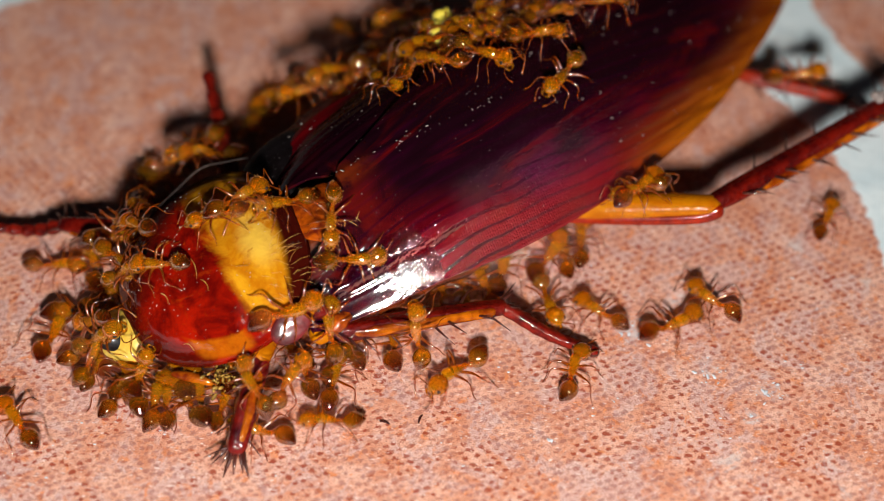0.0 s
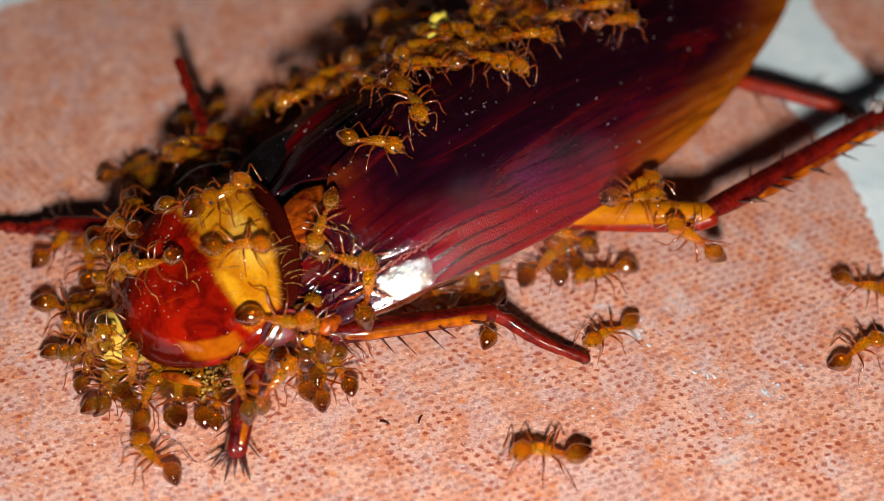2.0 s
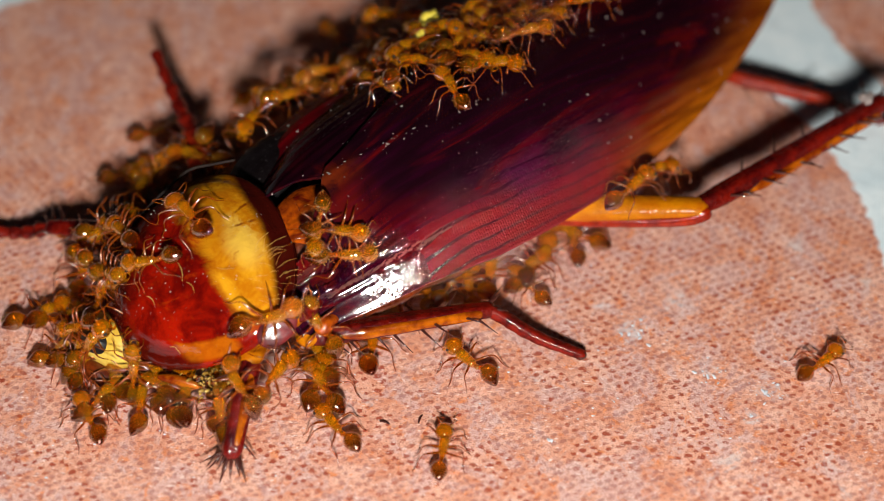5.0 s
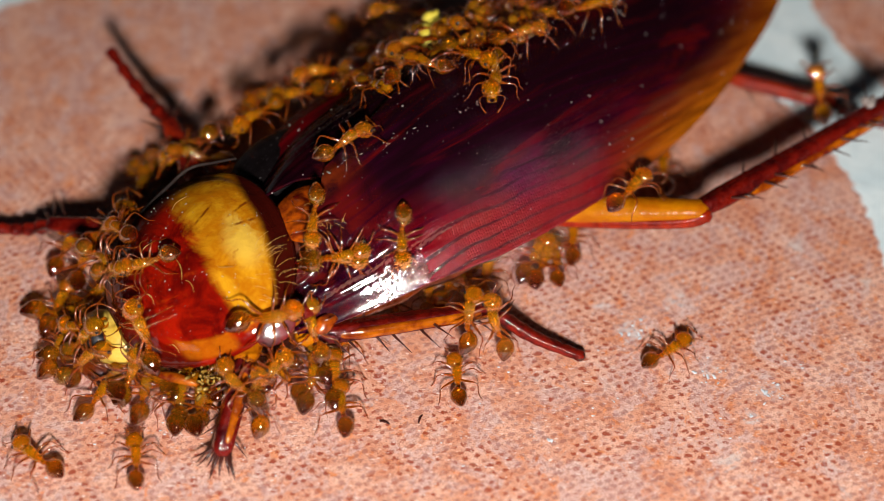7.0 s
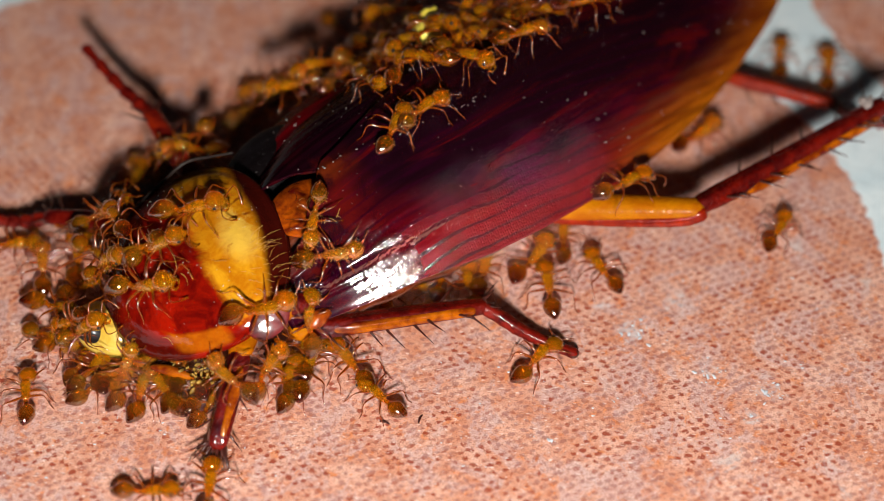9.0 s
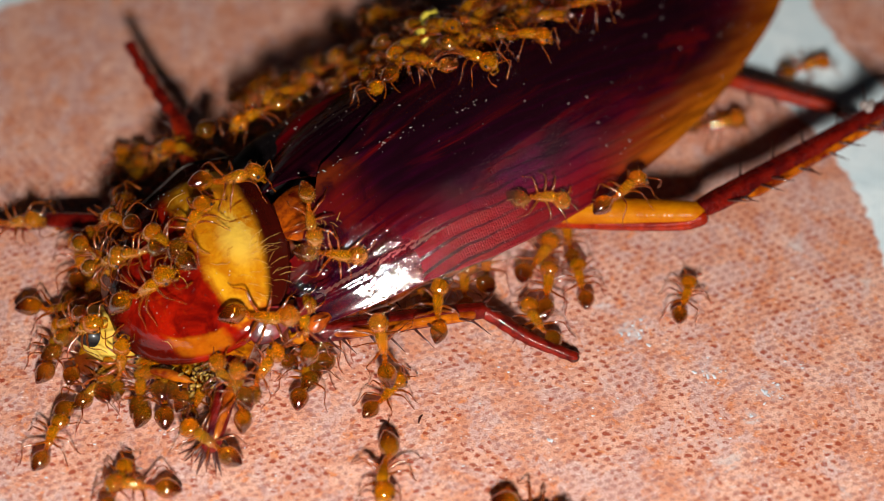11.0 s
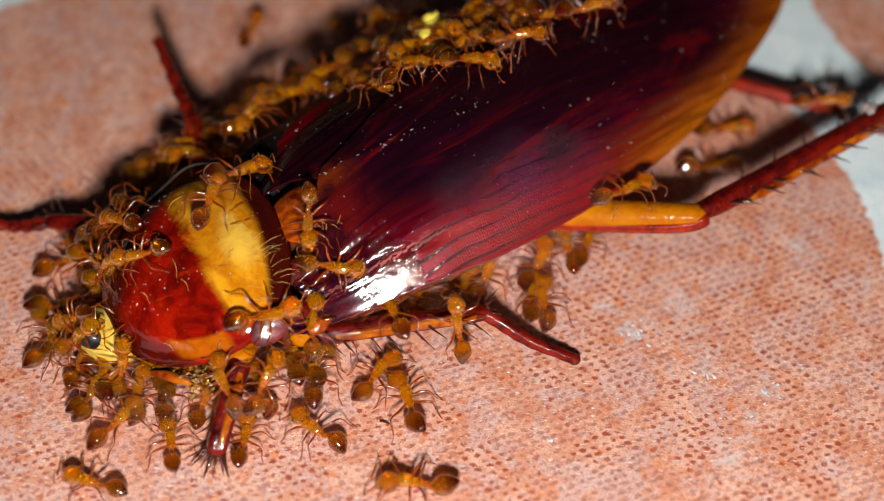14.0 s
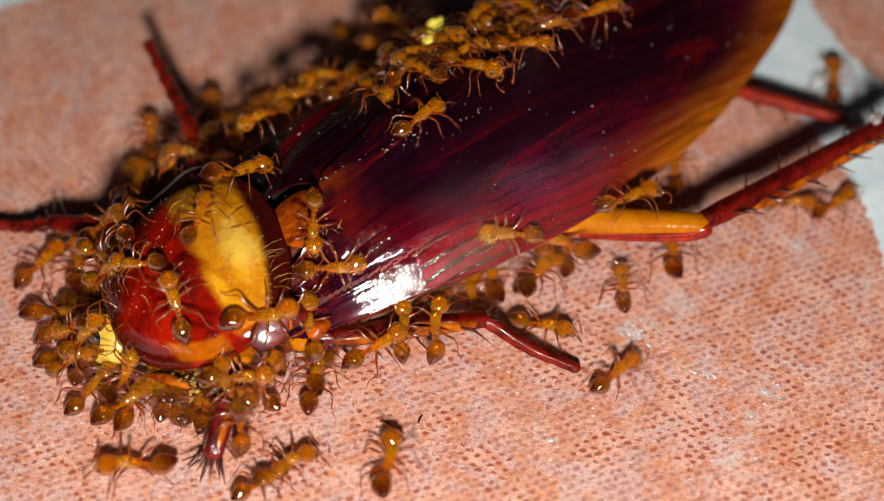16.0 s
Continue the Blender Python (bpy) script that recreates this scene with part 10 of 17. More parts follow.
    crawl(41, [
        k(0, 23.22, -3.02, 0, 0, 0, -95), k(0.5, 23.91, -3.08, 0, 0, 0, -95), k(1, 24.5, -3.73, 0, 0, 0, -95), k(1.5, 24.81, -4.09, 0, 0, 0, -96),
        k(2, 25.02, -4.68, 0, 0, 0, -96), k(2.5, 25.08, -5.17, 0, 0, 0, -96), k(3, 24.41, -5, 0, 0, 0, -95), k(3.5, 23.82, -5.12, 0, 0, 0, -95),
        k(4, 23.82, -4.75, 0, 0, 0, -95), k(4.42, 23.7, -4.64, 0, 0, 0, -95), k(4.83, 23.64, -4.36, 0, 0, 0, -95), k(5.25, 24.06, -4.76, 0, 0, 0, -95),
        k(5.67, 23.83, -4.72, 0, 0, 0, -95), k(6.08, 24.02, -4.64, 0, 0, 0, -95), k(6.5, 23.83, -4.5, 0, 0, 0, -95), k(7, 23.41, -5, 0, 0, 0, -95),
        k(7.5, 23.86, -4.35, 0, 0, 0, -95), k(8, 23.14, -4.7, 0, 0, 0, -95), k(8.5, 23.69, -4.67, 0, 0, 0, -95), k(9, 24.15, -4.55, 0, 0, 0, -95),
        k(9.42, 24.15, -4.35, 0, 0, 0, -95), k(9.83, 24.39, -4.63, 0, 0, 0, -95), k(10.25, 23.96, -4.42, 0, 0, 0, -95),
        k(10.67, 24.34, -3.95, 0, 0, 0, -95), k(11.08, 24.4, -3.78, 0, 0, 0, -95), k(11.5, 24.26, -3.82, 0, 0, 0, -95), k(12, 24.05, -4.63, 0, 0, 0, -95),
        k(12.5, 23.66, -4.16, 0, 0, 0, -95), k(13, 23.47, -3.34, 0, 0, 0, -95), k(13.25, 17.88, -6.5, 0, 0, 0, -83), k(13.5, 12.6, -9.49, 0, 0, 0, -70),
        k(13.75, 12.11, -13.57, 0, 0, 0, -84), k(14, 11.65, -17.33, 0, 0, 0, -97), k(14.5, 12.12, -17.55, 0, 0, 0, -97),
        k(15, 11.68, -17.35, 0, 0, 0, -97), k(15.5, 12.21, -17.29, 0, 0, 0, -97), k(16, 12.12, -17.83, 0, 0, 0, -97),
    ])
    crawl(42, [
        k(0, -6.09, -6.26, 3.75, 44, -5, 19), k(0.5, -6.26, -6.48, 3.75, 43, -5, 20), k(1, -6.45, -6.48, 3.64, 44, 0, 16),
        k(1.5, -6.55, -6.55, 3.64, 43, 5, 7), k(2, -6.52, -6.6, 3.57, 42, 16, 3), k(2.5, -6.68, -6.63, 3.63, 43, 10, 4),
        k(3, -6.53, -6.48, 3.56, 41, 14, -1), k(3.5, -6.57, -6.51, 3.55, 43, 5, 9), k(4, -6.7, -6.68, 3.55, 44, -5, 19),
        k(4.5, -6.79, -6.57, 3.67, 43, -4, 26), k(5, -6.89, -6.55, 3.69, 44, -4, 19), k(5.5, -6.84, -6.39, 3.8, 44, 2, 17),
        k(6, -6.75, -6.4, 3.75, 43, 0, 12), k(6.5, -6.86, -6.5, 3.67, 44, -1, 16), k(7, -6.97, -6.52, 3.67, 44, 5, 16),
        k(7.5, -7.06, -6.19, 3.68, 44, 4, 13), k(8, -6.93, -6.44, 3.71, 43, 2, 11), k(8.5, -7.09, -6.23, 3.76, 44, -1, 14),
        k(9, -7.23, -6.13, 3.73, 44, 0, 16), k(9.5, -7.28, -6.16, 3.72, 43, 12, 6), k(10, -7.09, -6.07, 3.77, 44, 4, 16),
        k(10.5, -7.18, -6.27, 3.67, 43, 10, 8), k(11, -7.18, -6.45, 3.61, 43, 14, 5), k(11.5, -7.21, -6.56, 3.68, 42, 14, 3),
        k(12, -7.08, -6.68, 3.7, 41, 17, -4), k(12.5, -6.99, -6.47, 3.77, 43, 12, 6), k(13, -7.15, -6.4, 3.74, 42, 7, 1),
        k(13.5, -7.16, -6.26, 3.78, 44, 6, 12), k(14, -7.01, -6.43, 3.7, 44, 1, 16), k(14.5, -7.14, -6.41, 3.79, 44, -1, 16),
        k(15, -7.21, -6.34, 3.83, 44, 1, 14), k(15.5, -7.05, -6.53, 3.76, 44, -1, 17), k(16, -7.14, -6.55, 3.81, 44, 4, 15),
    ])
    crawl(43, [
        k(0, -4.62, -5.97, 2.36, 1, -42, 100), k(0.5, -4.54, -6.07, 2.38, -2, -37, 106), k(1, -4.73, -5.78, 2.51, -7, -39, 114),
        k(1.5, -4.82, -5.85, 2.54, -10, -40, 118), k(2, -5.19, -5.99, 2.49, -7, -37, 112), k(2.5, -5.13, -5.97, 2.54, -14, -36, 124),
        k(3, -5.01, -5.73, 2.54, -18, -38, 131), k(3.5, -5.06, -5.88, 2.46, -18, -37, 130), k(4, -5.29, -6.02, 2.47, -16, -35, 129),
        k(4.5, -5.18, -5.89, 2.55, -12, -36, 122), k(5, -5.1, -5.94, 2.48, -20, -37, 135), k(5.5, -5.19, -5.9, 2.51, -4, -36, 109),
        k(6, -5.14, -6.02, 2.4, -13, -39, 124), k(6.5, -5.09, -6.08, 2.34, -6, -40, 112), k(7, -5.32, -6.05, 2.38, -6, -42, 112),
        k(7.5, -5.39, -5.61, 2.5, 0, -39, 100), k(8, -5.46, -5.89, 2.54, 0, -38, 101), k(8.5, -5.59, -5.82, 2.46, 4, -38, 94),
        k(9, -5.46, -5.65, 2.45, 3, -40, 97), k(9.5, -5.48, -5.69, 2.43, -10, -40, 117), k(10, -5.46, -5.71, 2.43, -13, -35, 122),
        k(10.5, -5.5, -5.87, 2.35, -7, -36, 111), k(11, -5.61, -6, 2.36, 2, -39, 98), k(11.5, -5.46, -6.18, 2.34, -1, -38, 103),
        k(12, -5.6, -6.33, 2.41, -13, -38, 121), k(12.5, -5.5, -6.18, 2.4, -2, -42, 104), k(13, -5.64, -5.95, 2.49, 4, -42, 94),
        k(13.5, -5.56, -5.72, 2.58, 6, -40, 90), k(14, -5.33, -5.92, 2.47, 5, -39, 93), k(14.5, -5.38, -6.11, 2.38, -8, -41, 113),
        k(15, -5.6, -5.97, 2.48, -14, -36, 122), k(15.5, -5.46, -6.08, 2.52, -4, -37, 106), k(16, -5.44, -6.05, 2.57, -2, -37, 103),
    ])
    crawl(44, [
        k(0, -4.49, -3.14, 5.64, -8, 33, -95), k(0.5, -4.46, -3.34, 5.61, -14, 34, -106), k(1, -4.76, -3.25, 5.6, -13, 32, -105),
        k(1.5, -4.8, -3.4, 5.56, -14, 30, -108), k(2, -4.88, -3.36, 5.61, -17, 28, -114), k(2.5, -4.9, -3.52, 5.54, -18, 27, -116),
        k(3, -4.74, -3.33, 5.5, -16, 34, -110), k(3.5, -4.88, -3.3, 5.58, -10, 29, -101), k(4, -4.87, -3.47, 5.51, -6, 37, -92),
        k(4.5, -5.02, -3.5, 5.51, -4, 35, -89), k(5, -5.04, -3.54, 5.48, -11, 30, -102), k(5.5, -5.15, -3.47, 5.53, -1, 37, -84),
        k(6, -5, -3.43, 5.53, -2, 33, -86), k(6.5, -5.14, -3.39, 5.56, -9, 35, -98), k(7, -5.2, -3.26, 5.65, -8, 31, -97),
        k(7.5, -5.12, -3.12, 5.54, -7, 37, -95), k(8, -5.1, -3.44, 5.52, -6, 33, -93), k(8.5, -5.18, -3.16, 5.6, 0, 35, -82),
        k(9, -5.19, -3.04, 5.58, -12, 36, -104), k(9.5, -5.39, -3.14, 5.53, -11, 36, -103), k(10, -5.36, -3.18, 5.51, -6, 35, -94),
        k(10.5, -5.41, -3.1, 5.62, -1, 36, -85), k(11, -5.32, -3.14, 5.65, 2, 34, -79), k(11.5, -5.36, -3.45, 5.57, -6, 36, -94),
        k(12, -5.04, -3.55, 5.63, -8, 31, -99), k(12.5, -5.18, -3.32, 5.7, -14, 28, -109), k(13, -5.27, -3.36, 5.58, -17, 32, -114),
        k(13.5, -5.45, -3.11, 5.69, -16, 28, -113), k(14, -5.4, -3.26, 5.66, -4, 30, -91), k(14.5, -5.42, -3.3, 5.67, -4, 34, -89),
        k(15, -5.3, -3.27, 5.66, -2, 32, -86), k(15.5, -5.1, -3.39, 5.7, -4, 38, -91), k(16, -5.17, -3.49, 5.66, -4, 36, -92),
    ])
    crawl(45, [
        k(0, -3.59, -3.95, 4.36, 53, 8, 13), k(0.5, -3.7, -4.15, 4.35, 54, 3, 15), k(1, -3.75, -4, 4.3, 53, 14, 12), k(1.5, -3.65, -4.07, 4.31, 51, 22, 5),
        k(2, -3.89, -4.06, 4.42, 49, 22, -1), k(2.5, -3.96, -4.1, 4.48, 50, 26, 0), k(3, -3.97, -3.83, 4.55, 48, 25, -3),
        k(3.5, -3.98, -3.88, 4.53, 49, 26, -3), k(4, -4.04, -3.95, 4.53, 52, 13, 7), k(4.5, -3.99, -3.94, 4.51, 53, 7, 15),
        k(5, -3.96, -3.88, 4.55, 53, 12, 14), k(5.5, -3.98, -3.88, 4.54, 53, 10, 12), k(6, -4.08, -4.04, 4.36, 51, 17, 5),
        k(6.5, -4.17, -4.03, 4.41, 53, 14, 12), k(7, -4.24, -3.96, 4.52, 54, 1, 17), k(7.5, -4.24, -3.63, 4.56, 53, 9, 12),
        k(8, -4.08, -4.01, 4.41, 54, 4, 17), k(8.5, -4.46, -4, 4.33, 54, -1, 23), k(9, -4.53, -3.76, 4.44, 54, 2, 16), k(9.5, -4.55, -3.73, 4.49, 53, 14, 9),
        k(10, -4.66, -3.71, 4.59, 52, 10, 7), k(10.5, -4.47, -3.71, 4.58, 53, 16, 8), k(11, -4.38, -3.85, 4.51, 52, 15, 7),
        k(11.5, -4.39, -4.09, 4.46, 53, 5, 12), k(12, -4.45, -4.46, 4.34, 54, 3, 16), k(12.5, -4.33, -4.32, 4.27, 52, 15, 6),
        k(13, -4.36, -4.11, 4.36, 51, 16, 2), k(13.5, -4.3, -4.04, 4.26, 52, 11, 7), k(14, -4.46, -4.24, 4.22, 53, 20, 8),
        k(14.5, -4.59, -4.19, 4.41, 54, 4, 15), k(15, -4.39, -4.19, 4.28, 53, 14, 9), k(15.5, -4.34, -4.4, 4.26, 53, 6, 9),
        k(16, -4.42, -4.38, 4.36, 54, 7, 14),
    ])
    crawl(46, [
        k(0, -11.33, -4.4, 4.19, -26, 19, 167), k(0.5, -11.22, -4.6, 4.21, -23, 21, 176), k(1, -11.43, -4.4, 4.25, -26, 20, 167),
        k(1.5, -11.56, -4.35, 4.2, -26, 18, 165), k(2, -11.54, -4.44, 4.25, -22, 26, 176), k(2.5, -11.57, -4.26, 4.32, -24, 24, 170),
        k(3, -11.55, -4.29, 4.23, -17, 27, -172), k(3.5, -11.78, -4.37, 4.16, -15, 28, -167), k(4, -11.67, -4.67, 4.23, -18, 23, -172),
        k(4.5, -11.79, -4.45, 4.27, -19, 25, -174), k(5, -11.68, -4.39, 4.35, -22, 22, 177), k(5.5, -11.81, -4.5, 4.23, -20, 29, -178),
        k(6, -11.87, -4.46, 4.22, -23, 25, 174), k(6.5, -11.83, -4.42, 4.25, -25, 18, 168), k(7, -11.79, -4.4, 4.25, -19, 23, -175),
        k(7.5, -12.04, -4.09, 4.15, -15, 27, -168), k(8, -12.05, -4.19, 4.19, -14, 26, -165), k(8.5, -12.27, -3.88, 4.22, -16, 31, -171),
        k(9, -12.23, -3.73, 4.28, -17, 28, -172), k(9.5, -12.07, -3.95, 4.27, -20, 28, -178), k(10, -12.11, -3.98, 4.25, -24, 25, 170),
        k(10.5, -12.23, -3.88, 4.25, -17, 27, -172), k(11, -12.24, -3.91, 4.27, -24, 25, 172), k(11.5, -12.18, -4.32, 4.21, -22, 27, 177),
        k(12, -12.07, -4.35, 4.22, -19, 27, -177), k(12.5, -11.98, -4.35, 4.26, -25, 20, 168), k(13, -12.09, -4.12, 4.23, -24, 24, 170),
        k(13.5, -12.23, -4, 4.24, -19, 27, -178), k(14, -12.16, -4.04, 4.29, -20, 22, -180), k(14.5, -12.18, -4.24, 4.21, -24, 21, 172),
        k(15, -12.1, -4.19, 4.24, -21, 22, 178), k(15.5, -12.19, -4.4, 4.16, -23, 20, 174), k(16, -12.21, -4.37, 4.17, -26, 20, 164),
    ])
    crawl(47, [
        k(0, -4.09, 12.12, 0, 0, -3, -149), k(0.5, -4.09, 12.19, 0, 0, -2, -141), k(1, -4.47, 12.21, 0, 0, 4, -145), k(1.5, -4.12, 12.12, 0, 0, 1, -157),
        k(2, -4.22, 12.19, 0, 0, 2, -150), k(2.5, -3.95, 12.05, 0, 0, -4, -144), k(3, -4.24, 12.32, 0, 0, -3, -143), k(3.5, -4.27, 12.18, 0, 0, 3, -154),
        k(4, -4.78, 12.13, 0, 0, -4, -160), k(4.5, -4.68, 12.27, 0, 0, -4, -164), k(5, -4.59, 12.14, 0, 0, -1, -145),
        k(5.5, -4.46, 12.05, 0, 0, -2, -148), k(6, -4.55, 11.95, 0, 0, -3, -138), k(6.5, -4.59, 12, 0, 0, 1, -132), k(7, -4.58, 11.88, 0, 0, 4, -143),
        k(7.5, -4.37, 12.22, 0, 0, -3, -158), k(8, -4.47, 12.11, 0, 0, -2, -145), k(8.5, -4.55, 12.07, 0, 0, -2, -144),
        k(9, -4.66, 12.35, 0, 0, -2, -140), k(9.5, -4.49, 12.47, 0, 0, -3, -156), k(10, -4.53, 12.56, 0, 0, -2, -162),
        k(10.5, -4.68, 12.37, 0, 0, 1, -164), k(11, -4.68, 12.09, 0, 0, 3, -157), k(11.5, -4.59, 11.83, 0, 0, -1, -145),
        k(12, -3.95, 11.61, 0, 0, -2, -148), k(12.5, -4.19, 11.95, 0, 0, 2, -137), k(13, -4.17, 12.25, 0, 0, 3, -143),
        k(13.5, -4.37, 12.19, 0, 0, 0, -155), k(14, -4.27, 12.03, 0, 0, 1, -155), k(14.5, -4.26, 11.96, 0, 0, -1, -149),
        k(15, -4.21, 11.99, 0, 0, 3, -160), k(15.5, -4.06, 11.69, 0, 0, 1, -157), k(16, -4.02, 11.69, 0, 0, 2, -143),
    ])
    crawl(48, [
        k(0, -2.28, 9.75, 3.13, 0, -4, 31), k(0.5, -2.18, 9.67, 3.14, 0, 1, 18), k(1, -2.49, 9.79, 3.26, 0, -1, 22), k(1.5, -2.41, 9.51, 3.44, 0, -3, 28),
        k(2, -2.36, 9.54, 3.21, 0, 4, 38), k(2.5, -2.21, 9.56, 3.11, 0, -3, 25), k(3, -2.36, 9.79, 3.30, 0, 1, 35), k(3.5, -2.55, 9.53, 3.47, 0, -1, 35),
        k(4, -3.04, 9.38, 3.57, -13, 16, 36), k(4.5, -2.97, 9.44, 3.31, 0, -4, 32), k(5, -2.91, 9.49, 3.17, 0, -1, 34), k(5.5, -2.78, 9.63, 3.14, 0, -3, 36),
        k(6, -2.75, 9.63, 3.17, 0, 4, 35), k(6.5, -2.70, 9.67, 3.04, 0, -3, 28), k(7, -2.72, 9.61, 3.04, 0, -3, 20), k(7.5, -2.53, 9.93, 3.26, -13, 16, 34),
        k(8, -2.46, 9.67, 3.20, 0, -1, 25), k(8.5, -2.67, 9.72, 3.07, 0, 2, 14), k(9, -2.78, 9.87, 3.13, 0, -1, 9), k(9.5, -2.70, 9.85, 3.36, 0, 2, 13),
        k(10, -2.62, 9.84, 3.39, 0, -2, 21), k(10.5, -2.71, 9.67, 3.27, 0, -1, 15), k(11, -2.73, 9.58, 3.14, 0, -1, 24), k(11.5, -2.64, 9.58, 3.20, 0, 3, 24),
        k(12, -2.07, 9.41, 3.08, 0, 1, 18), k(12.5, -2.47, 9.44, 3.18, 0, -2, 24), k(13, -2.54, 9.48, 3.31, 0, -2, 33), k(13.5, -2.75, 9.60, 3.37, 0, 1, 17),
        k(14, -2.69, 9.55, 3.24, 0, 1, 16), k(14.5, -2.78, 9.36, 3.44, 0, -4, 16), k(15, -2.67, 9.45, 3.47, -13, 16, 12), k(15.5, -2.54, 9.18, 3.38, 0, 2, 19),
        k(16, -2.52, 9.20, 3.38, -13, 16, 14),
    ])
    crawl(49, [
        k(0, -1.01, 6.6, 5.39, -10, 37, 115), k(0.5, -0.91, 6.45, 5.42, -4, 33, 126), k(1, -1.23, 6.43, 5.49, -4, 37, 126),
        k(1.5, -0.98, 6.27, 5.52, -16, 31, 104), k(2, -1.14, 6.33, 5.42, -8, 31, 118), k(2.5, -1.03, 6.19, 5.48, -10, 38, 114),
        k(3, -1.21, 6.43, 5.45, -15, 36, 106), k(3.5, -1.33, 6.35, 5.41, -19, 27, 97), k(4, -1.57, 6.33, 5.45, -22, 30, 92),
        k(4.5, -1.59, 6.4, 5.4, -10, 38, 115), k(5, -1.59, 6.37, 5.42, -3, 35, 127), k(5.5, -1.66, 6.37, 5.38, -14, 32, 107),
        k(6, -1.69, 6.45, 5.31, -12, 35, 111), k(6.5, -1.64, 6.47, 5.32, -5, 39, 123), k(7, -1.66, 6.25, 5.41, -1, 33, 131),
        k(7.5, -1.61, 6.53, 5.37, 1, 34, 132), k(8, -1.35, 6.26, 5.47, -9, 31, 115), k(8.5, -1.54, 6.51, 5.38, -17, 35, 101),
        k(9, -1.55, 6.66, 5.42, -6, 38, 121), k(9.5, -1.69, 6.59, 5.4, -15, 29, 105), k(10, -1.56, 6.67, 5.4, -18, 34, 99),
        k(10.5, -1.67, 6.54, 5.38, -10, 31, 113), k(11, -1.6, 6.45, 5.39, -5, 37, 122), k(11.5, -1.6, 6.1, 5.47, -9, 31, 115),
        k(12, -1.2, 5.8, 5.5, -10, 34, 113), k(12.5, -1.37, 6.1, 5.44, -7, 32, 118), k(13, -1.36, 6.13, 5.5, -5, 37, 122),
        k(13.5, -1.38, 6.26, 5.56, -6, 36, 120), k(14, -1.61, 6.19, 5.43, -4, 37, 124), k(14.5, -1.53, 6.32, 5.36, -9, 31, 115),
        k(15, -1.47, 6.17, 5.46, -13, 34, 109), k(15.5, -1.34, 6, 5.42, -18, 33, 99), k(16, -1.44, 6.04, 5.35, -9, 31, 114),
    ])
    crawl(50, [
        k(0, 0.85, 9.37, 4.26, -18, -32, -25), k(0.5, 0.74, 9.19, 4.23, -18, -33, -25), k(1, 0.68, 9.52, 4.23, -15, -29, -29),
        k(1.5, 0.99, 9.26, 4.3, -22, -28, -18), k(2, 0.96, 9.24, 4.27, -12, -35, -36), k(2.5, 0.92, 9.31, 4.14, -16, -32, -29),
        k(3, 0.76, 9.66, 4.1, -15, -29, -30), k(3.5, 0.68, 9.36, 4.17, -15, -31, -32), k(4, 0.29, 9.2, 4.29, -18, -31, -25),
        k(4.5, 0.2, 9.35, 4.16, -24, -28, -12), k(5, 0.3, 9.48, 4.12, -15, -35, -30), k(5.5, 0.35, 9.25, 4.26, -16, -36, -29),
        k(6, 0.31, 9.15, 4.29, -17, -29, -27), k(6.5, 0.32, 9.15, 4.29, -20, -26, -20), k(7, 0.54, 9.19, 4.33, -14, -29, -32),
        k(7.5, 0.71, 9.54, 4.25, -16, -32, -29), k(8, 0.87, 9.32, 4.27, -14, -36, -33), k(8.5, 0.62, 9.31, 4.31, -21, -31, -20),
        k(9, 0.44, 9.35, 4.35, -11, -31, -38), k(9.5, 0.44, 9.28, 4.39, -18, -28, -25), k(10, 0.37, 9.52, 4.21, -11, -37, -38),
        k(10.5, 0.49, 9.39, 4.29, -18, -32, -26), k(11, 0.57, 9.4, 4.24, -22, -26, -17), k(11.5, 0.47, 9.33, 4.12, -19, -28, -25),
        k(12, 0.86, 8.8, 4.21, -12, -34, -38), k(12.5, 0.52, 9.06, 4.14, -8, -33, -44), k(13, 0.76, 9.22, 4.2, -16, -30, -31),
        k(13.5, 0.62, 9.35, 4.24, -13, -36, -36), k(14, 0.57, 9.1, 4.32, -6, -32, -48), k(14.5, 0.53, 9.1, 4.25, -19, -34, -23),
        k(15, 0.65, 9.12, 4.28, -11, -36, -39), k(15.5, 0.72, 8.99, 4.15, -9, -36, -44), k(16, 0.73, 8.84, 4.25, -5, -38, -50),
    ])
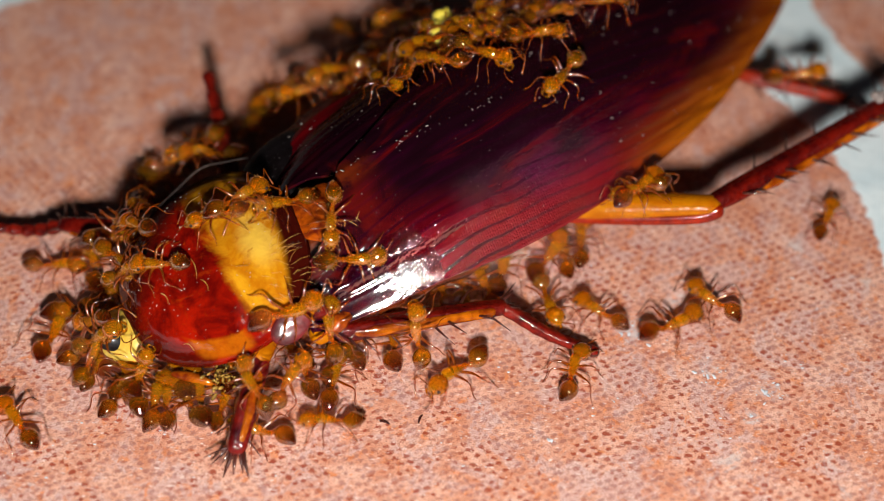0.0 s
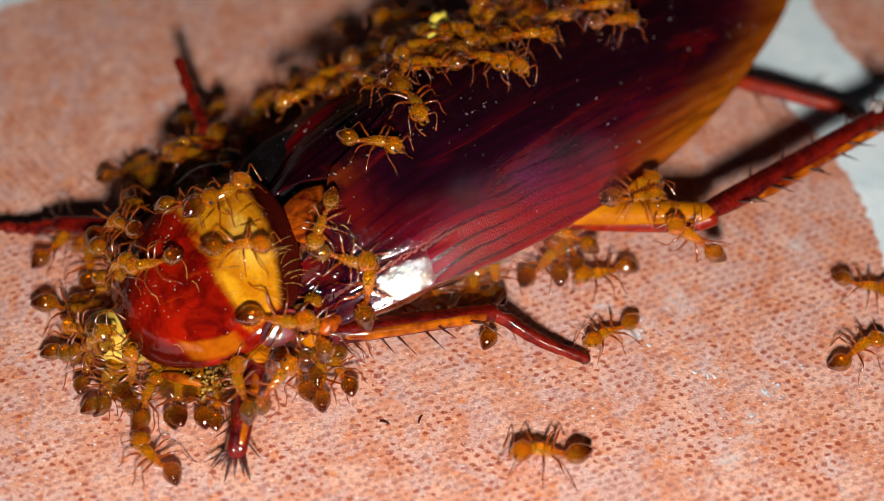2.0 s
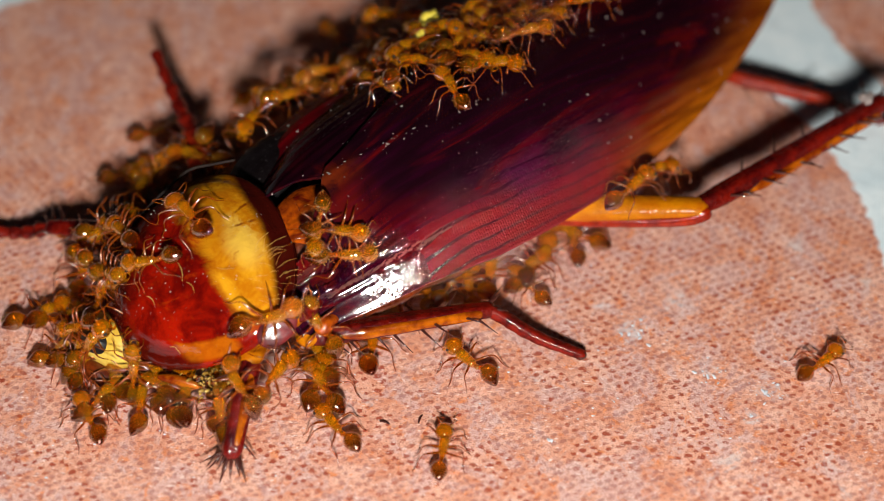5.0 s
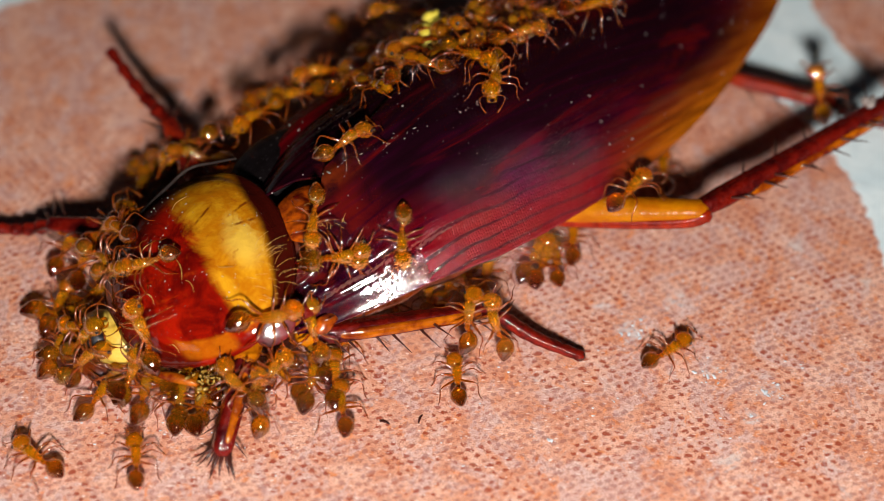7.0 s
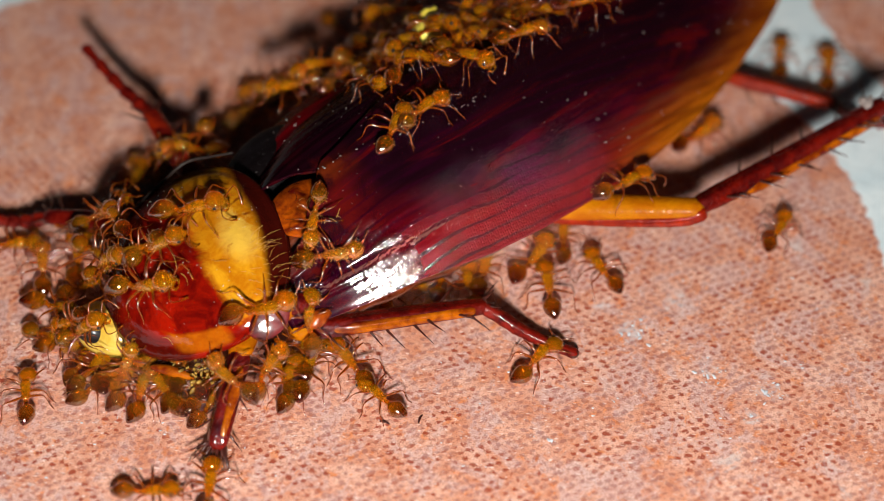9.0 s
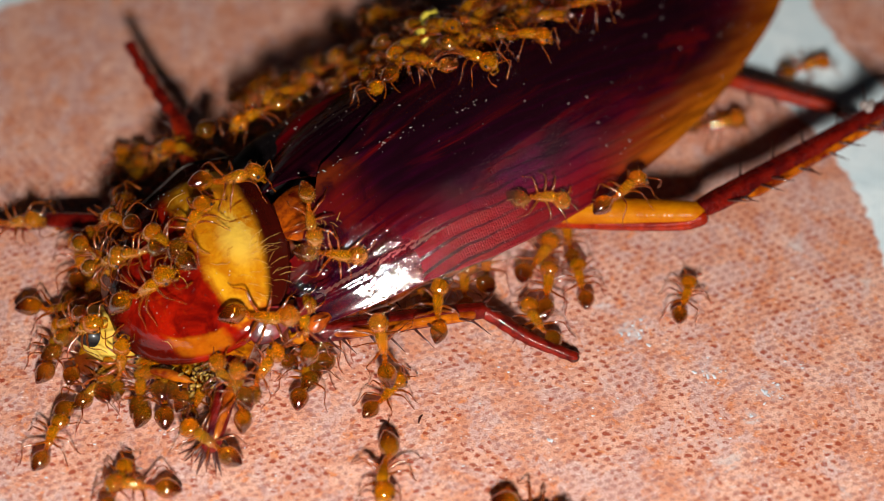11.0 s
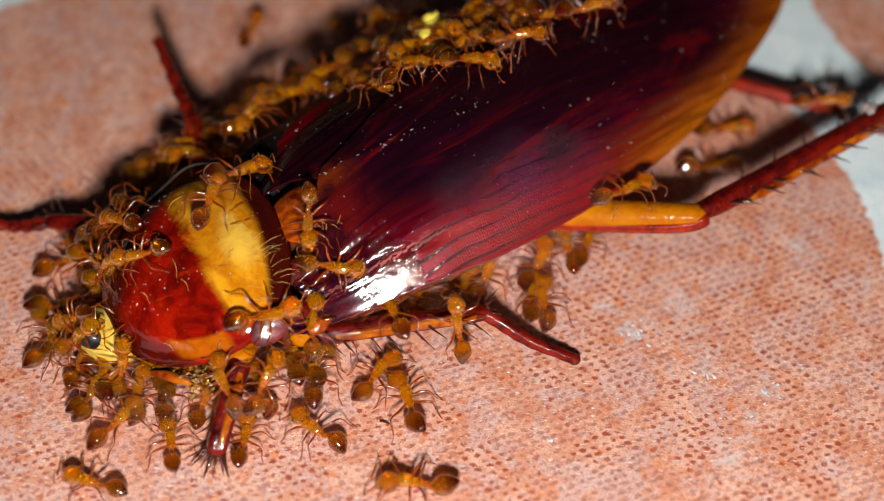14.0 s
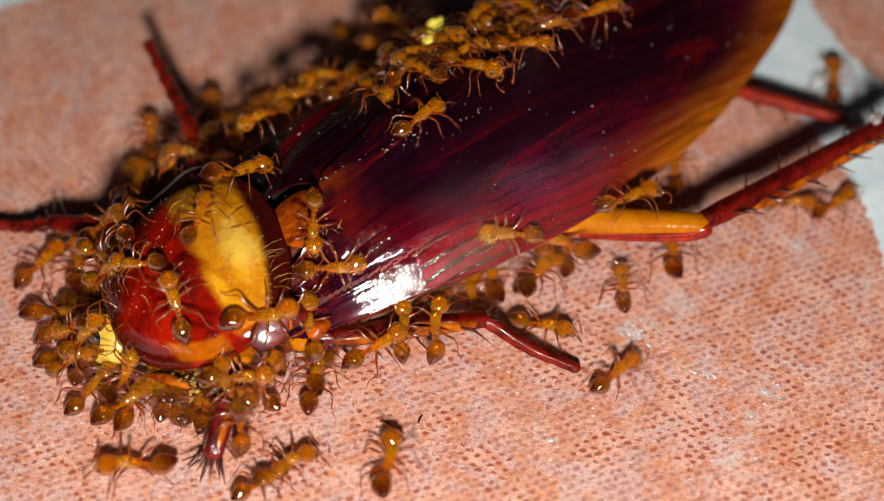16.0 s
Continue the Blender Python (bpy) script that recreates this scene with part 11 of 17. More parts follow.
    crawl(51, [
        k(0, 2.13, 6.95, 6.69, 8, 18, 149), k(0.5, 2.19, 6.78, 6.71, 9, 22, 150), k(1, 1.91, 6.99, 6.7, 5, 19, 140), k(1.5, 1.96, 6.71, 6.69, 5, 17, 138),
        k(2, 1.89, 6.86, 6.61, 6, 21, 141), k(2.5, 1.93, 6.64, 6.65, 6, 18, 139), k(3, 1.76, 6.85, 6.67, 3, 20, 131), k(3.5, 1.76, 6.72, 6.68, 9, 20, 151),
        k(4, 1.41, 6.79, 6.67, 11, 19, 157), k(4.5, 1.36, 6.85, 6.64, 7, 19, 145), k(5, 1.54, 6.89, 6.66, 9, 22, 150), k(5.5, 1.58, 6.81, 6.69, 6, 20, 140),
        k(6, 1.59, 6.7, 6.71, 3, 17, 132), k(6.5, 1.77, 6.8, 6.72, 5, 24, 139), k(7, 1.82, 6.92, 6.68, 6, 17, 141), k(7.5, 1.62, 7, 6.65, 7, 18, 143),
        k(8, 1.72, 6.61, 6.7, 7, 16, 145), k(8.5, 1.65, 6.69, 6.73, 6, 22, 140), k(9, 1.5, 6.8, 6.74, 6, 16, 141), k(9.5, 1.49, 6.77, 6.74, 9, 16, 150),
        k(10, 1.46, 6.98, 6.66, 11, 15, 158), k(10.5, 1.6, 6.83, 6.72, 11, 16, 155), k(11, 1.65, 6.65, 6.74, 11, 16, 155),
        k(11.5, 1.64, 6.66, 6.67, 10, 17, 152), k(12, 1.84, 6.19, 6.67, 10, 14, 153), k(12.5, 1.67, 6.33, 6.7, 8, 19, 147),
        k(13, 1.83, 6.49, 6.72, 6, 18, 141), k(13.5, 1.53, 6.64, 6.7, 3, 19, 130), k(14, 1.4, 6.57, 6.67, 5, 23, 137), k(14.5, 1.64, 6.53, 6.7, 8, 17, 147),
        k(15, 1.54, 6.56, 6.67, 10, 15, 154), k(15.5, 1.67, 6.44, 6.61, 7, 20, 142), k(16, 1.77, 6.55, 6.6, 7, 22, 142),
    ])
    crawl(52, [
        k(0, -2.74, 7.34, 3.72, 32, 22, -167), k(0.5, -2.79, 7.08, 3.75, 27, 28, -179), k(1, -3.07, 7.18, 3.77, 31, 26, -170),
        k(1.5, -2.94, 7.05, 3.74, 31, 18, -171), k(2, -3.02, 7.16, 3.64, 27, 30, 180), k(2.5, -2.78, 6.96, 3.81, 30, 25, -174),
        k(3, -2.83, 7.21, 3.83, 26, 29, 177), k(3.5, -2.98, 7.21, 3.73, 28, 29, -178), k(4, -3.38, 7.16, 3.69, 32, 18, -167),
        k(4.5, -3.3, 7.11, 3.77, 30, 20, -173), k(5, -3.13, 7.25, 3.77, 26, 26, 179), k(5.5, -3.24, 7.24, 3.71, 29, 29, -176),
        k(6, -3.34, 7.25, 3.66, 28, 25, -179), k(6.5, -3.36, 7.18, 3.68, 25, 33, 175), k(7, -3.28, 7.28, 3.64, 27, 31, 179),
        k(7.5, -3.07, 7.34, 3.82, 21, 28, 166), k(8, -3.13, 7.23, 3.66, 30, 23, -174), k(8.5, -3.33, 7.32, 3.66, 32, 23, -167),
        k(9, -3.39, 7.58, 3.62, 29, 25, -175), k(9.5, -3.37, 7.57, 3.63, 24, 25, 173), k(10, -3.23, 7.48, 3.74, 25, 24, 175),
        k(10.5, -3.14, 7.43, 3.77, 26, 28, 178), k(11, -3.16, 7.3, 3.76, 29, 22, -176), k(11.5, -3.22, 7.16, 3.7, 29, 21, -176),
        k(12, -2.79, 6.77, 3.8, 31, 22, -173), k(12.5, -2.98, 6.83, 3.86, 25, 31, 175), k(13, -3.15, 6.9, 3.81, 29, 28, -178),
        k(13.5, -3.26, 7.01, 3.84, 31, 19, -171), k(14, -3.37, 6.92, 3.78, 34, 20, -161), k(14.5, -3.27, 7.07, 3.7, 33, 21, -166),
        k(15, -3.3, 7.01, 3.72, 27, 30, 178), k(15.5, -2.99, 6.8, 3.79, 30, 24, -176), k(16, -3.01, 6.84, 3.75, 33, 21, -168),
    ])
    crawl(53, [
        k(0, 3.51, 7.07, 6.62, -10, 6, 57), k(0.5, 3.48, 6.77, 6.64, -10, 2, 56), k(1, 3.06, 6.99, 6.62, -10, 5, 53), k(1.5, 3.3, 6.93, 6.6, -11, -2, 42),
        k(2, 3.16, 6.86, 6.58, -10, 7, 50), k(2.5, 3.43, 6.73, 6.61, -10, 6, 52), k(3, 3.38, 7.09, 6.61, -10, 3, 57), k(3.5, 3.18, 6.85, 6.61, -10, 5, 49),
        k(4, 2.98, 6.97, 6.62, -10, 5, 53), k(4.5, 3.04, 6.92, 6.63, -10, 4, 60), k(5, 2.89, 6.91, 6.62, -10, 3, 50), k(5.5, 2.99, 7.03, 6.6, -11, 5, 42),
        k(6, 2.99, 6.78, 6.64, -11, 6, 44), k(6.5, 2.86, 6.74, 6.63, -11, 0, 35), k(7, 2.9, 6.79, 6.62, -11, -3, 31), k(7.5, 2.97, 6.93, 6.62, -11, 4, 35),
        k(8, 3.05, 6.86, 6.6, -11, -1, 45), k(8.5, 3.03, 7.02, 6.6, -11, 1, 36), k(9, 2.86, 7.06, 6.61, -10, 6, 51), k(9.5, 2.84, 6.91, 6.64, -10, 8, 55),
        k(10, 2.75, 7.02, 6.61, -10, 5, 55), k(10.5, 2.76, 6.94, 6.61, -9, 5, 62), k(11, 2.88, 6.88, 6.61, -11, 1, 43),
        k(11.5, 2.87, 6.68, 6.61, -11, 6, 40), k(12, 3.41, 6.32, 6.61, -10, 0, 50), k(12.5, 3.33, 6.54, 6.63, -11, 4, 40),
        k(13, 3.31, 6.72, 6.62, -10, 3, 57), k(13.5, 3.11, 6.68, 6.65, -9, 6, 61), k(14, 3.15, 6.79, 6.62, -9, 3, 67), k(14.5, 3.04, 6.7, 6.61, -10, 4, 56),
        k(15, 3.06, 6.84, 6.59, -10, 2, 50), k(15.5, 3.1, 6.34, 6.61, -10, 0, 50), k(16, 3, 6.41, 6.59, -10, 4, 52),
    ])
    crawl(54, [
        k(0, 0.34, 5.51, 6.47, 19, -11, -111), k(0.5, 0.4, 5.42, 6.46, 17, -18, -102), k(1, 0.17, 5.73, 6.43, 18, -13, -107),
        k(1.5, 0.19, 5.55, 6.39, 19, -8, -112), k(2, 0.32, 5.43, 6.46, 16, -14, -99), k(2.5, 0.39, 5.35, 6.46, 16, -13, -101),
        k(3, 0.38, 5.6, 6.49, 15, -19, -95), k(3.5, 0.06, 5.33, 6.47, 14, -20, -93), k(4, -0.32, 5.36, 6.45, 15, -21, -93),
        k(4.5, -0.16, 5.23, 6.53, 13, -22, -87), k(5, -0.19, 5.36, 6.48, 13, -20, -89), k(5.5, -0.26, 5.44, 6.43, 14, -21, -91),
        k(6, -0.12, 5.45, 6.46, 18, -12, -108), k(6.5, -0.03, 5.3, 6.53, 15, -17, -94), k(7, -0.01, 5.31, 6.52, 16, -18, -99),
        k(7.5, 0.01, 5.58, 6.49, 16, -15, -101), k(8, -0.02, 5.32, 6.47, 17, -18, -103), k(8.5, -0.21, 5.42, 6.47, 13, -15, -90),
        k(9, -0.31, 5.67, 6.43, 13, -20, -90), k(9.5, -0.12, 5.72, 6.47, 18, -9, -108), k(10, -0.33, 5.54, 6.46, 17, -14, -103),
        k(10.5, -0.39, 5.62, 6.4, 13, -14, -91), k(11, -0.44, 5.37, 6.43, 15, -14, -95), k(11.5, -0.37, 5.12, 6.46, 16, -20, -99),
        k(12, -0.04, 4.92, 6.42, 16, -19, -100), k(12.5, -0.03, 5.09, 6.47, 19, -15, -113), k(13, -0.1, 5.17, 6.47, 20, -10, -116),
        k(13.5, -0.19, 5.26, 6.5, 20, -13, -119), k(14, -0.25, 5.22, 6.47, 20, -14, -116), k(14.5, -0.26, 5.37, 6.39, 19, -15, -114),
        k(15, -0.06, 5.22, 6.49, 19, -12, -114), k(15.5, 0.17, 4.87, 6.54, 17, -17, -105), k(16, 0.14, 4.8, 6.56, 16, -20, -100),
    ])
    crawl(55, [
        k(0, -4.98, 11.5, 0, 0, -4, -143), k(0.5, -4.78, 11.44, 0, 0, 1, -158), k(1, -5.25, 11.53, 0, 0, -3, -164), k(1.5, -4.93, 11.57, 0, 0, -2, -156),
        k(2, -4.9, 11.61, 0, 0, -3, -147), k(2.5, -4.92, 11.45, 0, 0, -3, -146), k(3, -5.16, 11.54, 0, 0, -4, -161), k(3.5, -5.24, 11.53, 0, 0, 4, -153),
        k(4, -5.58, 11.44, 0, 0, 4, -160), k(4.5, -5.57, 11.33, 0, 0, -2, -156), k(5, -5.52, 11.44, 0, 0, -2, -155),
        k(5.5, -5.54, 11.25, 0, 0, -3, -162), k(6, -5.38, 11.31, 0, 0, 0, -144), k(6.5, -5.43, 11.53, 0, 0, 0, -149), k(7, -5.44, 11.41, 0, 0, -2, -157),
        k(7.5, -5.24, 11.67, 0, 0, 2, -146), k(8, -5.04, 11.36, 0, 0, 2, -143), k(8.5, -5.31, 11.61, 0, 0, 4, -141), k(9, -5.55, 11.76, 0, 0, -2, -141),
        k(9.5, -5.57, 11.63, 0, 0, -3, -137), k(10, -5.55, 11.81, 0, 0, -1, -150), k(10.5, -5.54, 11.6, 0, 0, 3, -150),
        k(11, -5.58, 11.55, 0, 0, -2, -159), k(11.5, -5.43, 11.55, 0, 0, 2, -152), k(12, -4.99, 11.35, 0, 0, 0, -165),
        k(12.5, -5.19, 11.5, 0, 0, 3, -148), k(13, -5.07, 11.48, 0, 0, -2, -140), k(13.5, -5.18, 11.58, 0, 0, 2, -159),
        k(14, -5.16, 11.58, 0, 0, -2, -165), k(14.5, -5.27, 11.46, 0, 0, 2, -163), k(15, -5.31, 11.38, 0, 0, 4, -154),
        k(15.5, -5.1, 11.29, 0, 0, -2, -158), k(16, -5.11, 11.07, 0, 0, 0, -159),
    ])
    crawl(56, [
        k(0, 4.77, 7.62, 6.61, -7, 3, 25), k(0.5, 4.89, 7.46, 6.62, -6, 5, 40), k(1, 4.77, 7.66, 6.62, -6, 7, 33), k(1.5, 4.91, 7.27, 6.63, -7, 1, 25),
        k(2, 4.67, 7.22, 6.62, -7, 0, 22), k(2.5, 4.75, 7.18, 6.62, -7, 3, 19), k(3, 4.55, 7.59, 6.61, -7, 6, 15), k(3.5, 4.39, 7.46, 6.61, -7, 6, 12),
        k(4, 4.27, 7.64, 6.6, -7, 6, 19), k(4.5, 4.08, 7.59, 6.6, -7, 1, 12), k(5, 4.34, 7.44, 6.62, -7, -1, 11), k(5.5, 4.39, 7.48, 6.61, -7, 4, 25),
        k(6, 4.31, 7.38, 6.62, -7, 5, 29), k(6.5, 4.34, 7.57, 6.6, -7, 4, 22), k(7, 4.31, 7.49, 6.61, -7, 2, 16), k(7.5, 4.31, 7.49, 6.62, -7, 2, 19),
        k(8, 4.53, 7.43, 6.6, -7, 6, 13), k(8.5, 4.42, 7.58, 6.59, -7, 0, 14), k(9, 4.34, 7.73, 6.6, -7, 4, 23), k(9.5, 4.27, 7.58, 6.62, -7, 3, 19),
        k(10, 4.26, 7.4, 6.64, -7, 7, 20), k(10.5, 4.33, 7.59, 6.6, -7, 0, 21), k(11, 4.32, 7.25, 6.63, -7, 0, 16), k(11.5, 4.44, 7.06, 6.63, -7, 4, 24),
        k(12, 4.79, 6.76, 6.61, -7, 6, 28), k(12.5, 4.41, 7.04, 6.61, -7, 2, 17), k(13, 4.51, 7.27, 6.6, -7, 5, 27), k(13.5, 4.44, 7.5, 6.59, -7, 3, 25),
        k(14, 4.38, 7.28, 6.61, -6, 5, 35), k(14.5, 4.34, 7.08, 6.63, -5, 2, 44), k(15, 4.4, 7.13, 6.62, -6, 4, 39), k(15.5, 4.63, 6.76, 6.63, -6, 4, 29),
        k(16, 4.59, 6.81, 6.62, -7, 2, 19),
    ])
    crawl(57, [
        k(0, 6.96, 8.44, 6.58, -4, 10, 17), k(0.5, 6.89, 8.27, 6.6, -2, 12, 32), k(1, 6.63, 8.67, 6.58, -2, 8, 28), k(1.5, 6.82, 8.31, 6.59, -3, 11, 24),
        k(2, 6.7, 8.03, 6.61, -4, 9, 14), k(2.5, 6.67, 8.08, 6.61, -5, 10, 13), k(3, 6.49, 8.42, 6.62, -5, 10, 13), k(3.5, 6.41, 8.21, 6.63, -4, 12, 18),
        k(4, 6.23, 8.35, 6.61, -3, 9, 23), k(4.5, 6.3, 8.46, 6.58, -4, 10, 16), k(5, 6.19, 8.5, 6.59, -4, 6, 20), k(5.5, 6.17, 8.46, 6.6, -3, 14, 22),
        k(6, 6.36, 8.31, 6.59, -3, 14, 24), k(6.5, 6.52, 8.19, 6.58, -3, 8, 22), k(7, 6.45, 8.04, 6.62, -2, 9, 27), k(7.5, 6.67, 8.2, 6.59, -2, 11, 28),
        k(8, 6.69, 8.12, 6.58, -1, 10, 35), k(8.5, 6.43, 8.23, 6.6, -3, 8, 20), k(9, 6.23, 8.41, 6.61, -2, 8, 26), k(9.5, 6.34, 8.57, 6.57, -2, 10, 28),
        k(10, 6.24, 8.39, 6.61, -1, 9, 36), k(10.5, 6.17, 8.23, 6.63, -2, 11, 25), k(11, 6.2, 8.27, 6.61, -2, 12, 30), k(11.5, 6.41, 8.03, 6.59, -1, 12, 31),
        k(12, 6.7, 7.54, 6.6, -2, 12, 24), k(12.5, 6.53, 7.98, 6.58, -5, 5, 11), k(13, 6.5, 8.14, 6.58, -2, 9, 27), k(13.5, 6.43, 8.19, 6.59, -3, 8, 23),
        k(14, 6.42, 7.94, 6.61, -2, 8, 26), k(14.5, 6.55, 7.82, 6.6, -1, 10, 34), k(15, 6.4, 7.96, 6.61, -2, 14, 29), k(15.5, 6.69, 7.63, 6.59, -2, 8, 28),
        k(16, 6.73, 7.75, 6.57, -2, 7, 29),
    ])
    crawl(58, [
        k(0, -1.96, 10.83, 3.62, 0, -2, -152), k(0.5, -1.76, 10.67, 3.92, 17, -6, -167), k(1, -2.02, 10.94, 3.62, 0, -2, -153), k(1.5, -1.84, 10.71, 3.92, 17, -6, -150),
        k(2, -1.85, 10.80, 3.62, 0, 2, -164), k(2.5, -1.76, 10.58, 3.63, 0, -3, -163), k(3, -1.84, 10.98, 3.62, 0, 1, -160), k(3.5, -2.00, 10.91, 3.62, 0, -1, -163),
        k(4, -2.38, 10.78, 3.62, 0, -1, -166), k(4.5, -2.51, 10.89, 3.62, 0, 1, -168), k(5, -2.40, 10.86, 3.62, 0, -3, -167), k(5.5, -2.43, 10.86, 3.62, 0, -2, -176),
        k(6, -2.38, 10.75, 3.63, 0, 1, -178), k(6.5, -2.31, 10.80, 3.62, 0, -3, 176), k(7, -2.17, 10.71, 3.92, 17, -6, -168), k(7.5, -2.14, 11.08, 3.61, 0, -1, -175),
        k(8, -1.95, 10.78, 3.63, 0, -2, -174), k(8.5, -2.22, 11.01, 3.62, 0, -2, -159), k(9, -2.36, 11.17, 3.61, 0, -1, -158),
        k(9.5, -2.42, 11.11, 3.61, 0, 2, -149), k(10, -2.37, 11.06, 3.62, 0, 3, -146), k(10.5, -2.30, 10.85, 3.62, 0, -4, -154),
        k(11, -2.12, 10.90, 3.62, 0, 4, -170), k(11.5, -2.08, 10.66, 3.92, 17, -6, -163), k(12, -1.52, 10.30, 3.61, 0, 2, -166),
        k(12.5, -1.86, 10.40, 3.61, 0, -1, -178), k(13, -1.72, 10.62, 3.63, 0, -1, 178), k(13.5, -2.08, 10.79, 3.62, 0, 1, -173),
        k(14, -2.13, 10.70, 3.63, 0, -2, -167), k(14.5, -2.10, 10.55, 3.60, 0, -3, -173), k(15, -1.98, 10.53, 3.60, 0, 3, 179), k(15.5, -1.83, 10.53, 3.60, 0, 2, 178),
        k(16, -1.98, 10.51, 3.60, 0, -2, 174),
    ])
    crawl(59, [
        k(0, -0.73, 15.22, 0, 0, -2, 66), k(0.5, -0.81, 15.16, 0, 0, 2, 56), k(1, -1.12, 15.22, 0, 0, -2, 64), k(1.5, -0.61, 15.22, 0, 0, 0, 65),
        k(2, -0.55, 15.06, 0, 0, 3, 66), k(2.5, -0.69, 14.98, 0, 0, 0, 77), k(3, -0.74, 15.19, 0, 0, 4, 83), k(3.5, -0.72, 14.98, 0, 0, -1, 72),
        k(4, -1.16, 15.21, 0, 0, -3, 80), k(4.5, -1.17, 15.35, 0, 0, -3, 65), k(5, -1.25, 15.3, 0, 0, 0, 62), k(5.5, -1.33, 15.28, 0, 0, 1, 73),
        k(6, -1.24, 15.1, 0, 0, -2, 74), k(6.5, -1.22, 15.29, 0, 0, 1, 81), k(7, -1.05, 15.06, 0, 0, 0, 66), k(7.5, -0.69, 15.45, 0, 0, 1, 61),
        k(8, -0.91, 15.11, 0, 0, 3, 60), k(8.5, -0.88, 15.22, 0, 0, 1, 63), k(9, -1.1, 15.57, 0, 0, 2, 72), k(9.5, -0.93, 15.58, 0, 0, -2, 62),
        k(10, -1.03, 15.57, 0, 0, 1, 67), k(10.5, -0.92, 15.36, 0, 0, -2, 73), k(11, -0.93, 15.3, 0, 0, 0, 73), k(11.5, -0.94, 15.11, 0, 0, -1, 80),
        k(12, -0.58, 14.79, 0, 0, 0, 62), k(12.5, -0.72, 14.98, 0, 0, 0, 64), k(13, -0.71, 15.11, 0, 0, 2, 59), k(13.5, -1.12, 15.25, 0, 0, 1, 71),
        k(14, -0.97, 14.99, 0, 0, -1, 67), k(14.5, -0.84, 14.87, 0, 0, 0, 70), k(15, -0.87, 14.91, 0, 0, 2, 59), k(15.5, -0.54, 14.78, 0, 0, -3, 59),
        k(16, -0.66, 14.85, 0, 0, 2, 71),
    ])
    crawl(60, [
        k(0, -8.34, 8.14, 0, 0, 0, -127), k(0.5, -8.17, 7.98, 0, 0, 3, -123), k(1, -8.59, 7.91, 0, 0, 2, -122), k(1.5, -7.79, 4.28, 3.62, 0, 2, -138),
        k(2, -8.52, 7.96, 0, 0, 2, -122), k(2.5, -7.88, 4.15, 3.63, 0, -4, -113), k(3, -8.64, 7.89, 0, 0, 1, -115), k(3.5, -7.92, 4.31, 3.62, 0, -3, -120),
        k(4, -8.27, 4.08, 3.62, 3, 2, -131), k(4.5, -8.87, 7.84, 0, 0, -4, -120), k(5, -8.23, 4.32, 3.61, 3, 2, -115), k(5.5, -8.88, 8, 0, 0, 2, -120),
        k(6, -8.81, 7.98, 0, 0, -4, -126), k(6.5, -8.83, 8.01, 0, 0, -2, -120), k(7, -8.21, 4.33, 3.62, 0, 2, -136), k(7.5, -8.21, 4.60, 3.60, 3, 2, -134),
        k(8, -8.10, 4.40, 3.62, 0, -1, -123), k(8.5, -8.20, 4.38, 3.62, 0, 2, -138), k(9, -9.05, 8.12, 0, 0, 3, -146), k(9.5, -8.23, 4.69, 3.61, 0, -4, -141),
        k(10, -8.12, 4.69, 3.61, 0, -4, -126), k(10.5, -8.20, 4.55, 3.61, 0, 2, -137), k(11, -8.16, 4.39, 3.62, 0, 2, -143), k(11.5, -8.15, 4.16, 3.62, 3, 2, -127),
        k(12, -7.78, 4.02, 3.63, 0, -3, -130), k(12.5, -8.15, 4.18, 3.63, 0, -3, -135), k(13, -8.84, 7.88, 0, 0, -4, -125),
        k(13.5, -8.30, 4.40, 3.62, 0, 1, -126), k(14, -8.21, 4.47, 3.61, 3, 2, -128), k(14.5, -8.16, 4.35, 3.62, 0, 1, -116), k(15, -8.83, 7.98, 0, 0, -2, -120),
        k(15.5, -8.64, 7.87, 0, 0, 3, -133), k(16, -7.92, 4.30, 3.62, 0, -3, -142),
    ])
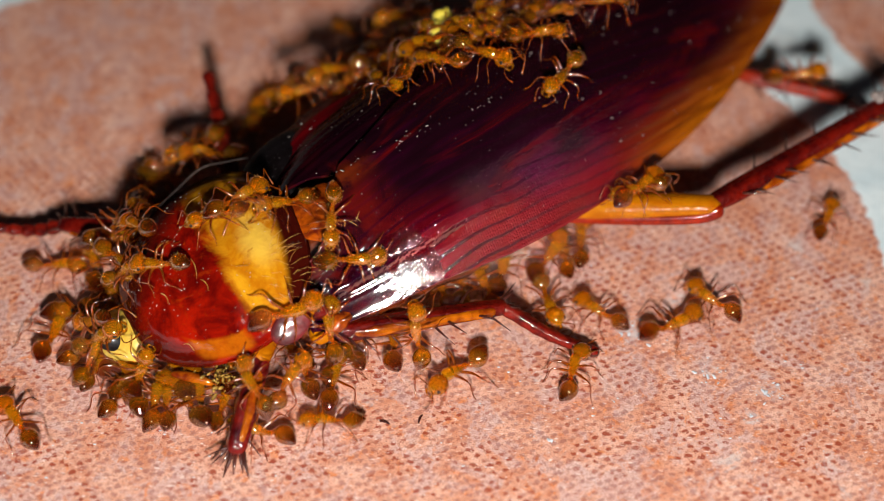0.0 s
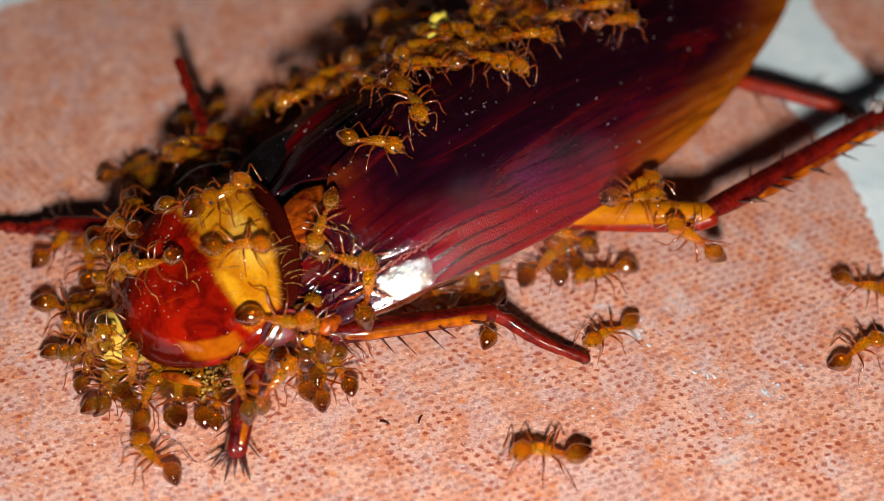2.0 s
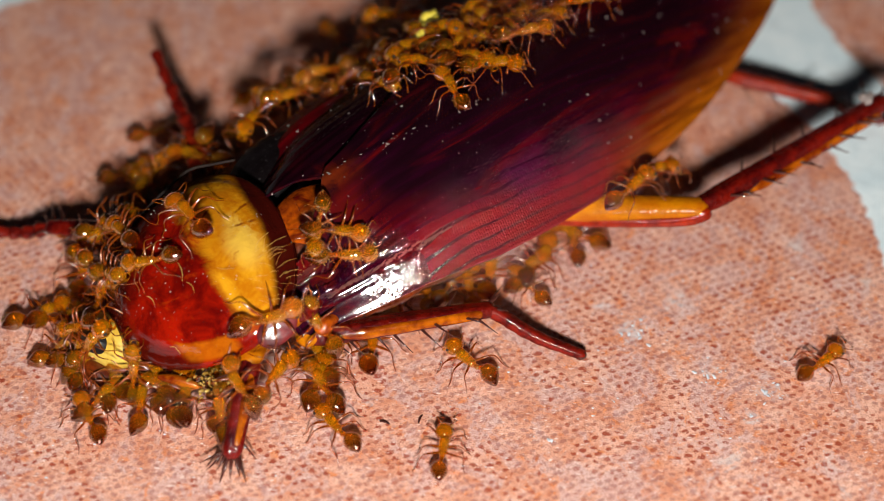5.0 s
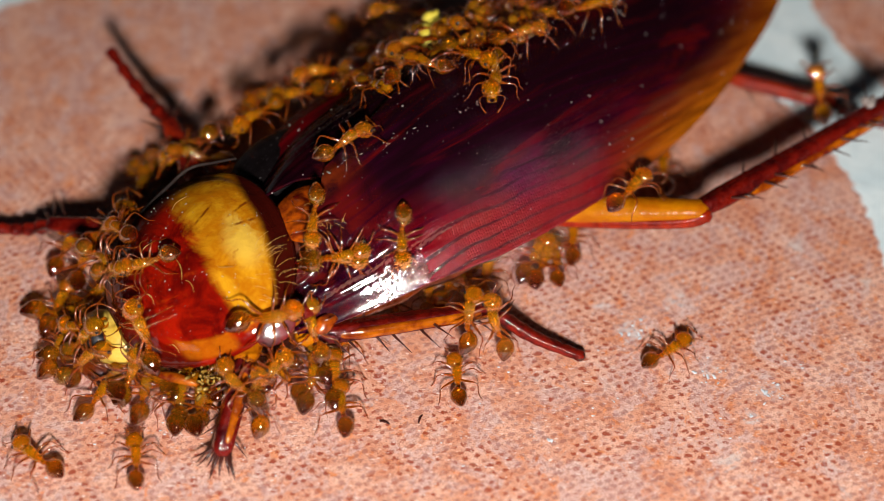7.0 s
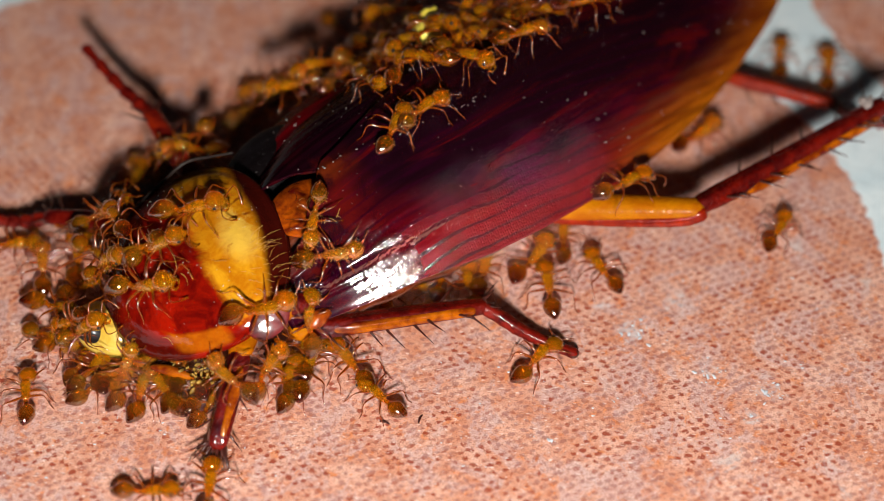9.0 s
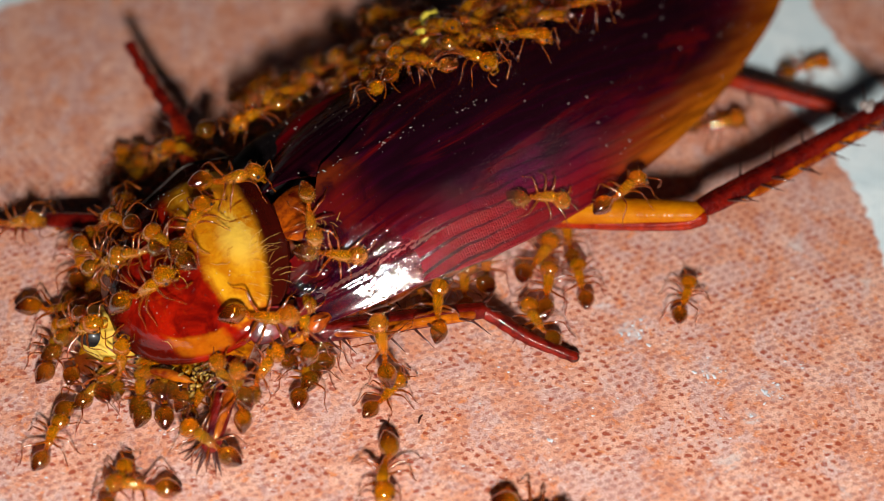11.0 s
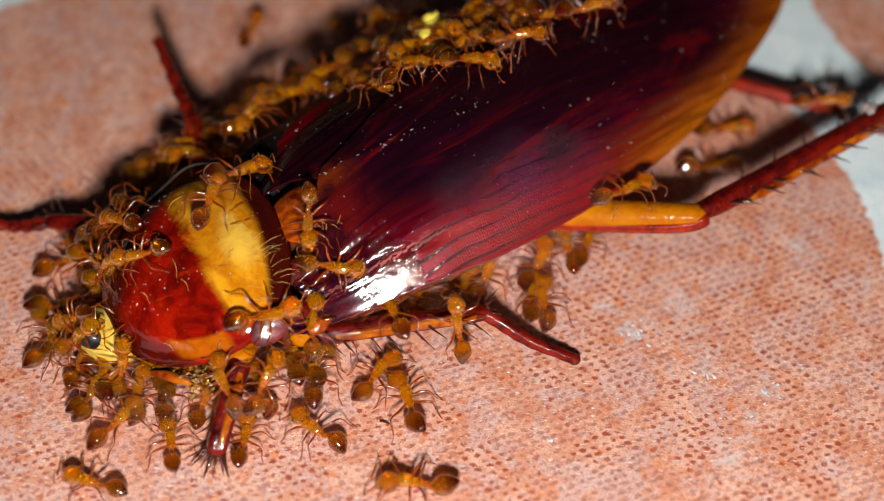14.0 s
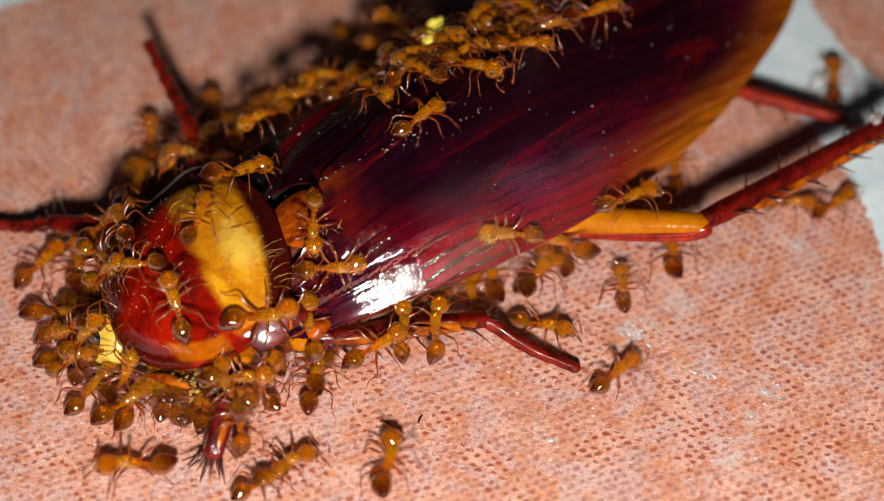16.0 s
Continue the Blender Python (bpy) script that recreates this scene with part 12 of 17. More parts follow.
    crawl(61, [
        k(0, -7.23, 8.84, 0, 0, 0, 29), k(0.5, -7.23, 8.88, 0, 0, -2, 38), k(1, -7.45, 8.84, 0, 0, 0, 39), k(1.5, -7.23, 8.67, 0, 0, -3, 48),
        k(2, -7.21, 8.86, 0, 0, -3, 41), k(2.5, -7.25, 8.72, 0, 0, 1, 53), k(3, -7.23, 8.98, 0, 0, 4, 59), k(3.5, -7.2, 8.94, 0, 0, 1, 52),
        k(4, -7.63, 8.95, 0, 0, 1, 53), k(4.5, -7.56, 8.81, 0, 0, 3, 36), k(5, -7.48, 8.78, 0, 0, 1, 50), k(5.5, -7.6, 8.94, 0, 0, -3, 49),
        k(6, -7.86, 8.9, 0, 0, 0, 37), k(6.5, -7.62, 8.87, 0, 0, -1, 41), k(7, -7.69, 8.9, 0, 0, -1, 45), k(7.5, -7.51, 9.17, 0, 0, 4, 44),
        k(8, -7.54, 8.84, 0, 0, 1, 50), k(8.5, -7.7, 8.92, 0, 0, 1, 38), k(9, -7.75, 9.12, 0, 0, 0, 48), k(9.5, -7.83, 9.17, 0, 0, 1, 32),
        k(10, -7.75, 9.32, 0, 0, 3, 25), k(10.5, -7.72, 9.08, 0, 0, -1, 39), k(11, -7.74, 8.8, 0, 0, 1, 37), k(11.5, -7.72, 8.54, 0, 0, -2, 47),
        k(12, -7.25, 8.45, 0, 0, 1, 51), k(12.5, -7.47, 8.69, 0, 0, 2, 51), k(13, -7.39, 8.88, 0, 0, 3, 46), k(13.5, -7.61, 9, 0, 0, 3, 54),
        k(14, -7.62, 8.8, 0, 0, 1, 37), k(14.5, -7.58, 8.82, 0, 0, 2, 45), k(15, -7.56, 8.96, 0, 0, 0, 39), k(15.5, -7.52, 8.68, 0, 0, 2, 45),
        k(16, -7.58, 8.57, 0, 0, 1, 47),
    ])
    crawl(62, [
        k(0, -11.11, 3.79, 2.14, 10, 4, -150), k(0.5, -10.88, 3.7, 2.18, 10, 2, -148), k(1, -11.23, 3.83, 2.15, 10, 3, -148),
        k(1.5, -11.01, 3.8, 2.17, 9, 8, -156), k(2, -11.04, 3.95, 2.17, 9, 10, -160), k(2.5, -11.18, 3.76, 2.16, 8, 6, -167),
        k(3, -11.09, 4, 2.17, 9, 8, -158), k(3.5, -11.04, 3.9, 2.2, 9, 6, -161), k(4, -11.35, 3.75, 2.18, 10, 3, -145),
        k(4.5, -11.48, 3.52, 2.18, 10, 2, -142), k(5, -11.49, 3.56, 2.18, 10, 10, -150), k(5.5, -11.53, 3.72, 2.16, 10, 9, -145),
        k(6, -11.56, 3.59, 2.17, 11, 6, -137), k(6.5, -11.57, 3.58, 2.17, 11, 4, -135), k(7, -11.33, 3.69, 2.2, 10, 1, -143),
        k(7.5, -11.26, 4.19, 2.19, 11, 6, -140), k(8, -11.18, 3.87, 2.2, 9, 10, -156), k(8.5, -11.33, 4.19, 2.18, 10, 2, -145),
        k(9, -11.5, 4.08, 2.19, 11, 4, -142), k(9.5, -11.65, 4.07, 2.17, 10, 8, -151), k(10, -11.55, 4.24, 2.17, 10, 6, -151),
        k(10.5, -11.75, 4.16, 2.13, 9, 7, -158), k(11, -11.56, 3.95, 2.17, 10, 5, -151), k(11.5, -11.4, 3.77, 2.2, 9, 9, -160),
        k(12, -11.17, 3.82, 2.17, 9, 4, -159), k(12.5, -11.31, 3.78, 2.19, 10, 3, -148), k(13, -11.14, 3.81, 2.23, 9, 5, -159),
        k(13.5, -11.3, 3.94, 2.21, 9, 11, -159), k(14, -11.26, 3.89, 2.21, 9, 8, -160), k(14.5, -11.2, 3.81, 2.22, 8, 7, -163),
        k(15, -11.44, 3.74, 2.19, 10, 8, -149), k(15.5, -11.2, 3.68, 2.21, 10, 7, -147), k(16, -11.27, 3.56, 2.2, 10, 7, -144),
    ])
    crawl(63, [
        k(0, -12.56, 3.82, 0, 0, 3, 81), k(0.5, -12.34, 3.58, 0, 0, 0, 67), k(1, -12.56, 3.69, 0, 0, 1, 61), k(1.5, -12.33, 3.61, 0, 0, 3, 61),
        k(2, -12.37, 3.74, 0, 0, -3, 63), k(2.5, -12.54, 3.85, 0, 0, -2, 68), k(3, -12.5, 4.1, 0, 0, 1, 80), k(3.5, -12.69, 4.1, 0, 0, 3, 65),
        k(4, -12.84, 3.66, 0, 0, -1, 73), k(4.5, -12.88, 3.52, 0, 0, 3, 76), k(5, -12.75, 3.72, 0, 0, 0, 77), k(5.5, -12.96, 3.84, 0, 0, 1, 68),
        k(6, -12.82, 3.88, 0, 0, 3, 82), k(6.5, -12.98, 3.94, 0, 0, -3, 82), k(7, -12.72, 3.97, 0, 0, 1, 84), k(7.5, -12.71, 4.27, 0, 0, -3, 77),
        k(8, -12.76, 4.07, 0, 0, -4, 75), k(8.5, -13.04, 4.17, 0, 0, 2, 75), k(9, -12.96, 4.14, 0, 0, -1, 71), k(9.5, -12.96, 4.26, 0, 0, 0, 63),
        k(10, -12.93, 4.08, 0, 0, -3, 56), k(10.5, -12.99, 4.04, 0, 0, 0, 54), k(11, -12.85, 3.94, 0, 0, -1, 61), k(11.5, -13, 3.68, 0, 0, 3, 70),
        k(12, -12.59, 3.87, 0, 0, -2, 82), k(12.5, -12.88, 3.78, 0, 0, 0, 66), k(13, -12.91, 4.09, 0, 0, 1, 56), k(13.5, -12.88, 3.99, 0, 0, -2, 61),
        k(14, -12.77, 3.97, 0, 0, 3, 79), k(14.5, -12.83, 3.81, 0, 0, -3, 63), k(15, -12.9, 4.03, 0, 0, 1, 75), k(15.5, -12.83, 4.06, 0, 0, 1, 76),
        k(16, -12.85, 3.76, 0, 0, 0, 86),
    ])
    crawl(64, [
        k(0, -13.27, 3.03, 0, 0, 0, -100), k(0.5, -13.3, 2.74, 0, 0, 4, -100), k(1, -13.53, 2.7, 0, 0, 2, -111), k(1.5, -13.32, 2.69, 0, 0, -1, -99),
        k(2, -13.48, 2.84, 0, 0, 0, -112), k(2.5, -13.63, 2.77, 0, 0, -3, -105), k(3, -13.62, 3.01, 0, 0, -4, -113), k(3.5, -13.59, 3.1, 0, 0, -2, -119),
        k(4, -13.73, 2.89, 0, 0, -1, -103), k(4.5, -13.63, 2.86, 0, 0, -2, -97), k(5, -13.72, 2.69, 0, 0, 2, -111), k(5.5, -13.69, 2.6, 0, 0, 3, -111),
        k(6, -13.91, 2.64, 0, 0, 3, -101), k(6.5, -13.96, 2.74, 0, 0, -1, -113), k(7, -13.81, 2.95, 0, 0, 3, -116), k(7.5, -13.65, 3.41, 0, 0, -2, -116),
        k(8, -13.54, 3.16, 0, 0, 4, -122), k(8.5, -13.7, 3.22, 0, 0, 2, -111), k(9, -14, 3.32, 0, 0, 4, -96), k(9.5, -13.84, 3.3, 0, 0, 3, -97),
        k(10, -13.99, 3.34, 0, 0, 4, -106), k(10.5, -14.06, 3.24, 0, 0, 2, -102), k(11, -14.03, 3.02, 0, 0, -3, -93), k(11.5, -13.93, 3.04, 0, 0, -1, -97),
        k(12, -13.79, 2.96, 0, 0, 0, -93), k(12.5, -13.8, 3.04, 0, 0, -4, -97), k(13, -13.65, 3.09, 0, 0, 3, -97), k(13.5, -13.74, 3.25, 0, 0, 1, -108),
        k(14, -13.81, 3.13, 0, 0, 2, -102), k(14.5, -13.92, 3.15, 0, 0, 2, -102), k(15, -13.81, 2.97, 0, 0, 0, -111), k(15.5, -13.66, 3.07, 0, 0, 2, -118),
        k(16, -13.73, 3, 0, 0, 0, -124),
    ])
    crawl(65, [
        k(0, -13.56, -0.31, 2.19, 12, -29, 27), k(0.5, -13.53, -0.46, 2.19, 10, -26, 33), k(1, -13.53, -0.49, 2.22, 6, -27, 41),
        k(1.5, -13.48, -0.46, 2.21, 9, -28, 33), k(2, -13.8, -0.28, 2.21, 13, -28, 25), k(2.5, -13.86, -0.44, 2.12, 14, -28, 22),
        k(3, -13.86, -0.38, 2.09, 15, -26, 20), k(3.5, -13.94, -0.28, 2.14, 14, -24, 21), k(4, -14.1, -0.57, 2.15, 14, -24, 23),
        k(4.5, -14, -0.41, 2.26, 15, -22, 20), k(5, -14.13, -0.44, 2.19, 18, -20, 13), k(5.5, -14.04, -0.36, 2.24, 17, -28, 16),
        k(6, -13.93, -0.36, 2.26, 9, -25, 34), k(6.5, -13.99, -0.32, 2.25, 15, -26, 20), k(7, -14.05, -0.45, 2.14, 9, -27, 32),
        k(7.5, -14.23, 0.01, 2.11, 9, -30, 33), k(8, -14.11, -0.23, 2.16, 11, -28, 29), k(8.5, -14.32, 0.04, 2.18, 8, -29, 34),
        k(9, -14.44, 0.2, 2.18, 15, -23, 20), k(9.5, -14.47, 0.13, 2.14, 16, -23, 17), k(10, -14.44, 0.13, 2.17, 19, -21, 10),
        k(10.5, -14.25, -0.06, 2.17, 10, -27, 29), k(11, -14.07, -0.15, 2.23, 9, -30, 32), k(11.5, -14.02, -0.4, 2.21, 7, -28, 37),
        k(12, -13.95, -0.35, 2.19, 4, -32, 42), k(12.5, -14.12, -0.31, 2.17, 2, -30, 47), k(13, -14.14, -0.11, 2.18, 2, -26, 47),
        k(13.5, -14.28, -0.01, 2.2, 3, -27, 45), k(14, -14.22, -0.18, 2.2, 10, -27, 29), k(14.5, -14.27, -0.16, 2.2, 9, -24, 31),
        k(15, -14.08, -0.22, 2.21, 16, -26, 17), k(15.5, -14.26, -0.21, 2.16, 11, -29, 26), k(16, -14.16, -0.29, 2.19, 7, -24, 35),
    ])
    crawl(66, [
        k(0, -14.64, -0.08, 0, 0, 0, -156), k(0.5, -14.73, -0.08, 0, 0, -2, -155), k(1, -14.84, -0.18, 0, 0, 1, -157), k(1.5, -14.76, -0.21, 0, 0, 2, -165),
        k(2, -15, 0.03, 0, 0, 1, -165), k(2.5, -14.91, 0.09, 0, 0, 0, -154), k(3, -14.87, 0.25, 0, 0, -2, -150), k(3.5, -15.11, 0.27, 0, 0, -3, -140),
        k(4, -15.26, -0.18, 0, 0, 4, -144), k(4.5, -15.2, -0.04, 0, 0, 2, -152), k(5, -15.02, -0.12, 0, 0, -3, -159), k(5.5, -15.2, -0.04, 0, 0, -2, -161),
        k(6, -15.3, -0.02, 0, 0, 1, -147), k(6.5, -15.26, -0.07, 0, 0, -3, -147), k(7, -15.01, -0.03, 0, 0, -3, -145), k(7.5, -15.02, 0.36, 0, 0, -1, -158),
        k(8, -14.86, 0.09, 0, 0, -2, -159), k(8.5, -14.98, 0.46, 0, 0, -3, -161), k(9, -15.04, 0.47, 0, 0, 0, -168), k(9.5, -15.17, 0.47, 0, 0, 1, -150),
        k(10, -15.17, 0.56, 0, 0, 1, -147), k(10.5, -15.22, 0.47, 0, 0, 3, -146), k(11, -15.1, 0.34, 0, 0, 2, -159), k(11.5, -15.32, 0.14, 0, 0, -2, -161),
        k(12, -15.16, 0.29, 0, 0, -3, -155), k(12.5, -15.22, 0.39, 0, 0, 2, -165), k(13, -15.21, 0.49, 0, 0, -3, -156), k(13.5, -15.29, 0.48, 0, 0, 0, -143),
        k(14, -15.34, 0.21, 0, 0, -2, -148), k(14.5, -15.33, 0.03, 0, 0, 2, -162), k(15, -15.36, 0.12, 0, 0, 2, -166), k(15.5, -15.17, 0.03, 0, 0, 2, -173),
        k(16, -15.15, 0.12, 0, 0, 3, -156),
    ])
    crawl(67, [
        k(0, -15.12, -1.1, 0, 0, 3, 101), k(0.5, -14.99, -1.19, 0, 0, -2, 83), k(1, -15.17, -1.18, 0, 0, -2, 86), k(1.5, -15.17, -1.14, 0, 0, 2, 96),
        k(2, -15.33, -1.01, 0, 0, -3, 97), k(2.5, -15.28, -1.07, 0, 0, -4, 82), k(3, -15.44, -1.01, 0, 0, -2, 87), k(3.5, -15.57, -0.91, 0, 0, -3, 84),
        k(4, -15.74, -1.45, 0, 0, 1, 85), k(4.5, -15.7, -1.57, 0, 0, -2, 87), k(5, -15.54, -1.55, 0, 0, 3, 89), k(5.5, -15.65, -1.31, 0, 0, -4, 93),
        k(6, -15.52, -1.36, 0, 0, -2, 104), k(6.5, -15.66, -1.34, 0, 0, 0, 87), k(7, -15.63, -1.1, 0, 0, 4, 88), k(7.5, -15.8, -0.75, 0, 0, -2, 93),
        k(8, -15.62, -0.97, 0, 0, 0, 84), k(8.5, -15.78, -0.72, 0, 0, 4, 91), k(9, -15.9, -0.66, 0, 0, -2, 95), k(9.5, -16.01, -0.82, 0, 0, 2, 102),
        k(10, -16.02, -0.94, 0, 0, 1, 92), k(10.5, -15.83, -1.04, 0, 0, -2, 100), k(11, -15.78, -0.98, 0, 0, -3, 95), k(11.5, -15.9, -1.17, 0, 0, 4, 92),
        k(12, -15.6, -1.19, 0, 0, -4, 89), k(12.5, -15.63, -1.26, 0, 0, -1, 77), k(13, -15.78, -0.91, 0, 0, 1, 91), k(13.5, -15.77, -0.78, 0, 0, -1, 103),
        k(14, -15.72, -0.85, 0, 0, -2, 109), k(14.5, -15.91, -1.12, 0, 0, -2, 107), k(15, -15.82, -1.01, 0, 0, 3, 105), k(15.5, -15.67, -1.02, 0, 0, 2, 90),
        k(16, -15.78, -1.06, 0, 0, 0, 92),
    ])
    crawl(68, [
        k(0, -13.16, -2.97, 2.77, 32, -1, -40), k(0.5, -13.14, -3.05, 2.8, 31, 7, -52), k(1, -13.3, -3.03, 2.79, 31, 5, -57),
        k(1.5, -13.41, -3.06, 2.7, 30, 6, -61), k(2, -13.42, -3.01, 2.77, 32, -2, -46), k(2.5, -13.55, -2.87, 2.78, 31, -7, -36),
        k(3, -13.39, -2.87, 2.78, 32, -4, -40), k(3.5, -13.63, -2.85, 2.74, 32, -8, -39), k(4, -13.98, -3.16, 2.64, 31, -10, -30),
        k(4.5, -13.93, -3.28, 2.6, 31, -8, -33), k(5, -13.86, -3.34, 2.6, 32, -6, -40), k(5.5, -13.86, -3.03, 2.73, 32, 4, -43),
        k(6, -13.87, -3.09, 2.69, 31, 4, -57), k(6.5, -14.03, -3.09, 2.61, 32, -3, -44), k(7, -13.91, -2.85, 2.74, 31, -4, -37),
        k(7.5, -13.84, -2.53, 2.76, 31, -5, -34), k(8, -13.8, -3.04, 2.66, 32, 1, -49), k(8.5, -13.97, -2.89, 2.64, 31, -2, -35),
        k(9, -14.16, -2.57, 2.68, 32, -6, -39), k(9.5, -14.21, -2.48, 2.69, 31, -9, -34), k(10, -14.29, -2.54, 2.64, 31, -3, -35),
        k(10.5, -14.29, -2.7, 2.59, 32, -6, -41), k(11, -14.16, -2.67, 2.71, 32, -5, -41), k(11.5, -14.1, -3.09, 2.62, 31, -7, -35),
        k(12, -13.84, -2.96, 2.74, 32, -5, -45), k(12.5, -13.99, -2.94, 2.69, 31, -5, -35), k(13, -14.16, -2.77, 2.62, 32, -3, -47),
        k(13.5, -14.19, -2.63, 2.69, 31, -7, -35), k(14, -14.23, -2.82, 2.64, 31, -11, -32), k(14.5, -14.26, -2.79, 2.65, 32, -4, -40),
        k(15, -14.02, -2.78, 2.73, 32, -5, -41), k(15.5, -13.81, -2.92, 2.79, 31, -8, -37), k(16, -13.89, -2.84, 2.8, 31, -5, -36),
    ])
    crawl(69, [
        k(0, -12.26, -7.13, 1, 34, -51, 46), k(0.5, -12.22, -7.18, 1.15, 41, -48, 37), k(1, -12.36, -7.05, 1.22, 28, -54, 54),
        k(1.5, -12.28, -7.16, 1.01, 14, -56, 71), k(2, -12.6, -7.11, 1.05, 9, -60, 76), k(2.5, -12.64, -7.07, 1.14, 3, -59, 84),
        k(3, -12.38, -7, 1.06, 27, -50, 55), k(3.5, -12.42, -6.96, 1.14, 22, -53, 61), k(4, -12.41, -7.25, 1.11, 7, -53, 80),
        k(4.5, -12.43, -7.24, 1.11, 19, -52, 66), k(5, -12.52, -7.16, 1.17, 6, -57, 81), k(5.5, -12.52, -7.18, 1.1, 26, -48, 56),
        k(6, -12.6, -7.2, 1.02, 33, -45, 48), k(6.5, -12.55, -7.27, 0.89, 31, -52, 50), k(7, -12.61, -7.15, 1, 25, -51, 57),
        k(7.5, -12.92, -6.71, 1.05, 30, -46, 50), k(8, -12.93, -7.04, 1.03, 18, -50, 66), k(8.5, -12.97, -6.95, 0.9, 35, -44, 44),
        k(9, -12.92, -6.79, 0.97, 34, -51, 45), k(9.5, -12.96, -6.7, 1.11, 25, -50, 57), k(10, -13.11, -6.73, 1.07, 36, -42, 42),
        k(10.5, -13.14, -6.78, 1.08, 34, -51, 45), k(11, -13.06, -6.85, 1.14, 14, -55, 70), k(11.5, -12.93, -7, 1.19, 16, -54, 68),
        k(12, -12.86, -7.02, 1.2, 27, -52, 53), k(12.5, -12.98, -6.92, 1.28, 32, -46, 46), k(13, -12.85, -6.94, 1.04, 34, -51, 44),
        k(13.5, -13.03, -6.85, 1.11, 27, -54, 53), k(14, -12.99, -6.91, 1.21, 12, -54, 72), k(14.5, -13.07, -6.98, 1.14, 28, -52, 53),
        k(15, -13.03, -6.89, 1.2, 18, -57, 65), k(15.5, -12.97, -7.14, 0.97, 19, -57, 62), k(16, -12.87, -7.21, 0.95, 32, -50, 46),
    ])
    crawl(70, [
        k(0, -10.97, -6.85, 0, 0, 4, 111), k(0.5, -11.05, -6.82, 0, 0, 1, 104), k(1, -11.31, -6.97, 0, 0, 0, 117), k(1.5, -11.39, -6.99, 0, 0, -1, 104),
        k(2, -11.7, -6.84, 0, 0, 1, 117), k(2.5, -11.74, -6.83, 0, 0, 4, 120), k(3, -11.73, -6.62, 0, 0, -1, 105), k(3.5, -11.86, -6.61, 0, 0, -3, 112),
        k(4, -11.78, -7.02, 0, 0, -2, 122), k(4.5, -11.56, -7, 0, 0, 0, 126), k(5, -11.71, -7.13, 0, 0, 4, 116), k(5.5, -11.79, -6.92, 0, 0, -1, 118),
        k(6, -11.58, -6.92, 0, 0, 3, 115), k(6.5, -11.65, -6.86, 0, 0, 2, 115), k(7, -11.76, -6.8, 0, 0, 2, 121), k(7.5, -11.92, -6.31, 0, 0, -2, 124),
        k(8, -11.63, -6.68, 0, 0, -3, 125), k(8.5, -11.92, -6.73, 0, 0, 0, 129), k(9, -11.98, -6.56, 0, 0, -1, 132), k(9.5, -11.95, -6.46, 0, 0, 0, 115),
        k(10, -11.85, -6.34, 0, 0, 2, 103), k(10.5, -11.86, -6.6, 0, 0, 3, 101), k(11, -11.82, -6.79, 0, 0, 2, 105), k(11.5, -11.86, -7.02, 0, 0, -3, 121),
        k(12, -11.96, -6.88, 0, 0, 1, 113), k(12.5, -12.01, -6.77, 0, 0, 0, 110), k(13, -11.92, -6.61, 0, 0, -2, 121), k(13.5, -12, -6.46, 0, 0, -4, 114),
        k(14, -12.08, -6.63, 0, 0, 2, 123), k(14.5, -12.09, -6.87, 0, 0, -4, 128), k(15, -11.89, -6.81, 0, 0, 0, 131), k(15.5, -11.99, -6.77, 0, 0, 3, 124),
        k(16, -11.85, -6.97, 0, 0, -2, 111),
    ])
    crawl(71, [
        k(0, -10.13, -6.8, 0, 0, 1, 90), k(0.5, -10.13, -6.98, 0, 0, 2, 78), k(1, -10.26, -7.03, 0, 0, 1, 71), k(1.5, -10.34, -6.86, 0, 0, 0, 90),
        k(2, -10.39, -6.94, 0, 0, 1, 95), k(2.5, -10.29, -7.09, 0, 0, -1, 93), k(3, -10.12, -6.81, 0, 0, -4, 95), k(3.5, -10.37, -6.92, 0, 0, -2, 81),
        k(4, -10.5, -7.05, 0, 0, -1, 78), k(4.5, -10.49, -7.07, 0, 0, 1, 82), k(5, -10.41, -7.21, 0, 0, -4, 81), k(5.5, -10.56, -7.08, 0, 0, -1, 92),
        k(6, -10.54, -7.01, 0, 0, -3, 91), k(6.5, -10.67, -7.02, 0, 0, 1, 79), k(7, -10.51, -7.01, 0, 0, 0, 74), k(7.5, -10.73, -6.64, 0, 0, 1, 92),
        k(8, -10.62, -6.95, 0, 0, -2, 84), k(8.5, -10.76, -6.73, 0, 0, 2, 84), k(9, -10.97, -6.59, 0, 0, 3, 96), k(9.5, -11.08, -6.54, 0, 0, -1, 100),
        k(10, -11.16, -6.72, 0, 0, -2, 83), k(10.5, -10.94, -6.85, 0, 0, -3, 78), k(11, -11.01, -6.87, 0, 0, 3, 84), k(11.5, -10.92, -7.07, 0, 0, 0, 82),
        k(12, -10.9, -6.96, 0, 0, -1, 81), k(12.5, -10.89, -6.92, 0, 0, -3, 94), k(13, -10.99, -6.8, 0, 0, 2, 86), k(13.5, -10.92, -6.89, 0, 0, -1, 74),
        k(14, -10.97, -6.84, 0, 0, -3, 74), k(14.5, -10.86, -7, 0, 0, -3, 71), k(15, -10.83, -6.79, 0, 0, 1, 67), k(15.5, -10.95, -6.81, 0, 0, 0, 86),
        k(16, -10.87, -7.06, 0, 0, 4, 86),
    ])
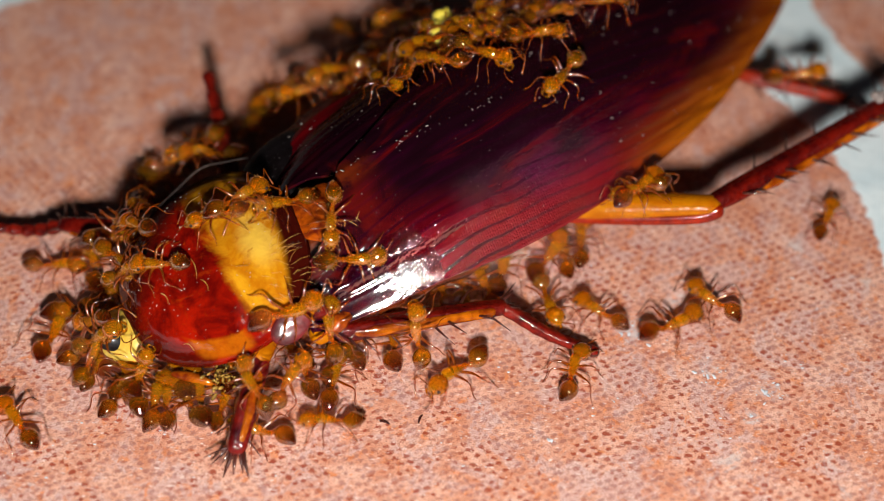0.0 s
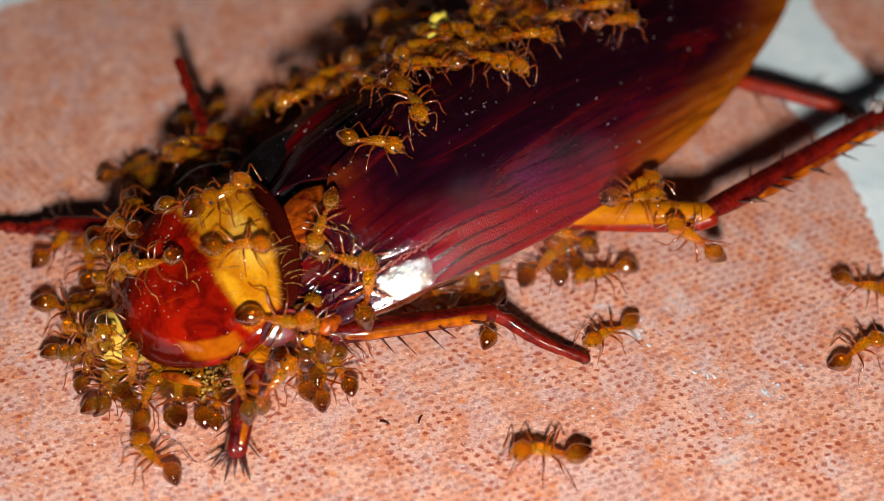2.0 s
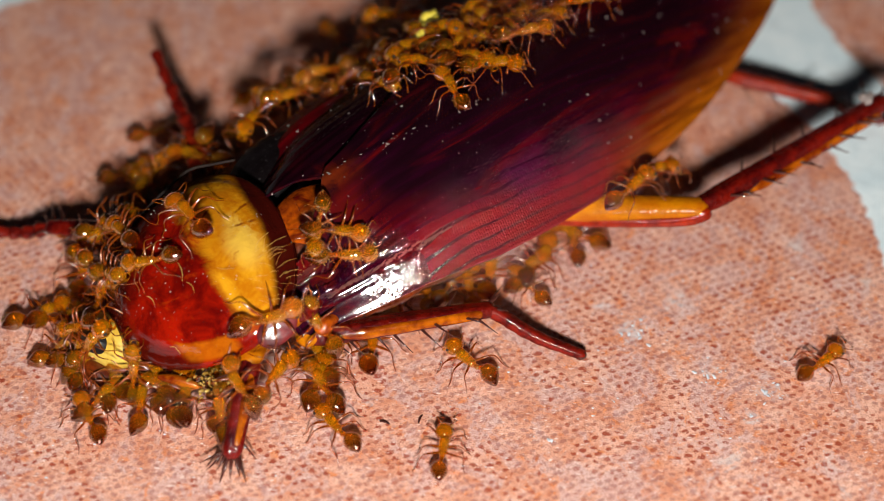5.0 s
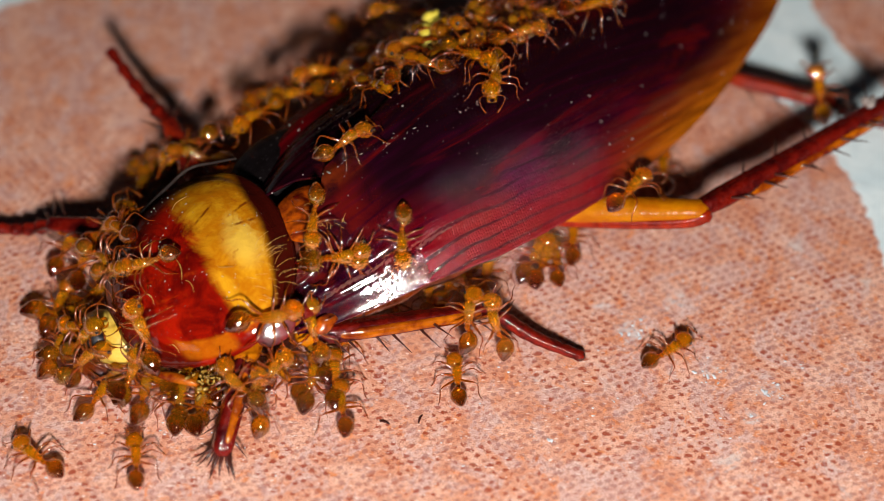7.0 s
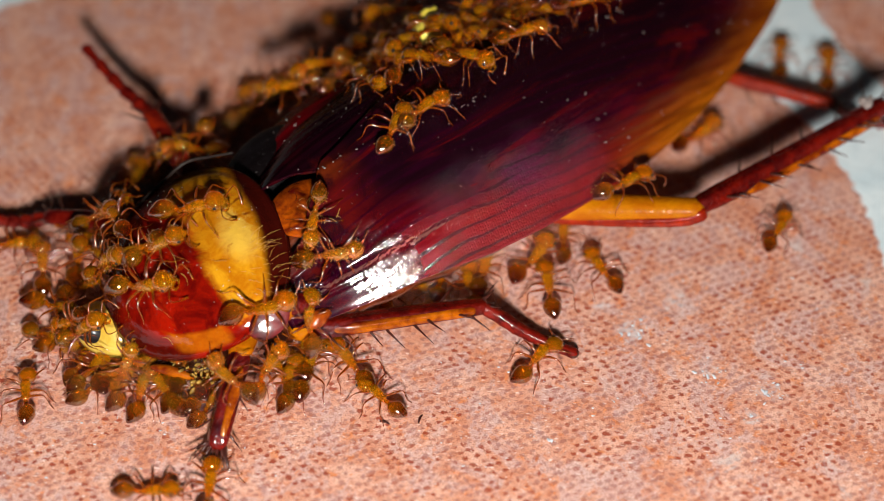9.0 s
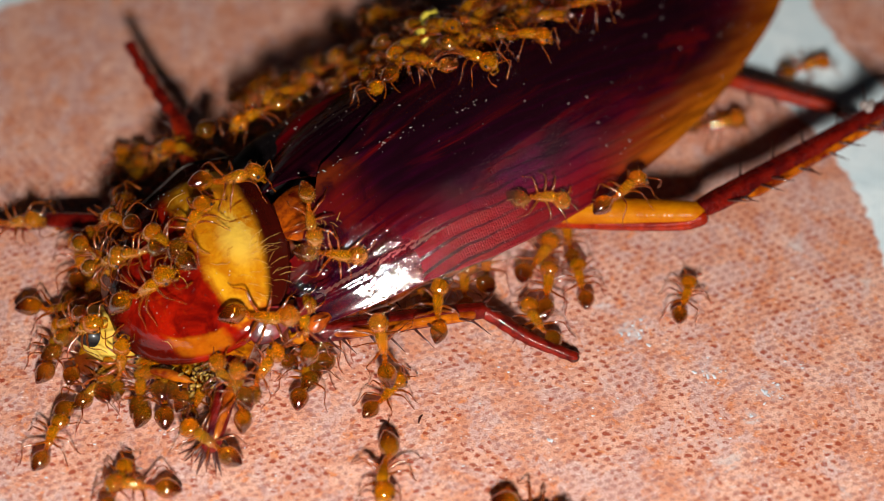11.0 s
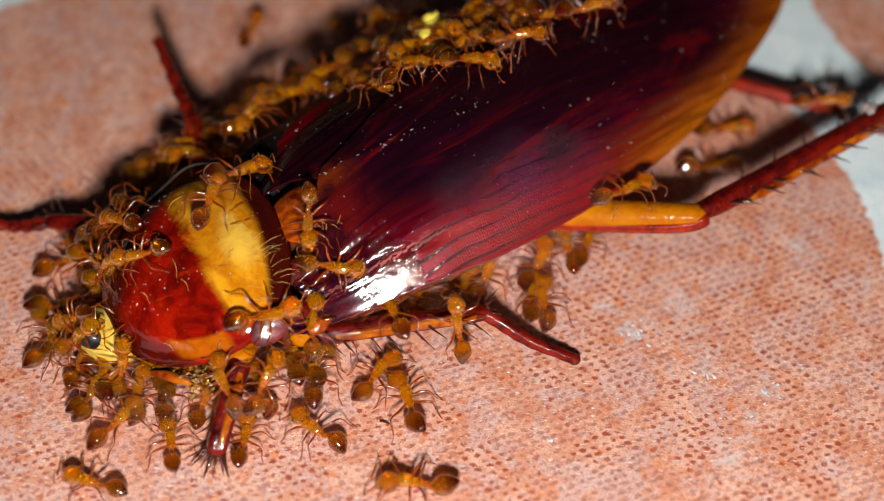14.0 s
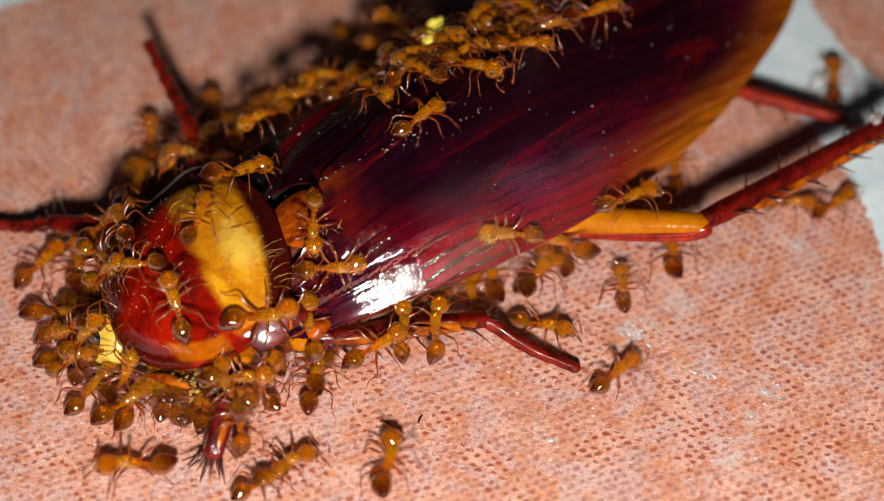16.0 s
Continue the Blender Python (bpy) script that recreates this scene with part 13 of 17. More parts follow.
    crawl(72, [
        k(0, -8.71, -6.47, 0, 0, 2, 88), k(0.5, -8.71, -6.55, 0, 0, 1, 90), k(1, -8.79, -6.54, 0, 0, 2, 87), k(1.5, -8.75, -6.75, 0, 0, 3, 95),
        k(2, -8.9, -6.83, 0, 0, -2, 99), k(2.5, -9.13, -6.92, 0, 0, 3, 110), k(3, -8.96, -6.63, 0, 0, -4, 93), k(3.5, -9.04, -6.61, 0, 0, -3, 105),
        k(4, -9.27, -6.73, 0, 0, -1, 99), k(4.5, -9.24, -6.79, 0, 0, -2, 96), k(5, -9.36, -6.9, 0, 0, -3, 99), k(5.5, -9.37, -6.81, 0, 0, 0, 112),
        k(6, -9.23, -6.84, 0, 0, -2, 98), k(6.5, -9.39, -6.78, 0, 0, -4, 88), k(7, -9.51, -6.79, 0, 0, 0, 100), k(7.5, -9.65, -6.56, 0, 0, -2, 95),
        k(8, -9.5, -6.92, 0, 0, -3, 98), k(8.5, -9.54, -6.76, 0, 0, 2, 89), k(9, -9.77, -6.65, 0, 0, 1, 90), k(9.5, -9.61, -6.42, 0, 0, 3, 101),
        k(10, -9.61, -6.35, 0, 0, 0, 108), k(10.5, -9.77, -6.48, 0, 0, 2, 115), k(11, -9.75, -6.67, 0, 0, 2, 105), k(11.5, -9.65, -6.89, 0, 0, 1, 102),
        k(12, -9.64, -6.88, 0, 0, 1, 109), k(12.5, -9.48, -6.76, 0, 0, -3, 111), k(13, -9.58, -6.53, 0, 0, 3, 98), k(13.5, -9.74, -6.58, 0, 0, 1, 110),
        k(14, -9.66, -6.59, 0, 0, 3, 113), k(14.5, -9.77, -6.79, 0, 0, 1, 115), k(15, -9.63, -6.83, 0, 0, 2, 96), k(15.5, -9.52, -6.7, 0, 0, 1, 93),
        k(16, -9.58, -6.76, 0, 0, -2, 96),
    ])
    crawl(73, [
        k(0, -7.36, -8.74, 1.98, -29, -10, 119), k(0.5, -7.48, -8.76, 1.98, -28, -16, 114), k(1, -7.57, -8.8, 1.94, -28, -14, 114),
        k(1.5, -7.54, -8.78, 2.01, -28, -9, 114), k(2, -7.79, -8.88, 1.97, -27, -11, 108), k(2.5, -7.89, -8.88, 1.95, -26, -15, 105),
        k(3, -7.9, -8.68, 1.9, -29, -8, 120), k(3.5, -7.96, -8.59, 2.01, -28, -11, 116), k(4, -7.88, -8.93, 1.96, -27, -11, 111),
        k(4.5, -7.92, -8.99, 1.93, -27, -12, 113), k(5, -7.88, -8.79, 2.03, -29, -9, 121), k(5.5, -8.04, -8.88, 1.94, -30, -4, 133),
        k(6, -8.01, -8.89, 1.95, -29, -7, 119), k(6.5, -8.13, -8.75, 1.96, -30, -2, 126), k(7, -7.96, -8.74, 2.02, -30, -5, 135),
        k(7.5, -8.12, -8.51, 1.98, -30, -8, 124), k(8, -7.92, -8.83, 2.01, -30, -7, 126), k(8.5, -8.32, -8.63, 1.93, -30, -1, 130),
        k(9, -8.31, -8.42, 2, -30, -1, 138), k(9.5, -8.38, -8.36, 1.99, -30, 5, 138), k(10, -8.21, -8.48, 2.03, -30, -1, 139),
        k(10.5, -8.27, -8.64, 1.96, -30, -4, 128), k(11, -8.3, -8.6, 2.01, -30, 1, 129), k(11.5, -8.21, -8.89, 1.99, -30, -8, 127),
        k(12, -8.22, -8.85, 2.07, -29, -7, 115), k(12.5, -8.32, -8.81, 2, -30, -2, 128), k(13, -8.36, -8.8, 1.92, -30, -4, 124),
        k(13.5, -8.52, -8.56, 1.94, -29, -11, 121), k(14, -8.51, -8.62, 1.94, -28, -13, 114), k(14.5, -8.38, -8.71, 1.99, -27, -13, 111),
        k(15, -8.2, -8.72, 2.04, -27, -12, 108), k(15.5, -8.24, -8.95, 2.01, -29, -12, 116), k(16, -8.3, -8.86, 2.03, -28, -9, 113),
    ])
    crawl(74, [
        k(0, -6.31, -5.54, 0, 0, 0, 128), k(0.5, -6.2, -5.78, 0, 0, 2, 140), k(1, -6.37, -5.52, 0, 0, 1, 121), k(1.5, -6.3, -5.42, 0, 0, 0, 127),
        k(2, -6.52, -5.5, 0, 0, -1, 137), k(2.5, -6.32, -5.64, 0, 0, 4, 127), k(3, -6.33, -5.33, 0, 0, 1, 119), k(3.5, -6.71, -5.49, 0, 0, 3, 117),
        k(4, -6.74, -5.67, 0, 0, 1, 130), k(4.5, -6.71, -5.52, 0, 0, -1, 124), k(5, -6.64, -5.45, 0, 0, 2, 117), k(5.5, -6.81, -5.49, 0, 0, 4, 120),
        k(6, -6.77, -5.69, 0, 0, -1, 126), k(6.5, -6.68, -5.72, 0, 0, 2, 115), k(7, -6.79, -5.76, 0, 0, 2, 132), k(7.5, -6.97, -5.46, 0, 0, -3, 125),
        k(8, -6.81, -5.85, 0, 0, 0, 138), k(8.5, -7.04, -5.48, 0, 0, 2, 139), k(9, -7.13, -5.36, 0, 0, -1, 134), k(9.5, -7.05, -5.37, 0, 0, 3, 128),
        k(10, -6.83, -5.38, 0, 0, 0, 130), k(10.5, -6.74, -5.42, 0, 0, -3, 129), k(11, -6.86, -5.6, 0, 0, 1, 122), k(11.5, -6.88, -5.76, 0, 0, 1, 114),
        k(12, -6.73, -5.82, 0, 0, -3, 116), k(12.5, -6.97, -5.65, 0, 0, 0, 126), k(13, -6.96, -5.68, 0, 0, -4, 133), k(13.5, -6.98, -5.51, 0, 0, 2, 132),
        k(14, -6.98, -5.59, 0, 0, -4, 136), k(14.5, -6.86, -5.75, 0, 0, -2, 120), k(15, -6.76, -5.63, 0, 0, -3, 114), k(15.5, -6.99, -5.69, 0, 0, 2, 119),
        k(16, -7.09, -5.84, 0, 0, 3, 110),
    ])
    crawl(75, [
        k(0, -4.62, -5.91, 0, 0, -3, 90), k(0.5, -4.51, -6.09, 0, 0, -1, 87), k(1, -4.88, -5.82, 0, 0, 3, 106), k(1.5, -4.84, -5.91, 0, 0, -1, 97),
        k(2, -5.04, -5.91, 0, 0, -2, 86), k(2.5, -4.95, -6.04, 0, 0, 4, 94), k(3, -4.81, -5.91, 0, 0, 3, 101), k(3.5, -5.06, -6.06, 0, 0, -1, 113),
        k(4, -5.1, -6.03, 0, 0, 1, 100), k(4.5, -5.15, -5.99, 0, 0, -3, 104), k(5, -5.07, -6.11, 0, 0, -1, 114), k(5.5, -5.14, -6.02, 0, 0, -3, 119),
        k(6, -5.4, -5.99, 0, 0, 4, 103), k(6.5, -5.32, -5.82, 0, 0, -3, 113), k(7, -5.27, -6.03, 0, 0, 3, 111), k(7.5, -5.3, -5.79, 0, 0, 0, 99),
        k(8, -5.34, -6.11, 0, 0, 0, 103), k(8.5, -5.45, -6.03, 0, 0, -1, 100), k(9, -5.68, -5.68, 0, 0, -2, 91), k(9.5, -5.64, -5.59, 0, 0, 3, 88),
        k(10, -5.56, -5.6, 0, 0, 0, 105), k(10.5, -5.51, -5.58, 0, 0, -1, 105), k(11, -5.48, -5.68, 0, 0, -1, 99), k(11.5, -5.42, -5.82, 0, 0, 4, 87),
        k(12, -5.36, -6.29, 0, 0, -1, 81), k(12.5, -5.35, -5.97, 0, 0, -1, 101), k(13, -5.34, -5.85, 0, 0, -2, 94), k(13.5, -5.64, -5.74, 0, 0, 1, 97),
        k(14, -5.51, -5.99, 0, 0, 0, 104), k(14.5, -5.36, -6.13, 0, 0, 1, 95), k(15, -5.49, -6.07, 0, 0, 2, 99), k(15.5, -5.63, -6.19, 0, 0, -2, 92),
        k(16, -5.47, -6.32, 0, 0, -2, 104),
    ])
    crawl(76, [
        k(0, -3.35, -5.09, 0, 0, 3, 50), k(0.5, -3.18, -5.28, 0, 0, -4, 40), k(1, -3.54, -5.1, 0, 0, 4, 55), k(1.5, -3.57, -5.01, 0, 0, 2, 54),
        k(2, -3.76, -5.02, 0, 0, -1, 59), k(2.5, -3.74, -5.06, 0, 0, -3, 58), k(3, -3.62, -4.77, 0, 0, 2, 50), k(3.5, -3.66, -4.94, 0, 0, -3, 47),
        k(4, -3.64, -5.19, 0, 0, 4, 38), k(4.5, -3.87, -5.23, 0, 0, -4, 33), k(5, -3.93, -5.2, 0, 0, 2, 45), k(5.5, -3.87, -5.12, 0, 0, 3, 42),
        k(6, -4.01, -5.04, 0, 0, 1, 36), k(6.5, -3.99, -5.22, 0, 0, -3, 42), k(7, -3.86, -5.24, 0, 0, -4, 42), k(7.5, -3.96, -4.96, 0, 0, -3, 47),
        k(8, -4.02, -5.18, 0, 0, -3, 36), k(8.5, -4.12, -5.23, 0, 0, 0, 31), k(9, -4.19, -4.84, 0, 0, -2, 40), k(9.5, -4.1, -4.81, 0, 0, 0, 42),
        k(10, -4.2, -5.01, 0, 0, -3, 32), k(10.5, -4.25, -5.07, 0, 0, -2, 38), k(11, -4.2, -4.96, 0, 0, 0, 33), k(11.5, -4.26, -5.14, 0, 0, 0, 36),
        k(12, -3.98, -5.37, 0, 0, -3, 35), k(12.5, -4.1, -5.24, 0, 0, -2, 28), k(13, -4.28, -5.13, 0, 0, 4, 50), k(13.5, -4.05, -5.04, 0, 0, -1, 43),
        k(14, -4.03, -5.11, 0, 0, -3, 45), k(14.5, -4.19, -5.19, 0, 0, 0, 48), k(15, -4.08, -5.06, 0, 0, 0, 59), k(15.5, -4.22, -5.34, 0, 0, 0, 49),
        k(16, -4.19, -5.46, 0, 0, 2, 53),
    ])
    crawl(77, [
        k(0, 2.65, -1.4, 0, 0, 1, 80), k(0.5, 2.78, -1.62, 0, 0, 0, 85), k(1, 2.4, -1.42, 0, 0, -2, 94), k(1.5, 2.63, -1.67, 0, 0, 4, 92),
        k(2, 2.29, -1.69, 0, 0, -4, 96), k(2.5, 2.47, -1.72, 0, 0, -4, 90), k(3, 2.48, -1.36, 0, 0, 0, 84), k(3.5, 2.27, -1.56, 0, 0, 1, 71),
        k(4, 2.29, -1.41, 0, 0, -4, 73), k(4.5, 2.16, -1.58, 0, 0, 4, 73), k(5, 2.1, -1.66, 0, 0, 3, 84), k(5.5, 2.21, -1.48, 0, 0, 1, 89),
        k(6, 2.02, -1.59, 0, 0, -3, 86), k(6.5, 2.11, -1.57, 0, 0, -3, 83), k(7, 1.96, -1.65, 0, 0, -2, 82), k(7.5, 1.98, -1.39, 0, 0, 3, 72),
        k(8, 2.06, -1.47, 0, 0, -2, 69), k(8.5, 1.84, -1.22, 0, 0, 2, 80), k(9, 1.86, -1.34, 0, 0, -2, 79), k(9.5, 1.8, -1.38, 0, 0, 2, 89),
        k(10, 1.76, -1.29, 0, 0, 1, 83), k(10.5, 1.79, -1.24, 0, 0, 0, 82), k(11, 1.93, -1.32, 0, 0, 4, 90), k(11.5, 1.96, -1.54, 0, 0, 4, 84),
        k(12, 2.23, -1.91, 0, 0, 4, 69), k(12.5, 2.12, -1.92, 0, 0, -4, 83), k(13, 2.22, -1.71, 0, 0, 0, 85), k(13.5, 2.04, -1.65, 0, 0, 4, 82),
        k(14, 1.95, -1.79, 0, 0, -1, 74), k(14.5, 1.86, -1.92, 0, 0, 2, 79), k(15, 1.82, -1.63, 0, 0, 3, 80), k(15.5, 2.1, -1.84, 0, 0, 2, 92),
        k(16, 2.17, -1.77, 0, 0, 3, 97),
    ])
    crawl(78, [
        k(0, 1.76, -2.14, 0, 0, 0, 109), k(0.5, 1.71, -2.37, 0, 0, 1, 100), k(1, 1.48, -2.12, 0, 0, -2, 96), k(1.5, 1.68, -2.2, 0, 0, -2, 87),
        k(2, 1.45, -2.47, 0, 0, 3, 99), k(2.5, 1.58, -2.53, 0, 0, 3, 98), k(3, 1.57, -2.26, 0, 0, 3, 105), k(3.5, 1.43, -2.42, 0, 0, 3, 99),
        k(4, 1.31, -2.45, 0, 0, 3, 106), k(4.5, 1.2, -2.24, 0, 0, 0, 106), k(5, 1.16, -2.31, 0, 0, -1, 94), k(5.5, 1.11, -2.49, 0, 0, -3, 96),
        k(6, 1.13, -2.49, 0, 0, -3, 97), k(6.5, 1.14, -2.4, 0, 0, -3, 87), k(7, 1.13, -2.28, 0, 0, 0, 96), k(7.5, 1.15, -2.12, 0, 0, -1, 85),
        k(8, 1.26, -2.54, 0, 0, 0, 79), k(8.5, 1.2, -2.43, 0, 0, -4, 89), k(9, 1.16, -2.27, 0, 0, 2, 101), k(9.5, 0.97, -2.22, 0, 0, 3, 89),
        k(10, 1.07, -2.24, 0, 0, 1, 81), k(10.5, 0.96, -2.25, 0, 0, -3, 98), k(11, 0.97, -2.34, 0, 0, 0, 89), k(11.5, 0.9, -2.39, 0, 0, 1, 85),
        k(12, 1.08, -2.75, 0, 0, -2, 97), k(12.5, 1.13, -2.52, 0, 0, -4, 100), k(13, 1.04, -2.52, 0, 0, 3, 99), k(13.5, 1.02, -2.22, 0, 0, 3, 86),
        k(14, 0.93, -2.36, 0, 0, -4, 80), k(14.5, 1.03, -2.33, 0, 0, 1, 76), k(15, 1.22, -2.47, 0, 0, -2, 90), k(15.5, 1.27, -2.86, 0, 0, 3, 103),
        k(16, 1.27, -2.79, 0, 0, -3, 100),
    ])
    crawl(79, [
        k(0, -14.37, -2.81, 0, 0, 0, 41), k(0.5, -14.35, -2.98, 0, 0, 2, 41), k(1, -14.6, -2.75, 0, 0, -1, 33), k(1.5, -14.66, -2.7, 0, 0, 2, 29),
        k(2, -14.77, -2.66, 0, 0, 0, 37), k(2.5, -14.86, -2.78, 0, 0, 3, 25), k(3, -14.8, -2.65, 0, 0, -1, 43), k(3.5, -15, -2.64, 0, 0, -1, 49),
        k(4, -15.01, -3.05, 0, 0, -4, 35), k(4.5, -14.97, -3.03, 0, 0, 3, 40), k(5, -14.87, -2.93, 0, 0, 3, 49), k(5.5, -14.97, -2.99, 0, 0, 3, 41),
        k(6, -15.12, -2.86, 0, 0, -4, 34), k(6.5, -15.09, -2.8, 0, 0, -1, 47), k(7, -14.89, -2.75, 0, 0, 0, 35), k(7.5, -15.13, -2.4, 0, 0, 2, 31),
        k(8, -15.15, -2.77, 0, 0, -3, 25), k(8.5, -15.2, -2.67, 0, 0, 2, 34), k(9, -15.25, -2.3, 0, 0, 1, 30), k(9.5, -15.36, -2.32, 0, 0, -1, 46),
        k(10, -15.42, -2.31, 0, 0, -3, 38), k(10.5, -15.29, -2.28, 0, 0, 3, 44), k(11, -15.18, -2.48, 0, 0, 3, 44), k(11.5, -15.16, -2.6, 0, 0, 2, 37),
        k(12, -15.04, -2.69, 0, 0, -2, 47), k(12.5, -15.01, -2.69, 0, 0, -1, 47), k(13, -15, -2.64, 0, 0, 1, 47), k(13.5, -15.03, -2.67, 0, 0, 0, 32),
        k(14, -15.16, -2.82, 0, 0, -3, 37), k(14.5, -15.17, -2.56, 0, 0, 3, 47), k(15, -15.19, -2.35, 0, 0, -2, 45), k(15.5, -15.12, -2.54, 0, 0, 1, 29),
        k(16, -15.15, -2.68, 0, 0, -4, 29),
    ])
    crawl(80, [
        k(0, 8.6, 0.38, 3.25, -11, 4, 43), k(0.5, 8.56, 0.43, 3.21, -12, 0, 29), k(1, 8.25, 0.63, 3.2, -12, 3, 30), k(1.5, 8.34, 0.29, 3.21, -12, 4, 36),
        k(2, 8.3, 0.31, 3.19, -12, 2, 28), k(2.5, 8.38, 0.23, 3.19, -12, -1, 23), k(3, 8.43, 0.67, 3.19, -11, -4, 17), k(3.5, 8.25, 0.45, 3.18, -11, 1, 18),
        k(4, 8.15, 0.6, 3.2, -12, -2, 40), k(4.5, 8.01, 0.47, 3.21, -12, 4, 34), k(5, 8.26, 0.39, 3.25, -11, -1, 43), k(5.5, 8.19, 0.21, 3.27, -11, 0, 44),
        k(6, 8.05, 0.33, 3.23, -12, 2, 36), k(6.5, 7.98, 0.38, 3.21, -11, 6, 45), k(7, 8.17, 0.24, 3.25, -11, 5, 50), k(7.5, 8.14, 0.48, 3.22, -11, 3, 43),
        k(8, 8.24, 0.21, 3.22, -12, -1, 40), k(8.5, 8.09, 0.46, 3.2, -12, -5, 25), k(9, 7.98, 0.6, 3.2, -12, 2, 29), k(9.5, 7.89, 0.48, 3.21, -12, 3, 30),
        k(10, 7.93, 0.27, 3.25, -12, -3, 24), k(10.5, 7.88, 0.12, 3.26, -12, 0, 39), k(11, 7.82, 0.1, 3.23, -12, -1, 40),
        k(11.5, 7.92, 0.1, 3.21, -12, 3, 28), k(12, 8.14, -0.6, 3.24, -12, -4, 20), k(12.5, 8.06, -0.32, 3.25, -12, 4, 34),
        k(13, 8.24, -0.13, 3.25, -12, -1, 31), k(13.5, 8.04, 0.24, 3.22, -12, 3, 33), k(14, 7.95, 0.17, 3.21, -12, 2, 23),
        k(14.5, 8.09, -0.02, 3.24, -12, 2, 24), k(15, 8.17, 0.06, 3.23, -12, 2, 24), k(15.5, 8.29, -0.27, 3.23, -12, -5, 20),
        k(16, 8.11, -0.24, 3.21, -12, 1, 22),
    ])
    crawl(81, [
        k(0, -14.58, -5.61, 0, 0, -2, 34), k(0.5, -14.65, -5.77, 0, 0, -4, 43), k(1, -14.79, -5.58, 0, 0, -3, 37), k(1.5, -15, -5.46, 0, 0, -4, 36),
        k(2, -15.28, -5.39, 0, 0, 1, 31), k(2.5, -14.99, -5.48, 0, 0, -1, 43), k(3, -14.89, -5.35, 0, 0, 3, 31), k(3.5, -15.03, -5.22, 0, 0, -3, 38),
        k(4, -15.16, -5.76, 0, 0, 1, 32), k(4.5, -15.12, -5.76, 0, 0, 2, 38), k(5, -15.24, -5.53, 0, 0, 0, 47), k(5.5, -15.1, -5.61, 0, 0, 2, 32),
        k(6, -15.15, -5.51, 0, 0, -1, 40), k(6.5, -15.18, -5.56, 0, 0, 2, 40), k(7, -15.4, -5.55, 0, 0, 1, 28), k(7.5, -15.44, -5.15, 0, 0, -2, 29),
        k(8, -15.25, -5.36, 0, 0, 3, 30), k(8.5, -15.5, -5.21, 0, 0, 2, 39), k(9, -15.63, -4.99, 0, 0, -3, 29), k(9.5, -15.52, -4.97, 0, 0, 3, 33),
        k(10, -15.7, -5, 0, 0, 2, 37), k(10.5, -15.52, -5, 0, 0, 3, 46), k(11, -15.61, -5.19, 0, 0, 4, 54), k(11.5, -15.62, -5.47, 0, 0, -2, 53),
        k(12, -15.49, -5.42, 0, 0, 2, 39), k(12.5, -15.43, -5.34, 0, 0, -2, 42), k(13, -15.48, -5.41, 0, 0, -1, 32), k(13.5, -15.56, -5.2, 0, 0, -1, 25),
        k(14, -15.48, -5.17, 0, 0, 1, 37), k(14.5, -15.44, -5.17, 0, 0, 2, 31), k(15, -15.53, -5.33, 0, 0, -3, 28), k(15.5, -15.61, -5.45, 0, 0, 2, 43),
        k(16, -15.66, -5.56, 0, 0, -4, 41),
    ])
    crawl(82, [
        k(0, -13.04, -6.85, 0, 0, 4, 111), k(0.5, -12.89, -7, 0, 0, 3, 108), k(1, -13.22, -6.82, 0, 0, -2, 115), k(1.5, -13.31, -6.84, 0, 0, -1, 103),
        k(2, -13.41, -6.9, 0, 0, -1, 110), k(2.5, -13.49, -6.97, 0, 0, -3, 114), k(3, -13.28, -6.6, 0, 0, -1, 111), k(3.5, -13.54, -6.7, 0, 0, 1, 105),
        k(4, -13.4, -7.01, 0, 0, 0, 109), k(4.5, -13.5, -7, 0, 0, -3, 114), k(5, -13.5, -6.84, 0, 0, -4, 119), k(5.5, -13.39, -6.93, 0, 0, 3, 102),
        k(6, -13.61, -6.96, 0, 0, 2, 115), k(6.5, -13.47, -6.88, 0, 0, 2, 105), k(7, -13.4, -6.82, 0, 0, 3, 98), k(7.5, -13.53, -6.32, 0, 0, 2, 98),
        k(8, -13.45, -6.7, 0, 0, 4, 92), k(8.5, -13.63, -6.54, 0, 0, 3, 95), k(9, -13.96, -6.33, 0, 0, -2, 91), k(9.5, -13.91, -6.51, 0, 0, -3, 101),
        k(10, -13.89, -6.62, 0, 0, -2, 114), k(10.5, -13.93, -6.77, 0, 0, 2, 97), k(11, -13.76, -6.73, 0, 0, -3, 90),
        k(11.5, -13.82, -6.7, 0, 0, -2, 109), k(12, -13.82, -6.66, 0, 0, -2, 98), k(12.5, -13.91, -6.73, 0, 0, 2, 102),
        k(13, -14.01, -6.59, 0, 0, -2, 114), k(13.5, -13.95, -6.65, 0, 0, 1, 101), k(14, -13.94, -6.81, 0, 0, 2, 100),
        k(14.5, -13.75, -6.92, 0, 0, 0, 98), k(15, -13.69, -6.88, 0, 0, 1, 113), k(15.5, -13.9, -6.76, 0, 0, -1, 100), k(16, -13.73, -6.95, 0, 0, 2, 99),
    ])
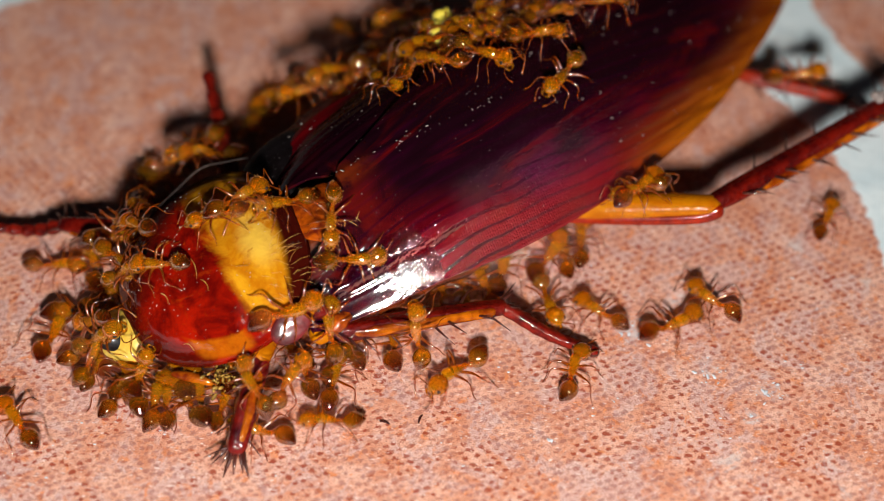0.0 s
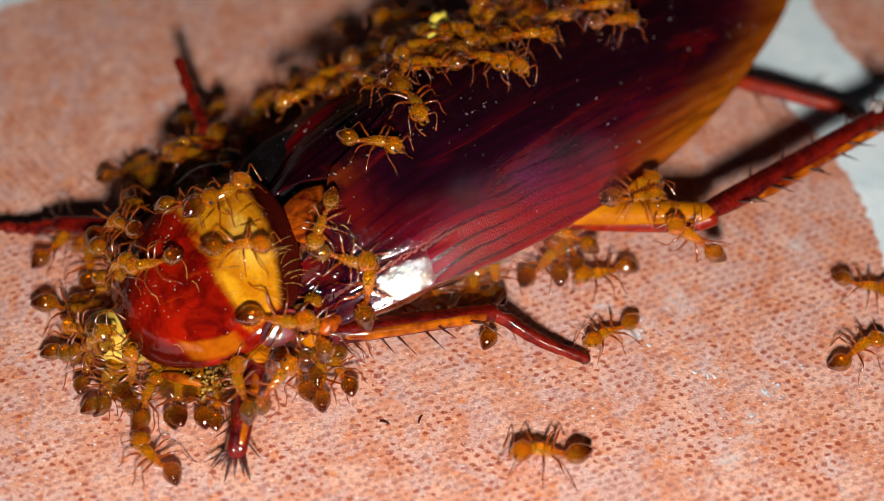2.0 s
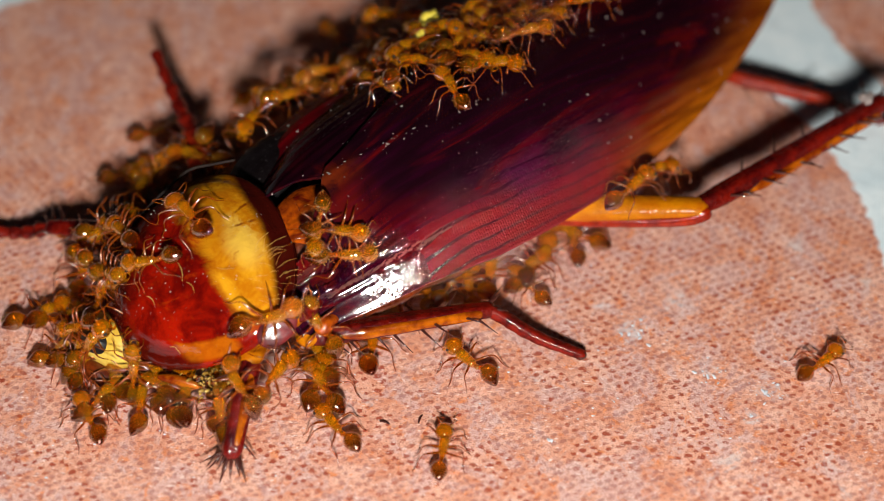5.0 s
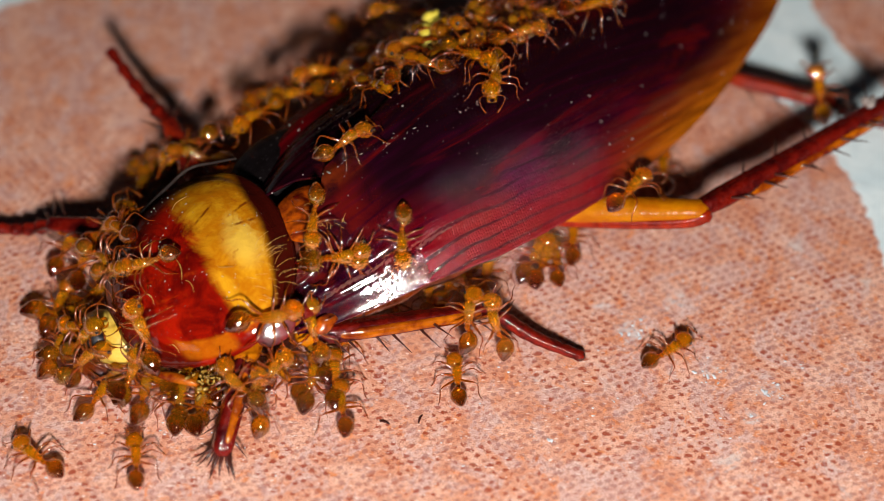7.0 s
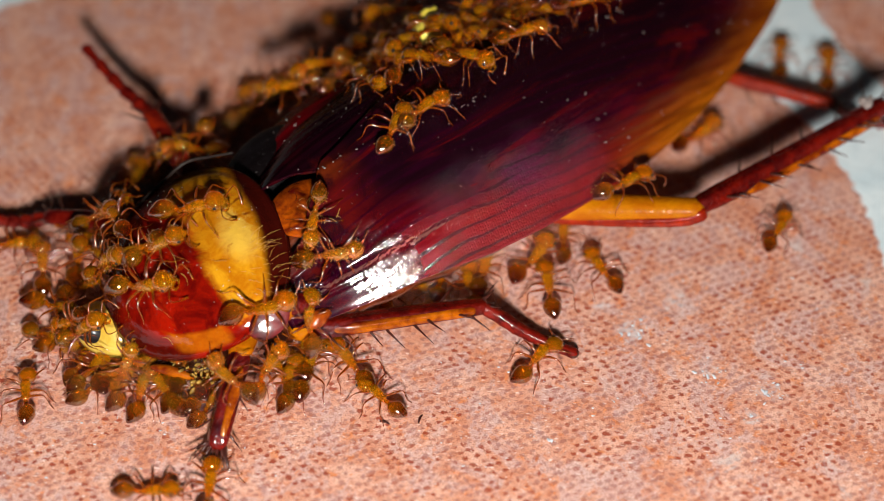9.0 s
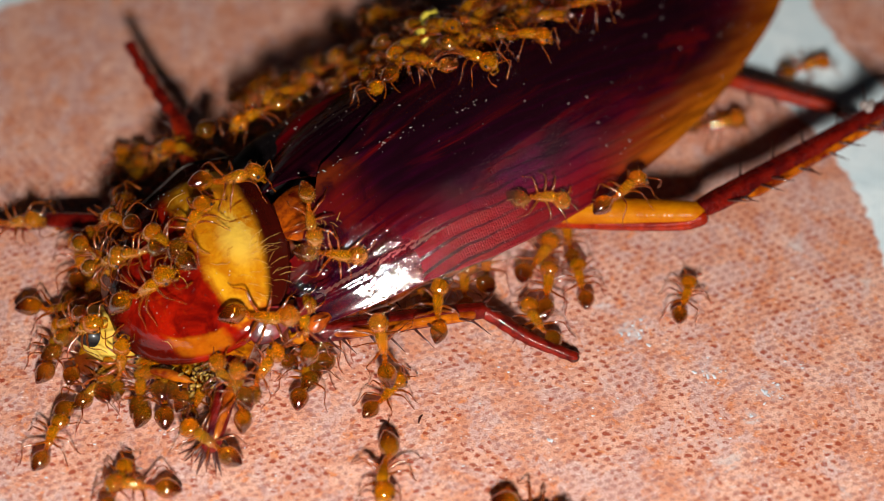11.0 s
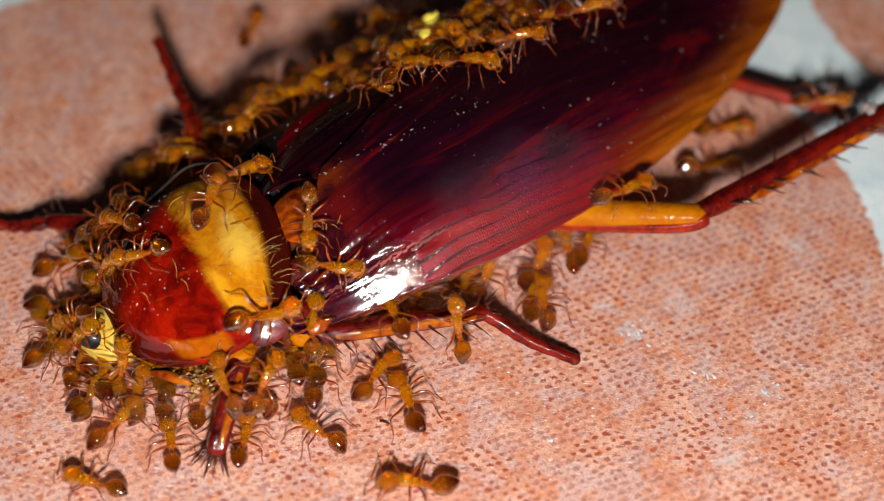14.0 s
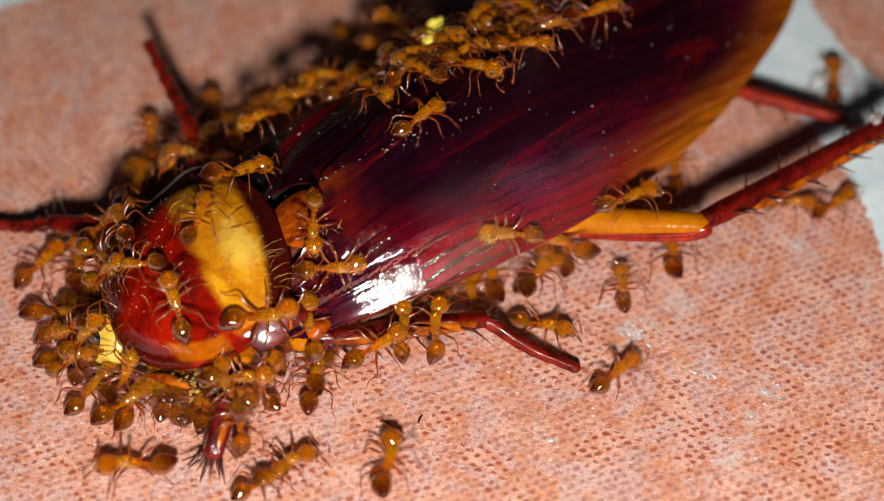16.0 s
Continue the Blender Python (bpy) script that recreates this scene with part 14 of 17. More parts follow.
    crawl(83, [
        k(0, -11.67, -8.15, 0, 0, -2, 84), k(0.5, -11.48, -8.18, 0, 0, -1, 74), k(1, -11.6, -8.23, 0, 0, -4, 80), k(1.5, -11.88, -8.21, 0, 0, 0, 82),
        k(2, -12.02, -8.21, 0, 0, 0, 80), k(2.5, -11.9, -8.07, 0, 0, 3, 93), k(3, -11.81, -7.81, 0, 0, -3, 83), k(3.5, -12.2, -7.97, 0, 0, 0, 83),
        k(4, -12.27, -8.29, 0, 0, -1, 84), k(4.5, -12.1, -8.18, 0, 0, -3, 99), k(5, -12.27, -8.3, 0, 0, -2, 88), k(5.5, -12.25, -8.09, 0, 0, -1, 95),
        k(6, -12.21, -7.95, 0, 0, -1, 94), k(6.5, -12.33, -7.91, 0, 0, -2, 96), k(7, -12.16, -7.87, 0, 0, 1, 83), k(7.5, -12.25, -7.48, 0, 0, 4, 77),
        k(8, -12.06, -7.99, 0, 0, -1, 81), k(8.5, -12.24, -7.96, 0, 0, 2, 88), k(9, -12.29, -7.76, 0, 0, -1, 81), k(9.5, -12.28, -7.68, 0, 0, -2, 78),
        k(10, -12.38, -7.72, 0, 0, -2, 91), k(10.5, -12.42, -7.91, 0, 0, -4, 90), k(11, -12.32, -7.93, 0, 0, -2, 96), k(11.5, -12.38, -8.16, 0, 0, 2, 98),
        k(12, -12.31, -8.14, 0, 0, -3, 83), k(12.5, -12.56, -7.93, 0, 0, 1, 78), k(13, -12.38, -7.84, 0, 0, -3, 94), k(13.5, -12.45, -7.88, 0, 0, -3, 84),
        k(14, -12.44, -7.91, 0, 0, 1, 91), k(14.5, -12.59, -8, 0, 0, -1, 78), k(15, -12.66, -7.91, 0, 0, -1, 77), k(15.5, -12.74, -8.16, 0, 0, -2, 81),
        k(16, -12.61, -8.27, 0, 0, 3, 76),
    ])
    crawl(84, [
        k(0, -8.86, -8.31, 0, 0, -3, 76), k(0.5, -8.72, -8.27, 0, 0, 3, 79), k(1, -8.84, -8.38, 0, 0, 1, 87), k(1.5, -8.88, -8.42, 0, 0, 1, 82),
        k(2, -9.14, -8.33, 0, 0, -1, 91), k(2.5, -9.22, -8.45, 0, 0, 2, 75), k(3, -9.03, -8.1, 0, 0, -2, 64), k(3.5, -9.27, -8.21, 0, 0, -4, 80),
        k(4, -9.2, -8.46, 0, 0, 4, 75), k(4.5, -9.16, -8.5, 0, 0, -4, 85), k(5, -9.17, -8.51, 0, 0, 0, 92), k(5.5, -9.4, -8.54, 0, 0, -3, 87),
        k(6, -9.49, -8.29, 0, 0, -1, 91), k(6.5, -9.42, -8.38, 0, 0, 2, 97), k(7, -9.45, -8.32, 0, 0, -1, 76), k(7.5, -9.57, -7.95, 0, 0, -3, 75),
        k(8, -9.48, -8.09, 0, 0, -2, 87), k(8.5, -9.52, -8.01, 0, 0, 0, 72), k(9, -9.66, -7.74, 0, 0, 3, 64), k(9.5, -9.61, -7.72, 0, 0, 2, 66),
        k(10, -9.71, -7.84, 0, 0, 2, 75), k(10.5, -9.78, -8.02, 0, 0, -3, 87), k(11, -9.91, -8.22, 0, 0, 3, 75), k(11.5, -9.77, -8.39, 0, 0, 2, 65),
        k(12, -9.67, -8.53, 0, 0, -2, 83), k(12.5, -9.77, -8.5, 0, 0, 2, 76), k(13, -9.84, -8.09, 0, 0, 0, 65), k(13.5, -9.76, -8.13, 0, 0, 0, 66),
        k(14, -9.67, -8.25, 0, 0, -2, 79), k(14.5, -9.77, -8.17, 0, 0, 1, 86), k(15, -9.74, -8.02, 0, 0, -3, 80), k(15.5, -9.82, -8.32, 0, 0, 1, 72),
        k(16, -9.87, -8.29, 0, 0, 4, 68),
    ])
    crawl(85, [
        k(0, -10.44, -8.22, 0, 0, 3, 122), k(0.5, -10.5, -8.2, 0, 0, 4, 106), k(1, -10.74, -8.03, 0, 0, 2, 118), k(1.5, -10.91, -8.02, 0, 0, 0, 105),
        k(2, -11.05, -7.98, 0, 0, -1, 99), k(2.5, -10.97, -8.24, 0, 0, 1, 109), k(3, -10.93, -8.16, 0, 0, 1, 99), k(3.5, -10.99, -8.1, 0, 0, -2, 117),
        k(4, -10.9, -8.17, 0, 0, -1, 128), k(4.5, -11.06, -8.3, 0, 0, 0, 117), k(5, -11.21, -8.17, 0, 0, 3, 114), k(5.5, -11.16, -8.06, 0, 0, 3, 107),
        k(6, -11.12, -8.17, 0, 0, -2, 107), k(6.5, -11.18, -8.28, 0, 0, -2, 113), k(7, -11.1, -8.05, 0, 0, -1, 115), k(7.5, -11.19, -7.63, 0, 0, -4, 117),
        k(8, -11.24, -7.94, 0, 0, -1, 126), k(8.5, -11.35, -7.97, 0, 0, 3, 116), k(9, -11.45, -7.72, 0, 0, 0, 127), k(9.5, -11.33, -7.69, 0, 0, 2, 117),
        k(10, -11.33, -7.86, 0, 0, -4, 116), k(10.5, -11.3, -7.99, 0, 0, 0, 104), k(11, -11.33, -8.04, 0, 0, 1, 96), k(11.5, -11.46, -8.08, 0, 0, -3, 92),
        k(12, -11.48, -8.22, 0, 0, -2, 95), k(12.5, -11.52, -8.17, 0, 0, 1, 105), k(13, -11.6, -7.9, 0, 0, -2, 102), k(13.5, -11.51, -7.79, 0, 0, 1, 108),
        k(14, -11.41, -7.87, 0, 0, 3, 100), k(14.5, -11.32, -8.05, 0, 0, -1, 100), k(15, -11.46, -7.98, 0, 0, 1, 101), k(15.5, -11.39, -8.17, 0, 0, 4, 115),
        k(16, -11.36, -8.08, 0, 0, -4, 124),
    ])
    crawl(86, [
        k(0, -13.14, -7.83, 0, 0, 2, 67), k(0.5, -13.08, -8.07, 0, 0, -3, 58), k(1, -13.3, -7.94, 0, 0, -1, 47), k(1.5, -13.29, -7.8, 0, 0, -1, 55),
        k(2, -13.51, -7.8, 0, 0, -1, 50), k(2.5, -13.6, -7.95, 0, 0, 2, 52), k(3, -13.44, -7.79, 0, 0, -4, 46), k(3.5, -13.65, -7.72, 0, 0, -2, 54),
        k(4, -13.57, -7.98, 0, 0, -3, 46), k(4.5, -13.64, -8.08, 0, 0, 2, 50), k(5, -13.84, -8.12, 0, 0, -2, 50), k(5.5, -13.78, -8, 0, 0, 4, 46),
        k(6, -13.86, -8.02, 0, 0, 1, 54), k(6.5, -13.99, -7.94, 0, 0, 4, 50), k(7, -13.93, -7.99, 0, 0, -2, 59), k(7.5, -14.13, -7.35, 0, 0, 1, 49),
        k(8, -13.94, -7.61, 0, 0, 2, 50), k(8.5, -13.99, -7.51, 0, 0, 2, 52), k(9, -14.07, -7.47, 0, 0, 0, 44), k(9.5, -14.16, -7.29, 0, 0, 2, 59),
        k(10, -14.06, -7.34, 0, 0, -1, 67), k(10.5, -14.16, -7.29, 0, 0, 4, 63), k(11, -14.1, -7.36, 0, 0, -3, 62), k(11.5, -14.04, -7.55, 0, 0, 0, 58),
        k(12, -14.21, -7.66, 0, 0, 3, 50), k(12.5, -14.23, -7.82, 0, 0, -4, 45), k(13, -14.34, -7.73, 0, 0, 1, 43), k(13.5, -14.38, -7.63, 0, 0, -3, 64),
        k(14, -14.11, -7.77, 0, 0, -1, 50), k(14.5, -14.24, -7.8, 0, 0, 4, 61), k(15, -14.16, -7.83, 0, 0, -3, 66), k(15.5, -14.35, -7.82, 0, 0, 1, 63),
        k(16, -14.36, -7.73, 0, 0, -1, 59),
    ])
    crawl(87, [
        k(0, -15.17, -3.92, 0, 0, 0, 3), k(0.5, -15.06, -4.14, 0, 0, 3, -7), k(1, -15.19, -4.1, 0, 0, 1, 8), k(1.5, -15.31, -3.89, 0, 0, 2, -2),
        k(2, -15.66, -3.77, 0, 0, -2, -13), k(2.5, -15.7, -3.77, 0, 0, 3, -4), k(3, -15.53, -3.75, 0, 0, -3, -7), k(3.5, -15.65, -3.74, 0, 0, 0, -10),
        k(4, -15.83, -4.25, 0, 0, 1, -1), k(4.5, -15.98, -4.14, 0, 0, 3, -2), k(5, -15.88, -4.18, 0, 0, 1, 11), k(5.5, -15.82, -4.15, 0, 0, -3, 5),
        k(6, -15.91, -4.04, 0, 0, -1, 12), k(6.5, -16.04, -3.95, 0, 0, -2, -3), k(7, -16.03, -3.94, 0, 0, -1, -4), k(7.5, -15.96, -3.59, 0, 0, 1, -12),
        k(8, -15.88, -4.02, 0, 0, 4, -8), k(8.5, -16.09, -3.67, 0, 0, 0, -10), k(9, -16.19, -3.64, 0, 0, 1, -12), k(9.5, -16.13, -3.49, 0, 0, -2, 5),
        k(10, -16.07, -3.53, 0, 0, -4, 9), k(10.5, -16.22, -3.57, 0, 0, -4, 15), k(11, -16.27, -3.77, 0, 0, -3, -6), k(11.5, -16.24, -3.98, 0, 0, -3, -4),
        k(12, -15.98, -3.79, 0, 0, 0, 5), k(12.5, -16.17, -3.81, 0, 0, 1, -2), k(13, -15.97, -3.66, 0, 0, 2, 0), k(13.5, -16.18, -3.67, 0, 0, 3, -3),
        k(14, -15.94, -3.78, 0, 0, 1, -7), k(14.5, -15.9, -3.69, 0, 0, -3, -8), k(15, -16.05, -3.71, 0, 0, -1, -16), k(15.5, -15.95, -3.98, 0, 0, 2, -3),
        k(16, -16.06, -3.92, 0, 0, -3, 1),
    ])
    crawl(88, [
        k(0, -6.42, -8.18, 1.92, 52, -11, 65), k(0.5, -6.34, -8.29, 1.9, 52, -10, 64), k(1, -6.51, -8.22, 1.87, 53, -5, 59),
        k(1.5, -6.66, -8.38, 1.87, 50, -15, 69), k(2, -6.96, -8.42, 1.94, 52, -13, 61), k(2.5, -6.88, -8.34, 1.96, 53, -5, 55),
        k(3, -6.73, -8.03, 2, 51, -17, 67), k(3.5, -6.85, -8.06, 1.95, 51, -19, 66), k(4, -6.95, -8.24, 2.04, 49, -25, 74),
        k(4.5, -7.02, -8.2, 2.12, 51, -12, 67), k(5, -6.98, -8.16, 2.07, 52, -6, 62), k(5.5, -7.03, -8.16, 2.06, 52, -16, 65),
        k(6, -7.2, -8.34, 2.07, 50, -22, 70), k(6.5, -7.24, -8.33, 2.1, 50, -17, 70), k(7, -7.18, -8.16, 2.16, 52, -12, 61),
        k(7.5, -7.36, -8.01, 2.05, 48, -20, 74), k(8, -7.26, -8.17, 2.17, 51, -13, 64), k(8.5, -7.43, -8.01, 2.18, 49, -20, 71),
        k(9, -7.33, -7.81, 2.03, 51, -12, 68), k(9.5, -7.34, -7.91, 1.96, 49, -24, 72), k(10, -7.42, -8.03, 1.97, 51, -14, 65),
        k(10.5, -7.42, -8.04, 2.01, 49, -19, 71), k(11, -7.48, -8.05, 2.16, 51, -16, 67), k(11.5, -7.43, -8.3, 2.05, 52, -7, 64),
        k(12, -7.39, -8.52, 1.95, 52, -9, 60), k(12.5, -7.3, -8.36, 1.92, 49, -19, 71), k(13, -7.31, -8.1, 2.03, 48, -29, 75),
        k(13.5, -7.37, -8.05, 2.04, 51, -15, 67), k(14, -7.38, -8.31, 1.97, 49, -20, 71), k(14.5, -7.37, -8.21, 2.06, 47, -28, 77),
        k(15, -7.39, -8.13, 2.1, 48, -22, 75), k(15.5, -7.46, -8.34, 2.09, 50, -18, 68), k(16, -7.51, -8.38, 2.17, 51, -13, 66),
    ])
    crawl(89, [
        k(0, -14.18, -6.47, 0, 0, -2, 67), k(0.5, -14.28, -6.69, 0, 0, -3, 82), k(1, -14.25, -6.53, 0, 0, 0, 84), k(1.5, -14.34, -6.53, 0, 0, -1, 90),
        k(2, -14.63, -6.54, 0, 0, -2, 82), k(2.5, -14.57, -6.57, 0, 0, 2, 81), k(3, -14.45, -6.23, 0, 0, -1, 73), k(3.5, -14.68, -6.27, 0, 0, -2, 65),
        k(4, -14.63, -6.63, 0, 0, 3, 73), k(4.5, -14.79, -6.65, 0, 0, 1, 77), k(5, -14.79, -6.49, 0, 0, 3, 74), k(5.5, -14.68, -6.63, 0, 0, 0, 69),
        k(6, -14.65, -6.64, 0, 0, 2, 66), k(6.5, -14.72, -6.64, 0, 0, 0, 75), k(7, -14.76, -6.42, 0, 0, 2, 66), k(7.5, -14.81, -6.02, 0, 0, 3, 72),
        k(8, -14.78, -6.15, 0, 0, 0, 73), k(8.5, -14.87, -6.17, 0, 0, 0, 60), k(9, -14.87, -6.2, 0, 0, -3, 67), k(9.5, -15.01, -5.89, 0, 0, 0, 82),
        k(10, -14.92, -6.1, 0, 0, 2, 77), k(10.5, -14.86, -6.25, 0, 0, 2, 80), k(11, -14.94, -6.1, 0, 0, -2, 72), k(11.5, -14.91, -6.48, 0, 0, -1, 72),
        k(12, -14.95, -6.21, 0, 0, 1, 75), k(12.5, -14.91, -6.32, 0, 0, 1, 64), k(13, -14.92, -6.31, 0, 0, 0, 72), k(13.5, -15.08, -6.09, 0, 0, -2, 69),
        k(14, -14.97, -6.4, 0, 0, 2, 76), k(14.5, -14.99, -6.35, 0, 0, 1, 76), k(15, -14.92, -6.23, 0, 0, -2, 79), k(15.5, -14.84, -6.21, 0, 0, 0, 83),
        k(16, -14.92, -6.18, 0, 0, 1, 82),
    ])
    crawl(90, [
        k(0, -4.43, -7.18, 0, 0, 2, 83), k(0.5, -4.6, -7.19, 0, 0, -3, 91), k(1, -4.69, -6.94, 0, 0, 1, 78), k(1.5, -4.65, -6.98, 0, 0, 1, 80),
        k(2, -4.98, -7.06, 0, 0, -4, 93), k(2.5, -4.84, -7.22, 0, 0, 4, 91), k(3, -4.73, -7.02, 0, 0, 1, 95), k(3.5, -5.09, -7.2, 0, 0, -1, 88),
        k(4, -5.02, -7.18, 0, 0, -2, 75), k(4.5, -4.9, -7.3, 0, 0, 2, 85), k(5, -5.08, -7.27, 0, 0, 3, 76), k(5.5, -5.24, -7.24, 0, 0, 0, 90),
        k(6, -5.21, -7.34, 0, 0, 1, 91), k(6.5, -5.2, -7.37, 0, 0, 1, 76), k(7, -5.31, -7.24, 0, 0, -2, 78), k(7.5, -5.39, -7.05, 0, 0, -1, 89),
        k(8, -5.23, -7.23, 0, 0, 0, 75), k(8.5, -5.29, -6.91, 0, 0, 1, 83), k(9, -5.52, -6.74, 0, 0, 1, 78), k(9.5, -5.41, -6.94, 0, 0, 3, 87),
        k(10, -5.41, -7.02, 0, 0, 4, 86), k(10.5, -5.56, -7.12, 0, 0, 4, 91), k(11, -5.58, -7.1, 0, 0, 1, 79), k(11.5, -5.44, -7.15, 0, 0, -2, 91),
        k(12, -5.4, -7.43, 0, 0, 0, 79), k(12.5, -5.34, -7.25, 0, 0, -2, 84), k(13, -5.27, -7.23, 0, 0, 4, 90), k(13.5, -5.44, -7.04, 0, 0, -1, 99),
        k(14, -5.29, -7.08, 0, 0, 3, 93), k(14.5, -5.17, -7.06, 0, 0, 2, 81), k(15, -5.18, -6.94, 0, 0, -2, 84), k(15.5, -5.27, -7.4, 0, 0, -3, 81),
        k(16, -5.23, -7.33, 0, 0, 1, 82),
    ])
    crawl(91, [
        k(0, 6.13, 0.32, 0, 0, -4, 87), k(0.5, 6.06, 0.3, 0, 0, 1, 100), k(1, 5.88, 0.46, 0, 0, -3, 105), k(1.5, 5.89, 0.12, 0, 0, -1, 95),
        k(2, 5.68, -0.06, 0, 0, -3, 100), k(2.5, 5.87, -0.11, 0, 0, 0, 105), k(3, 6, 0.31, 0, 0, 1, 97), k(3.5, 5.81, 0.02, 0, 0, 1, 91),
        k(4, 5.74, 0.23, 0, 0, -1, 99), k(4.5, 5.54, 0.24, 0, 0, 0, 93), k(5, 5.73, 0.31, 0, 0, -3, 100), k(5.5, 5.83, 0.21, 0, 0, -3, 90),
        k(6, 5.83, 0.29, 0, 0, 0, 90), k(6.5, 5.65, 0.23, 0, 0, 1, 85), k(7, 5.79, 0.37, 0, 0, -1, 86), k(7.5, 5.75, 0.27, 0, 0, -1, 78),
        k(8, 5.79, 0.21, 0, 0, -2, 84), k(8.5, 5.47, 0.41, 0, 0, -1, 86), k(9, 5.36, 0.48, 0, 0, -3, 87), k(9.5, 5.38, 0.42, 0, 0, 2, 81),
        k(10, 5.54, 0.5, 0, 0, 3, 97), k(10.5, 5.36, 0.31, 0, 0, -2, 86), k(11, 5.57, 0.35, 0, 0, -2, 96), k(11.5, 5.52, 0.13, 0, 0, 3, 92),
        k(12, 5.73, -0.34, 0, 0, -3, 94), k(12.5, 5.55, -0.26, 0, 0, 1, 105), k(13, 5.58, -0.17, 0, 0, 3, 98), k(13.5, 5.34, 0.08, 0, 0, 2, 85),
        k(14, 5.49, -0.08, 0, 0, -3, 102), k(14.5, 5.39, -0.16, 0, 0, 3, 109), k(15, 5.5, -0.03, 0, 0, 1, 94), k(15.5, 5.47, -0.24, 0, 0, 4, 81),
        k(16, 5.45, -0.21, 0, 0, -4, 88),
    ])
    crawl(92, [
        k(0, 4.8, -0.6, 0, 0, -4, 57), k(0.5, 4.9, -0.66, 0, 0, 3, 58), k(1, 4.58, -0.52, 0, 0, 4, 64), k(1.5, 4.7, -0.95, 0, 0, 0, 57),
        k(2, 4.51, -1.1, 0, 0, -1, 49), k(2.5, 4.57, -1.13, 0, 0, 3, 56), k(3, 4.71, -0.74, 0, 0, -1, 62), k(3.5, 4.65, -0.79, 0, 0, 1, 64),
        k(4, 4.34, -0.69, 0, 0, -4, 57), k(4.5, 4.24, -0.74, 0, 0, 0, 54), k(5, 4.35, -0.88, 0, 0, -3, 60), k(5.5, 4.48, -0.83, 0, 0, 2, 72),
        k(6, 4.44, -0.85, 0, 0, 1, 68), k(6.5, 4.3, -0.97, 0, 0, -2, 74), k(7, 4.48, -0.9, 0, 0, -2, 70), k(7.5, 4.3, -0.76, 0, 0, -4, 65),
        k(8, 4.24, -0.96, 0, 0, 4, 53), k(8.5, 4.21, -0.84, 0, 0, 0, 55), k(9, 4.1, -0.82, 0, 0, -3, 51), k(9.5, 4.28, -0.81, 0, 0, 0, 58),
        k(10, 4.09, -0.77, 0, 0, -2, 53), k(10.5, 4.12, -0.84, 0, 0, -4, 65), k(11, 4.3, -0.85, 0, 0, 2, 54), k(11.5, 4.13, -1.1, 0, 0, 2, 62),
        k(12, 4.34, -1.51, 0, 0, -2, 74), k(12.5, 4.39, -1.37, 0, 0, -1, 67), k(13, 4.39, -1.33, 0, 0, 1, 77), k(13.5, 4.07, -1.11, 0, 0, -2, 74),
        k(14, 4.26, -1.08, 0, 0, -3, 64), k(14.5, 4.1, -1.18, 0, 0, 3, 57), k(15, 4.16, -1.1, 0, 0, -4, 60), k(15.5, 4.27, -1.58, 0, 0, -2, 67),
        k(16, 4.24, -1.56, 0, 0, 3, 64),
    ])
    crawl(93, [
        k(0, -1.67, 6.07, 5.22, 15, 33, 161), k(0.5, -1.51, 5.87, 5.31, 20, 29, 171), k(1, -1.76, 6.16, 5.25, 16, 33, 163),
        k(1.5, -1.69, 5.88, 5.27, 20, 32, 171), k(2, -1.62, 5.9, 5.29, 14, 30, 159), k(2.5, -1.69, 5.66, 5.33, 17, 32, 163),
        k(3, -1.81, 5.89, 5.32, 8, 35, 147), k(3.5, -1.8, 5.7, 5.39, 10, 31, 151), k(4, -1.94, 5.87, 5.38, 7, 37, 146),
        k(4.5, -1.93, 5.89, 5.37, 15, 28, 160), k(5, -2.04, 5.96, 5.28, 17, 30, 166), k(5.5, -1.97, 5.91, 5.34, 15, 29, 162),
        k(6, -2.17, 5.88, 5.25, 15, 32, 160), k(6.5, -1.97, 5.96, 5.31, 18, 31, 166), k(7, -2, 6.06, 5.22, 18, 30, 167),
        k(7.5, -1.88, 6.13, 5.32, 18, 27, 165), k(8, -1.84, 5.98, 5.26, 12, 32, 154), k(8.5, -1.98, 6.1, 5.26, 17, 29, 163),
        k(9, -2, 6.31, 5.27, 21, 26, 172), k(9.5, -2.17, 6.36, 5.17, 15, 34, 159), k(10, -2.16, 6.22, 5.23, 6, 37, 143),
        k(10.5, -2.19, 6.06, 5.27, 2, 37, 136), k(11, -2.11, 5.86, 5.33, 15, 29, 160), k(11.5, -2.24, 5.75, 5.23, 9, 35, 149),
        k(12, -1.98, 5.43, 5.21, 7, 31, 143), k(12.5, -2, 5.56, 5.31, 12, 30, 154), k(13, -1.92, 5.59, 5.39, 13, 31, 156),
        k(13.5, -2.26, 5.76, 5.29, 11, 33, 152), k(14, -1.98, 5.83, 5.32, 12, 34, 153), k(14.5, -1.95, 5.89, 5.27, 11, 32, 152),
        k(15, -1.89, 5.84, 5.32, 12, 30, 154), k(15.5, -1.97, 5.48, 5.29, 19, 27, 167), k(16, -1.86, 5.6, 5.27, 9, 33, 147),
    ])
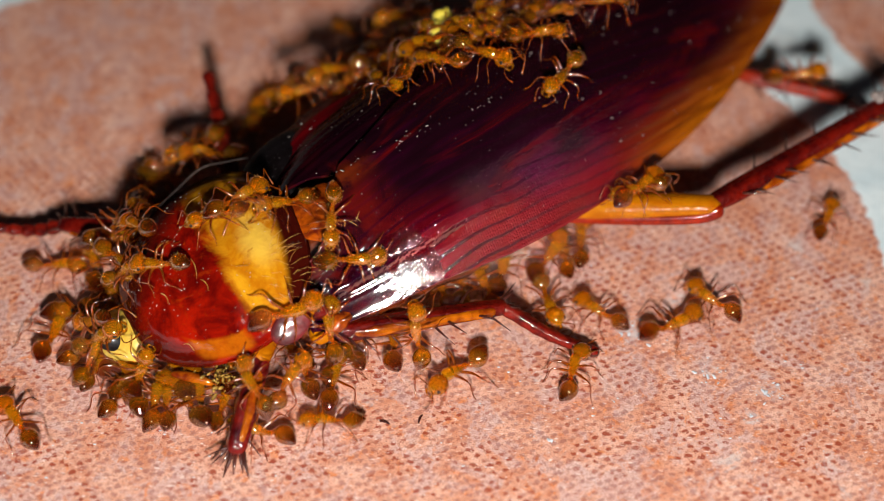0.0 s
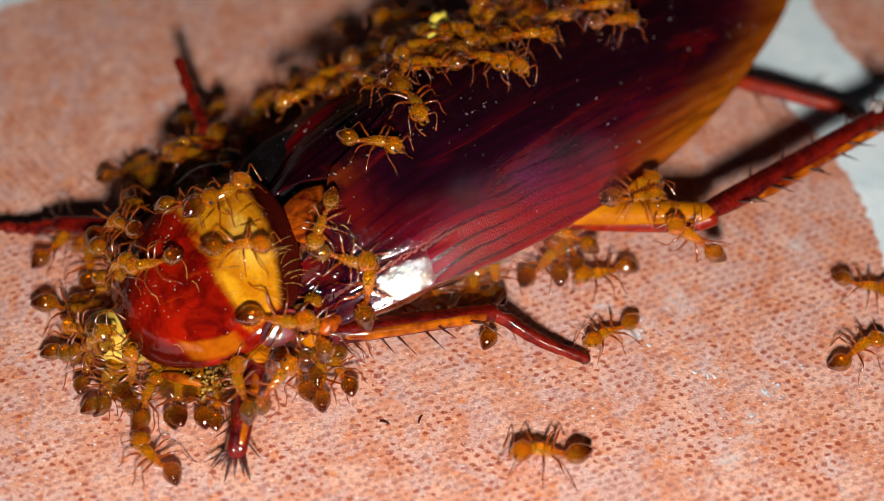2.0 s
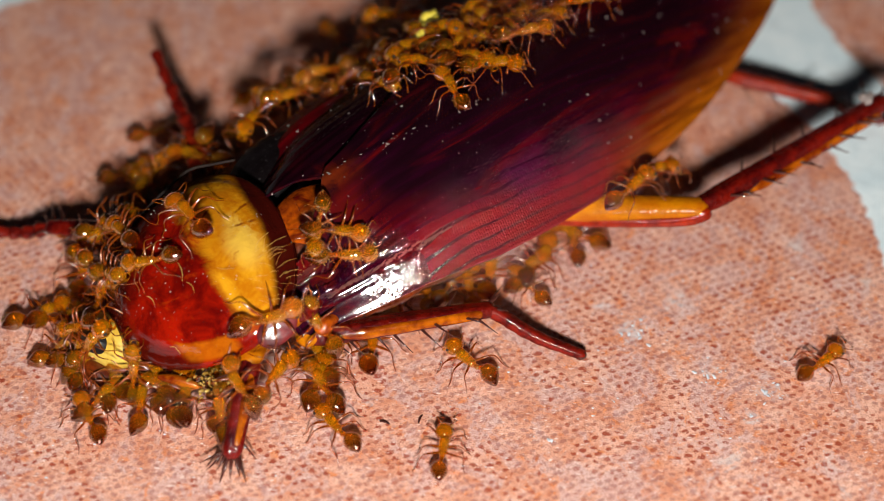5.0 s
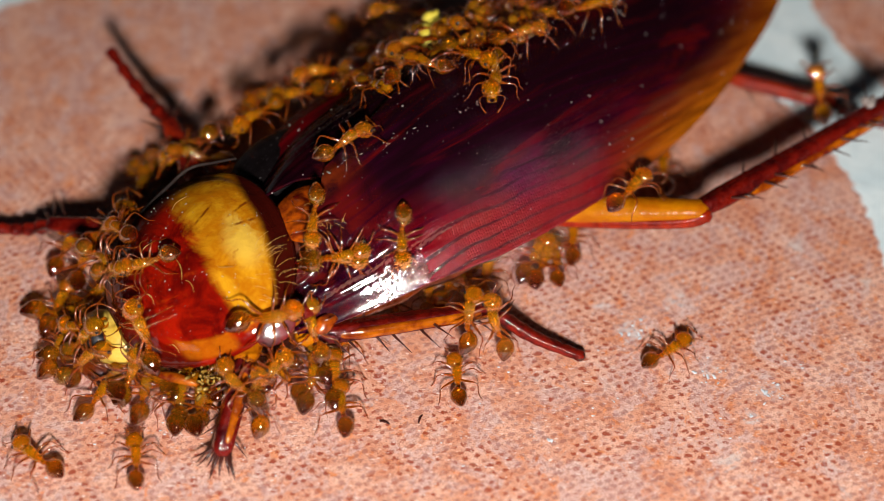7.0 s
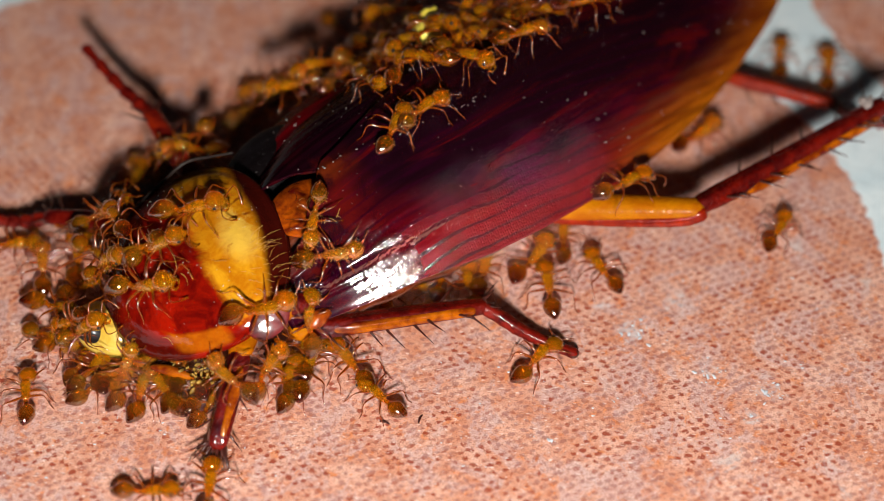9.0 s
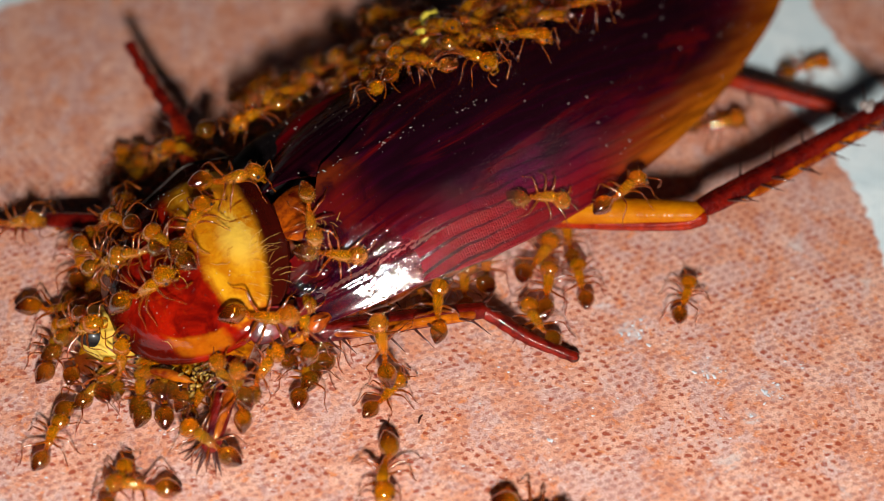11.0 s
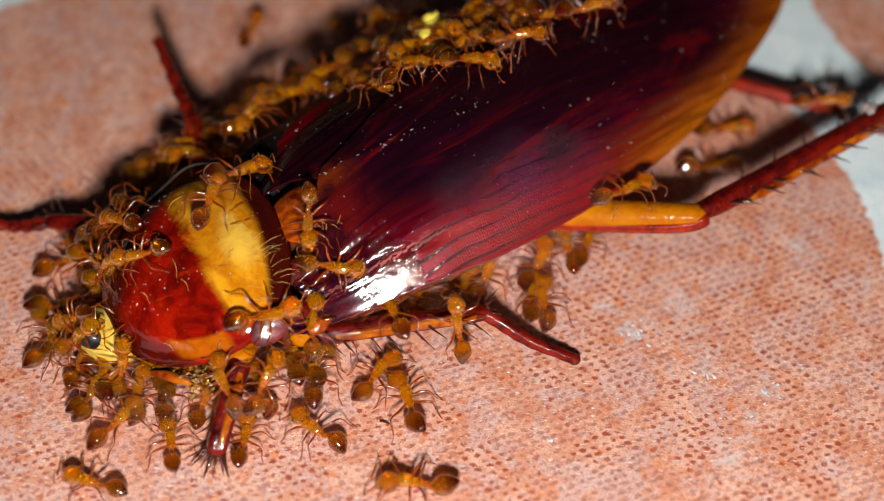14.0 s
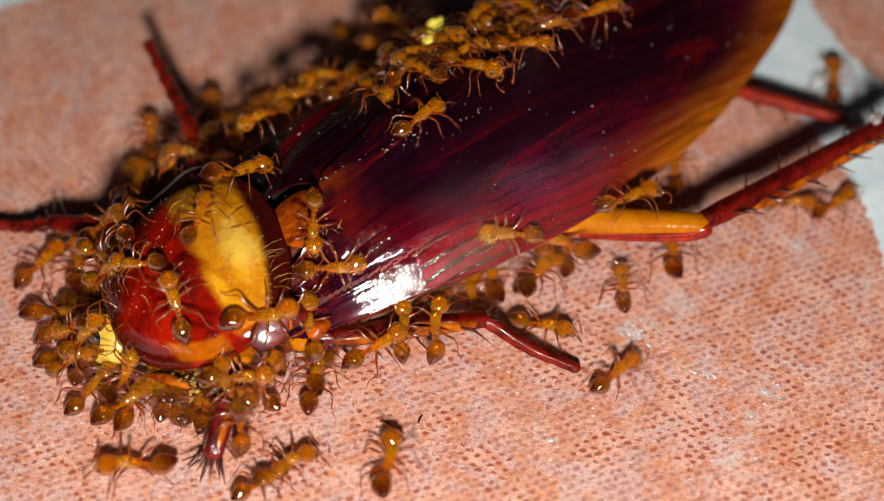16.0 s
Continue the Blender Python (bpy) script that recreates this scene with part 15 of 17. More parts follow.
    crawl(94, [
        k(0, 1.4, 5.69, 6.9, -18, -1, 24), k(0.5, 1.21, 5.51, 6.87, -18, -3, 28), k(1, 0.86, 5.66, 6.86, -18, -3, 37), k(1.5, 1.04, 5.37, 6.89, -18, 2, 33),
        k(2, 1.03, 5.15, 6.94, -17, -7, 17), k(2.5, 1.28, 5.21, 6.94, -16, -12, 8), k(3, 1.25, 5.44, 6.97, -17, -8, 13),
        k(3.5, 1.14, 5.46, 6.92, -18, -4, 28), k(4, 0.8, 5.31, 6.96, -18, -3, 38), k(4.5, 0.7, 5.43, 6.91, -18, 1, 25), k(5, 0.65, 5.33, 6.92, -18, -3, 24),
        k(5.5, 0.63, 5.2, 6.95, -18, 2, 29), k(6, 0.88, 5.18, 7, -18, -1, 21), k(6.5, 0.88, 5.21, 6.99, -18, -3, 30), k(7, 0.97, 5.35, 6.96, -18, -6, 25),
        k(7.5, 1.04, 5.5, 6.97, -18, -2, 30), k(8, 1.15, 5.26, 6.98, -18, -1, 22), k(8.5, 0.97, 5.48, 6.94, -18, -4, 26),
        k(9, 0.78, 5.61, 6.93, -18, -1, 24), k(9.5, 0.74, 5.48, 6.96, -17, -5, 18), k(10, 0.58, 5.58, 6.9, -17, -9, 13),
        k(10.5, 0.56, 5.47, 6.91, -17, -6, 18), k(11, 0.79, 5.39, 6.94, -18, -1, 23), k(11.5, 0.83, 5.15, 6.95, -17, -4, 15),
        k(12, 0.98, 4.85, 6.9, -17, -9, 10), k(12.5, 0.72, 5.04, 6.9, -16, -7, 4), k(13, 0.9, 5.29, 6.89, -18, -1, 23), k(13.5, 0.97, 5.3, 6.97, -18, 3, 33),
        k(14, 0.91, 5.32, 6.93, -18, -5, 27), k(14.5, 0.78, 5.09, 6.95, -18, -2, 30), k(15, 0.79, 5.28, 6.9, -18, 0, 26),
        k(15.5, 1.1, 4.96, 6.94, -18, 3, 31), k(16, 1, 4.82, 6.96, -18, 1, 27),
    ])
    crawl(95, [
        k(0, 2.47, 6.18, 6.67, 9, 4, -173), k(0.5, 2.48, 6.09, 6.67, 9, 4, -164), k(1, 2.34, 6.29, 6.67, 9, 0, -157), k(1.5, 2.62, 5.9, 6.71, 9, 3, -154),
        k(2, 2.54, 5.83, 6.7, 9, -2, -150), k(2.5, 2.61, 5.77, 6.7, 9, -2, -146), k(3, 2.55, 6.06, 6.7, 9, -1, -165), k(3.5, 2.54, 5.91, 6.71, 9, 0, -177),
        k(4, 2.11, 5.97, 6.7, 9, -2, -162), k(4.5, 1.98, 6.03, 6.68, 9, 5, -173), k(5, 2.06, 6.03, 6.69, 9, 3, -157), k(5.5, 2, 5.86, 6.7, 9, 4, -156),
        k(6, 2.02, 5.84, 6.71, 9, 2, -149), k(6.5, 2.11, 5.87, 6.71, 9, 1, -160), k(7, 2.21, 5.78, 6.72, 9, -1, -168), k(7.5, 2.19, 5.93, 6.72, 9, 6, -167),
        k(8, 2.11, 5.73, 6.7, 9, -1, -158), k(8.5, 1.95, 6.01, 6.68, 9, 0, -152), k(9, 1.89, 6.06, 6.7, 9, 0, -163), k(9.5, 1.89, 6.17, 6.68, 9, 3, -163),
        k(10, 1.79, 6.16, 6.67, 9, 0, -169), k(10.5, 1.77, 6.08, 6.67, 9, 2, -159), k(11, 1.94, 5.88, 6.69, 9, 0, -162),
        k(11.5, 2.03, 5.78, 6.68, 9, 2, -165), k(12, 2.27, 5.47, 6.67, 9, 2, -155), k(12.5, 2.19, 5.71, 6.67, 9, 1, -152),
        k(13, 2.3, 5.78, 6.69, 9, -2, -156), k(13.5, 2.13, 5.9, 6.69, 9, -1, -152), k(14, 2.15, 5.89, 6.69, 9, 1, -166),
        k(14.5, 2.18, 5.65, 6.71, 9, 6, -172), k(15, 2.22, 5.58, 6.72, 9, 1, -177), k(15.5, 2.33, 5.5, 6.69, 9, 0, -170), k(16, 2.19, 5.4, 6.7, 9, 0, -166),
    ])
    crawl(96, [
        k(0, 4.17, 5.72, 7.23, -1, 0, 8), k(0.5, 4.1, 5.55, 7.23, -1, 2, 9), k(1, 3.74, 5.94, 7.23, -1, 4, 6), k(1.5, 3.85, 5.62, 7.23, -1, -1, 20),
        k(2, 3.65, 5.61, 7.23, -1, 5, 5), k(2.5, 3.85, 5.54, 7.23, -1, -1, 3), k(3, 3.73, 5.87, 7.23, -1, 3, 5), k(3.5, 3.65, 5.69, 7.23, -1, -1, 13),
        k(4, 3.49, 5.87, 7.23, -1, 2, 24), k(4.5, 3.56, 5.89, 7.22, -1, 1, 24), k(5, 3.64, 5.87, 7.22, -1, 1, 16), k(5.5, 3.55, 5.83, 7.22, -1, 0, 11),
        k(6, 3.51, 5.63, 7.23, -1, 3, 9), k(6.5, 3.47, 5.76, 7.23, -1, -1, 7), k(7, 3.39, 5.73, 7.23, -1, 1, 22), k(7.5, 3.65, 5.73, 7.23, -1, 2, 9),
        k(8, 3.65, 5.44, 7.23, -1, 5, 3), k(8.5, 3.62, 5.53, 7.23, -1, -1, 16), k(9, 3.48, 5.79, 7.23, -1, 3, 25), k(9.5, 3.48, 5.85, 7.23, -1, 0, 19),
        k(10, 3.35, 5.74, 7.23, -1, 5, 4), k(10.5, 3.34, 5.59, 7.24, -1, -2, 1), k(11, 3.48, 5.61, 7.23, -2, 3, -5), k(11.5, 3.37, 5.51, 7.23, -1, -2, 15),
        k(12, 3.75, 5.13, 7.23, -1, -1, 10), k(12.5, 3.56, 5.38, 7.23, -1, 5, 16), k(13, 3.74, 5.6, 7.22, -1, 5, 16), k(13.5, 3.4, 5.59, 7.23, -1, 2, 21),
        k(14, 3.32, 5.58, 7.23, -1, 3, 11), k(14.5, 3.58, 5.51, 7.23, -1, 3, 13), k(15, 3.52, 5.31, 7.23, -1, -2, 17), k(15.5, 3.72, 5.11, 7.23, -1, 3, 5),
        k(16, 3.58, 5.06, 7.23, -1, -1, -2),
    ])
    crawl(97, [
        k(0, -5.52, 10.38, 0, 0, 2, 32), k(0.5, -5.59, 10.17, 0, 0, -1, 33), k(1, -5.89, 10.2, 0, 0, -1, 24), k(1.5, -5.63, 10.14, 0, 0, 0, 36),
        k(2, -5.69, 10.21, 0, 0, 1, 38), k(2.5, -5.49, 10.18, 0, 0, 1, 26), k(3, -5.78, 10.33, 0, 0, 1, 39), k(3.5, -5.89, 10.34, 0, 0, -2, 30),
        k(4, -6.29, 10.27, 0, 0, -2, 37), k(4.5, -6.2, 10.19, 0, 0, -1, 40), k(5, -6.17, 10.35, 0, 0, 2, 23), k(5.5, -6.08, 10.46, 0, 0, 2, 16),
        k(6, -6.07, 10.47, 0, 0, -3, 23), k(6.5, -6.12, 10.35, 0, 0, 1, 36), k(7, -6.08, 10.34, 0, 0, 0, 29), k(7.5, -6.01, 10.47, 0, 0, -2, 40),
        k(8, -6.04, 10.38, 0, 0, 0, 40), k(8.5, -6.18, 10.66, 0, 0, 1, 43), k(9, -6.24, 10.88, 0, 0, 3, 46), k(9.5, -6.16, 10.86, 0, 0, 4, 41),
        k(10, -6.11, 10.89, 0, 0, 3, 29), k(10.5, -6.05, 10.82, 0, 0, -1, 36), k(11, -6.06, 10.45, 0, 0, 0, 35), k(11.5, -6.18, 10.37, 0, 0, 0, 22),
        k(12, -5.63, 10.21, 0, 0, 0, 21), k(12.5, -5.85, 10.47, 0, 0, 0, 29), k(13, -5.78, 10.46, 0, 0, 3, 15), k(13.5, -5.9, 10.49, 0, 0, -3, 15),
        k(14, -5.94, 10.46, 0, 0, 2, 12), k(14.5, -6.03, 10.43, 0, 0, -1, 8), k(15, -5.9, 10.57, 0, 0, -2, 29), k(15.5, -5.88, 10.24, 0, 0, -2, 28),
        k(16, -5.95, 10.07, 0, 0, -2, 23),
    ])
    crawl(98, [
        k(0, -6.07, 5.92, 3.61, 0, 3, -157), k(0.5, -6.03, 5.65, 3.62, 0, 3, -153), k(1, -6.22, 5.70, 3.62, 0, 4, -149), k(1.5, -6.03, 5.59, 3.62, 0, -1, -142),
        k(2, -6.19, 5.64, 3.62, 0, 3, -142), k(2.5, -6.13, 5.53, 3.62, 0, -2, -145), k(3, -6.21, 5.68, 3.91, -7, -16, -155), k(3.5, -6.33, 5.55, 3.62, 0, 2, -150),
        k(4, -6.53, 5.50, 3.59, 0, 1, -144), k(4.5, -6.51, 5.58, 3.62, 0, 2, -149), k(5, -6.61, 5.66, 3.62, 0, 1, -152), k(5.5, -6.74, 5.72, 3.61, 0, -2, -163),
        k(6, -6.72, 5.73, 3.61, 0, 4, -155), k(6.5, -6.55, 5.66, 3.62, 0, -3, -157), k(7, -6.50, 5.65, 3.62, 0, -3, -159), k(7.5, -6.43, 6.06, 3.90, -7, -16, -162),
        k(8, -6.30, 5.85, 3.61, 0, 1, -146), k(8.5, -6.42, 6.16, 3.60, 0, -3, -148), k(9, -6.71, 6.19, 3.63, 0, 1, -161), k(9.5, -6.66, 5.99, 3.61, 0, 3, -160),
        k(10, -6.68, 5.99, 3.61, 0, 4, -161), k(10.5, -6.78, 5.96, 3.61, 0, -3, -149), k(11, -6.83, 5.85, 3.61, 0, 2, -142), k(11.5, -6.55, 5.60, 3.62, 0, 1, -159),
        k(12, -6.12, 5.62, 3.62, 0, -2, -145), k(12.5, -6.17, 5.71, 3.55, 0, -3, -158), k(13, -6.23, 5.76, 3.80, -7, -16, -144), k(13.5, -6.45, 5.76, 3.58, 0, 1, -144),
        k(14, -6.46, 5.81, 3.61, 0, -3, -153), k(14.5, -6.58, 5.79, 3.61, 0, -3, -159), k(15, -6.49, 5.97, 3.61, 0, 2, -156), k(15.5, -6.34, 5.81, 3.61, 0, 2, -160),
        k(16, -6.27, 5.70, 3.62, 0, -3, -149),
    ])
    crawl(99, [
        k(0, -0.08, 4.04, 7.19, 9, 14, 157), k(0.5, 0.01, 3.98, 7.18, 8, 16, 152), k(1, -0.39, 4, 7.19, 9, 13, 157), k(1.5, -0.26, 3.76, 7.2, 11, 11, 163),
        k(2, -0.23, 3.76, 7.21, 11, 16, 162), k(2.5, -0.13, 3.79, 7.19, 9, 16, 155), k(3, -0.27, 4.17, 7.15, 5, 17, 144),
        k(3.5, -0.43, 3.94, 7.16, 9, 13, 156), k(4, -0.58, 4.06, 7.15, 11, 18, 167), k(4.5, -0.61, 4.03, 7.16, 9, 19, 159),
        k(5, -0.72, 4.02, 7.14, 10, 15, 162), k(5.5, -0.6, 3.85, 7.2, 11, 17, 165), k(6, -0.51, 3.94, 7.2, 11, 17, 166),
        k(6.5, -0.64, 3.99, 7.16, 10, 18, 162), k(7, -0.64, 3.91, 7.17, 5, 14, 143), k(7.5, -0.5, 3.97, 7.23, 8, 17, 151),
        k(8, -0.54, 3.86, 7.17, 11, 12, 163), k(8.5, -0.61, 4.01, 7.18, 8, 16, 153), k(9, -0.59, 4.13, 7.21, 10, 12, 159),
        k(9.5, -0.65, 4.21, 7.18, 11, 16, 164), k(10, -0.62, 3.97, 7.24, 10, 14, 161), k(10.5, -0.79, 3.88, 7.21, 10, 15, 160),
        k(11, -0.57, 3.84, 7.23, 7, 14, 149), k(11.5, -0.53, 3.56, 7.26, 9, 14, 154), k(12, -0.37, 3.28, 7.22, 5, 14, 142),
        k(12.5, -0.49, 3.48, 7.23, 6, 17, 146), k(13, -0.38, 3.77, 7.21, 9, 17, 154), k(13.5, -0.51, 3.92, 7.2, 10, 17, 159),
        k(14, -0.56, 3.92, 7.17, 11, 18, 164), k(14.5, -0.57, 3.73, 7.2, 9, 18, 156), k(15, -0.54, 3.63, 7.23, 7, 13, 149),
        k(15.5, -0.58, 3.41, 7.2, 4, 15, 138), k(16, -0.68, 3.4, 7.18, 2, 17, 132),
    ])
    crawl(100, [
        k(0, 1.83, 4.36, 7.25, -4, -3, -34), k(0.5, 1.78, 4.24, 7.25, -4, -3, -27), k(1, 1.66, 4.47, 7.25, -3, -4, -41),
        k(1.5, 1.84, 4.35, 7.24, -3, -4, -44), k(2, 1.7, 4.06, 7.26, -4, -7, -33), k(2.5, 1.69, 3.85, 7.27, -4, -7, -27),
        k(3, 1.45, 4.18, 7.26, -5, -5, -23), k(3.5, 1.42, 4.09, 7.26, -4, -7, -37), k(4, 1.24, 4.21, 7.26, -4, -4, -33),
        k(4.5, 1.32, 4.18, 7.26, -3, -5, -44), k(5, 1.13, 4.21, 7.25, -4, -3, -28), k(5.5, 1.09, 4.22, 7.25, -4, -4, -28),
        k(6, 1.17, 4.36, 7.23, -3, -8, -45), k(6.5, 1.26, 4.2, 7.25, -4, -4, -31), k(7, 1.25, 4.23, 7.25, -4, -6, -37),
        k(7.5, 1.19, 4.36, 7.25, -4, -1, -28), k(8, 1.33, 4.05, 7.26, -4, -7, -33), k(8.5, 1.13, 4.17, 7.26, -3, -4, -38),
        k(9, 1.04, 4.26, 7.26, -4, -1, -30), k(9.5, 1.09, 4.45, 7.25, -4, -6, -34), k(10, 1.14, 4.26, 7.26, -3, -9, -40),
        k(10.5, 1.16, 4.22, 7.26, -4, -3, -30), k(11, 1.21, 4.21, 7.25, -4, -1, -37), k(11.5, 1.11, 3.94, 7.26, -4, -4, -28),
        k(12, 1.52, 3.73, 7.24, -3, -4, -44), k(12.5, 1.29, 3.82, 7.26, -3, -4, -41), k(13, 1.36, 4, 7.25, -4, -1, -37),
        k(13.5, 1.21, 4.22, 7.25, -4, -3, -27), k(14, 1.24, 3.96, 7.26, -5, -5, -20), k(14.5, 1.25, 3.98, 7.26, -4, -7, -30),
        k(15, 1.22, 4.17, 7.24, -3, -2, -45), k(15.5, 1.39, 3.69, 7.26, -3, -8, -41), k(16, 1.35, 3.58, 7.27, -4, -4, -28),
    ])
    crawl(101, [
        k(0, -9.49, 6.74, 0, 0, 4, 35), k(0.5, -9.45, 6.71, 0, 0, 1, 31), k(1, -9.63, 6.74, 0, 0, 1, 39), k(1.5, -9.32, 6.66, 0, 0, 3, 41),
        k(2, -9.34, 6.61, 0, 0, -3, 46), k(2.5, -9.5, 6.59, 0, 0, -2, 46), k(3, -9.62, 6.93, 0, 0, 3, 52), k(3.5, -9.76, 6.71, 0, 0, 2, 45),
        k(4, -10.12, 6.41, 0, 0, -4, 55), k(4.5, -10.17, 6.52, 0, 0, 4, 56), k(5, -10.1, 6.44, 0, 0, 3, 46), k(5.5, -9.95, 6.4, 0, 0, 0, 36),
        k(6, -10.11, 6.53, 0, 0, 1, 35), k(6.5, -10.07, 6.46, 0, 0, 1, 39), k(7, -10.11, 6.53, 0, 0, -1, 49), k(7.5, -9.82, 6.88, 0, 0, -1, 52),
        k(8, -9.79, 6.68, 0, 0, 2, 46), k(8.5, -9.8, 6.94, 0, 0, 3, 54), k(9, -9.84, 6.97, 0, 0, 0, 53), k(9.5, -10.06, 7.02, 0, 0, -4, 48),
        k(10, -10.2, 6.98, 0, 0, -1, 44), k(10.5, -10.1, 6.77, 0, 0, 0, 41), k(11, -9.88, 6.76, 0, 0, 3, 53), k(11.5, -9.95, 6.5, 0, 0, 4, 51),
        k(12, -9.57, 6.58, 0, 0, -1, 48), k(12.5, -9.94, 6.59, 0, 0, -3, 45), k(13, -9.87, 6.83, 0, 0, 0, 45), k(13.5, -9.89, 6.81, 0, 0, 2, 33),
        k(14, -9.85, 6.68, 0, 0, 1, 27), k(14.5, -9.84, 6.5, 0, 0, 2, 44), k(15, -10.01, 6.6, 0, 0, -2, 36), k(15.5, -9.96, 6.51, 0, 0, -4, 29),
        k(16, -9.79, 6.5, 0, 0, -2, 40),
    ])
    crawl(102, [
        k(0, -7.99, 9.31, 0, 0, 4, -143), k(0.5, -7.99, 9.1, 0, 0, -2, -145), k(1, -8.26, 9.08, 0, 0, -3, -146), k(1.5, -7.98, 9.13, 0, 0, -1, -144),
        k(2, -7.96, 9.14, 0, 0, -1, -139), k(2.5, -7.88, 9.03, 0, 0, 0, -147), k(3, -7.99, 9.42, 0, 0, 4, -160), k(3.5, -7.99, 9.44, 0, 0, -4, -159),
        k(4, -8.52, 9.3, 0, 0, -2, -152), k(4.5, -8.44, 9.46, 0, 0, 2, -147), k(5, -8.57, 9.35, 0, 0, 0, -161), k(5.5, -8.6, 9.22, 0, 0, -3, -156),
        k(6, -8.35, 9.16, 0, 0, -2, -147), k(6.5, -8.33, 9.19, 0, 0, -1, -153), k(7, -8.2, 9.2, 0, 0, -1, -161), k(7.5, -8.11, 9.71, 0, 0, 2, -149),
        k(8, -8.21, 9.21, 0, 0, 0, -159), k(8.5, -8.2, 9.49, 0, 0, 2, -157), k(9, -8.48, 9.67, 0, 0, -4, -162), k(9.5, -8.51, 9.5, 0, 0, 3, -145),
        k(10, -8.44, 9.55, 0, 0, 1, -137), k(10.5, -8.45, 9.66, 0, 0, -3, -148), k(11, -8.4, 9.41, 0, 0, 2, -139), k(11.5, -8.25, 9.19, 0, 0, 1, -148),
        k(12, -7.85, 9.25, 0, 0, -1, -145), k(12.5, -8.25, 9.34, 0, 0, -3, -149), k(13, -8.02, 9.42, 0, 0, 2, -152), k(13.5, -8.19, 9.58, 0, 0, 1, -151),
        k(14, -8.33, 9.5, 0, 0, -4, -153), k(14.5, -8.22, 9.23, 0, 0, 2, -149), k(15, -8.26, 9.35, 0, 0, 0, -163), k(15.5, -7.87, 9.11, 0, 0, 1, -155),
        k(16, -7.95, 9.03, 0, 0, 0, -154),
    ])
    crawl(103, [
        k(0, -10.35, 5.99, 0, 0, 4, 6), k(0.5, -10.15, 5.76, 0, 0, -1, 13), k(1, -10.36, 5.99, 0, 0, 1, 10), k(1.5, -10.33, 5.87, 0, 0, 2, 0),
        k(2, -10.33, 5.89, 0, 0, 0, 17), k(2.5, -10.43, 5.72, 0, 0, -2, 23), k(3, -10.47, 5.89, 0, 0, 3, 22), k(3.5, -10.38, 5.9, 0, 0, -2, 29),
        k(4, -10.71, 5.69, 0, 0, 1, 15), k(4.5, -10.73, 5.57, 0, 0, 0, 14), k(5, -10.63, 5.62, 0, 0, 1, 19), k(5.5, -10.74, 5.75, 0, 0, 3, 19),
        k(6, -10.67, 5.67, 0, 0, -4, 7), k(6.5, -10.85, 5.61, 0, 0, 1, 18), k(7, -10.69, 5.79, 0, 0, -2, 17), k(7.5, -10.76, 6.1, 0, 0, -2, 4),
        k(8, -10.7, 5.9, 0, 0, 4, 21), k(8.5, -10.71, 6.05, 0, 0, -1, 24), k(9, -10.98, 6.17, 0, 0, -1, 21), k(9.5, -10.94, 6.24, 0, 0, 2, 9),
        k(10, -10.89, 6.1, 0, 0, 2, 23), k(10.5, -10.74, 6.07, 0, 0, -3, 28), k(11, -10.85, 5.82, 0, 0, 2, 33), k(11.5, -10.74, 5.85, 0, 0, -1, 11),
        k(12, -10.38, 5.73, 0, 0, -4, 19), k(12.5, -10.62, 5.92, 0, 0, -1, 16), k(13, -10.56, 5.97, 0, 0, 1, 11), k(13.5, -10.67, 6.11, 0, 0, -3, 0),
        k(14, -10.75, 6, 0, 0, -2, -2), k(14.5, -10.66, 5.96, 0, 0, 2, 2), k(15, -10.49, 5.87, 0, 0, -1, -2), k(15.5, -10.35, 5.79, 0, 0, -3, -5),
        k(16, -10.47, 5.84, 0, 0, -1, -8),
    ])
    crawl(104, [
        k(0, -4.47, 13.68, 0, 0, 4, 141), k(0.5, -4.54, 13.39, 0, 0, 1, 140), k(1, -4.63, 13.58, 0, 0, -4, 133), k(1.5, -4.52, 13.62, 0, 0, 2, 141),
        k(2, -4.43, 13.49, 0, 0, 3, 141), k(2.5, -4.31, 13.31, 0, 0, 0, 126), k(3, -4.51, 13.63, 0, 0, 2, 125), k(3.5, -4.57, 13.46, 0, 0, -3, 133),
        k(4, -5.16, 13.33, 0, 0, -4, 136), k(4.5, -5.24, 13.4, 0, 0, 1, 130), k(5, -5.27, 13.41, 0, 0, 1, 123), k(5.5, -5.02, 13.43, 0, 0, -3, 115),
        k(6, -5.08, 13.4, 0, 0, 2, 120), k(6.5, -5.09, 13.59, 0, 0, 0, 113), k(7, -4.91, 13.76, 0, 0, -4, 123), k(7.5, -4.77, 13.79, 0, 0, -4, 115),
        k(8, -4.84, 13.56, 0, 0, 3, 124), k(8.5, -4.99, 13.71, 0, 0, 2, 123), k(9, -5.04, 14.01, 0, 0, -3, 138), k(9.5, -4.9, 13.84, 0, 0, -1, 146),
        k(10, -4.92, 13.62, 0, 0, -4, 132), k(10.5, -4.74, 13.74, 0, 0, -2, 125), k(11, -4.7, 13.5, 0, 0, -2, 128), k(11.5, -4.52, 13.37, 0, 0, 4, 133),
        k(12, -4.19, 13.24, 0, 0, -1, 124), k(12.5, -4.57, 13.32, 0, 0, -2, 114), k(13, -4.44, 13.41, 0, 0, -3, 111),
        k(13.5, -4.77, 13.49, 0, 0, -2, 132), k(14, -4.77, 13.68, 0, 0, 1, 131), k(14.5, -4.68, 13.58, 0, 0, 4, 119), k(15, -4.71, 13.64, 0, 0, -2, 133),
        k(15.5, -4.64, 13.38, 0, 0, 1, 132), k(16, -4.48, 13.19, 0, 0, -1, 138),
    ])
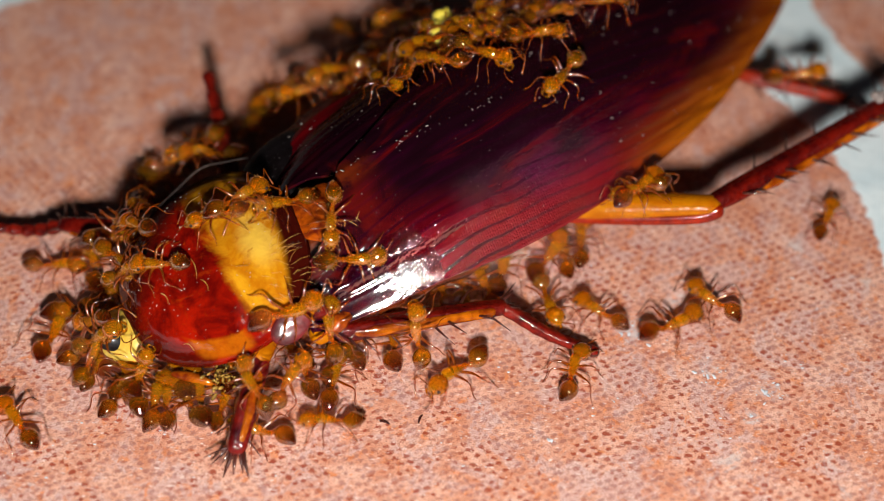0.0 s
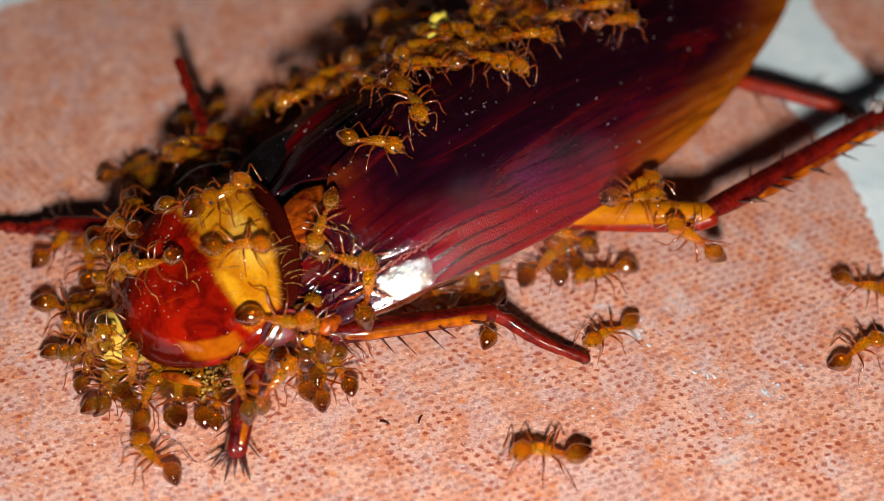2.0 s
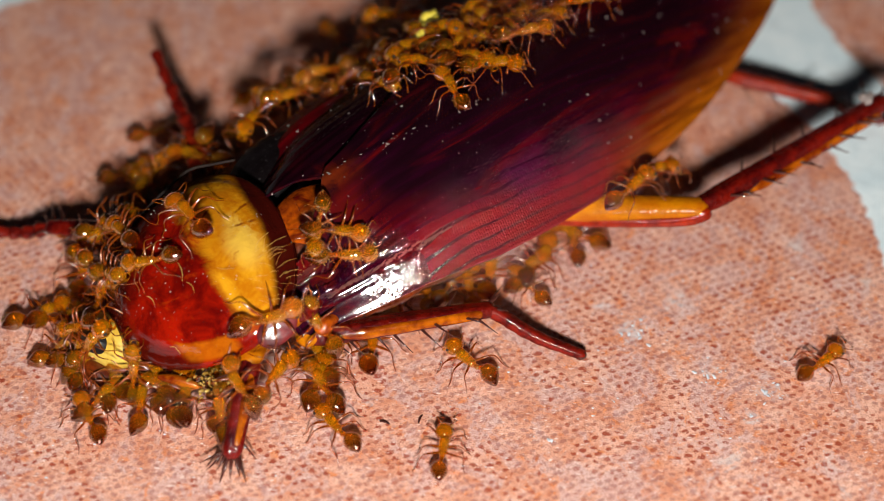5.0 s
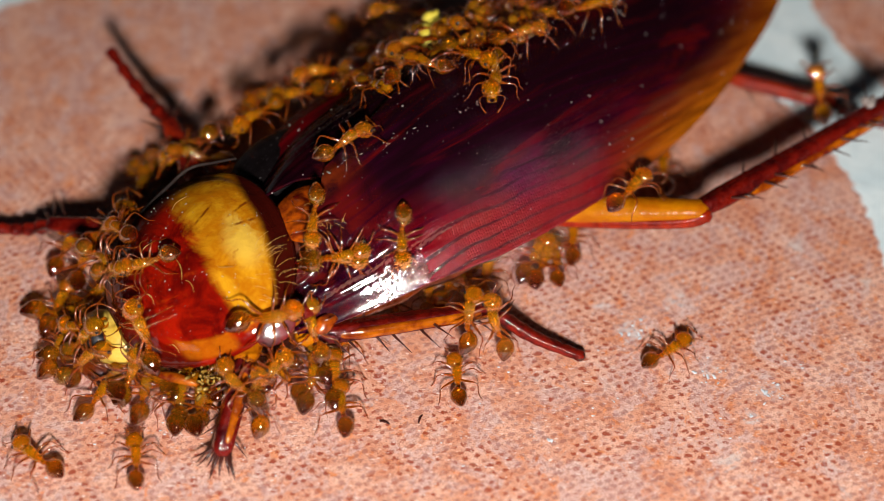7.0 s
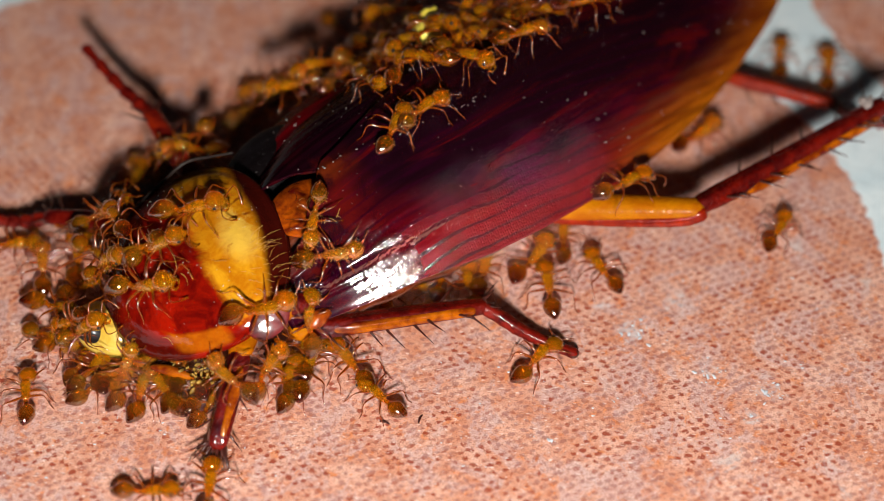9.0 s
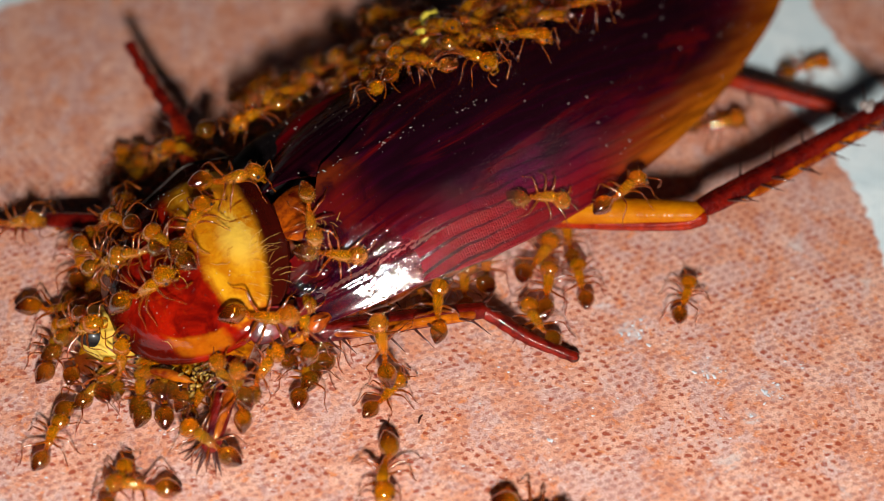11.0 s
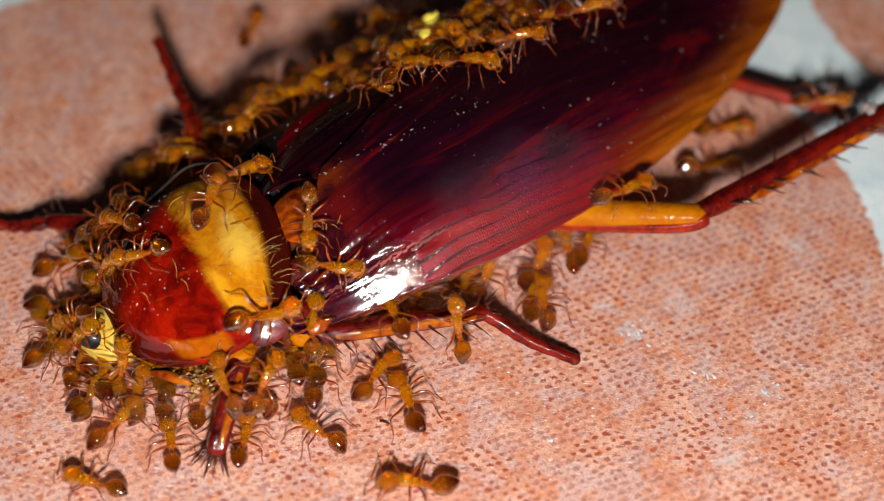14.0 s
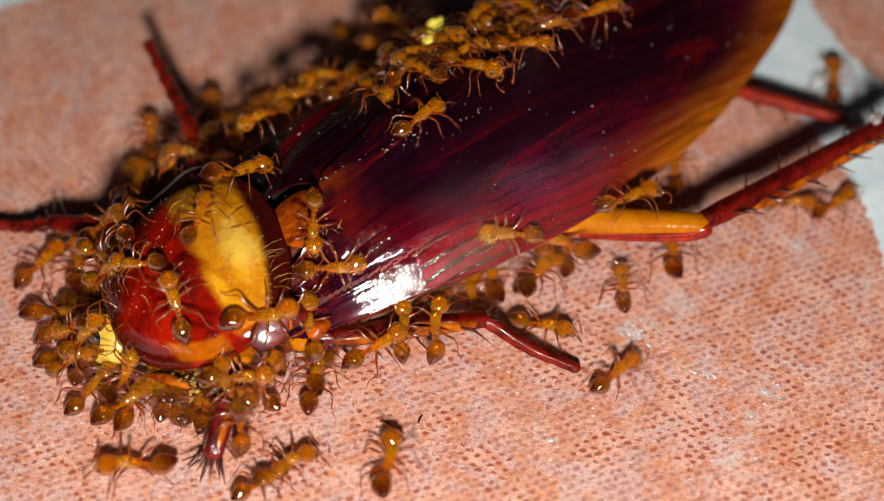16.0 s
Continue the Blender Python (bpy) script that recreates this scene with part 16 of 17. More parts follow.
    crawl(105, [
        k(0, -2.14, 14, 0, 0, -4, -31), k(0.5, -2.12, 14.01, 0, 0, 1, -26), k(1, -2.6, 14.09, 0, 0, -3, -42), k(1.5, -2.47, 13.95, 0, 0, 4, -54),
        k(2, -2.37, 14.05, 0, 0, -3, -46), k(2.5, -2.34, 13.86, 0, 0, 2, -54), k(3, -2.43, 14.24, 0, 0, 3, -56), k(3.5, -2.47, 14.19, 0, 0, 1, -57),
        k(4, -2.96, 14.03, 0, 0, 4, -42), k(4.5, -2.84, 13.83, 0, 0, -3, -30), k(5, -2.69, 13.79, 0, 0, 3, -38), k(5.5, -2.68, 13.89, 0, 0, 3, -30),
        k(6, -2.56, 13.98, 0, 0, 3, -32), k(6.5, -2.76, 14.03, 0, 0, 2, -33), k(7, -2.66, 14.03, 0, 0, 1, -41), k(7.5, -2.46, 14.29, 0, 0, -3, -49),
        k(8, -2.52, 14.09, 0, 0, 0, -49), k(8.5, -2.63, 14.15, 0, 0, 1, -51), k(9, -2.72, 14.33, 0, 0, 0, -47), k(9.5, -2.66, 14.22, 0, 0, -2, -54),
        k(10, -2.64, 14.05, 0, 0, -2, -44), k(10.5, -2.78, 14.11, 0, 0, 0, -38), k(11, -2.84, 14.07, 0, 0, 2, -31), k(11.5, -2.65, 13.7, 0, 0, 1, -23),
        k(12, -2.23, 13.51, 0, 0, 1, -23), k(12.5, -2.41, 13.76, 0, 0, -1, -42), k(13, -2.44, 13.93, 0, 0, 1, -40), k(13.5, -2.49, 14.11, 0, 0, 1, -53),
        k(14, -2.37, 13.94, 0, 0, 0, -55), k(14.5, -2.31, 13.96, 0, 0, -3, -51), k(15, -2.23, 14.03, 0, 0, 3, -42), k(15.5, -2.11, 13.65, 0, 0, 4, -30),
        k(16, -2.14, 13.67, 0, 0, 3, -38),
    ])
    crawl(106, [
        k(0, 3.22, 8.36, 6.21, -12, 19, 83), k(0.5, 3.24, 8.38, 6.16, -14, 15, 78), k(1, 3.14, 8.53, 6.21, -16, 14, 67),
        k(1.5, 3.32, 8.21, 6.23, -17, 7, 64), k(2, 3.3, 8.2, 6.21, -17, 8, 61), k(2.5, 3.21, 8.13, 6.17, -14, 19, 77), k(3, 3.14, 8.47, 6.18, -11, 13, 87),
        k(3.5, 3.11, 8.21, 6.21, -13, 13, 80), k(4, 2.7, 8.22, 6.23, -10, 15, 92), k(4.5, 2.81, 8.29, 6.23, -9, 21, 94), k(5, 2.72, 8.22, 6.22, -10, 16, 90),
        k(5.5, 2.72, 8.19, 6.23, -14, 13, 76), k(6, 2.74, 8.16, 6.23, -17, 14, 63), k(6.5, 2.94, 8.18, 6.26, -18, 7, 58), k(7, 3, 8.08, 6.29, -18, 13, 59),
        k(7.5, 3.06, 8.27, 6.27, -17, 12, 60), k(8, 3.17, 8.13, 6.25, -13, 18, 79), k(8.5, 3.08, 8.33, 6.23, -14, 15, 77),
        k(9, 2.98, 8.38, 6.27, -13, 19, 78), k(9.5, 2.84, 8.38, 6.24, -14, 12, 75), k(10, 2.91, 8.31, 6.26, -16, 15, 68),
        k(10.5, 2.92, 8.33, 6.24, -16, 12, 67), k(11, 3.05, 8.27, 6.25, -14, 15, 74), k(11.5, 3.06, 7.97, 6.27, -13, 15, 80),
        k(12, 3.44, 7.57, 6.27, -11, 20, 85), k(12.5, 3.1, 7.7, 6.28, -9, 16, 94), k(13, 3.23, 7.78, 6.31, -14, 11, 74),
        k(13.5, 3.04, 8.19, 6.24, -15, 15, 69), k(14, 3, 7.96, 6.28, -17, 13, 62), k(14.5, 3.1, 8.07, 6.23, -15, 9, 70),
        k(15, 2.95, 8.03, 6.21, -17, 14, 63), k(15.5, 3.02, 7.67, 6.22, -17, 6, 58), k(16, 3.02, 7.56, 6.26, -14, 11, 74),
    ])
    crawl(107, [
        k(0, -4.93, 7.15, 3.61, 0, -3, -156), k(0.5, -5.02, 7.14, 3.61, 0, -4, -161), k(1, -5.16, 7.26, 3.60, 0, 3, -149), k(1.5, -4.99, 7.03, 3.26, 18, 15, -143),
        k(2, -5.01, 6.96, 3.61, 0, 3, -136), k(2.5, -5.02, 6.87, 3.62, 0, 1, -145), k(3, -5.09, 7.35, 3.60, 0, 2, -147), k(3.5, -5.13, 7.19, 3.61, 0, -2, -163),
        k(4, -5.64, 7.18, 3.60, 0, -3, -148), k(4.5, -5.60, 7.24, 3.60, 0, 3, -159), k(5, -5.43, 7.07, 3.61, 0, -2, -154), k(5.5, -5.45, 7.11, 3.26, 18, 15, -157),
        k(6, -5.42, 7.28, 3.60, 0, -3, -157), k(6.5, -5.42, 7.21, 3.60, 0, 3, -166), k(7, -5.41, 7.08, 3.61, 0, 3, -171), k(7.5, -5.27, 7.46, 3.63, 0, 4, -150),
        k(8, -5.28, 7.15, 3.61, 0, 2, -144), k(8.5, -5.54, 7.30, 3.28, 18, 15, -145), k(9, -5.66, 7.50, 3.63, 0, 1, -155), k(9.5, -5.43, 7.36, 3.63, 0, 2, -146),
        k(10, -5.43, 7.33, 3.25, 18, 15, -156), k(10.5, -5.57, 7.22, 3.60, 0, 2, -143), k(11, -5.54, 7.23, 3.25, 18, 15, -144),
        k(11.5, -5.55, 6.99, 3.61, 0, 3, -137), k(12, -5.08, 6.75, 3.62, 0, -1, -154), k(12.5, -5.27, 6.90, 3.62, 0, 1, -153),
        k(13, -5.10, 7.04, 3.61, 0, -2, -140), k(13.5, -5.18, 7.20, 3.54, 0, -3, -139), k(14, -5.32, 7.05, 3.61, 0, 2, -134),
        k(14.5, -5.28, 7.19, 3.61, 0, -3, -156), k(15, -5.18, 7.06, 3.61, 0, -3, -157), k(15.5, -4.93, 6.91, 3.62, 0, -1, -165),
        k(16, -5.13, 6.78, 3.62, 0, -3, -165),
    ])
    crawl(108, [
        k(0, -3.95, 6.47, 3.63, -39, 16, 56), k(0.5, -3.78, 6.26, 3.75, -37, 17, 63), k(1, -4.13, 6.35, 3.74, -38, 13, 59),
        k(1.5, -3.8, 6.32, 3.78, -34, 24, 70), k(2, -4.09, 6.24, 3.68, -38, 16, 57), k(2.5, -4.02, 6.1, 3.74, -37, 14, 60),
        k(3, -4.08, 6.48, 3.66, -33, 23, 73), k(3.5, -4.16, 6.21, 3.76, -35, 16, 66), k(4, -4.33, 6.14, 3.84, -39, 14, 55),
        k(4.5, -4.27, 6.15, 3.87, -37, 22, 62), k(5, -4.28, 6.2, 3.83, -37, 20, 61), k(5.5, -4.3, 6.24, 3.8, -38, 15, 60),
        k(6, -4.38, 6.18, 3.79, -35, 23, 69), k(6.5, -4.26, 6.27, 3.8, -35, 16, 68), k(7, -4.21, 6.14, 3.89, -36, 23, 66),
        k(7.5, -4.22, 6.37, 3.87, -36, 17, 65), k(8, -4.25, 6.26, 3.71, -33, 19, 72), k(8.5, -4.5, 6.4, 3.66, -35, 21, 66),
        k(9, -4.69, 6.43, 3.68, -33, 27, 72), k(9.5, -4.64, 6.49, 3.67, -29, 27, 81), k(10, -4.5, 6.35, 3.82, -36, 16, 64),
        k(10.5, -4.33, 6.41, 3.83, -35, 17, 66), k(11, -4.34, 6.43, 3.73, -35, 23, 67), k(11.5, -4.44, 6.24, 3.67, -33, 20, 73),
        k(12, -4.17, 6.01, 3.62, -35, 25, 64), k(12.5, -4.33, 5.99, 3.75, -37, 20, 61), k(13, -4.38, 6.08, 3.74, -32, 23, 73),
        k(13.5, -4.54, 6.2, 3.73, -35, 20, 65), k(14, -4.29, 6.24, 3.78, -32, 22, 73), k(14.5, -4.29, 6.02, 3.86, -34, 27, 69),
        k(15, -4.35, 6.07, 3.81, -31, 25, 76), k(15.5, -4.04, 6, 3.81, -29, 29, 80), k(16, -4.26, 5.98, 3.7, -36, 19, 63),
    ])
    crawl(109, [
        k(0, -2.22, 3.69, 6.15, 5, -30, -59), k(0.5, -2.08, 3.59, 6.17, 6, -26, -61), k(1, -2.31, 3.91, 6.11, 0, -29, -49),
        k(1.5, -2.23, 3.81, 6.08, -3, -24, -44), k(2, -2.35, 3.57, 6.14, -3, -30, -43), k(2.5, -2.19, 3.47, 6.2, 1, -27, -53),
        k(3, -2.43, 3.62, 6.17, 5, -25, -61), k(3.5, -2.45, 3.75, 6.1, 2, -25, -55), k(4, -2.62, 3.62, 6.17, 7, -29, -64),
        k(4.5, -2.62, 3.67, 6.15, -2, -29, -45), k(5, -2.52, 3.63, 6.2, -1, -24, -47), k(5.5, -2.56, 3.57, 6.21, 0, -29, -48),
        k(6, -2.75, 3.49, 6.18, -1, -26, -47), k(6.5, -2.67, 3.57, 6.18, 3, -26, -57), k(7, -2.75, 3.46, 6.18, 1, -30, -52),
        k(7.5, -2.68, 3.85, 6.13, -4, -24, -41), k(8, -2.75, 3.58, 6.09, 0, -31, -50), k(8.5, -2.83, 3.78, 6.09, 6, -25, -63),
        k(9, -2.94, 3.87, 6.11, 5, -26, -61), k(9.5, -2.71, 3.87, 6.18, 10, -25, -72), k(10, -2.69, 3.98, 6.13, 11, -29, -74),
        k(10.5, -2.8, 3.77, 6.15, 8, -27, -67), k(11, -2.86, 3.59, 6.16, 12, -27, -76), k(11.5, -2.84, 3.47, 6.13, 12, -28, -78),
        k(12, -2.71, 3.25, 6.06, 13, -25, -81), k(12.5, -2.71, 3.59, 6.04, 14, -23, -83), k(13, -2.81, 3.56, 6.07, 13, -21, -80),
        k(13.5, -2.87, 3.82, 6.04, 5, -29, -61), k(14, -2.81, 3.61, 6.1, -2, -29, -47), k(14.5, -2.83, 3.5, 6.11, -4, -25, -42),
        k(15, -2.74, 3.48, 6.15, 2, -24, -55), k(15.5, -2.54, 3.23, 6.19, 4, -30, -60), k(16, -2.66, 3.18, 6.17, 4, -25, -60),
    ])
    crawl(110, [
        k(0, -13.73, -5.93, 1.45, 28, -39, -5), k(0.5, -13.56, -6.2, 1.52, 31, -45, -9), k(1, -13.73, -6.25, 1.45, 33, -41, -12),
        k(1.5, -13.79, -6.25, 1.39, 34, -40, -16), k(2, -13.97, -6.17, 1.44, 27, -47, -5), k(2.5, -14.05, -6.13, 1.38, 33, -39, -15),
        k(3, -13.99, -5.95, 1.41, 26, -40, -3), k(3.5, -14, -6.01, 1.51, 25, -47, -1), k(4, -13.99, -6.28, 1.59, 13, -50, 16),
        k(4.5, -14.18, -6.21, 1.46, 16, -50, 13), k(5, -14.01, -6.32, 1.55, 11, -46, 18), k(5.5, -14.07, -6.08, 1.64, 25, -44, 0),
        k(6, -14.2, -5.98, 1.59, 20, -46, 6), k(6.5, -14.29, -5.96, 1.51, 17, -50, 10), k(7, -14.32, -5.93, 1.46, 22, -49, 3),
        k(7.5, -14.37, -5.65, 1.43, 10, -52, 19), k(8, -14.25, -5.87, 1.52, 21, -43, 3), k(8.5, -14.37, -5.66, 1.57, 31, -41, -11),
        k(9, -14.43, -5.6, 1.56, 27, -39, -4), k(9.5, -14.35, -5.65, 1.6, 22, -45, 2), k(10, -14.46, -5.76, 1.45, 34, -41, -15),
        k(10.5, -14.53, -5.68, 1.46, 31, -45, -11), k(11, -14.47, -5.69, 1.57, 31, -40, -12), k(11.5, -14.53, -5.8, 1.54, 35, -35, -18),
        k(12, -14.3, -5.93, 1.63, 22, -46, 0), k(12.5, -14.41, -6.09, 1.43, 24, -41, -2), k(13, -14.44, -5.77, 1.5, 18, -50, 7),
        k(13.5, -14.57, -5.66, 1.48, 7, -45, 22), k(14, -14.56, -5.83, 1.42, 26, -44, -3), k(14.5, -14.46, -5.96, 1.47, 32, -35, -13),
        k(15, -14.4, -5.8, 1.59, 36, -38, -20), k(15.5, -14.45, -5.96, 1.5, 24, -41, -1), k(16, -14.31, -6, 1.63, 14, -44, 12),
    ])
    crawl(111, [
        k(0, -14.14, -5.18, 1.53, -42, 42, 150), k(0.5, -14.07, -5.31, 1.61, -39, 40, 156), k(1, -14.22, -5.3, 1.61, -28, 45, 172),
        k(1.5, -14.24, -5.41, 1.49, -39, 45, 155), k(2, -14.61, -5.36, 1.28, -45, 33, 145), k(2.5, -14.67, -5.27, 1.26, -43, 38, 147),
        k(3, -14.62, -5.18, 1.22, -37, 43, 158), k(3.5, -14.83, -5.16, 1.16, -45, 35, 145), k(4, -14.93, -5.28, 1.24, -42, 37, 152),
        k(4.5, -14.92, -5.42, 1.18, -36, 45, 161), k(5, -14.76, -5.39, 1.4, -37, 42, 158), k(5.5, -14.86, -5.27, 1.35, -39, 36, 155),
        k(6, -14.79, -5.31, 1.42, -40, 40, 153), k(6.5, -14.85, -5.35, 1.32, -44, 35, 146), k(7, -14.71, -5.36, 1.42, -43, 33, 149),
        k(7.5, -14.87, -4.91, 1.39, -46, 36, 142), k(8, -14.84, -5.25, 1.29, -43, 40, 148), k(8.5, -15.04, -5.07, 1.24, -38, 44, 156),
        k(9, -15.15, -4.97, 1.2, -35, 47, 160), k(9.5, -15.2, -4.73, 1.28, -32, 45, 164), k(10, -15.08, -4.74, 1.44, -29, 47, 168),
        k(10.5, -15, -4.95, 1.43, -32, 49, 164), k(11, -15.12, -5.03, 1.29, -34, 49, 162), k(11.5, -15.15, -5.18, 1.25, -37, 42, 157),
        k(12, -15.08, -5.15, 1.26, -30, 46, 165), k(12.5, -15.11, -5.22, 1.21, -42, 36, 149), k(13, -15.06, -5.06, 1.27, -30, 42, 166),
        k(13.5, -15.2, -4.89, 1.26, -37, 42, 156), k(14, -14.99, -5.02, 1.47, -36, 44, 158), k(14.5, -14.94, -5.13, 1.49, -46, 35, 143),
        k(15, -14.88, -5.23, 1.47, -32, 44, 163), k(15.5, -14.95, -5.35, 1.36, -33, 41, 162), k(16, -15.04, -5.36, 1.25, -37, 43, 157),
    ])
    crawl(112, [
        k(0, -13.25, 3.59, 0, 0, 3, 80), k(0.5, -13.11, 3.27, 0, 0, -3, 82), k(1, -13.49, 3.51, 0, 0, 0, 86), k(1.5, -13.26, 3.37, 0, 0, 1, 92),
        k(2, -13.31, 3.29, 0, 0, -3, 79), k(2.5, -13.21, 3.31, 0, 0, 0, 65), k(3, -13.17, 3.52, 0, 0, -3, 68), k(3.5, -13.38, 3.46, 0, 0, 3, 66),
        k(4, -13.65, 3.04, 0, 0, -3, 73), k(4.5, -13.73, 3.19, 0, 0, 1, 67), k(5, -13.72, 3.19, 0, 0, 1, 58), k(5.5, -13.75, 3.12, 0, 0, 1, 68),
        k(6, -13.75, 3.37, 0, 0, 1, 78), k(6.5, -13.72, 3.34, 0, 0, 2, 81), k(7, -13.63, 3.22, 0, 0, -3, 76), k(7.5, -13.75, 3.91, 0, 0, -4, 67),
        k(8, -13.68, 3.66, 0, 0, 0, 66), k(8.5, -13.73, 3.72, 0, 0, 2, 63), k(9, -13.92, 3.7, 0, 0, 0, 70), k(9.5, -14.04, 3.83, 0, 0, 3, 65),
        k(10, -13.9, 3.84, 0, 0, 1, 73), k(10.5, -13.9, 3.68, 0, 0, -2, 74), k(11, -13.98, 3.73, 0, 0, -1, 66), k(11.5, -13.93, 3.62, 0, 0, 3, 65),
        k(12, -13.74, 3.59, 0, 0, 3, 78), k(12.5, -13.94, 3.58, 0, 0, 4, 66), k(13, -13.89, 3.63, 0, 0, 1, 66), k(13.5, -13.91, 3.5, 0, 0, -3, 80),
        k(14, -13.81, 3.55, 0, 0, 0, 75), k(14.5, -13.81, 3.55, 0, 0, 3, 75), k(15, -13.83, 3.58, 0, 0, -2, 81), k(15.5, -13.75, 3.68, 0, 0, 2, 83),
        k(16, -13.82, 3.62, 0, 0, 1, 80),
    ])
    crawl(113, [
        k(0, -12.8, 4.52, 0, 0, -2, -142), k(0.5, -12.8, 4.25, 0, 0, 4, -154), k(1, -13.18, 4.42, 0, 0, -2, -151), k(1.5, -12.87, 4.64, 0, 0, 1, -146),
        k(2, -13.05, 4.52, 0, 0, 3, -137), k(2.5, -12.81, 4.4, 0, 0, -2, -133), k(3, -12.83, 4.47, 0, 0, 3, -140), k(3.5, -12.85, 4.58, 0, 0, 2, -143),
        k(4, -13.21, 4.13, 0, 0, 3, -156), k(4.5, -13.15, 4.33, 0, 0, -1, -163), k(5, -13.2, 4.43, 0, 0, 4, -147), k(5.5, -13.28, 4.32, 0, 0, -4, -146),
        k(6, -13.37, 4.39, 0, 0, 2, -156), k(6.5, -13.21, 4.32, 0, 0, -1, -165), k(7, -13.18, 4.54, 0, 0, -3, -164), k(7.5, -13.15, 4.92, 0, 0, 0, -171),
        k(8, -13.13, 4.5, 0, 0, -2, -163), k(8.5, -13.15, 4.78, 0, 0, -4, -147), k(9, -13.19, 4.95, 0, 0, -1, -158), k(9.5, -13.23, 4.91, 0, 0, -2, -143),
        k(10, -13.27, 4.81, 0, 0, -1, -149), k(10.5, -13.37, 4.58, 0, 0, 1, -163), k(11, -13.28, 4.66, 0, 0, 2, -157), k(11.5, -13.45, 4.56, 0, 0, 2, -154),
        k(12, -13.1, 4.54, 0, 0, 0, -147), k(12.5, -13.34, 4.49, 0, 0, -1, -155), k(13, -13.37, 4.64, 0, 0, 2, -166), k(13.5, -13.54, 4.7, 0, 0, 2, -151),
        k(14, -13.47, 4.64, 0, 0, -2, -140), k(14.5, -13.38, 4.57, 0, 0, 0, -135), k(15, -13.44, 4.7, 0, 0, -1, -136), k(15.5, -13.35, 4.56, 0, 0, -3, -152),
        k(16, -13.37, 4.54, 0, 0, -3, -163),
    ])
    crawl(114, [
        k(0, -11.99, 4.96, 0, 0, -3, 34), k(0.5, -12, 4.84, 0, 0, 2, 29), k(1, -12.16, 4.71, 0, 0, -2, 38), k(1.5, -12.07, 4.68, 0, 0, 2, 40),
        k(2, -12.21, 4.78, 0, 0, -3, 32), k(2.5, -12.07, 4.95, 0, 0, 1, 28), k(3, -12.22, 4.9, 0, 0, -4, 36), k(3.5, -12.17, 4.79, 0, 0, 2, 41),
        k(4, -12.47, 4.42, 0, 0, -2, 26), k(4.5, -12.52, 4.53, 0, 0, -1, 30), k(5, -12.59, 4.46, 0, 0, 0, 39), k(5.5, -12.58, 4.66, 0, 0, -3, 40),
        k(6, -12.44, 4.88, 0, 0, -2, 41), k(6.5, -12.42, 5.03, 0, 0, -2, 34), k(7, -12.49, 4.94, 0, 0, 1, 31), k(7.5, -12.55, 5.18, 0, 0, 3, 23),
        k(8, -12.39, 4.92, 0, 0, -1, 38), k(8.5, -12.61, 5.09, 0, 0, -4, 37), k(9, -12.75, 5.13, 0, 0, -3, 37), k(9.5, -12.7, 4.99, 0, 0, -3, 42),
        k(10, -12.65, 5.14, 0, 0, 2, 43), k(10.5, -12.67, 5.06, 0, 0, -1, 26), k(11, -12.6, 5.01, 0, 0, -2, 35), k(11.5, -12.64, 4.77, 0, 0, -1, 42),
        k(12, -12.24, 4.68, 0, 0, -4, 32), k(12.5, -12.44, 4.71, 0, 0, 1, 42), k(13, -12.44, 5.04, 0, 0, -2, 39), k(13.5, -12.57, 5.04, 0, 0, -2, 31),
        k(14, -12.44, 4.94, 0, 0, 0, 20), k(14.5, -12.55, 4.81, 0, 0, -3, 16), k(15, -12.58, 5, 0, 0, -3, 24), k(15.5, -12.33, 4.88, 0, 0, -1, 17),
        k(16, -12.17, 4.74, 0, 0, -3, 24),
    ])
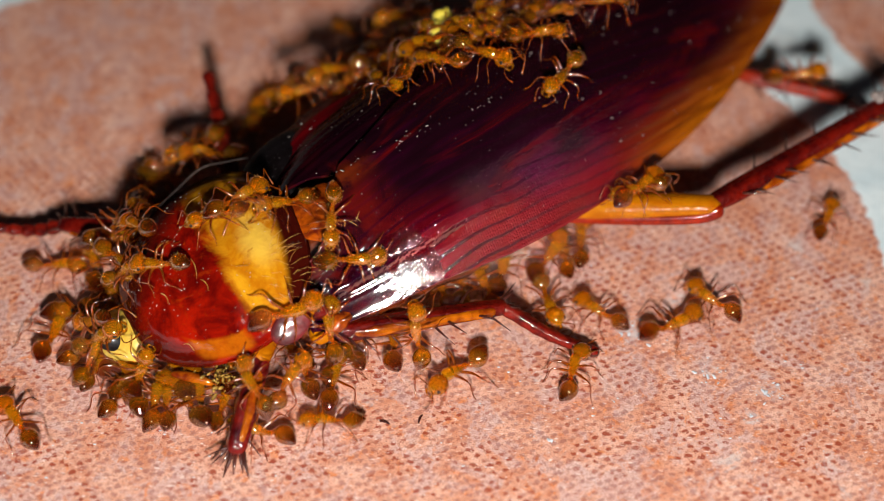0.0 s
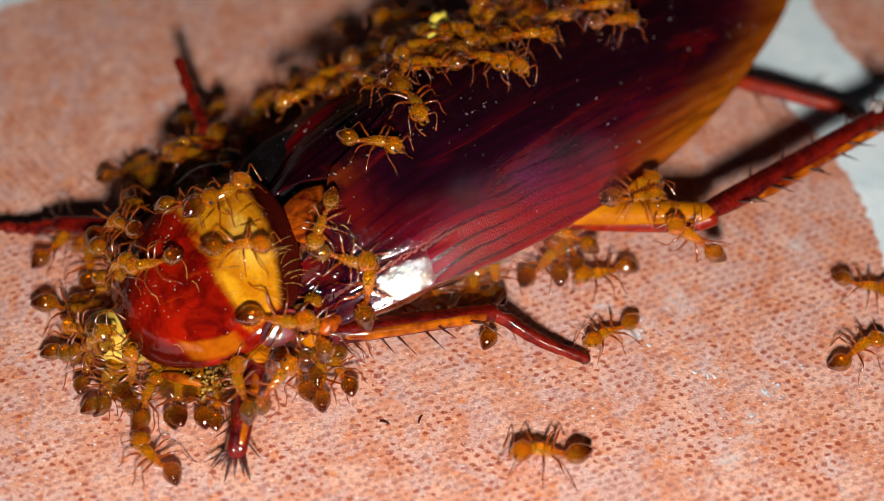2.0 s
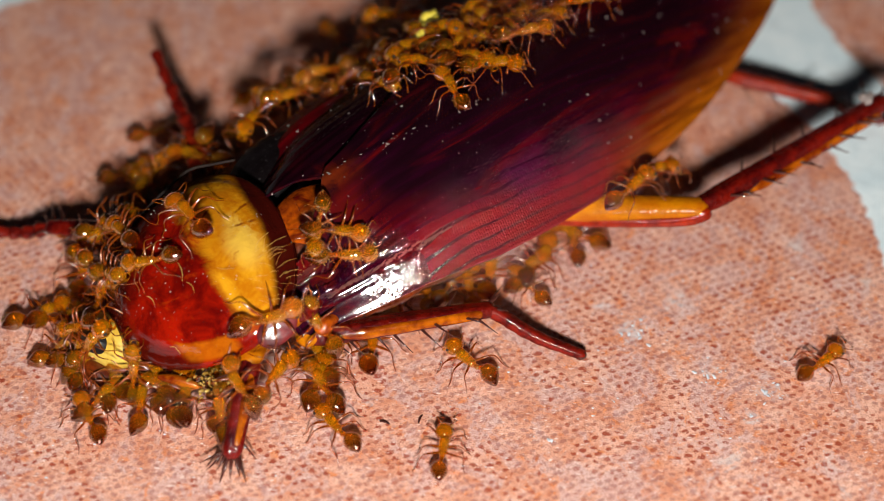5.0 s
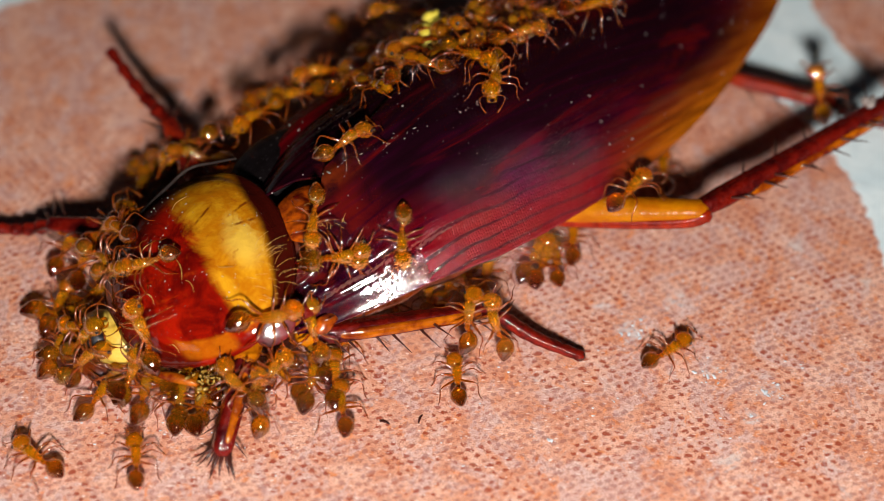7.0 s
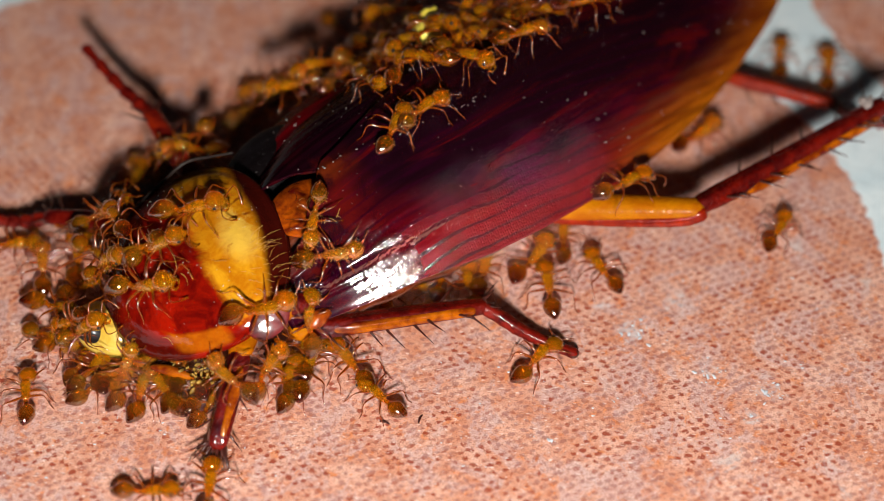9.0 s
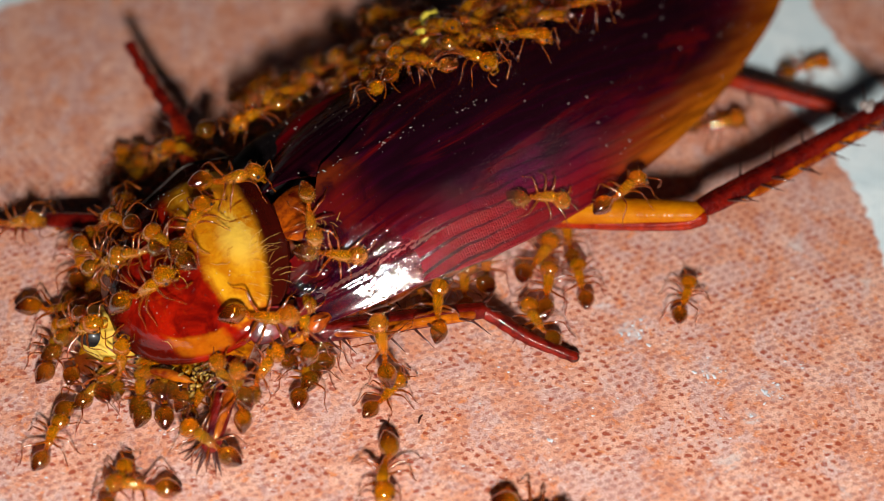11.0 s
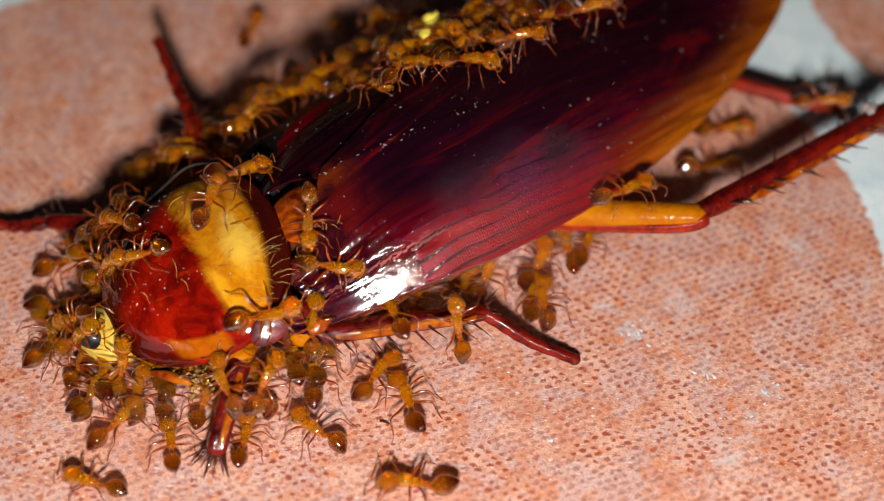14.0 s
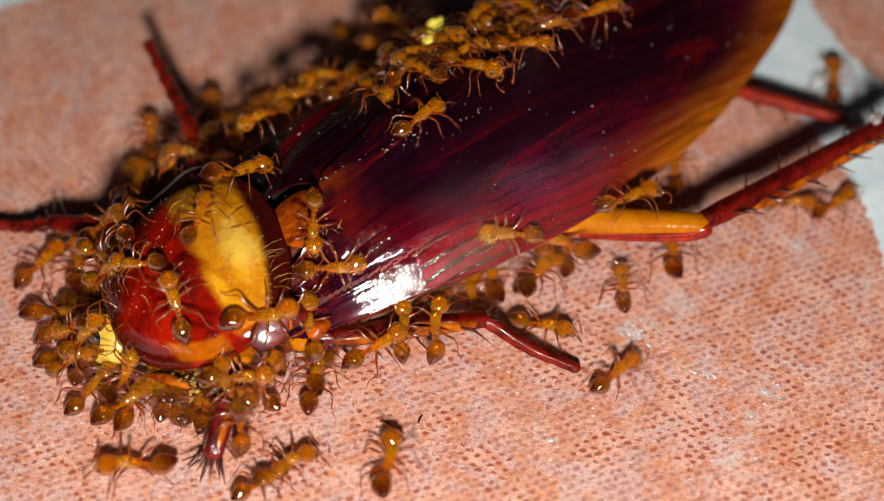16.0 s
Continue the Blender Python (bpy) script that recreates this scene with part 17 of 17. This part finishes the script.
    crawl(115, [
        k(0, -12.3, -2.11, 3.78, -28, 34, 130), k(0.5, -12.26, -2.16, 3.79, -29, 32, 127), k(1, -12.62, -2.05, 3.64, -23, 33, 139),
        k(1.5, -12.7, -2.06, 3.55, -20, 40, 143), k(2, -12.86, -1.99, 3.54, -28, 33, 128), k(2.5, -12.75, -2, 3.62, -21, 34, 140),
        k(3, -12.74, -1.97, 3.61, -30, 28, 125), k(3.5, -12.91, -2.13, 3.59, -35, 29, 114), k(4, -13.03, -2.4, 3.59, -35, 25, 117),
        k(4.5, -12.96, -2.46, 3.68, -33, 32, 122), k(5, -12.9, -2.41, 3.74, -33, 26, 120), k(5.5, -12.94, -2.24, 3.71, -35, 28, 115),
        k(6, -13.01, -2.15, 3.66, -28, 36, 131), k(6.5, -12.97, -2.15, 3.7, -29, 28, 127), k(7, -12.99, -2.28, 3.66, -31, 33, 124),
        k(7.5, -13.06, -1.97, 3.67, -35, 27, 114), k(8, -12.97, -1.95, 3.64, -31, 27, 124), k(8.5, -13.18, -1.81, 3.59, -36, 29, 113),
        k(9, -13.26, -1.55, 3.58, -35, 22, 114), k(9.5, -13.13, -1.57, 3.71, -34, 22, 116), k(10, -13.21, -1.75, 3.65, -38, 23, 108),
        k(10.5, -13.1, -1.82, 3.74, -32, 27, 121), k(11, -13.06, -1.87, 3.77, -26, 32, 133), k(11.5, -12.98, -2.07, 3.83, -28, 33, 129),
        k(12, -13, -2.02, 3.67, -23, 40, 135), k(12.5, -13.13, -2.04, 3.63, -18, 36, 145), k(13, -12.98, -1.9, 3.75, -25, 39, 133),
        k(13.5, -13.11, -1.78, 3.7, -19, 35, 144), k(14, -13.13, -1.77, 3.64, -24, 32, 137), k(14.5, -13.12, -1.79, 3.65, -20, 38, 143),
        k(15, -13.12, -1.64, 3.63, -30, 33, 125), k(15.5, -12.97, -1.93, 3.76, -35, 23, 113), k(16, -12.96, -1.95, 3.74, -37, 22, 109),
    ])
    crawl(116, [
        k(0, -12.55, -4.1, 3.43, 17, -43, -8), k(0.5, -12.6, -4.11, 3.4, 17, -43, -8), k(1, -12.76, -4.16, 3.4, 20, -40, -12),
        k(1.5, -12.65, -4.1, 3.51, 31, -39, -30), k(2, -12.97, -3.94, 3.4, 16, -47, -7), k(2.5, -12.9, -4.03, 3.44, 25, -45, -21),
        k(3, -12.86, -3.82, 3.45, 29, -41, -26), k(3.5, -13.01, -3.9, 3.42, 29, -38, -27), k(4, -13.19, -4.03, 3.37, 32, -42, -30),
        k(4.5, -13.23, -4.17, 3.3, 33, -33, -31), k(5, -13.22, -4.17, 3.32, 37, -35, -40), k(5.5, -13.24, -4.2, 3.31, 25, -46, -19),
        k(6, -13.21, -4.1, 3.38, 16, -46, -7), k(6.5, -13.25, -4.12, 3.34, 23, -41, -17), k(7, -13.07, -4.07, 3.5, 31, -39, -30),
        k(7.5, -13.12, -3.59, 3.56, 30, -34, -29), k(8, -13.15, -3.78, 3.47, 29, -41, -26), k(8.5, -13.26, -3.83, 3.45, 13, -46, -4),
        k(9, -13.46, -3.6, 3.36, 12, -49, -2), k(9.5, -13.52, -3.55, 3.32, 28, -42, -25), k(10, -13.43, -3.71, 3.38, 17, -41, -10),
        k(10.5, -13.5, -3.62, 3.33, 14, -42, -4), k(11, -13.43, -3.7, 3.4, 25, -39, -20), k(11.5, -13.35, -3.97, 3.46, 24, -44, -19),
        k(12, -13.16, -4.04, 3.53, 30, -38, -30), k(12.5, -13.21, -4.07, 3.51, 21, -46, -16), k(13, -13.24, -3.92, 3.47, 12, -45, -3),
        k(13.5, -13.4, -3.88, 3.38, 6, -47, 6), k(14, -13.37, -3.84, 3.42, 6, -44, 6), k(14.5, -13.27, -3.94, 3.51, 11, -49, -1),
        k(15, -13.24, -3.92, 3.52, 14, -42, -5), k(15.5, -13.19, -3.99, 3.57, 23, -40, -19), k(16, -13.35, -4.05, 3.39, 14, -44, -6),
    ])
    crawl(117, [
        k(0, -10.45, 3.17, 2.32, 6, -3, 177), k(0.5, -10.34, 3.06, 2.31, 6, 1, 168), k(1, -10.64, 3, 2.32, 6, -1, 172),
        k(1.5, -10.46, 2.92, 2.33, 6, -6, 175), k(2, -10.63, 2.94, 2.33, 6, 2, 170), k(2.5, -10.69, 2.95, 2.33, 6, -3, 162),
        k(3, -10.62, 3.23, 2.32, 6, -1, 156), k(3.5, -10.75, 3.27, 2.31, 6, 1, 154), k(4, -10.98, 3.11, 2.3, 6, -3, 166),
        k(4.5, -11.07, 3.21, 2.3, 6, -3, 168), k(5, -10.93, 3.01, 2.31, 6, -1, 165), k(5.5, -11.02, 2.97, 2.33, 6, 1, 171),
        k(6, -11.1, 3.14, 2.32, 6, -5, 177), k(6.5, -11.15, 3.16, 2.32, 6, 1, 178), k(7, -10.92, 3.01, 2.33, 6, -5, 167),
        k(7.5, -10.97, 3.42, 2.33, 6, 0, 161), k(8, -10.99, 3.02, 2.34, 6, -4, 164), k(8.5, -11.16, 3.37, 2.32, 6, 0, 159),
        k(9, -11.29, 3.45, 2.33, 6, -5, 177), k(9.5, -11.08, 3.46, 2.32, 6, -3, 163), k(10, -11.1, 3.45, 2.32, 6, 0, 161),
        k(10.5, -11.09, 3.48, 2.31, 6, -4, 167), k(11, -11.2, 3.21, 2.33, 6, 0, 160), k(11.5, -11.19, 3.14, 2.32, 6, 1, 164),
        k(12, -10.94, 2.98, 2.33, 6, -6, 167), k(12.5, -11.14, 3.25, 2.32, 6, -3, 167), k(13, -11.13, 3.41, 2.31, 6, -1, 177),
        k(13.5, -11.15, 3.52, 2.3, 5, -6, -177), k(14, -10.96, 3.15, 2.32, 5, -6, -174), k(14.5, -10.96, 3.12, 2.32, 5, -6, -172),
        k(15, -11.04, 3.15, 2.33, 5, -2, -178), k(15.5, -10.81, 2.93, 2.33, 6, 0, 176), k(16, -10.96, 3.04, 2.32, 6, -3, 166),
    ])
    crawl(118, [
        k(0, -1.36, -2.98, 0, 0, -3, 95), k(0.5, -1.32, -3.19, 0, 0, -4, 79), k(1, -1.45, -2.84, 0, 0, 2, 72), k(1.5, -1.49, -3.14, 0, 0, -3, 76),
        k(2, -1.55, -3.28, 0, 0, 2, 89), k(2.5, -1.46, -3.22, 0, 0, 0, 92), k(3, -1.57, -3, 0, 0, -3, 100), k(3.5, -1.63, -2.99, 0, 0, 3, 83),
        k(4, -1.73, -3.03, 0, 0, 2, 73), k(4.5, -1.67, -3.02, 0, 0, -3, 84), k(5, -1.69, -3.15, 0, 0, -3, 84), k(5.5, -1.73, -2.98, 0, 0, 1, 71),
        k(6, -1.69, -3.02, 0, 0, -2, 70), k(6.5, -1.79, -3.08, 0, 0, 0, 67), k(7, -1.91, -3.19, 0, 0, 3, 87), k(7.5, -1.9, -2.74, 0, 0, 0, 76),
        k(8, -1.96, -3.19, 0, 0, -3, 75), k(8.5, -1.93, -2.87, 0, 0, 3, 86), k(9, -2.08, -2.73, 0, 0, 2, 72), k(9.5, -2.2, -2.65, 0, 0, 4, 74),
        k(10, -2.23, -2.73, 0, 0, -1, 85), k(10.5, -2.2, -2.75, 0, 0, -3, 76), k(11, -2.19, -2.79, 0, 0, -1, 66), k(11.5, -2.09, -3.03, 0, 0, 2, 82),
        k(12, -1.92, -3.55, 0, 0, 2, 84), k(12.5, -2.14, -3.29, 0, 0, -3, 74), k(13, -2.17, -3.02, 0, 0, -4, 77), k(13.5, -2.05, -3.04, 0, 0, -4, 71),
        k(14, -1.94, -3.23, 0, 0, 1, 72), k(14.5, -1.95, -3.09, 0, 0, -3, 69), k(15, -1.92, -3.05, 0, 0, 2, 87), k(15.5, -2.04, -3.24, 0, 0, -3, 90),
        k(16, -1.93, -3.33, 0, 0, -3, 97),
    ])
    crawl(119, [
        k(0, -0.07, -2.34, 0, 0, 1, 108), k(0.5, 0.01, -2.51, 0, 0, 1, 92), k(1, -0.08, -2.36, 0, 0, -2, 107), k(1.5, -0.2, -2.68, 0, 0, 3, 114),
        k(2, -0.29, -2.55, 0, 0, -3, 102), k(2.5, -0.49, -2.58, 0, 0, -1, 94), k(3, -0.25, -2.37, 0, 0, -4, 106), k(3.5, -0.28, -2.55, 0, 0, 1, 114),
        k(4, -0.66, -2.61, 0, 0, -2, 107), k(4.5, -0.49, -2.68, 0, 0, -3, 107), k(5, -0.68, -2.47, 0, 0, 0, 95), k(5.5, -0.71, -2.59, 0, 0, 3, 85),
        k(6, -0.65, -2.68, 0, 0, -2, 100), k(6.5, -0.67, -2.76, 0, 0, -3, 97), k(7, -0.57, -2.66, 0, 0, -1, 89), k(7.5, -0.77, -2.41, 0, 0, 0, 103),
        k(8, -0.8, -2.79, 0, 0, 2, 96), k(8.5, -0.8, -2.64, 0, 0, 2, 100), k(9, -0.78, -2.5, 0, 0, -3, 104), k(9.5, -0.9, -2.36, 0, 0, 1, 95),
        k(10, -0.97, -2.5, 0, 0, -1, 98), k(10.5, -0.99, -2.61, 0, 0, -2, 108), k(11, -0.95, -2.48, 0, 0, -3, 105), k(11.5, -0.78, -2.82, 0, 0, 4, 101),
        k(12, -0.61, -3.07, 0, 0, 3, 86), k(12.5, -0.7, -2.78, 0, 0, -1, 84), k(13, -0.78, -2.71, 0, 0, 3, 99), k(13.5, -1.02, -2.49, 0, 0, -2, 101),
        k(14, -1.04, -2.79, 0, 0, -1, 89), k(14.5, -0.95, -2.92, 0, 0, -2, 93), k(15, -0.78, -2.69, 0, 0, 1, 88), k(15.5, -0.71, -2.78, 0, 0, -2, 80),
        k(16, -0.75, -2.86, 0, 0, -4, 98),
    ])
    crawl(120, [
        k(0, 0.9, -2.02, 0, 0, 2, 86), k(0.5, 0.87, -2.14, 0, 0, -3, 86), k(1, 0.82, -2.09, 0, 0, 1, 93), k(1.5, 1, -2.1, 0, 0, -4, 83),
        k(2, 0.82, -2.21, 0, 0, -3, 89), k(2.5, 0.66, -2.41, 0, 0, 3, 84), k(3, 0.67, -2.1, 0, 0, 3, 71), k(3.5, 0.74, -2.12, 0, 0, 2, 69),
        k(4, 0.5, -2.17, 0, 0, 2, 72), k(4.5, 0.62, -2.08, 0, 0, -4, 60), k(5, 0.49, -2.08, 0, 0, 0, 61), k(5.5, 0.41, -1.96, 0, 0, 4, 61),
        k(6, 0.38, -2.16, 0, 0, -3, 68), k(6.5, 0.23, -2.23, 0, 0, 2, 64), k(7, 0.36, -2.16, 0, 0, 3, 71), k(7.5, 0.3, -1.97, 0, 0, 0, 79),
        k(8, 0.35, -2.02, 0, 0, 3, 86), k(8.5, 0.11, -1.95, 0, 0, 0, 69), k(9, -0.03, -1.81, 0, 0, 2, 82), k(9.5, 0.16, -1.87, 0, 0, 2, 88),
        k(10, 0.06, -1.85, 0, 0, -1, 88), k(10.5, 0.03, -2.03, 0, 0, -4, 72), k(11, 0.02, -2, 0, 0, 0, 77), k(11.5, 0.26, -2.34, 0, 0, 0, 77),
        k(12, 0.35, -2.69, 0, 0, 0, 82), k(12.5, 0.34, -2.52, 0, 0, -4, 83), k(13, 0.42, -2.4, 0, 0, 2, 89), k(13.5, 0.43, -2.25, 0, 0, 0, 89),
        k(14, 0.49, -2.31, 0, 0, 0, 84), k(14.5, 0.28, -2.19, 0, 0, -3, 69), k(15, 0.36, -2.19, 0, 0, 0, 63), k(15.5, 0.22, -2.51, 0, 0, -3, 76),
        k(16, 0.32, -2.51, 0, 0, 3, 75),
    ])
    # more ants heaped over the others on the far rim, shifting on their feet
    rnd = random.Random(77)
    heap = ((1.6, 1.9, 6.7, 30), (2.9, 2.5, 6.6, 170), (4.3, 2.4, 6.9, -60), (5.4, 3.2, 6.0, 100),
            (6.1, 2.6, 6.5, 15), (7.2, 2.3, 6.4, -150), (8.4, 1.5, 6.6, 75), (3.6, 3.7, 5.9, -20))
    for i, (x, y, z, turn) in enumerate(heap):
        tilt = (-22 * math.cos(radians(turn)), 22 * math.sin(radians(turn)))
        crawl(121 + i, [(t, m @ pose((x + rnd.uniform(-0.1, 0.1)) * MM, (y + rnd.uniform(-0.1, 0.1)) * MM, z * MM,
                                     tilt[0] + rnd.uniform(-5, 5), tilt[1] + rnd.uniform(-5, 5), turn + rnd.uniform(-9, 9))) for t, m in tugs])


motions()
